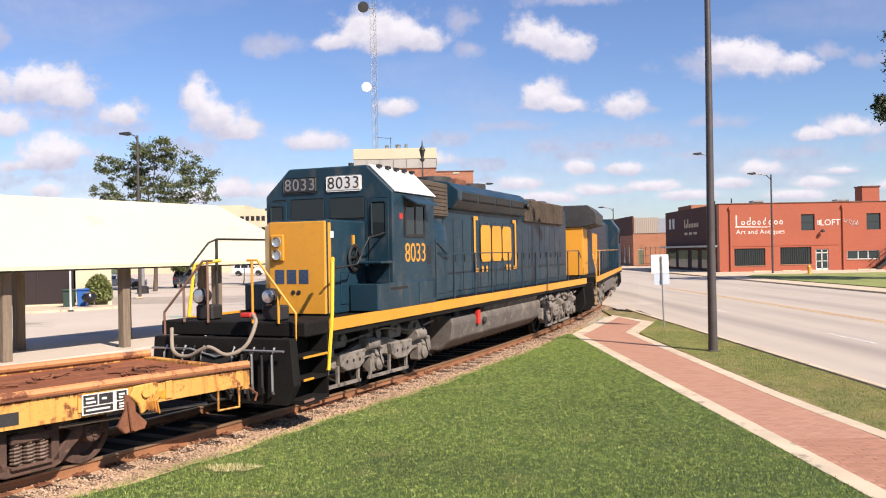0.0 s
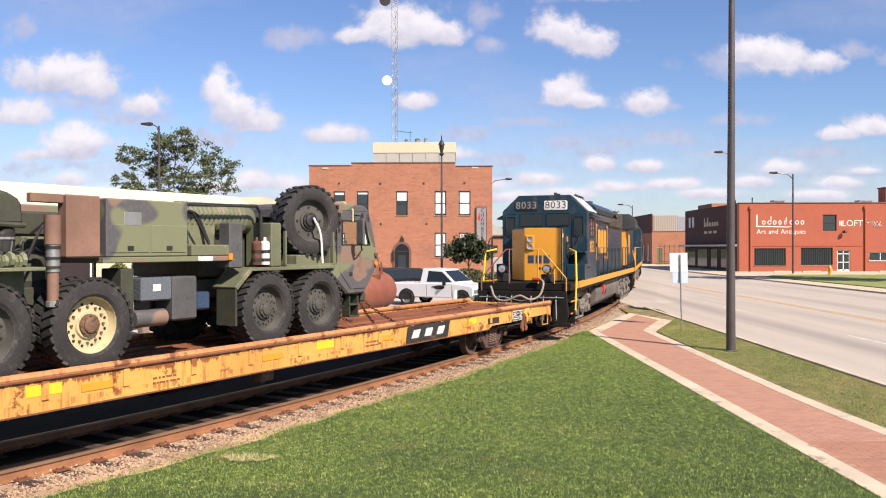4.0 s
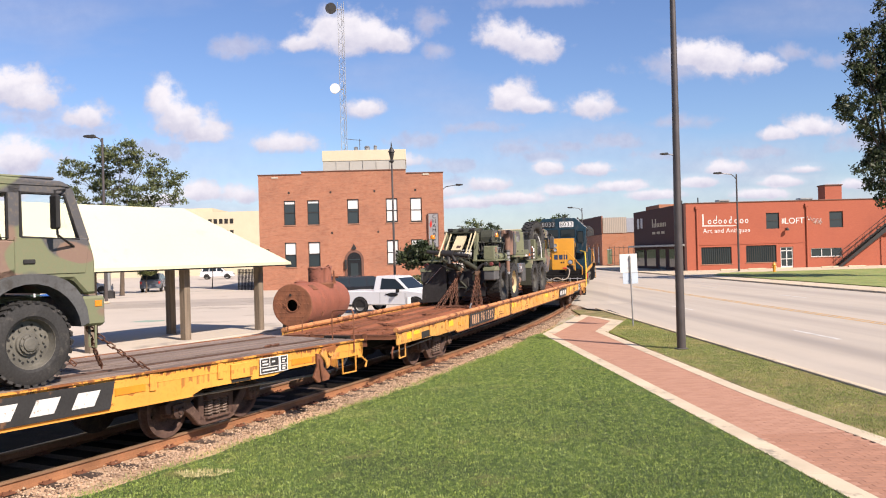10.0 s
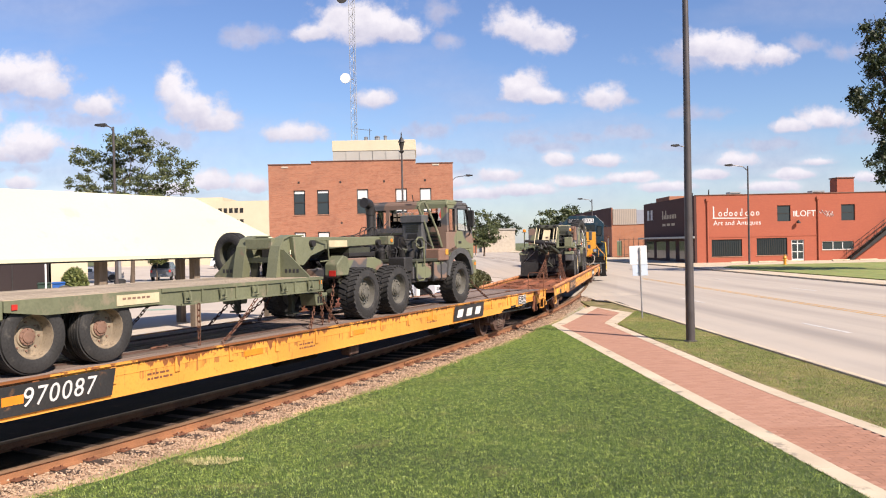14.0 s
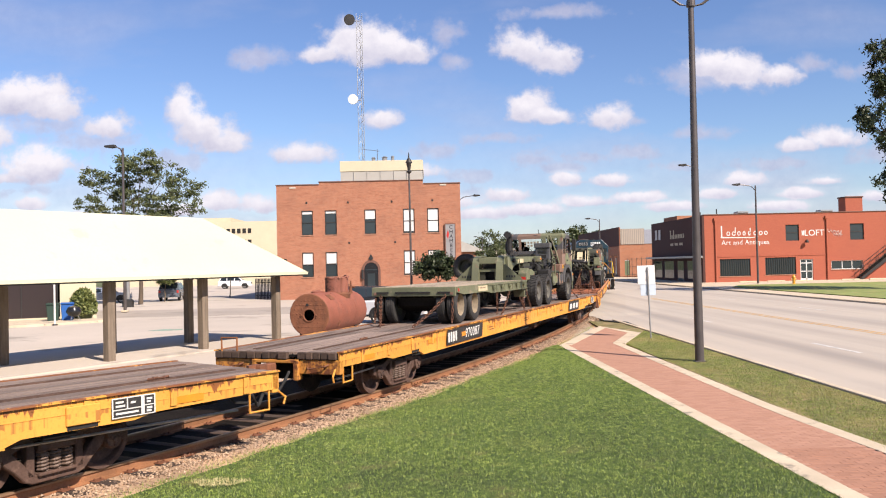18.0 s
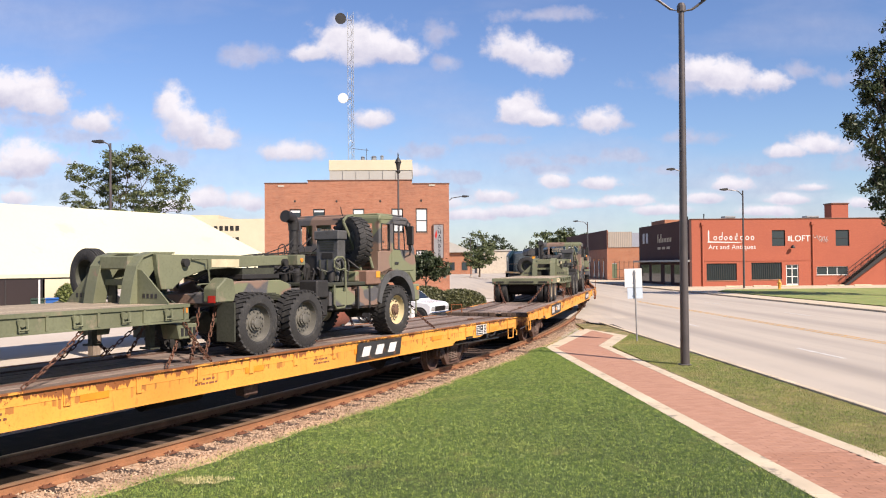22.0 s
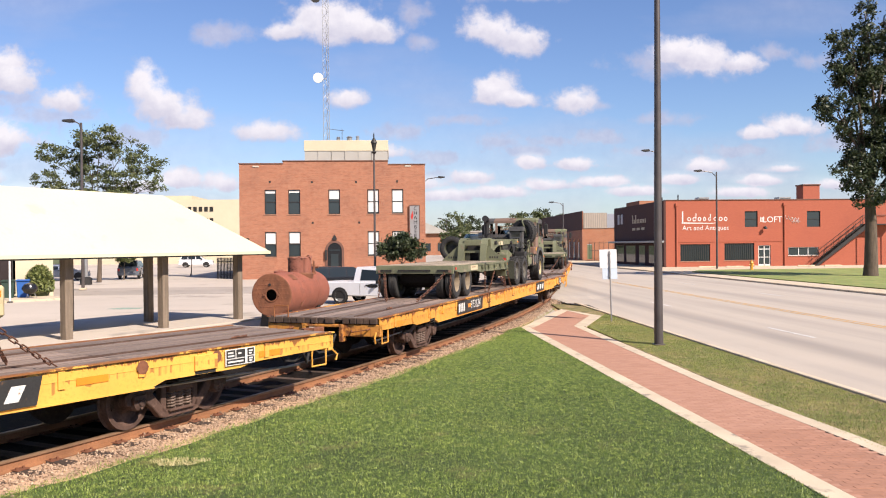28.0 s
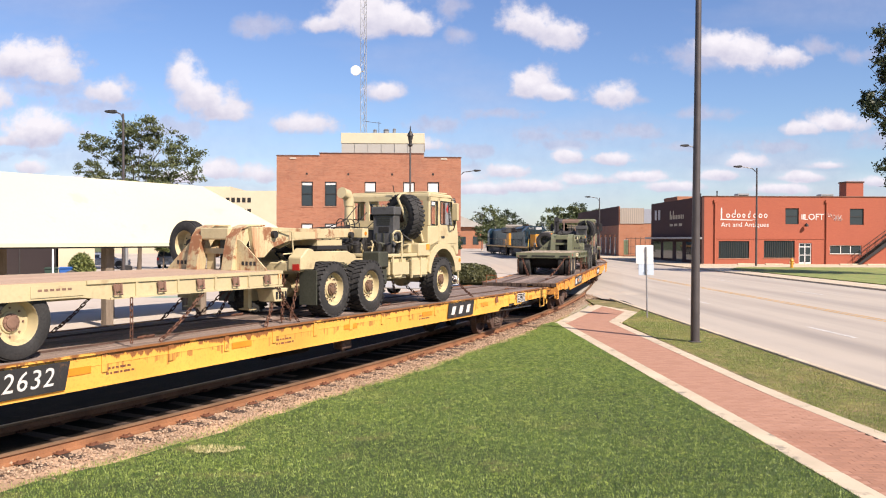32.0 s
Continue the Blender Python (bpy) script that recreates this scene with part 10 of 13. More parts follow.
        part("mud_guard", bm, M["greypaint"] if not tan else P, cab)
        bm = bmesh.new()
        box(bm, *sorted((d * 0.70, d * 1.18)), C1 - 0.22, C1 + 0.14, 0.72, 1.12, 0.03)
        part("step_box", bm, P, cab)
        bm = bmesh.new()
        box(bm, *sorted((d * 1.17, d * 1.19)), C1 - 0.02, C1 + 0.08, 0.98, 1.06)
        part("marker_lamp", bm, M["amber"], cab)
        bm = bmesh.new()
        tube(bm, [(d * 1.0, C1 + 0.0, 0.72), (d * 1.0, C1 + 0.0, 0.42), (d * 1.15, C1 + 0.0, 0.42), (d * 1.15, C1 + 0.0, 0.72)], 0.018, 5)
        part("foot_step", bm, P, cab)
    bm = bmesh.new()
    prism(bm, [(C1 - 0.04, 1.84), (C1 - 0.27, 2.48), (C1 - 0.245, 2.485), (C1 - 0.015, 1.845)], "x", -1.05, 1.05)
    part("windscreen", bm, M["clear"], cab).visible_shadow = False
    bm = bmesh.new()
    box(bm, -1.1, 1.1, C1 + 0.02, C1 + 0.16, 0.70, 1.02, 0.03)
    part("bumper", bm, P, cab)
    bm = bmesh.new()
    box(bm, -1.10, 1.10, C0 + 0.06, C1 - 0.50, 2.685, 2.725, 0.018)
    part("roof_skin", bm, P, cab)
    # back wall of the cab: window panels
    bm = bmesh.new()
    for a, b in ((-1.0, -0.66), (-0.56, 0.34), (0.46, 0.98)):
        box(bm, a - 0.01, b + 0.01, C0 + 0.02, C0 + 0.026, 2.01, 2.51)
    part("back_window", bm, M["clear"], cab).visible_shadow = False
    bm = bmesh.new()
    for k in range(6):
        box(bm, -1.0, 0.9, C0 - 0.02, C0 + 0.01, 1.34 + 0.10 * k, 1.39 + 0.10 * k)
    part("back_ribs", bm, M["olive_dk"] if not tan else P, cab)
    bm = bmesh.new()
    for k in range(5):
        box(bm, -0.42 + 0.13 * k, -0.33 + 0.13 * k, C0 - 0.016, C0 - 0.012, 2.20, 2.28)
        box(bm, -0.42 + 0.13 * k, -0.33 + 0.13 * k, C0 - 0.016, C0 - 0.012, 2.32, 2.40)
    part("stencil_bars", bm, M["tan" if tan else "rimtan"], cab)
    # engine deck behind the cab
    bm = bmesh.new()
    box(bm, -1.10, 1.10, 1.50, 3.30, 1.14, 1.22, 0.015)
    part("deck_plate", bm, P if tan else M["olive_dk"], T)
    bm = bmesh.new()
    box(bm, -0.62, 0.30, 2.35, 3.28, 1.22, 1.78, 0.05)
    part("engine_cover", bm, D, T)
    bm = bmesh.new()
    lathe(bm, [(0.05, 1.80), (0.24, 1.82), (0.26, 1.9), (0.26, 2.5), (0.24, 2.56), (0.05, 2.58)], "y", (-0.75, 0, 1.52), 16)
    part("air_cleaner", bm, P if tan else D, T, smooth=True)
    # intake stack with a short hooded mouth
    bm = bmesh.new()
    tube(bm, [(-0.95, 3.02, 1.25), (-0.95, 3.02, 1.9), (-0.95, 3.02, 2.40)], 0.115, 12, 0.105)
    tube(bm, [(-0.95, 3.02, 2.38), (-0.95, 3.02, 2.52), (-0.95, 2.95, 2.66), (-0.95, 2.70, 2.70)], 0.125, 12, 0.14)
    part("air_intake", bm, P if tan else D, T, smooth=True)
    bm = bmesh.new()
    tube(bm, [(-0.95, 3.02, 1.9), (-0.85, 2.6, 1.7), (-0.75, 2.5, 1.55)], 0.08, 8)
    part("intake_elbow", bm, M["rubber"], T)
    # radiator tower with louvres
    bm = bmesh.new()
    oy = -0.34 if spare else 0.0
    box(bm, 0.20, 0.78, 2.66 + oy, 2.94 + oy, 1.22, 2.12, 0.02)
    tw = part("radiator_tower", bm, M["greypaint"], T, "tall grey louvred tower")
    bm = bmesh.new()
    box(bm, 0.17, 0.81, 2.62 + oy, 2.96 + oy, 2.12, 2.32, 0.02)
    part("tower_top", bm, M["greypaint"], tw)
    for z in np.arange(1.90, 2.10, 0.05):
        bm = bmesh.new()
        box(bm, 0.32, 0.68, 2.645 + oy, 2.66 + oy, z, z + 0.02)
        part("louvre", bm, M["olive_dk"], tw)
    bm = bmesh.new()
    box(bm, 0.36, 0.64, 2.648 + oy, 2.662 + oy, 1.72, 1.84)
    part("tower_slot", bm, M["dark"], tw)
    for x in (0.30, 0.50, 0.70):
        bm = bmesh.new()
        box(bm, x - 0.015, x + 0.015, 2.64 + oy, 2.662 + oy, 1.24, 1.70)
        part("tower_rib", bm, M["olive_dk"], tw)
    # lifting davit: two bowed bars that meet at the top
    for q in ([(0.70, 2.62, 2.52), (0.76, 2.70, 2.30), (0.84, 2.84, 1.90), (0.90, 2.98, 1.50), (0.92, 3.0, 1.2)], [(0.70, 2.62, 2.52), (0.70, 2.74, 2.62), (0.70, 2.98, 2.66), (0.80, 3.10, 2.35), (0.92, 3.24, 1.90), (1.0, 3.32, 1.50)]):
        bm = bmesh.new()
        tube(bm, q, 0.034, 8)
        part("davit", bm, P if tan else M["olive"], T)
    # pumps, coils and pipes between the tower and the air cleaner
    rng = random.Random(12)
    for k in range(22):
        a = Vector((rng.uniform(-0.6, 0.95), rng.uniform(1.75, 2.7), 1.22))
        c_ = a + Vector((rng.uniform(-.15, .15), rng.uniform(-.2, .25), rng.uniform(0.15, 0.5)))
        e = c_ + Vector((rng.uniform(-.3, .3), rng.uniform(-.1, .35), rng.uniform(-0.3, 0.05)))
        bm = bmesh.new()
        tube(bm, [a, a.lerp(c_, 0.6) + Vector((0.05, 0, 0.05)), c_, e], rng.uniform(0.014, 0.032), 6)
        part("engine_hose", bm, (D, M["rubber"], M["olive_dk"])[k % 3] if not tan or k % 2 else P, T)
    for x, y_, z, w in ((-0.35, 2.0, 1.22, 0.22), (0.05, 1.85, 1.22, 0.18), (0.75, 2.1, 1.22, 0.16), (-0.1, 2.3, 1.22, 0.25)):
        bm = bmesh.new()
        lathe(bm, [(w * 0.5, z), (w * 0.55, z + 0.05), (w * 0.55, z + w * 1.3), (w * 0.3, z + w * 1.6), (0.02, z + w * 1.65)], "z", (x, y_, 0), 12)
        part("pump", bm, D, T, smooth=True)
    # coiled air lines behind the cab
    for k, (x, yy, z) in enumerate(((-0.55, 2.3, 1.65), (-0.75, 2.6, 1.85))):
        bm = bmesh.new()
        tube(bm, [(x + 0.16 * math.cos(a), yy + 0.035 * a - 0.3, z + 0.20 * math.sin(a)) for a in np.linspace(0, 25, 64)], 0.012, 5)
        part("coiled_air_line", bm, M["rubber"] if not tan or k % 2 else M["darkmetal"], T)
    # long sagging cables to the trailer
    for k in range(3):
        bm = bmesh.new()
        x = -0.55 + 0.3 * k
        tube(bm, [(x, 2.75, 2.35 - 0.15 * k), (x, 2.3, 2.02 - 0.1 * k), (x, 1.6, 1.84), (x + 0.05, 0.95, 1.80), (x + 0.1, 0.7, 1.78)], 0.013, 6)
        part("trailer_cable", bm, M["rubber"], T)
    # grab hoop on the tail of the tank deck
    bm = bmesh.new()
    tube(bm, [(1.12, 2.08, 1.50), (1.12, 1.86, 1.48), (1.12, 1.70, 1.54), (1.12, 1.70, 1.68), (1.12, 1.80, 1.74), (1.12, 2.00, 1.74), (1.12, 2.08, 1.66), (1.12, 2.10, 1.20), (1.12, 2.10, 0.78), (1.12, 2.04, 0.70), (1.12, 1.76, 0.70), (1.12, 1.70, 0.78), (1.12, 1.70, 1.18)], 0.024, 7)
    part("step_hoop", bm, P if tan else M["olive"], T)
    # tank, boxes
    bm = bmesh.new()
    box(bm, 0.62, 1.14, 1.62, 2.50, 0.66, 1.12, 0.09)
    part("fuel_tank", bm, P if tan else M["camo"], T, smooth=True)
    bm = bmesh.new()
    box(bm, 0.62, 1.15, 2.52, 3.36, 0.66, 1.12, 0.05)
    tk = part("fuel_tank", bm, P if tan else M["camo"], T)
    for yy in (2.51, 2.95):
        bm = bmesh.new()
        box(bm, 1.135, 1.165, yy - 0.025, yy + 0.025, 0.65, 1.13)
        part("tank_strap", bm, D if not tan else P, tk)
    bm = bmesh.new()
    tube(bm, [(0.95, 2.3, 1.08), (0.95, 2.3, 1.14)], 0.07, 10)
    part("filler_cap", bm, D, tk)
    bm = bmesh.new()
    box(bm, 0.70, 1.16, 2.86, 3.42, 1.14, 1.46, 0.03)
    part("tool_box", bm, P if tan else M["brown"], T)
    bm = bmesh.new()
    box(bm, 1.162, 1.168, 3.20, 3.36, 1.30, 1.44)
    part("yellow_label", bm, M["locoyellow"], T)
    bm = bmesh.new()
    box(bm, -1.16, -0.62, 1.6, 3.2, 0.55, 1.1, 0.04)
    part("far_tank", bm, P, T)
    bm = bmesh.new()
    box(bm, 0.66, 1.12, 1.12, 1.52, 0.92, 1.28, 0.03)
    box(bm, 0.66, 1.06, 1.20, 1.56, 0.55, 0.92, 0.03)
    part("battery_box", bm, D if not tan else M["olive_dk"], T)
    # hoses from tower to trailer
    for k in range(4):
        bm = bmesh.new()
        x = -0.35 + 0.2 * k
        tube(bm, [(x, 2.1, 1.75 - 0.1 * k), (x - 0.05, 1.6, 1.42), (x + 0.05, 1.1, 1.30 + 0.05 * k), (x, 0.75, 1.55)], 0.016, 6)
        part("air_hose", bm, M["rubber"], T)
    if spare:
        t = wheel(T, 0.62, 2.98, 1.98, 0.555, 0.36, 1, rim)
        t.matrix_basis = pose(0.70, 2.95, 2.08, 0, 0, -110)
        bm = bmesh.new()
        box(bm, 0.50, 0.94, 2.75, 3.1, 1.22, 1.44, 0.02)
        part("spare_cradle", bm, P, T)
    bm = bmesh.new()
    tube(bm, [(0.2, C0 - 0.03, 2.70), (0.2, C0 - 0.10, 2.88)], 0.012, 5)
    part("aerial_stub", bm, D, T)
    # tie-down chains
    for d in (-1, 1):
        chain(T, (d * 0.9, 5.0, 0.70), (d * 1.2, 5.75, 0.03))
        chain(T, (d * 0.95, 4.95, 0.75), (d * 0.35, 5.55, 0.03))
        chain(T, (d * 0.55, -1.5, 0.85), (d * 1.05, -2.2, 0.03))
        chain(T, (d * 0.75, -1.3, 0.9), (d * 0.9, -1.75, 0.03))
    return T


def make_trailer(car, y, zd, paint, deck, label):
    """A gooseneck semitrailer; y: the tractor's rear axle middle on the car. Local origin on the deck below there."""
    S = thing("semitrailer", label, "trailer", group="army semitrailers")
    MOVERS.append((S, car, pose(0, y, zd)))
    P = M[paint]
    tan = paint == "tan"
    dk = M["olive_dk"] if not tan else P
    Z0, Z1 = 0.70, 0.98               # side rail
    YR, YF = -9.25, -2.40             # rear end and front of the low deck
    for d in (-1, 1):
        bm = bmesh.new()
        prism(bm, [(YR + 0.0, Z1), (YF, Z1), (YF, Z0 + 0.04), (YR + 3.0, Z0), (YR + 2.5, Z0 + 0.06), (YR + 0.6, Z0 + 0.06), (YR, Z1 - 0.14)], "x", *sorted((d * 1.16, d * 1.21)))
        rl = part("side_rail", bm, P, S)
        bm = bmesh.new()
        box(bm, *sorted((d * 1.15, d * 1.235)), YR + 2.6, YF, Z1 - 0.05, Z1 + 0.005)
        box(bm, *sorted((d * 1.15, d * 1.235)), YR + 3.0, YF, Z0, Z0 + 0.03)
        part("rail_flange", bm, P, rl)
        for k in range(5):
            yy = YR + 3.1 + 0.82 * k
            bm = bmesh.new()
            box(bm, *sorted((d * 1.21, d * 1.235)), yy + 0.35, yy + 0.39, Z0 + 0.02, Z1 - 0.04)
            part("rib", bm, P, rl)
            bm = bmesh.new()
            tube(bm, [(d * 1.25, yy - 0.06, Z1 - 0.06), (d * 1.27, yy - 0.06, Z0 + 0.07), (d * 1.27, yy + 0.06, Z0 + 0.07), (d * 1.25, yy + 0.06, Z1 - 0.06)], 0.022, 6)
            lathe(bm, [(0.06, d * 1.215), (0.055, d * 1.25), (0.01, d * 1.25)], "x", (0, yy, Z1 - 0.12), 8)
            part("tie_down_ring", bm, M["olive"] if not tan else M["brown"], rl)
        bm = bmesh.new()
        box(bm, *sorted((d * 1.21, d * 1.222)), YR + 1.75, YR + 2.55, Z0 + 0.09, Z1 - 0.04)
        part("white_patch", bm, M["board"] if not tan else P, rl, "pale painted patch with stencil bars")
        bm = bmesh.new()
        for k in range(6):
            box(bm, *sorted((d * 1.222, d * 1.225)), YR + 1.85 + 0.09 * k, YR + 1.91 + 0.09 * k, Z0 + 0.17, Z0 + 0.20)
        part("stencil_bars", bm, M["brown"], rl)
    # deck boards
    xs = np.linspace(-1.15, 1.15, 8)
    for a, b in zip(xs, xs[1:]):
        for p, q in ((YR + 0.02, YR + 3.4), (YR + 3.41, YF)):
            bm = bmesh.new()
            box(bm, a + 0.006, b - 0.006, p, q, Z1 - 0.05, Z1 + 0.008)
            part("deck_board", bm, M[deck], S)
    bm = bmesh.new()
    box(bm, -1.15, 1.15, YR + 0.03, YF, Z1 - 0.09, Z1 - 0.051)
    part("deck_pan", bm, dk, S)
    for x in (-0.55, 0.55):
        bm = bmesh.new()
        box(bm, x - 0.06, x + 0.06, YR + 0.2, YF, Z0 - 0.02, Z1 - 0.09)
        part("main_beam", bm, dk, S)
    for yy in np.arange(YR + 0.9, YF, 0.82):
        bm = bmesh.new()
        box(bm, -1.14, 1.14, yy, yy + 0.06, Z1 - 0.2, Z1 - 0.09)
        part("cross_member", bm, dk, S)
    # tail
    bm = bmesh.new()
    box(bm, -1.20, 1.20, YR - 0.05, YR, Z1 - 0.24, Z1 + 0.0, 0.012)
    tl = part("tail_board", bm, P, S)
    bm = bmesh.new()
    for a, b in ((-1.05, -0.7), (-0.5, 0.5), (0.7, 1.05)):
        box(bm, a, b, YR - 0.075, YR - 0.05, Z1 - 0.17, Z1 - 0.12)
    part("tail_slot", bm, M["dark"], tl)
    for d in (-1, 1):
        bm = bmesh.new()
        box(bm, *sorted((d * 1.05, d * 1.13)), YR - 0.07, YR - 0.05, Z1 - 0.2, Z1 - 0.13)
        part("tail_lamp", bm, M["brown"], tl)
        bm = bmesh.new()
        box(bm, *sorted((d * 1.205, d * 1.225)), YR + 0.1, YR + 0.18, Z1 - 0.12, Z1 - 0.05)
        part("reflector", bm, M["red"], tl)
    # axles: dual tyres
    r = 0.49
    for yy in (-8.78, -7.62):
        for d in (-1, 1):
            wheel(S, d * 1.03, yy, r, r, 0.26, d, "tan" if tan else "rimtan", "brown", 26, 8, True)
            wheel(S, d * 0.73, yy, r, r, 0.26, d, "olive_dk", "darkmetal", 26, 8, True)
        bm = bmesh.new()
        tube(bm, [(-0.9, yy, r), (0.9, yy, r)], 0.08, 10)
        part("axle", bm, dk, S)
    for d in (-1, 1):
        bm = bmesh.new()
        prism(bm, [(-8.85, 0.62), (-8.20, 0.80), (-7.55, 0.62), (-7.55, 0.55), (-8.20, 0.70), (-8.85, 0.55)], "x", *sorted((d * 0.45, d * 0.56)))
        part("spring", bm, dk, S)
    bm = bmesh.new()
    prism(bm, [(-9.05, 0.72), (-7.2, 0.72), (-7.3, 0.42), (-7.9, 0.30), (-8.5, 0.30), (-8.95, 0.45)], "x", -0.58, 0.58, 0.03)
    part("suspension_frame", bm, M["under"], S)
    # landing legs
    for d in (-1, 1):
        bm = bmesh.new()
        box(bm, *sorted((d * 0.62, d * 0.72)), -2.75, -2.65, 0.30, Z1 - 0.1)
        box(bm, *sorted((d * 0.55, d * 0.79)), -2.80, -2.60, 0.27, 0.30)
        part("landing_leg", bm, M["tan"] if tan else dk, S)
    # gooseneck: two columns that rise from the deck and curve forward, with gussets out to the deck's edges
    W = M["tan_rusty"] if tan else M["olive_worn"]
    for d in (-1, 1):
        bm = bmesh.new()
        prism(bm, [(-2.96, Z1), (-2.89, Z1 + 0.36), (-2.82, Z1 + 0.60), (-2.70, Z1 + 0.75), (-2.50, Z1 + 0.81), (-2.05, Z1 + 0.81), (-2.05, Z1 + 0.60), (-2.45, Z1 + 0.54), (-2.62, Z1 + 0.34), (-2.70, Z1)], "x", *sorted((d * 0.34, d * 0.50)), 0.015)
        col = part("neck_column", bm, W, S, "curved gooseneck column with chipped paint")
        bm = bmesh.new()
        prism(bm, [(-2.99, Z1 + 0.01), (-2.92, Z1 + 0.37), (-2.85, Z1 + 0.62), (-2.72, Z1 + 0.78), (-2.50, Z1 + 0.84), (-2.05, Z1 + 0.84), (-2.05, Z1 + 0.81), (-2.50, Z1 + 0.81), (-2.70, Z1 + 0.75), (-2.82, Z1 + 0.60), (-2.89, Z1 + 0.36), (-2.96, Z1 + 0.01)], "x", *sorted((d * 0.30, d * 0.54)))
        part("column_flange", bm, W, col)
        bm = bmesh.new()
        prism(bm, [(d * 0.50, Z1), (d * 1.17, Z1), (d * 1.17, Z1 + 0.04), (d * 0.60, Z1 + 0.54), (d * 0.50, Z1 + 0.56)], "y", -2.80, -2.77)
        part("gusset", bm, W if tan else P, S, "triangular gusset plate")
        bm = bmesh.new()
        for k in range(4):
            box(bm, *sorted((d * (0.62 + 0.09 * k), d * (0.67 + 0.09 * k))), -2.806, -2.80, Z1 + 0.10, Z1 + 0.17)
        part("gusset_mark", bm, M["stencil"], S)
        bm = bmesh.new()
        prism(bm, [(-2.5, Z1 + 0.80), (1.05, Z1 + 0.78), (1.05, Z1 + 0.62), (-0.4, Z1 + 0.58), (-1.4, Z1 + 0.53), (-1.9, Z1 + 0.40), (-2.15, Z1 + 0.22), (-2.38, Z1 + 0.22), (-2.45, Z1 + 0.45)], "x", *sorted((d * 0.50, d * 0.60)), 0.012)
        nb = part("neck_beam", bm, W, S)
        bm = bmesh.new()
        box(bm, *sorted((d * 0.60, d * 0.606)), -1.25, -0.55, Z1 + 0.58, Z1 + 0.72)
        part("beam_plate", bm, M["board"] if not tan else M["tan"], nb)
        for yy in (-1.9, 0.72):
            bm = bmesh.new()
            tube(bm, [(d * 0.60, yy, Z1 + 0.66), (d * 0.68, yy, Z1 + 0.66)], 0.07, 12)
            part("beam_boss", bm, M["darkmetal"], nb)
        bm = bmesh.new()
        tube(bm, [(d * 0.62, -1.75, Z1 + 0.72), (d * 0.70, -1.45, Z1 + 0.72), (d * 0.70, -1.40, Z1 + 0.30), (d * 0.62, -1.62, Z1 + 0.28)], 0.018, 6)
        part("grab_rail", bm, P, nb)
        # landing-leg step box under the front corner
        bm = bmesh.new()
        prism(bm, [(-2.62, 0.66), (-2.18, 0.66), (-2.24, 0.42), (-2.56, 0.42)], "x", *sorted((d * 0.80, d * 1.18)), 0.015)
        lb = part("landing_step", bm, P, S)
        bm = bmesh.new()
        for k in range(4):
            box(bm, *sorted((d * 1.16, d * 1.19)), -2.54 + 0.085 * k, -2.49 + 0.085 * k, 0.47, 0.60)
        part("step_slot", bm, M["dark"], lb)
        bm = bmesh.new()
        box(bm, *sorted((d * 1.205, d * 1.225)), YF - 0.12, YF - 0.04, Z1 - 0.14, Z1 - 0.06)
        part("amber_marker", bm, M["amber"], S)
    bm = bmesh.new()
    box(bm, -0.34, 0.34, -2.84, -2.70, Z1 + 0.56, Z1 + 0.78, 0.02)
    box(bm, -0.34, 0.34, -2.72, -2.68, Z1 + 0.30, Z1 + 0.40)
    part("neck_cross_beam", bm, P, S)
    bm = bmesh.new()
    for x in (-0.34, 0.16):
        box(bm, x, x + 0.18, -2.66, -2.62, Z1, Z1 + 0.40)
    part("neck_bulkhead", bm, dk, S)
    rng = random.Random(6)
    for k in range(14):
        p = Vector((rng.uniform(-0.3, 0.55), rng.uniform(-2.2, -0.6), Z1 + rng.uniform(0.05, 0.5)))
        q = p + Vector((rng.uniform(-.2, .2), rng.uniform(0.2, 0.7), rng.uniform(-.25, .2)))
        bm = bmesh.new()
        tube(bm, [p, p.lerp(q, 0.5) - Vector((0, 0, 0.08)), q], rng.uniform(0.014, 0.04), 6)
        part("neck_hose", bm, (M["rubber"], M["darkmetal"], dk)[k % 3], S)
    bm = bmesh.new()
    box(bm, -0.34, 0.34, -2.30, -2.27, Z1, Z1 + 0.56)
    part("neck_back_plate", bm, M["dark"], S)
    bm = bmesh.new()
    box(bm, -0.50, 0.50, -2.3, 1.05, Z1 + 0.74, Z1 + 0.79)
    part("neck_top", bm, P, S)
    bm = bmesh.new()
    box(bm, -0.85, 0.85, 0.86, 1.10, Z1 + 0.60, Z1 + 0.81, 0.015)
    fr = part("neck_front", bm, P, S)
    for d in (-1, 1):
        bm = bmesh.new()
        lathe(bm, [(0.04, d * 0.85), (0.04, d * 0.87), (0.01, d * 0.875)], "x", (0, 0.97, Z1 + 0.70), 8)
        part("marker_lamp", bm, M["amber"], fr)
    bm = bmesh.new()
    box(bm, -0.6, 0.6, -0.45, 0.6, 1.33, 1.42, 0.01)
    part("kingpin_plate", bm, M["darkmetal"], S)
    bm = bmesh.new()
    box(bm, -0.55, 0.55, -0.4, 0.5, 1.42, Z1 + 0.56)
    part("neck_web", bm, dk, S)
    # spare lying against the neck on the far side
    t = wheel(S, -0.70, -3.3, Z1 + 0.48, 0.46, 0.26, 1, "tan" if tan else "olive_dk", "darkmetal", 26, 8, True)
    t.matrix_basis = pose(-0.86, -2.58, Z1 + 0.46, 0, 0, -96)
    # chains
    for d in (-1, 1):
        chain(S, (d * 0.95, YR, Z1 - 0.18), (d * 0.45, YR - 1.15, 0.03), 0.06, 0.020)
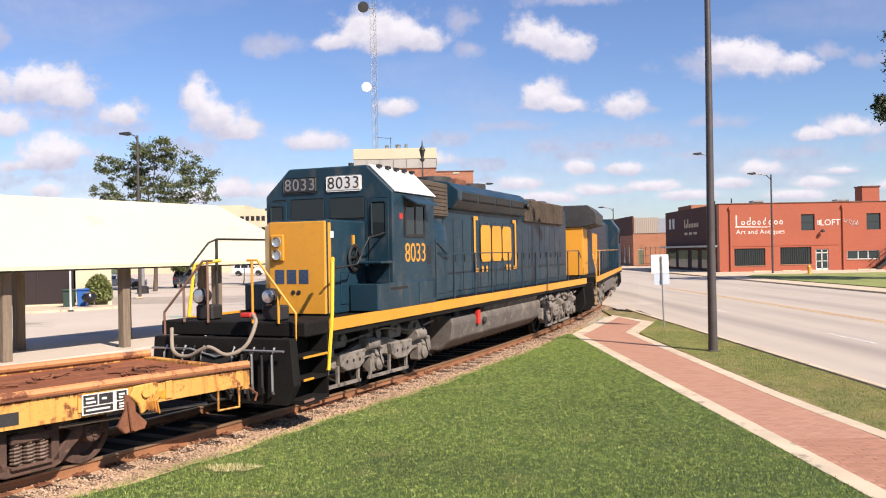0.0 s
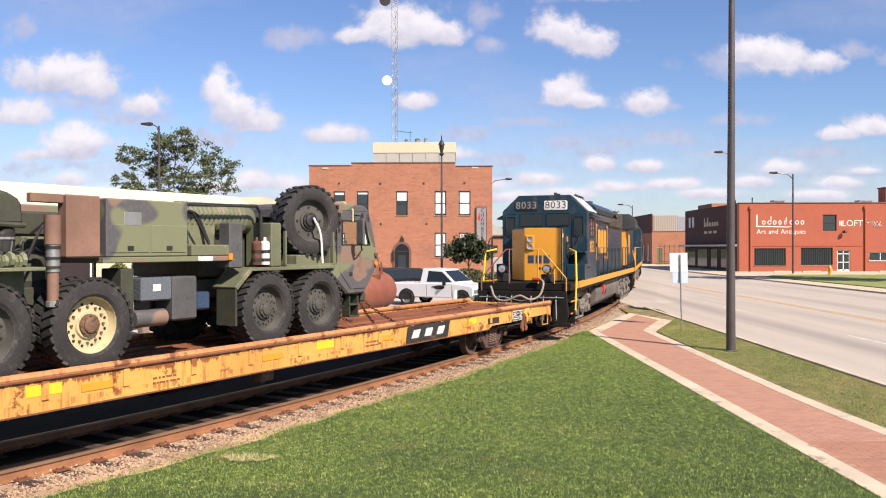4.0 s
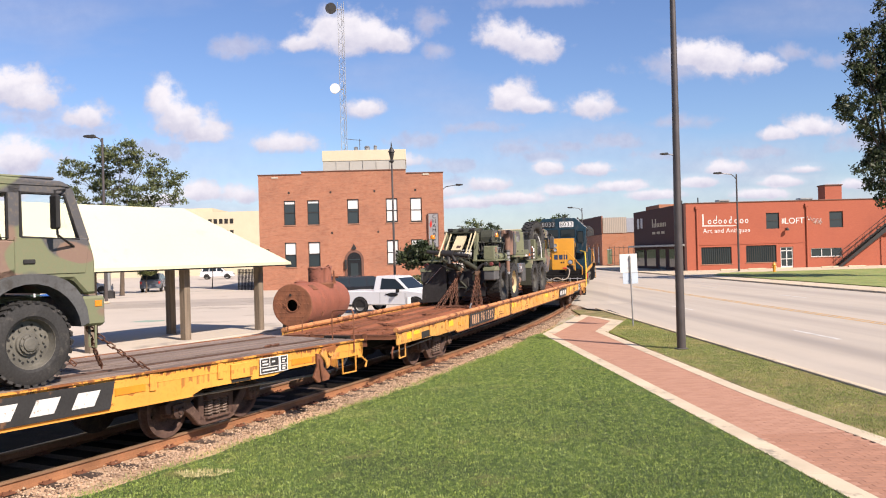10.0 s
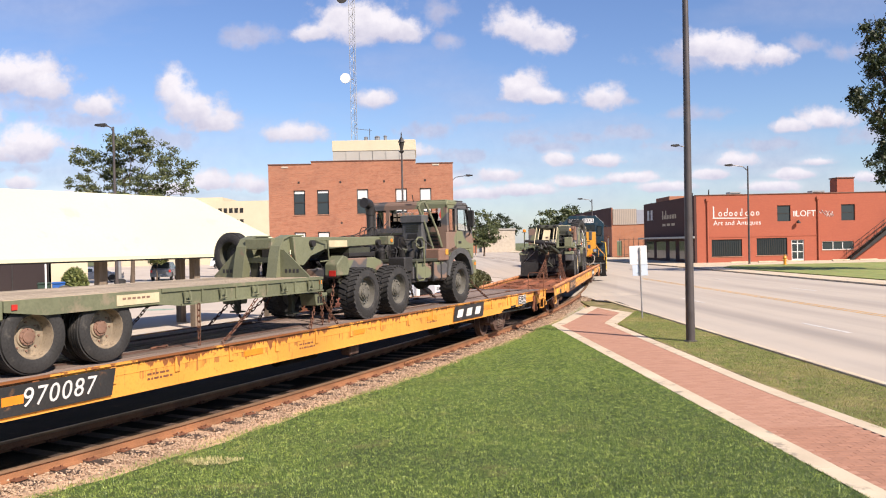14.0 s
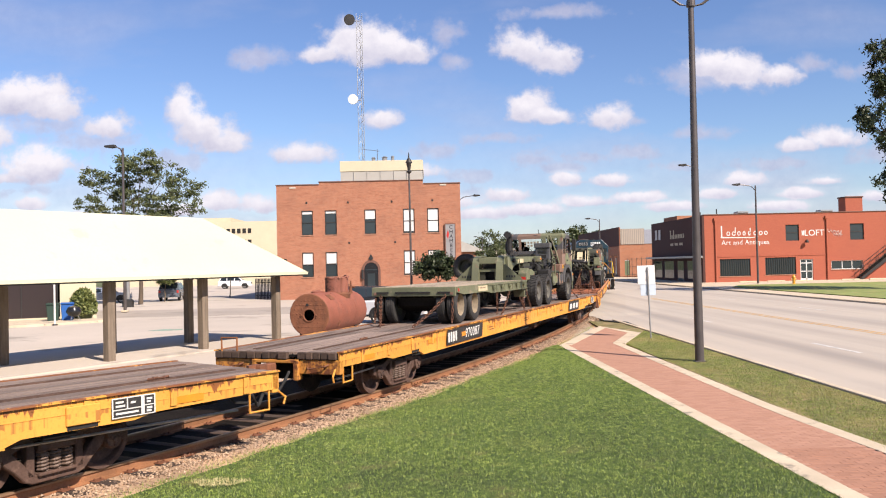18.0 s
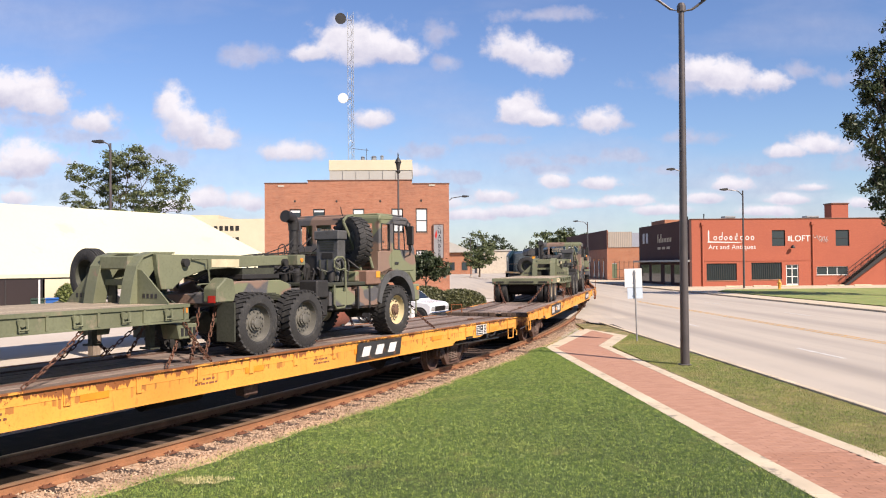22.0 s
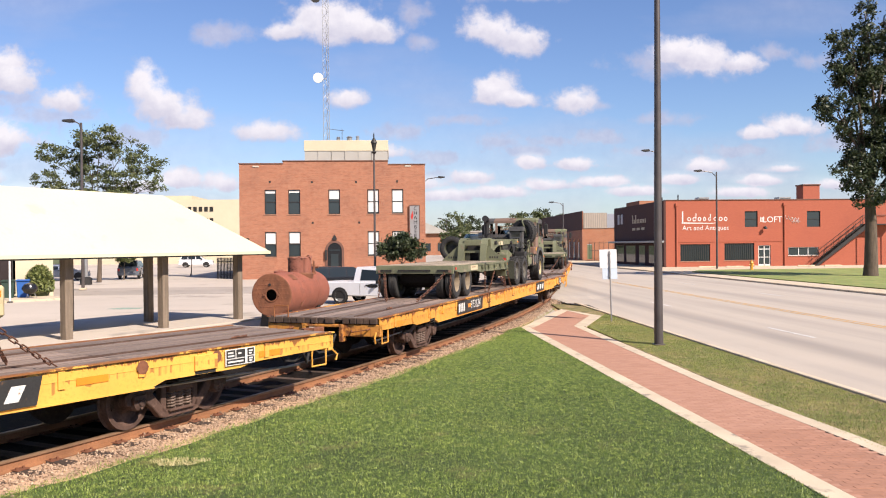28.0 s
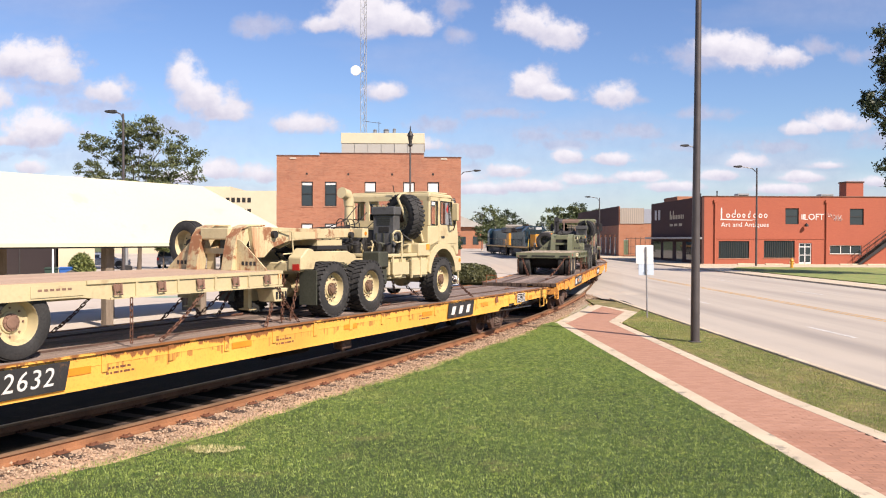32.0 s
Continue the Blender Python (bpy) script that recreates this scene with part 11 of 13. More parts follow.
        chain(S, (d * 1.1, YR, Z1 - 0.2), (d * 1.1, YR - 0.1, 0.05), 0.0)
        chain(S, (d * 1.2, -4.4, Z0), (d * 1.2, -5.3, 0.03), 0.05)
        chain(S, (d * 1.2, -2.5, Z0), (d * 1.2, -1.9, 0.03), 0.05)
        chain(S, (d * 1.0, -2.3, Z0), (d * 1.25, -2.9, 0.03), 0.05)
        chain(S, (d * 1.25, -5.9, Z0), (d * 1.25, -5.9, 0.06), 0.0)
    return S


def make_wrecker():
    """The eight-wheel army recovery truck on the first flatcar."""
    T = thing("recovery_truck", "eight-wheel camouflaged army recovery truck with crane and rusty chains", "truck")
    zd = 0.997
    MOVERS.append((T, "a", pose(0, -0.10, zd)))
    C, O, D, K = M["camo"], M["olive"], M["darkmetal"], M["olive_dk"]
    r = 0.650
    for yy, rim in ((2.62, "rimdark"), (1.23, "rimdark"), (-2.22, "tan"), (-3.71, "rimdark")):
        for d in (-1, 1):
            wheel(T, d * 1.0, yy, r, r, 0.44, d, rim, None, 32, 12)
        bm = bmesh.new()
        tube(bm, [(-0.85, yy, r), (0.85, yy, r)], 0.10, 10)
        part("axle", bm, K, T)
    for d in (-1, 1):
        bm = bmesh.new()
        box(bm, *sorted((d * 0.40, d * 0.52)), -4.6, 4.1, 0.86, 1.16, 0.012)
        part("frame_rail", bm, K, T)
        bm = bmesh.new()
        for yy in (1.92, -2.96):
            prism(bm, [(yy - 0.8, 0.75), (yy, 1.0), (yy + 0.8, 0.75), (yy + 0.8, 0.66), (yy, 0.86), (yy - 0.8, 0.66)], "x", *sorted((d * 0.56, d * 0.66)))
        part("walking_beam", bm, K, T)
    # cab with a raked front and a tapering foot; the windows go through
    bm = bmesh.new()
    prism(bm, [(2.96, 1.72), (2.96, 1.20), (3.48, 0.78), (4.04, 0.78), (4.46, 1.28), (4.50, 1.50), (4.425, 1.72)], "x", -1.18, 1.18, 0.035)
    for d in (-1, 1):
        X = sorted((d * 1.11, d * 1.178))
        for q in ([(2.96, 1.70), (3.30, 1.70), (3.30, 2.30), (2.96, 2.30)], [(4.22, 1.70), (4.43, 1.70), (4.20, 2.38), (4.04, 2.38)], [(2.96, 2.20), (4.22, 2.20), (4.16, 2.42), (2.96, 2.42)]):
            prism(bm, q, "x", *X, 0.012)
    prism(bm, [(2.96, 2.38), (4.24, 2.38), (4.18, 2.44), (4.04, 2.52), (3.04, 2.56), (2.96, 2.48)], "x", -1.185, 1.185, 0.03)
    wall_y(bm, -1.11, 1.11, 1.68, 2.42, 2.96, 0.06, [(-0.8, 0.2, 1.95, 2.3)])
    cab = part("cab", bm, C, T)
    for x in (-0.6, 0.55):
        bm = bmesh.new()
        box(bm, x - 0.26, x + 0.26, 3.10, 3.26, 1.70, 2.02, 0.05)
        part("seat", bm, M["under"], cab)
    bm = bmesh.new()
    lathe(bm, [(0.20, -0.014), (0.214, 0.0), (0.20, 0.014), (0.186, 0.0), (0.20, -0.014)], "y", (0, 0, 0), 20)
    tube(bm, [(-0.19, 0, 0), (0.19, 0, 0)], 0.014, 6)
    bmesh.ops.transform(bm, matrix=pose(0.55, 4.0, 1.80, 40), verts=list(bm.verts))
    part("steering_wheel", bm, M["rimtan"], cab)
    for d in (-1, 1):
        bm = bmesh.new()
        prism(bm, [(3.22, 1.22), (3.56, 0.88), (4.02, 0.88), (4.34, 1.30), (4.36, 1.50), (4.30, 1.73), (3.22, 1.73)], "x", *sorted((d * 1.175, d * 1.195)), 0.01)
        dr = part("cab_door", bm, C, cab)
        bm = bmesh.new()
        prism(bm, [(3.29, 1.70), (4.24, 1.70), (4.05, 2.22), (3.29, 2.22)], "x", *sorted((d * 1.14, d * 1.146)))
        part("door_window", bm, M["greenglass"], dr).visible_shadow = False
        bm = bmesh.new()
        tube(bm, [(d * 1.18, 3.30, 1.74), (d * 1.18, 4.21, 1.74), (d * 1.18, 4.03, 2.20), (d * 1.18, 3.30, 2.21), (d * 1.18, 3.30, 1.74)], 0.022, 5)
        tube(bm, [(d * 1.17, 3.92, 1.74), (d * 1.17, 3.86, 2.20)], 0.014, 5)
        part("window_seal", bm, M["rubber"], dr)
        bm = bmesh.new()
        tube(bm, eased([(d * 1.18, 3.98, 2.30), (d * 1.42, 3.62, 2.34), (d * 1.44, 3.56, 2.0), (d * 1.42, 3.60, 1.68), (d * 1.19, 3.95, 1.66)]), 0.015, 6)
        tube(bm, [(d * 1.18, 3.70, 2.32), (d * 1.42, 3.60, 2.30)], 0.012, 5)
        ma = part("mirror_arm", bm, D, cab)
        bm = bmesh.new()
        box(bm, *sorted((d * 1.36, d * 1.54)), 3.50, 3.56, 1.74, 2.24, 0.02)
        part("mirror", bm, M["greypaint"], ma)
        bm = bmesh.new()
        box(bm, *sorted((d * 1.19, d * 1.21)), 3.50, 3.60, 1.14, 1.22, 0.008)
        part("door_handle", bm, D, dr)
        bm = bmesh.new()
        tube(bm, [(d * 1.21, 3.10, 1.42), (d * 1.23, 3.10, 1.46), (d * 1.23, 3.10, 2.02), (d * 1.21, 3.10, 2.06)], 0.014, 6)
        part("grab_rail", bm, C, cab)
        for z, mt in ((1.36, "amber"), (1.54, "chain")):
            bm = bmesh.new()
            lathe(bm, [(0.05, d * 1.18), (0.05, d * 1.215), (0.02, d * 1.225)], "x", (0, 4.40, z), 10)
            part("marker_lamp", bm, M[mt], cab)
        bm = bmesh.new()
        box(bm, *sorted((d * 0.90, d * 1.10)), 3.64, 3.67, 0.32, 0.78, 0.008)
        box(bm, *sorted((d * 0.90, d * 1.10)), 3.91, 3.94, 0.32, 0.78, 0.008)
        for z in (0.32, 0.55):
            box(bm, *sorted((d * 0.90, d * 1.12)), 3.64, 3.94, z, z + 0.03, 0.006)
        part("step_frame", bm, K, cab)
        bm = bmesh.new()
        tube(bm, [(d * 0.75, 4.42, 1.0), (d * 0.75, 4.54, 1.0)], 0.1, 12)
        part("headlamp", bm, M["lens"], cab)
    lettering("door_numeral", "3", 0.74, M["brown"], cab, Matrix.Translation((1.197, 3.80, 1.32)) @ FACE_X, "faded brown painted numeral", depth=0.002)
    bm = bmesh.new()
    tube(bm, [(1.20, 3.62, 2.20), (1.20, 3.62, 2.42), (1.0, 3.60, 2.575), (-0.8, 3.60, 2.575)], 0.022, 6)
    part("roof_strap", bm, M["board"], cab, "pale webbing strap over the roof")
    bm = bmesh.new()
    prism(bm, [(4.435, 1.72), (4.21, 2.38), (4.222, 2.384), (4.447, 1.724)], "x", -1.08, 1.08)
    part("windscreen", bm, M["greenglass"], cab).visible_shadow = False
    bm = bmesh.new()
    box(bm, -1.05, 1.05, 4.10, 4.26, 0.60, 0.80, 0.03)
    part("bumper", bm, K, cab)
    # fender deck over the front wheels
    for d in (-1, 1):
        bm = bmesh.new()
        prism(bm, [(0.40, 1.05), (0.75, 1.36), (3.02, 1.36), (3.02, 1.30), (0.80, 1.30), (0.46, 1.0)], "x", *sorted((d * 0.70, d * 1.24)), 0.008)
        part("fender", bm, O, T)
        bm = bmesh.new()
        box(bm, *sorted((d * 0.80, d * 1.22)), 0.42, 0.46, 0.42, 1.05)
        part("mud_flap", bm, K, T)
        bm = bmesh.new()
        for p in ((1.62, 1.66), (2.96, 3.0)):
            box(bm, *sorted((d * 1.18, d * 1.23)), *p, 1.36, 1.98)
        box(bm, *sorted((d * 1.18, d * 1.23)), 1.62, 3.0, 1.30, 1.40)
        part("guard_frame", bm, O, T)
    # upright spare tyre behind the cab
    t = wheel(T, 0.88, 2.32, 2.16, 0.66, 0.44, 1, "rimdark", "darkmetal", 26, 4)
    t.matrix_basis = pose(0.86, 2.62, 2.19, 0, 0, -15)
    bm = bmesh.new()
    tube(bm, eased([(1.09, 2.56, 2.24), (1.15, 2.68, 1.95), (1.17, 2.72, 1.38)]), 0.022, 6)
    part("white_strap", bm, M["white"], T)
    bm = bmesh.new()
    box(bm, 0.5, 1.0, 2.2, 2.9, 1.36, 1.56, 0.02)
    part("spare_cradle", bm, O, T)
    # engine bay: deck, cooler roll, extinguishers, boxes
    bm = bmesh.new()
    box(bm, -1.15, 0.55, 0.3, 2.9, 1.20, 2.05, 0.04)
    part("engine_cover", bm, K, T)
    bm = bmesh.new()
    lathe(bm, [(0.05, -0.5), (0.24, -0.45), (0.25, 1.1), (0.20, 1.2), (0.05, 1.2)], "y", (0.55, 0.2, 2.18), 16)
    ac = part("air_cleaner", bm, O, T, smooth=True)
    bm = bmesh.new()
    for k in range(14):
        lathe(bm, [(0.25, -0.42 + 0.10 * k), (0.265, -0.40 + 0.10 * k), (0.265, -0.36 + 0.10 * k), (0.25, -0.34 + 0.10 * k)], "y", (0.55, 0.2, 2.18), 16, caps=False)
    tagged(part("ribs", bm, O, ac), kind="stuff")
    bm = bmesh.new()
    tube(bm, [(1.0, -0.5, 2.36), (1.0, 1.15, 2.40), (1.0, 1.25, 2.28), (1.0, 1.25, 1.5)], 0.03, 8)
    tube(bm, [(0.2, -0.5, 2.36), (0.2, 1.15, 2.40), (0.2, 1.25, 2.28)], 0.03, 8)
    part("roll_bar", bm, D, T)
    bm = bmesh.new()
    box(bm, 0.95, 1.20, 0.32, 0.62, 1.36, 2.10, 0.02)
    part("side_locker", bm, M["greypaint"], T)
    bm = bmesh.new()
    box(bm, 0.60, 1.20, 1.30, 1.56, 1.36, 2.12, 0.02)
    part("olive_panel", bm, O, T)
    for yy, mt, z1 in ((1.22, "white", 1.80), (1.02, "chain", 1.80)):
        bm = bmesh.new()
        lathe(bm, [(0.08, 1.40), (0.085, 1.42), (0.085, z1 - 0.03), (0.06, z1), (0.03, z1 + 0.01), (0.025, z1 + 0.07), (0.01, z1 + 0.07)], "z", (1.12, yy, 0), 12)
        ex = part("extinguisher", bm, M[mt], T, smooth=True)
        bm = bmesh.new()
        for zb in (1.46, 1.60):
            lathe(bm, [(0.084, zb), (0.092, zb), (0.092, zb + 0.05), (0.084, zb + 0.05)], "z", (1.12, yy, 0), 12, caps=False)
        part("band", bm, D, ex)
    # stowage body
    bm = bmesh.new()
    box(bm, -1.2, 1.2, -2.05, 0.46, 1.48, 1.56, 0.01)
    part("body_floor", bm, M["camo"], T)
    bm = bmesh.new()
    box(bm, 0.72, 1.2, -2.0, -0.55, 1.56, 2.38, 0.02)
    sb = part("stowage_box", bm, C, T)
    for a, b in ((-1.95, -1.28), (-1.25, -0.60)):
        bm = bmesh.new()
        box(bm, 1.195, 1.212, a, b, 1.62, 2.02, 0.008)
        part("locker_door", bm, C, sb)
        bm = bmesh.new()
        box(bm, 1.21, 1.225, (a + b) / 2 - 0.05, (a + b) / 2 + 0.05, 1.66, 1.72)
        part("latch", bm, D, sb)
    bm = bmesh.new()
    box(bm, 1.196, 1.215, -1.72, -1.42, 2.0, 2.20, 0.01)
    part("plate", bm, M["galv"], sb)
    bm = bmesh.new()
    box(bm, -1.2, -0.72, -2.0, 0.4, 1.56, 2.35, 0.02)
    part("far_stowage_box", bm, C, T)
    bm = bmesh.new()
    box(bm, 0.80, 1.18, -0.45, 0.40, 1.56, 1.74, 0.02)
    box(bm, 0.70, 0.78, -0.5, 0.40, 1.56, 2.25)
    part("open_tray", bm, O, T)
    bm = bmesh.new()
    tube(bm, eased([(0.95, -0.35, 1.75), (1.0, -0.42, 2.0), (0.85, -0.30, 2.25), (0.80, 0.0, 2.2), (0.9, 0.15, 1.78)]), 0.03, 6)
    tube(bm, [(1.02, 0.05, 1.74), (1.05, -0.30, 2.22)], 0.022, 6)
    part("tray_hose", bm, M["rubber"], T)
    bm = bmesh.new()
    box(bm, 1.19, 1.205, -0.35, -0.05, 1.49, 1.56)
    part("white_stencil", bm, M["letter"], T)
    bm = bmesh.new()
    box(bm, 1.20, 1.225, 0.28, 0.36, 1.50, 1.60)
    part("marker_lamp", bm, M["amber"], T)
    # low lockers between the axles
    bm = bmesh.new()
    box(bm, 0.78, 1.20, -1.42, -0.86, 0.92, 1.26, 0.02)
    part("battery_locker", bm, M["cargrey"], T)
    bm = bmesh.new()
    box(bm, 0.78, 1.20, -0.84, -0.36, 0.60, 1.26, 0.03)
    part("tool_locker", bm, M["greypaint"], T)
    bm = bmesh.new()
    box(bm, 1.205, 1.21, -1.22, -1.08, 1.06, 1.16)
    part("white_label", bm, M["white"], T)
    bm = bmesh.new()
    tube(bm, [(1.02, -1.45, 0.66), (1.02, -0.88, 0.66)], 0.13, 14)
    part("air_tank", bm, C, T, smooth=True)
    bm = bmesh.new()
    box(bm, 0.75, 1.1, -0.30, 0.0, 0.72, 1.0, 0.03)
    part("blue_bundle", bm, M["carblue"], T)
    bm = bmesh.new()
    box(bm, 0.70, 1.15, -1.72, -1.50, 0.55, 1.40, 0.02)
    part("ribbed_box", bm, K, T)
    # brown upright outrigger with bright bands
    bm = bmesh.new()
    tube(bm, [(1.12, -2.76, 0.98), (1.12, -2.76, 1.40)], 0.075, 12)
    tube(bm, [(1.12, -2.76, 1.74), (1.12, -2.76, 2.12)], 0.105, 12)
    og = part("outrigger", bm, M["brown"], T, smooth=True)
    bm = bmesh.new()
    tube(bm, [(1.12, -2.76, 1.38), (1.12, -2.76, 1.76)], 0.088, 14)
    part("sleeve", bm, M["galv"], og, "bright steel sleeve", smooth=True)
    for z in (1.44, 1.56, 1.70):
        bm = bmesh.new()
        lathe(bm, [(0.08, z - 0.018), (0.098, z - 0.018), (0.098, z + 0.018), (0.08, z + 0.018)], "z", (1.12, -2.76, 0), 14, caps=False)
        part("band", bm, D, og)
    bm = bmesh.new()
    lathe(bm, [(0.05, 0.92), (0.09, 0.93), (0.09, 1.0), (0.05, 1.02)], "z", (1.12, -2.76, 0), 12)
    part("foot", bm, M["galv"], og)
    bm = bmesh.new()
    box(bm, 0.95, 1.16, -2.58, -2.06, 1.56, 2.40, 0.02)
    part("brown_panel", bm, M["brown"], T)
    bm = bmesh.new()
    box(bm, 1.0, 1.10, -3.05, -2.58, 2.28, 2.40, 0.01)
    part("brown_bracket", bm, M["brown"], T)
    # crane lying low between the lockers: turret, folded boom and cylinders
    bm = bmesh.new()
    lathe(bm, [(0.45, 1.16), (0.48, 1.25), (0.42, 1.55), (0.3, 1.7)], "z", (0, -2.6, 0), 18)
    part("crane_turret", bm, K, T)
    bm = bmesh.new()
    box(bm, -0.35, 0.25, -4.1, -0.6, 1.86, 2.20, 0.03)
    part("crane_boom", bm, K, T)
    bm = bmesh.new()
    prism(bm, [(-4.15, 2.30), (-4.05, 2.47), (-3.2, 2.50), (-2.9, 2.36), (-2.9, 2.30)], "x", -0.50, 0.42, 0.02)
    part("boom_hood", bm, K, T)
    for x in (-0.5, 0.38):
        bm = bmesh.new()
        tube(bm, [(x, -2.8, 1.4), (x, -3.6, 1.9)], 0.09, 10)
        tube(bm, [(x, -3.5, 1.85), (x, -4.1, 2.12)], 0.05, 8)
        part("lift_cylinder", bm, K, T)
    bm = bmesh.new()
    box(bm, -0.55, 0.45, -4.15, -2.9, 1.50, 2.10, 0.03)
    box(bm, -0.50, 0.40, -4.10, -2.95, 2.10, 2.31, 0.03)
    part("winch_drum_box", bm, D, T)
    bm = bmesh.new()
    for k in range(12):
        lathe(bm, [(0.17, -0.3 + 0.055 * k), (0.19, -0.2725 + 0.055 * k), (0.17, -0.245 + 0.055 * k)], "x", (0, -4.3, 1.62), 14, caps=False)
    tagged(part("winch_cable", bm, M["galv"], T), kind="stuff")
    # side platform with the pump, its hood and hoses
    for d in (-1, 1):
        bm = bmesh.new()
        box(bm, *sorted((d * 0.46, d * 1.22)), -4.72, -2.92, 1.40, 1.45, 0.008)
        box(bm, *sorted((d * 0.80, d * 0.88)), -4.6, -3.0, 1.10, 1.40)
        part("side_platform", bm, O, T)
    bm = bmesh.new()
    prism(bm, [(-4.02, 1.98), (-4.02, 2.22), (-3.86, 2.40), (-3.30, 2.42), (-3.08, 2.30), (-3.05, 1.98)], "x", 0.50, 0.98, 0.05)
    ph = part("pump_hood", bm, K, T)
    bm = bmesh.new()
    prism(bm, [(-4.00, 2.20), (-3.62, 2.20), (-3.60, 2.37), (-3.84, 2.37)], "x", 0.975, 0.99, 0.005)
    part("hood_panel", bm, M["greypaint"], ph)
    bm = bmesh.new()
    tube(bm, [(0.52, -4.25, 2.0), (0.95, -4.15, 2.02), (1.05, -3.9, 2.0), (1.05, -3.1, 1.98)], 0.035, 8)
    part("guard_rail", bm, K, T)
    for yy, rr in ((-3.62, 0.13), (-3.30, 0.13)):
        bm = bmesh.new()
        lathe(bm, [(0.06, 1.60), (rr, 1.64), (rr, 1.92), (0.09, 1.98), (0.04, 1.99)], "z", (0.92, yy, 0), 14)
        can = part("filter_canister", bm, M["rubber"], T, smooth=True)
        bm = bmesh.new()
        lathe(bm, [(rr, 1.80), (rr + 0.012, 1.80), (rr + 0.012, 1.83), (rr, 1.83)], "z", (0.92, yy, 0), 14, caps=False)
        part("band", bm, M["galv"], can)
    bm = bmesh.new()
    rng = random.Random(31)
    for k in range(16):
        y = -4.02 + 0.056 * k
        lathe(bm, [(0.02, -0.03), (rng.uniform(0.07, 0.105), -0.02), (rng.uniform(0.07, 0.105), 0.02), (0.02, 0.03)], "y", (1.10 + rng.uniform(-0.02, 0.02), y, 1.535 + rng.uniform(-0.02, 0.02)), 8)
    part("netting_roll", bm, C, T, "rolled camouflage netting on the platform")
    bm = bmesh.new()
    box(bm, 0.82, 1.17, -4.70, -4.22, 1.45, 1.88, 0.02)
    vb = part("control_box", bm, O, T)
    bm = bmesh.new()
    box(bm, 1.168, 1.178, -4.58, -4.40, 1.68, 1.84)
    part("red_panel", bm, M["brown"], vb)
    for z in (1.50, 1.57, 1.64):
        bm = bmesh.new()
        box(bm, 1.168, 1.176, -4.56, -4.44, z, z + 0.035)
        part("gauge_plate", bm, D, vb)
    for y, z in ((-4.32, 1.80), (-4.32, 1.70), (-4.32, 1.60), (-4.64, 1.58), (-4.64, 1.78)):
        bm = bmesh.new()
        lathe(bm, [(0.022, 1.168), (0.022, 1.19), (0.01, 1.195)], "x", (0, y, z), 8)
        part("knob", bm, M["galv"], vb)
    rng = random.Random(9)
    for k in range(52):
        bm = bmesh.new()
        a = Vector((rng.uniform(0.45, 1.05), rng.uniform(-4.3, -3.0), 1.43))
        c = a + Vector((rng.uniform(-.2, .12), rng.uniform(-.4, .4), rng.uniform(0.2, 0.66)))
        e = c + Vector((rng.uniform(-.3, .12), rng.uniform(-.3, .3), rng.uniform(-0.3, 0.12)))
        tube(bm, eased([a, a.lerp(c, 0.6) + Vector((0, 0, 0.1)), c, e], 3), rng.uniform(0.010, 0.026), 6)
        part("hydraulic_hose", bm, (M["rubber"], D, K, M["rubber"], M["galv"])[k % 5], T)
    for k in range(6):
        bm = bmesh.new()
        box(bm, 0.98, 1.10, -3.95 + 0.15 * k, -3.86 + 0.15 * k, 1.45, 1.62 + 0.03 * (k % 2), 0.01)
        tube(bm, [(1.06, -3.90 + 0.15 * k, 1.6), (1.10, -3.90 + 0.15 * k, 1.78)], 0.012, 5)
        part("control_lever", bm, K if k % 2 else M["galv"], T)
    for d in (-1, 1):
        bm = bmesh.new()
        prism(bm, [(-4.92, 0.80), (-4.34, 0.80), (-4.34, 1.14), (-4.48, 1.22), (-4.90, 1.18)], "x", *sorted((d * 0.86, d * 1.22)), 0.03)
        fb = part("rear_fender_box", bm, M["greypaint"], T)
        bm = bmesh.new()
        prism(bm, [(-4.93, 1.10), (-4.33, 1.10), (-4.33, 1.16), (-4.47, 1.24), (-4.91, 1.20)], "x", *sorted((d * 0.85, d * 1.235)), 0.01)
        part("lid", bm, O, fb)
        for x, mt in ((1.08, "dullred"), (0.90, "darkmetal")):
            bm = bmesh.new()
            lathe(bm, [(0.05, -4.68), (0.065, -4.69), (0.065, -4.78), (0.05, -4.79), (0.01, -4.79)], "y", (d * x, 0, 1.31), 12)
            part("tail_lamp", bm, M[mt], fb)
        bm = bmesh.new()
        box(bm, *sorted((d * 1.19, d * 1.22)), -4.22, -4.16, 1.20, 1.34, 0.008)
        part("red_shackle", bm, M["dullred"], fb)
        # amber beacon on a stalk
        x, y = (0.98, -3.69) if d > 0 else (-1.12, -3.92)
        bm = bmesh.new()
        tube(bm, [(x, y, 1.45), (x, y, 2.16)], 0.03, 6)
        box(bm, x - 0.10, x + 0.10, y - 0.10, y + 0.10, 2.15, 2.17)
        st = part("beacon_stalk", bm, O, T)
        bm = bmesh.new()
        lathe(bm, [(0.075, 2.17), (0.08, 2.19), (0.075, 2.27), (0.05, 2.30), (0.01, 2.30)], "z", (x, y, 0), 12)
        part("amber_beacon", bm, M["amber"], st, smooth=True)
    # rear mast: leaning frame, rollers, stays with pale boards
    for d in (-1, 1):
        bm = bmesh.new()
        prism(bm, [(-4.74, 0.80), (-4.54, 0.80), (-4.16, 2.36), (-4.34, 2.36)], "x", *sorted((d * 0.44, d * 0.56)), 0.012)
        mp = part("mast_post", bm, O, T)
        for k in range(6):
            bm = bmesh.new()
            y, z = -4.58 + 0.062 * k, 1.0 + 0.25 * k
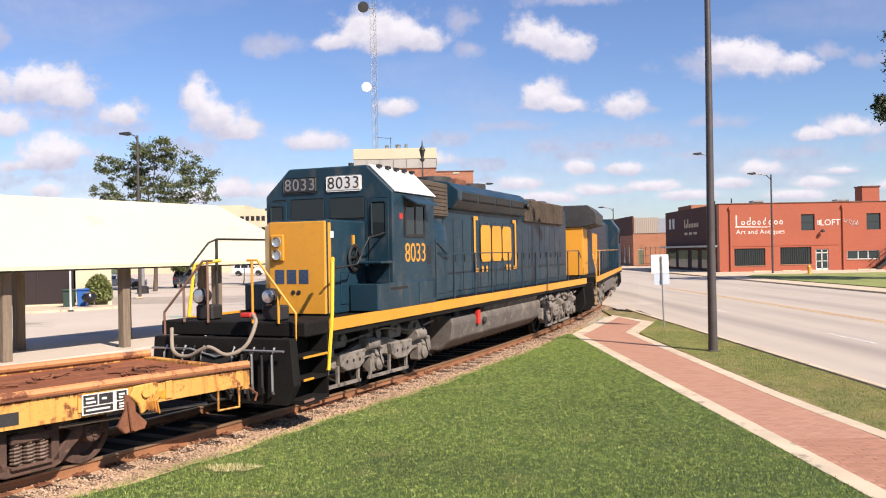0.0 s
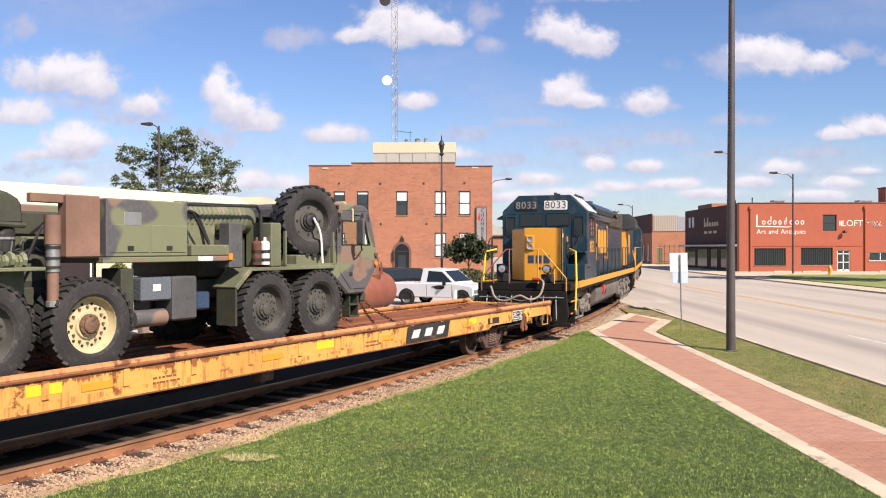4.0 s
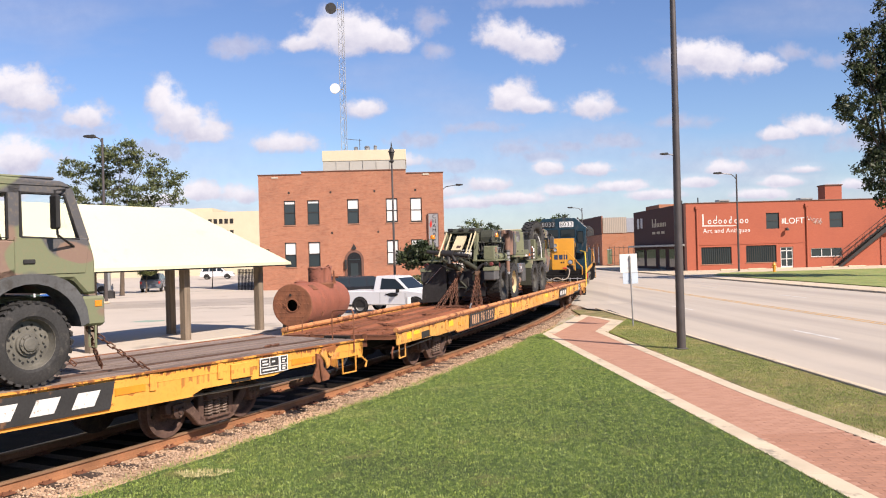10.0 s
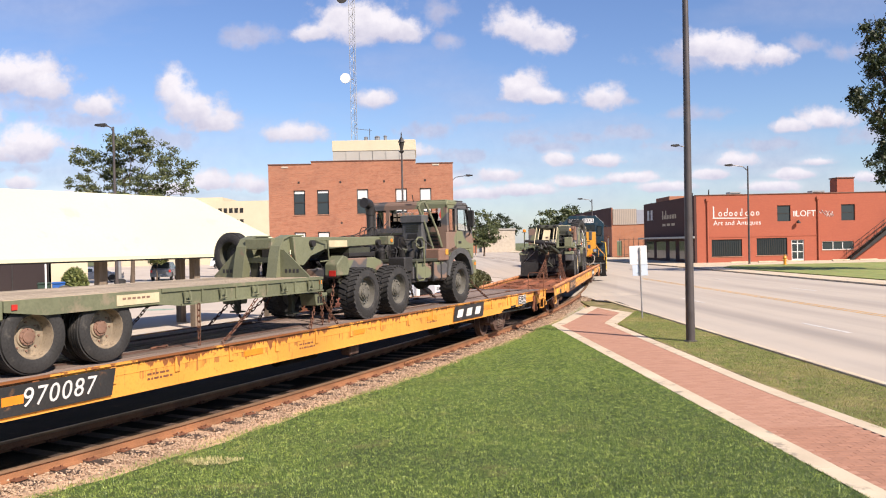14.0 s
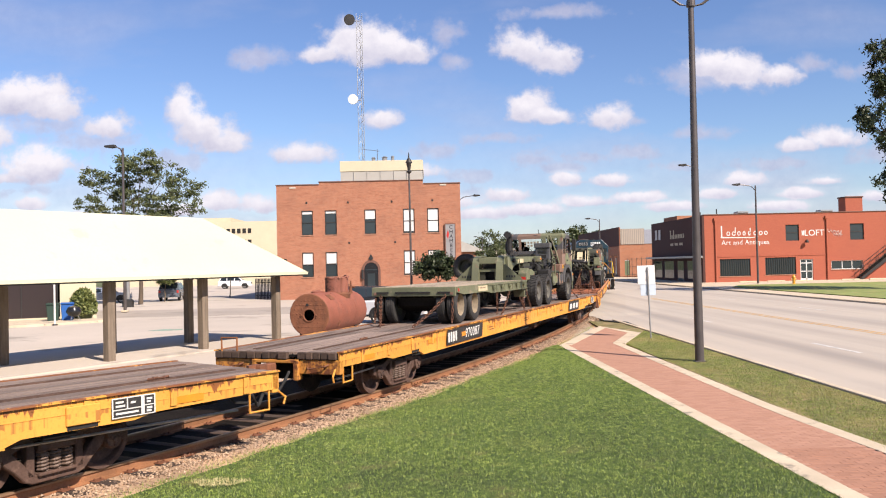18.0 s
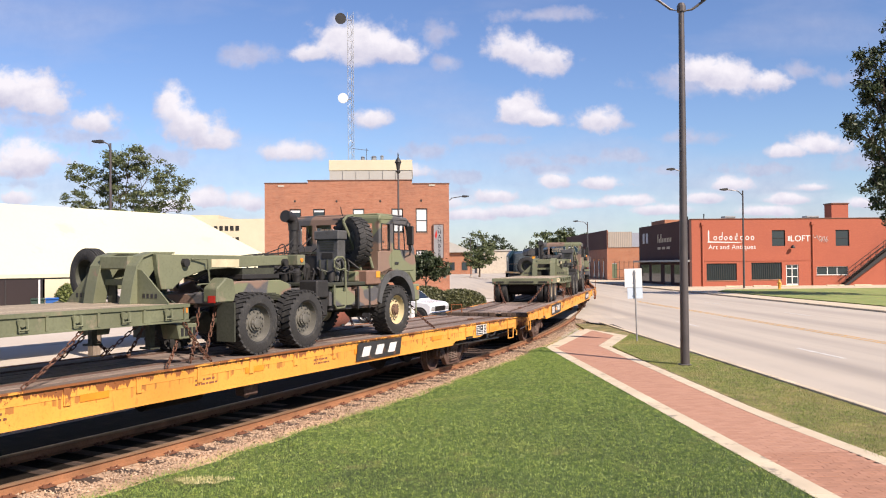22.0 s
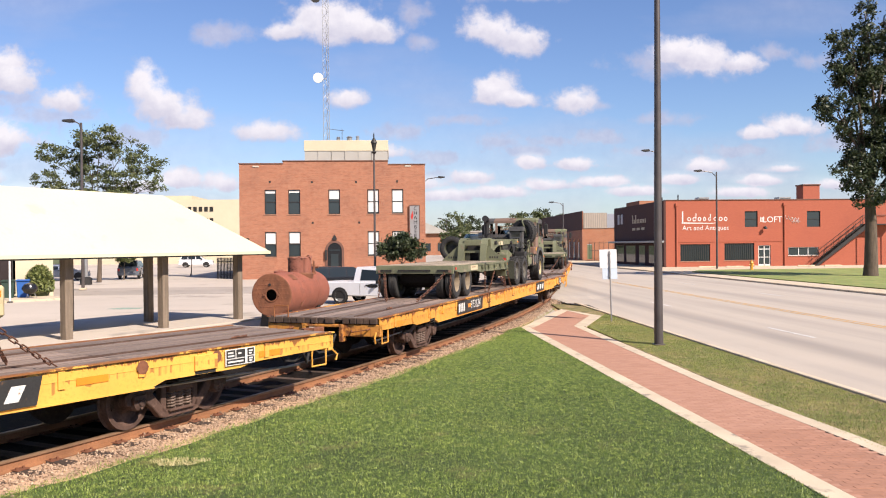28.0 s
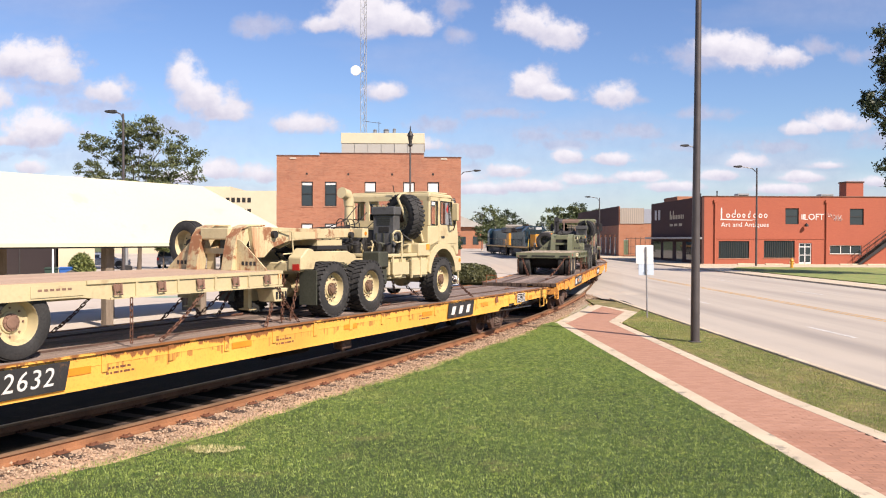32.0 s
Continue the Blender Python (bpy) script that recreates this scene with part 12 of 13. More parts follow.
            lathe(bm, [(0.024, d * 0.56), (0.024, d * 0.575), (0.01, d * 0.58)], "x", (0, y, z), 6)
            part("bolt", bm, D, mp)
        for x, yl, zl, yt in ((0.50, -5.28, 1.60, -4.36), (0.36, -5.20, 1.56, -4.28)):
            bm = bmesh.new()
            prism(bm, [(yl, zl), (yt, 2.36), (yt + 0.02, 2.325), (yl + 0.02, zl - 0.035)], "x", *sorted((d * x, d * (x - 0.032))))
            part("pale_stay", bm, M["board"], T, "pale painted stay")
        bm = bmesh.new()
        x0 = 0.24 if d > 0 else -0.34
        x1 = 0.58 if d > 0 else 0.02
        tube(bm, [(x1, -4.62, 1.14), (x0 + 0.06, -5.25, 1.44)], 0.078, 12)
        tube(bm, [(x0 + 0.06, -5.25, 1.44), (x0, -5.38, 1.51)], 0.045, 10)
        rm = part("ram", bm, K, T, smooth=True)
        bm = bmesh.new()
        lathe(bm, [(0.05, -0.09), (0.10, -0.08), (0.10, 0.08), (0.05, 0.09)], "x", (x1, -4.62, 1.12), 12)
        part("eye", bm, M["hubrust"], rm)
    bm = bmesh.new()
    box(bm, -0.58, 0.58, -4.36, -4.16, 2.30, 2.38, 0.02)
    part("mast_head", bm, K, T)
    for x in (-0.36, 0.0, 0.36):
        bm = bmesh.new()
        tube(bm, [(x - 0.08, -4.34, 2.42), (x + 0.08, -4.34, 2.42)], 0.055, 10)
        part("roller", bm, D, T)
    for z, a in ((1.0, -4.64), (1.62, -4.44)):
        bm = bmesh.new()
        box(bm, -0.46, 0.46, a - 0.02, a + 0.06, z, z + 0.12, 0.01)
        part("mast_crossbar", bm, D, T)
    bm = bmesh.new()
    prism(bm, [(-4.98, 1.78), (-4.26, 2.26), (-4.22, 2.20), (-4.94, 1.72)], "x", -0.16, 0.16)
    pb = part("pale_board", bm, M["board"], T, "pale board with a dark smudge")
    bm = bmesh.new()
    prism(bm, [(-4.90, 1.838), (-4.78, 1.918), (-4.77, 1.913), (-4.89, 1.833)], "x", -0.02, 0.12)
    part("board_mark", bm, M["bogie"], pb)
    # cross tube with a pivot block
    bm = bmesh.new()
    tube(bm, [(-0.95, -4.98, 1.745), (-0.35, -5.08, 1.68)], 0.062, 14)
    tube(bm, [(-0.05, -5.14, 1.64), (0.50, -5.26, 1.585)], 0.065, 14)
    ct = part("cross_tube", bm, D, T, smooth=True)
    bm = bmesh.new()
    tube(bm, [(-0.42, -5.07, 1.685), (-0.02, -5.15, 1.635)], 0.115, 16)
    tube(bm, [(-0.22, -5.11, 1.74), (-0.16, -5.20, 1.34)], 0.075, 10)
    tube(bm, [(-0.12, -5.12, 1.70), (0.06, -5.24, 1.42)], 0.055, 10)
    part("pivot", bm, D, ct, smooth=True)
    bm = bmesh.new()
    tube(bm, eased([(-0.40, -5.16, 1.60), (-0.44, -5.22, 1.36), (-0.20, -5.20, 1.22), (0.0, -4.9, 1.12)]), 0.016, 6)
    tube(bm, eased([(0.1, -5.22, 1.52), (0.20, -5.16, 1.26), (0.4, -4.9, 1.14), (0.46, -4.6, 1.3)]), 0.014, 6)
    part("slack_hose", bm, M["rubber"], T)
    # black sheet hanging at the tail
    bm = bmesh.new()
    prism(bm, [(-1.20, 0.12), (-0.36, 0.16), (-0.36, 1.30), (-0.80, 1.36), (-1.02, 1.30), (-1.14, 1.0)], "y", -4.92, -4.89)
    part("tail_flap", bm, M["rubber"], T, "black flap hanging at the tail")
    bm = bmesh.new()
    tube(bm, [(-1.05, -4.93, 0.72), (-0.5, -4.94, 1.25)], 0.012, 5)
    part("flap_stay", bm, M["galv"], T)
    bm = bmesh.new()
    prism(bm, [(-4.72, 0.30), (-4.66, 0.30), (-4.60, 1.12), (-4.68, 1.12)], "x", -0.40, 0.84)
    part("tow_bar_plate", bm, D, T)
    for x in (0.02, 0.62):
        bm = bmesh.new()
        lathe(bm, [(0.04, -0.05), (0.12, -0.045), (0.12, 0.045), (0.04, 0.05)], "x", (x, -4.76, 0.98), 12)
        box(bm, x - 0.08, x + 0.08, -4.80, -4.66, 0.84, 1.10, 0.01)
        part("shackle", bm, M["hubrust"], T)
    bm = bmesh.new()
    for k in range(5):
        z = 1.25 + 0.2 * k
        tube(bm, [(-0.44, -4.52 + 0.06 * k, z), (0.44, -4.52 + 0.06 * k, z + 0.04)], 0.022, 6)
        tube(bm, [(-0.3 + 0.15 * k, -4.55, 1.05), (-0.26 + 0.13 * k, -4.28, 2.28)], 0.016, 5)
    part("mast_piping", bm, K, T)
    # strands of chain at the tail, two bundles
    for k, (x, y) in enumerate(((0.76, -6.10), (0.86, -5.80), (0.62, -5.62), (0.92, -5.44))):
        chain(T, (0.60 + 0.015 * k, -4.80, 1.0 - 0.03 * k), (x, y, 0.03), 0.02, 0.020, 0.10)
    chain(T, (0.72, -5.02, 0.70), (0.84, -5.10, 0.03), 0.0, 0.020, 0.10)
    chain(T, (0.68, -5.30, 0.48), (0.70, -5.32, 0.03), 0.0, 0.020, 0.10)
    bm = bmesh.new()
    tube(bm, [(0.745, -5.95, 0.16), (0.77, -6.24, 0.03)], 0.022, 8)
    tube(bm, [(0.77, -6.24, 0.03), (0.82, -6.27, 0.03)], 0.03, 8)
    part("hook", bm, M["galv"], T, "bright steel hook")
    for k, (x, y) in enumerate(((-0.30, -6.28), (-0.20, -6.0), (-0.02, -5.72), (0.10, -5.45))):
        chain(T, (0.0 - 0.02 * k, -4.82, 0.96 - 0.03 * k), (x, y, 0.03), 0.03, 0.020, 0.10)
    chain(T, (0.0, -5.0, 0.74), (0.02, -5.06, 0.03), 0.0, 0.020, 0.10)
    chain(T, (-0.10, -5.4, 0.46), (-0.06, -5.44, 0.03), 0.0, 0.020, 0.10)
    for k in range(3):
        chain(T, (-0.15 + 0.25 * k, -5.85 + 0.1 * k, 0.04), (0.25 + 0.2 * k, -5.55 - 0.2 * k, 0.03), 0.0, 0.020, 0.10)
    # dark castings and pipes under the mast
    rng = random.Random(21)
    for k in range(18):
        bm = bmesh.new()
        p = Vector((rng.uniform(-0.3, 0.8), rng.uniform(-5.0, -4.6), rng.uniform(0.4, 1.1)))
        q = p + Vector((rng.uniform(-.4, .4), rng.uniform(-.1, .3), rng.uniform(-.35, .3)))
        tube(bm, [p, q], rng.uniform(0.02, 0.055), 8)
        part("tail_casting", bm, (D, K, M["rubber"])[k % 3], T)
    for d in (-1, 1):
        chain(T, (d * 0.8, 4.5, 0.6), (d * 1.2, 5.4, 0.03), 0.05)
        chain(T, (d * 0.7, 4.5, 0.6), (d * 0.3, 5.6, 0.03), 0.05)


make_wrecker()
make_tractor("b", 3.575, 1.115, "camo", "rimgrey", "camouflaged army tractor truck without a spare wheel", spare=False)
make_trailer("b", 3.575, 1.115, "olive", "trailer_deck", "olive green gooseneck semitrailer with sun-bleached boards")
make_tractor("c", 3.53, 1.115, "camo", "rimgrey", "camouflaged army tractor truck with a spare wheel behind the cab", True, "tan", flap=True)
make_trailer("c", 3.53, 1.115, "olive", "trailer_deck", "olive green gooseneck semitrailer with sun-bleached boards")
make_tractor("d", 2.80, 1.115, "tan", "tan", "desert tan army tractor truck with a spare wheel behind the cab", flap=True)
make_trailer("d", 2.80, 1.115, "tan", "tan_deck", "desert tan gooseneck semitrailer with wooden boards")


# ---------------------------------------------------------------- things on the lot


def make_boiler():
    B = thing("old_boiler", "rusty red riveted steam boiler lying on the lot", "boiler")
    B.matrix_basis = pose(-4.28, 29.70, -0.15, 0, 0, -17)       # local y runs along it, away
    R, L_, zc = 0.76, 3.75, 1.14
    bm = bmesh.new()
    lathe(bm, [(R, 0.0), (R + 0.008, 0.02), (R + 0.008, 1.2), (R, 1.21), (R, 2.5), (R + 0.008, 2.51), (R + 0.008, L_ - 0.25), (R * 0.97, L_ - 0.08), (R * 0.85, L_), (0.01, L_ + 0.06)], "y", (0, 0, zc), 40, caps=False)
    part("shell", bm, M["boiler"], B, smooth=True)
    bm = bmesh.new()
    lathe(bm, [(0.21, -0.02), (R - 0.03, -0.02), (R, 0.0), (R, 0.03), (0.21, 0.03), (0.21, -0.02)], "y", (0, 0, zc), 40)
    pl = part("front_plate", bm, M["rust"], B, "rusty front plate with rivets and an open manhole")
    bm = bmesh.new()
    lathe(bm, [(0.01, 0.5), (0.4, 0.5), (0.4, 0.03)], "y", (0, 0, zc), 20, caps=False)
    part("inside", bm, M["dark"], pl)
    bm = bmesh.new()
    lathe(bm, [(0.20, -0.02), (0.21, -0.05), (0.245, -0.045), (0.25, -0.015)], "y", (0, 0, zc), 26, caps=False)
    part("manhole_ring", bm, M["rust"], pl)
    bm = bmesh.new()
    lathe(bm, [(0.05, -0.045), (0.05, -0.02)], "y", (-0.06, 0, zc + 0.36), 10)
    part("plug", bm, M["dark"], pl)
    for row in range(7):
        z = 0.52 - 0.155 * row
        half = math.sqrt(max(0, 0.68 ** 2 - z * z))
        for k in range(-5, 6):
            x = 0.135 * k + (0.067 if row % 2 else 0)
            if abs(x) < half and math.hypot(x, z) > 0.28 and math.hypot(x + 0.06, z - 0.36) > 0.08:
                bm = bmesh.new()
                lathe(bm, [(0.001, -0.045), (0.018, -0.038), (0.024, -0.02)], "y", (x, 0, zc + z), 7, caps=False)
                part("stay_bolt", bm, M["rust"], pl)
    for x in (-0.28, 0.28):
        bm = bmesh.new()
        box(bm, x - 0.035, x + 0.035, -0.07, -0.02, zc - 0.04, zc + 0.04, 0.01)
        part("hinge_lug", bm, M["rust"], pl)
    # smoke-stack base on the saddle
    bm = bmesh.new()
    lathe(bm, [(0.44, zc + 0.55), (0.44, 2.40), (0.46, 2.41), (0.455, 2.45), (0.42, 2.44), (0.42, 0.9)], "z", (0.10, 2.25, 0), 26, caps=False)
    for v in bm.verts:
        if v.co.z > 2.3:
            v.co.z += 0.10 * noise.noise((v.co.x * 5, v.co.y * 5, 3)) + 0.05 * noise.noise((v.co.x * 14, v.co.y * 14, 7))
    part("chimney_base", bm, M["boiler_old"], B, "broken rust-eaten chimney base", smooth=True)
    bm = bmesh.new()
    lathe(bm, [(0.50, zc + 0.5), (0.52, zc + 0.66), (0.46, zc + 0.72)], "z", (0.10, 2.25, 0), 26, caps=False)
    part("stack_saddle", bm, M["rust"], B)
    bm = bmesh.new()
    lathe(bm, [(0.24, zc + 0.68), (0.24, zc + 0.80), (0.05, zc + 0.84)], "z", (-0.14, 1.05, 0), 16)
    part("dome", bm, M["boiler"], B)
    rng = random.Random(3)
    for k in range(9):
        bm = bmesh.new()
        x, y = 0.28 + rng.uniform(-.12, .14), 2.75 + rng.uniform(-.2, .35)
        z = zc + math.sqrt(R * R - x * x) - 0.02
        tube(bm, [(x, y, z), (x + rng.uniform(-.05, .05), y, z + rng.uniform(.2, .55))], rng.uniform(0.02, 0.05), 7)
        if k % 2:
            tube(bm, [(x - 0.1, y, z + 0.25), (x + 0.12, y, z + 0.27)], 0.035, 7)
        part("fitting", bm, M["rust"], B, "rusty broken valve fitting")
    bm = bmesh.new()
    m = Matrix.Translation((0, 0.75, zc)) @ Matrix.Rotation(radians(38), 4, "Y")
    box(bm, -0.14, 0.14, -0.20, 0.20, R - 0.01, R + 0.012, 0, m)
    part("dark_plate", bm, M["rust"], B)
    bm = bmesh.new()
    tube(bm, [(R * 0.98, 1.0, zc + 0.0), (R * 0.9, 0.98, zc - 0.45), (R * 0.95, 1.3, zc - 0.1)], 0.02, 6)
    part("drain_pipe", bm, M["rust"], B)
    bm = bmesh.new()
    for k in np.arange(0.05, 1.19, 0.11):
        for y in (1.205, 2.505):
            for s in (-1, 1):
                a = s * k * 1.4
                lathe(bm, [(0.001, R + 0.022), (0.014, R + 0.014), (0.016, R)], "z", (0, 0, 0), 6, caps=False)
                vs = list(bm.verts)[-18:]
                bmesh.ops.transform(bm, matrix=Matrix.Translation((0, y + 0.04, zc)) @ Matrix.Rotation(a, 4, "Y"), verts=vs)
    tagged(part("rivets", bm, M["boiler"], B), kind="stuff")
    for y in (0.45, 3.1):
        bm = bmesh.new()
        arc = [(R * math.sin(a) * 1.002, zc - R * math.cos(a) * 1.002) for a in np.linspace(-0.75, 0.75, 9)]
        prism(bm, [(-0.62, 0.0)] + arc + [(0.62, 0.0)], "y", y - 0.12, y + 0.12)
        part("cradle", bm, M["darkmetal"], B, "dark steel cradle")


def car_wheel(parent, x, y, r, side):
    bm = bmesh.new()
    lathe(bm, [(r * 0.64, -0.10), (r * 0.70, -0.115), (r * 0.94, -0.11), (r, -0.07), (r, 0.07), (r * 0.94, 0.11), (r * 0.70, 0.115), (r * 0.64, 0.10), (r * 0.64, -0.10)], "x", (0, 0, 0), 24)
    t = part("tyre", bm, M["rubber"], parent, smooth=True)
    t.matrix_basis = pose(x, y, r)
    bm = bmesh.new()
    s = side
    lathe(bm, [(r * 0.65, s * 0.10), (r * 0.58, s * 0.06), (r * 0.20, s * 0.085), (0.01, s * 0.09)], "x", (0, 0, 0), 18, caps=False)
    lathe(bm, [(r * 0.65, -s * 0.09), (0.01, -s * 0.03)], "x", (0, 0, 0), 12, caps=False)
    part("rim", bm, M["galv"], t)


def make_car(name, label, category, place, lower, upper, half, wheels, r, paint, glazing, bed=None):
    """A parked car. lower, upper: side outlines (y, z) with y ahead; glazing: side panes' outlines; half: half its width."""
    C = thing(name, label, category, group="parked cars")
    C.matrix_basis = place
    P = M[paint]
    bm = bmesh.new()
    prism(bm, lower, "x", -half, half, 0.05)
    body = part("body", bm, P, C)
    bm = bmesh.new()
    # the upper part leans in towards the roof
    A = [bm.verts.new((-half * (0.97 if z < 1.15 else 0.80), y, z)) for y, z in upper]
    B_ = [bm.verts.new((half * (0.97 if z < 1.15 else 0.80), y, z)) for y, z in upper]
    n = len(upper)
    fs = [bm.faces.new(A), bm.faces.new(B_[::-1])] + [bm.faces.new((A[i], B_[i], B_[(i + 1) % n], A[(i + 1) % n])) for i in range(n)]
    bmesh.ops.recalc_face_normals(bm, faces=fs)
    bmesh.ops.bevel(bm, geom=list(bm.edges), offset=0.03, segments=2, affect="EDGES")
    cabin = part("cabin", bm, P, C)
    zlo, zhi = min(z for _, z in upper), max(z for _, z in upper)
    for pane in glazing:
        for d in (-1, 1):
            bm = bmesh.new()
            vs = []
            for off in (0.0, 0.012):
                vs.append([bm.verts.new((d * (half * (0.97 - 0.17 * (z - zlo) / (zhi - zlo)) + off), y, z)) for y, z in pane])
            a, b = vs
            fs = [bm.faces.new(a[::-1]), bm.faces.new(b)] + [bm.faces.new((a[i], a[(i + 1) % len(a)], b[(i + 1) % len(a)], b[i])) for i in range(len(a))]
            bmesh.ops.recalc_face_normals(bm, faces=fs)
            part("side_pane", bm, M["carpane"], cabin)
    # front and rear panes lie on the slopes
    edges = [(upper[i], upper[(i + 1) % n]) for i in range(n)]
    for p, q in edges:
        dy, dz = q[0] - p[0], q[1] - p[1]
        if abs(dz) > 0.3:
            ln = math.hypot(dy, dz)
            ny, nz = dz / ln, -dy / ln
            mid = sum(u[0] for u in upper) / n
            if (ny > 0) != ((p[0] + q[0]) / 2 > mid):
                ny, nz = -ny, -nz
            bm = bmesh.new()
            lo, hi = (p, q) if p[1] < q[1] else (q, p)
            g = []
            for k, w in ((0.14, 0.86), (0.88, 0.72)):
                y, z = lo[0] + (hi[0] - lo[0]) * k + ny * 0.012, lo[1] + (hi[1] - lo[1]) * k + nz * 0.012
                g.append([(-half * w, y, z), (half * w, y, z)])
            f = [bm.verts.new(v) for v in (g[0][0], g[0][1], g[1][1], g[1][0])]
            bk = [bm.verts.new((v[0], v[1] - ny * 0.01, v[2] - nz * 0.01)) for v in (g[0][0], g[0][1], g[1][1], g[1][0])]
            bm.faces.new(f)
            bm.faces.new(bk[::-1])
            for i in range(4):
                bm.faces.new((f[i], bk[i], bk[(i + 1) % 4], f[(i + 1) % 4]))
            bmesh.ops.recalc_face_normals(bm, faces=list(bm.faces))
            part("screen", bm, M["carpane"], cabin)
    ys = [p[0] for p in lower]
    y0, y1 = min(ys), max(ys)
    for y in wheels:
        for d in (-1, 1):
            bm = bmesh.new()
            arc = [(y + (r + 0.07) * math.cos(a), r + (r + 0.07) * math.sin(a)) for a in np.linspace(-0.2, math.pi + 0.2, 14)]
            prism(bm, arc, "x", *sorted((d * (half - 0.02), d * (half + 0.006))))
            part("wheel_arch", bm, M["dark"], body)
            car_wheel(C, d * (half - 0.09), y, r, d)
    for d in (-1, 1):
        bm = bmesh.new()
        box(bm, *sorted((d * (half - 0.42), d * (half - 0.06))), y1 - 0.05, y1 + 0.012, 0.66, 0.84, 0.02)
        part("headlight", bm, M["lens"], body)
        bm = bmesh.new()
        box(bm, *sorted((d * (half - 0.22), d * (half - 0.03))), y0 - 0.012, y0 + 0.05, 0.75, 1.0, 0.02)
        part("tail_light", bm, M["red"], body)
        bm = bmesh.new()
        box(bm, *sorted((d * (half + 0.02), d * (half + 0.22))), max(p[0] for p in upper) - 0.62, max(p[0] for p in upper) - 0.5, 1.02, 1.2, 0.03)
        part("wing_mirror", bm, M["under"], cabin)
        bm = bmesh.new()
        box(bm, *sorted((d * (half - 0.01), d * (half + 0.03))), sum(u[0] for u in upper) / n - 0.1, sum(u[0] for u in upper) / n + 0.08, 0.92, 0.97, 0.008)
        part("door_handle", bm, M["under"], body)
        for y in (glazing[0][0][0], glazing[-1][1][0]):
            bm = bmesh.new()
            box(bm, *sorted((d * (half - 0.02), d * (half + 0.003))), y - 0.008, y + 0.008, 0.5, 1.0)
            part("door_gap", bm, M["dark"], body)
    for y, d in ((y0, -1), (y1, 1)):
        bm = bmesh.new()
        a, b = sorted((y + d * 0.06, y - d * 0.14))
        box(bm, -half + 0.02, half - 0.02, a, b, 0.34, 0.60, 0.04)
        part("bumper", bm, M["chrome"] if bed else P, body)
    bm = bmesh.new()
    box(bm, -half + 0.45, half - 0.45, y1 - 0.02, y1 + 0.012, 0.64, 0.86)
    part("grille", bm, M["under"], body)
    if bed:
        bm = bmesh.new()
        box(bm, -half + 0.12, half - 0.12, bed[0], bed[1], 1.085, 1.10)
        part("bed_liner", bm, M["under"], body)
    return C


def make_lot_things():
    make_boiler()
    # pickup, nose to the street
    th = 118.0
    c, s = math.cos(radians(th)), math.sin(radians(th))
    mid = (-1.21, 40.29)
    at = pose(mid[0] - 0.85 * c, mid[1] + 0.85 * s, -0.15, 0, 0, -th)
    low = [(-2.70, 0.50), (-2.45, 0.42), (1.95, 0.42), (2.12, 0.50), (2.15, 0.88), (2.02, 1.02), (1.0, 1.14), (-2.68, 1.10)]
    up = [(-0.80, 1.08), (1.20, 1.10), (0.38, 1.78), (-0.70, 1.82)]
    pk = make_car("pickup_truck", "white pickup truck with a dark door emblem parked on the lot", "pickup", at, low, up, 0.98, (-1.53, 1.53), 0.385, "carpaint",
                  [[(-0.40, 1.18), (0.98, 1.18), (0.38, 1.66), (-0.36, 1.70)]], bed=(-2.6, -0.9))
    bm = bmesh.new()
    lathe(bm, [(0.001, 0.984), (0.20, 0.984), (0.20, 0.990), (0.001, 0.990)], "x", (0, 0, 0), 20, caps=False)
    bmesh.ops.transform(bm, matrix=Matrix.Translation((0, 0.30, 0.92)) @ Matrix.Diagonal((1, 1.5, 0.5, 1)), verts=list(bm.verts))
    part("door_emblem", bm, M["carblack"], pk, "dark oval door emblem")
    suv_low = [(-2.3, 0.5), (-2.1, 0.36), (2.1, 0.36), (2.3, 0.5), (2.3, 0.85), (2.1, 1.02), (1.0, 1.10), (-2.3, 1.08)]
    suv_up = [(-2.22, 1.06), (1.35, 1.08), (0.55, 1.66), (-1.9, 1.72)]
    suv_gl = [[(-2.0, 1.14), (-1.1, 1.14), (-1.1, 1.60), (-1.82, 1.60)], [(-1.0, 1.14), (-0.05, 1.14), (-0.05, 1.60), (-1.0, 1.60)], [(0.05, 1.14), (1.02, 1.14), (0.50, 1.58), (0.05, 1.60)]]
    make_car("estate_car", "black family car parked beyond the pickup", "car", pose(-3.0, 47.6, -0.15, 0, 0, -62), suv_low, suv_up, 0.92, (-1.4, 1.42), 0.36, "carblack", suv_gl)
    make_car("estate_car", "grey family car parked under the trees", "car", pose(-24.3, 79.5, -0.15, 0, 0, 8), suv_low, suv_up, 0.92, (-1.4, 1.42), 0.36, "cargrey", suv_gl)
    make_car("estate_car", "white family car parked far across the lot", "car", pose(-28.0, 121.0, -0.15, 0, 0, -84), suv_low, suv_up, 0.92, (-1.4, 1.42), 0.36, "carpaint", suv_gl)
    sed_low = [(-2.3, 0.45), (-2.1, 0.32), (2.1, 0.32), (2.3, 0.45), (2.28, 0.70), (2.0, 0.84), (1.0, 0.95), (-1.4, 0.98), (-2.28, 0.94)]
    sed_up = [(-1.75, 0.94), (1.25, 0.92), (0.45, 1.36), (-0.75, 1.38)]
    sed_gl = [[(-1.15, 1.0), (-0.25, 1.0), (-0.25, 1.30), (-0.7, 1.30)], [(-0.15, 1.0), (0.9, 1.0), (0.40, 1.29), (-0.15, 1.30)]]
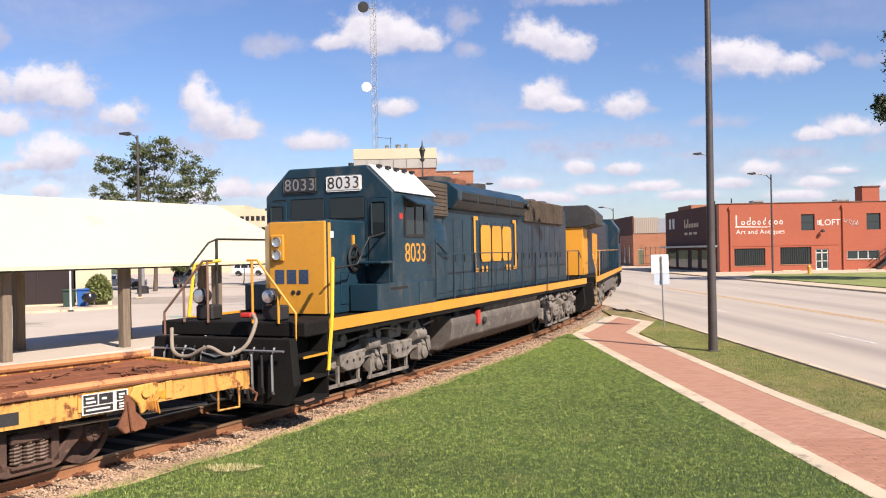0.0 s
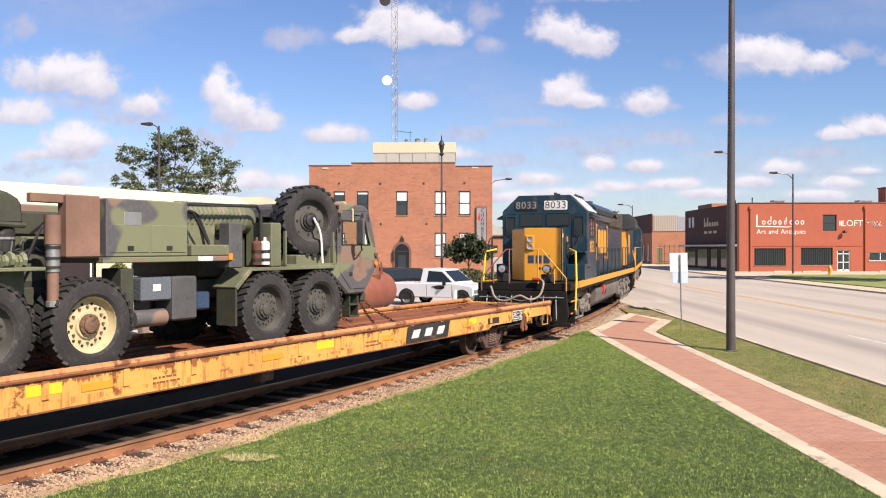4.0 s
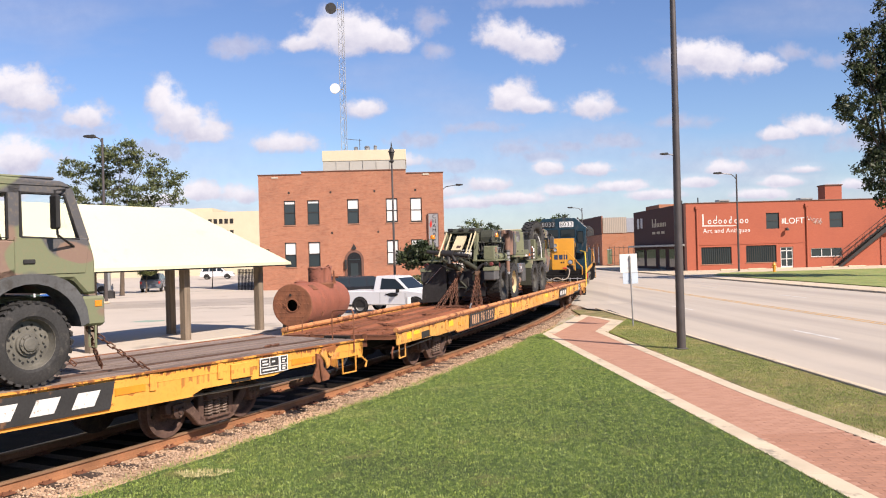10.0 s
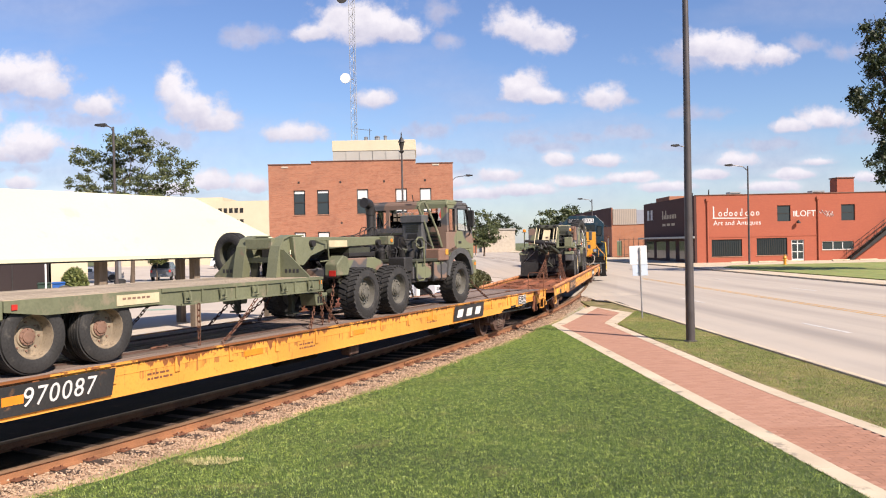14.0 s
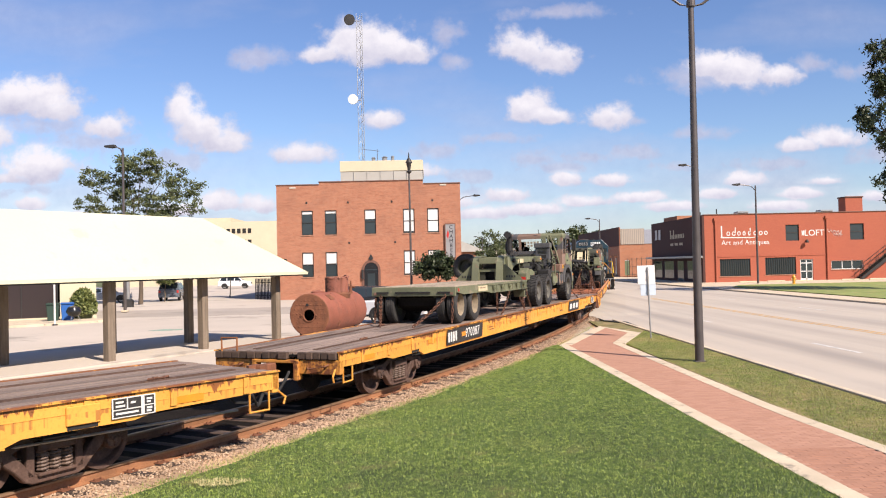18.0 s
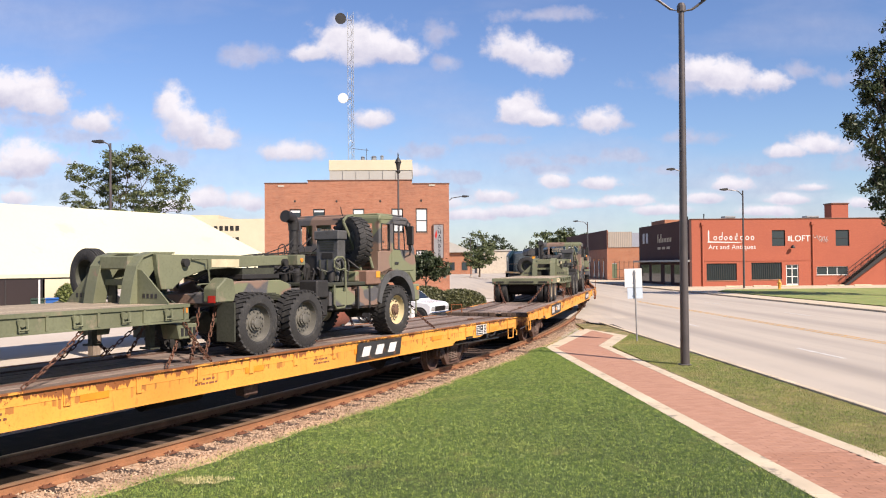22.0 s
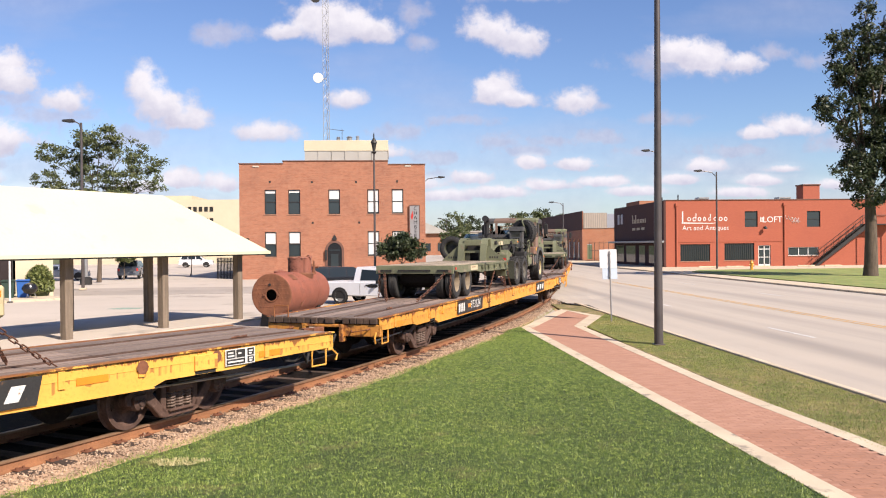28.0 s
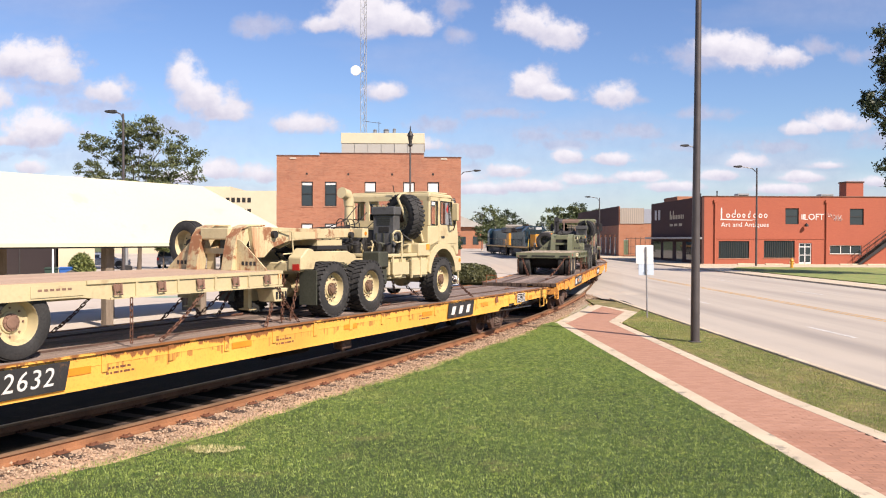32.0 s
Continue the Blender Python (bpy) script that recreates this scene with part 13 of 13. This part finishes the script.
    make_car("saloon_car", "silver-blue two-door car parked beside the shop", "car", pose(-29.5, 76.4, -0.15, 0, 0, -72), sed_low, sed_up, 0.9, (-1.38, 1.4), 0.33, "carsilver", sed_gl)
    # bins and bits by the glass-fronted shop
    def bin_(x, y, col, label):
        b = thing("wheeled_bin", label, "bin", group="bins by the shop")
        b.matrix_basis = pose(x, y, -0.15, 0, 0, 20)
        bm = bmesh.new()
        prism(bm, [(-0.27, 0.06), (0.27, 0.06), (0.34, 1.02), (-0.34, 1.02)], "y", -0.3, 0.34, 0.03)
        part("tub", bm, M[col], b)
        bm = bmesh.new()
        prism(bm, [(-0.38, 1.02), (0.38, 1.02), (0.33, 1.12), (-0.33, 1.12)], "y", -0.36, 0.40, 0.02)
        part("lid", bm, M[col], b)
        for d in (-1, 1):
            bm = bmesh.new()
            tube(bm, [(d * 0.26, 0.34, 0.1), (d * 0.33, 0.34, 0.1)], 0.1, 12)
            part("wheel", bm, M["rubber"], b)
    bin_(-21.55, 48.2, "bingreen", "dark green wheeled waste bin by the shop")
    bin_(-20.95, 48.7, "blue", "blue wheeled waste bin by the shop")
    g = thing("kettle_grill", "round black kettle grill by the shop shrubs", "grill")
    g.matrix_basis = pose(-20.2, 47.8, -0.15)
    bm = bmesh.new()
    lathe(bm, [(0.05, 0.30), (0.30, 0.42), (0.42, 0.62), (0.42, 0.66), (0.30, 0.88), (0.05, 0.97)], "z", (0, 0, 0), 18)
    part("bowl", bm, M["carblack"], g, smooth=True)
    for a in (0.4, 2.5, 4.6):
        bm = bmesh.new()
        tube(bm, [(0.2 * math.cos(a), 0.2 * math.sin(a), 0.4), (0.4 * math.cos(a), 0.4 * math.sin(a), 0.0)], 0.02, 6)
        part("leg", bm, M["galv"], g)
    # dark slatted fence beside the brick building
    f = thing("slat_fence", "dark vertical slat fence beside the brick building", "fence")
    for k in range(15):
        bm = bmesh.new()
        x, y = -15.95 + 0.157 * k, 76.77 - 0.14 * k
        box(bm, x, x + 0.09, y, y + 0.03, -0.15, 1.75)
        part("slat", bm, M["darkmetal"], f)
    for z in (0.2, 1.4):
        bm = bmesh.new()
        tube(bm, [(-15.9, 76.85, z), (-13.6, 74.8, z)], 0.04, 6)
        part("rail", bm, M["darkmetal"], f)
    # small posts
    for x, y, h, col, lab in ((-0.23, 36.0, 1.0, "white", "small white bollard beside the railway"), (-20.3, 45.6, 2.2, "white", "thin white sign post by the shop"), (-24.0, 66.95, 3.0, "galv", "pale lot lamp post on a dark base")):
        p = thing("lot_post", lab, "post", group="posts on the lot")
        p.matrix_basis = pose(x, y, -0.15)
        bm = bmesh.new()
        tube(bm, [(0, 0, 0), (0, 0, h)], 0.11 if h < 1.5 else 0.05 if h < 2.5 else 0.14, 10)
        part("shaft", bm, M[col], p)
        bm = bmesh.new()
        lathe(bm, [(0.16, 0), (0.16, 0.05), (0.09, 0.08)] if h < 2.5 else [(0.45, 0), (0.45, 0.5), (0.3, 0.62)], "z", (0, 0, 0), 12)
        part("foot", bm, M["darkmetal"], p)
    gm = slab("lot_marking", [(-13.4, 39.9), (-12.6, 39.5), (-11.8, 39.8), (-11.9, 40.5), (-12.9, 40.7)], -0.15, -0.146, M["greenmark"])
    tagged(gm, "faded green paint mark on the lot", "marking", kind="structure")
    st = slab("road_side_street", [(-120, 51.5), (-4.0, 51.5), (-4.0, 60.5), (-120, 60.5)], -0.15, -0.145, M["sidestreet"])
    tagged(st, "greyer worn asphalt lane crossing the lot", "road", kind="structure")
    # a low pale kerb islet along the shop and a faded green mark on the lot
    sl = slab("shop_pavement", [(-20.4, 50.4), (-34, 45.0), (-34, 40.2), (-21.4, 44.6), (-18.2, 47.6)], -0.15, -0.03, M["concrete"])
    tagged(sl, "pale raised pavement before the glass-fronted shop", "pavement", kind="structure")


make_lot_things()
pave(WALK_SIDE)



def motions():
    for ob, car, m in MOVERS:
        s, base = CARS[car]
        walk(ob, [(t, car_pose(s, base, t) @ m) for t in TIMES])
    # bogies follow the rails under their car
    for ob, car, y in BOGIES:
        s, base = CARS[car]
        rows = []
        for t in TIMES[::2]:
            m = car_pose(s, base, t)
            x, yy, th = on_line(run_s(s, t) - base / 2 + y)
            rows.append((t, m.inverted() @ pose(x, yy, 0, 0, 0, -math.degrees(th))))
        walk(ob, rows)
    # wheels roll: a little under a fifth of a turn from row to row
    for ob, y, r in SPINNERS:
        rows, t = [], 0.0
        while t < 31.95:
            rows.append((t, t))
            t = round(t + 0.2, 1)
        rows.append((32.0, 32.0))
        walk(ob, [(t, pose(0, y, r) @ Matrix.Rotation(-(run_s(0, q) - run_s(0, 0)) / r, 4, "X")) for t, q in rows])


motions()
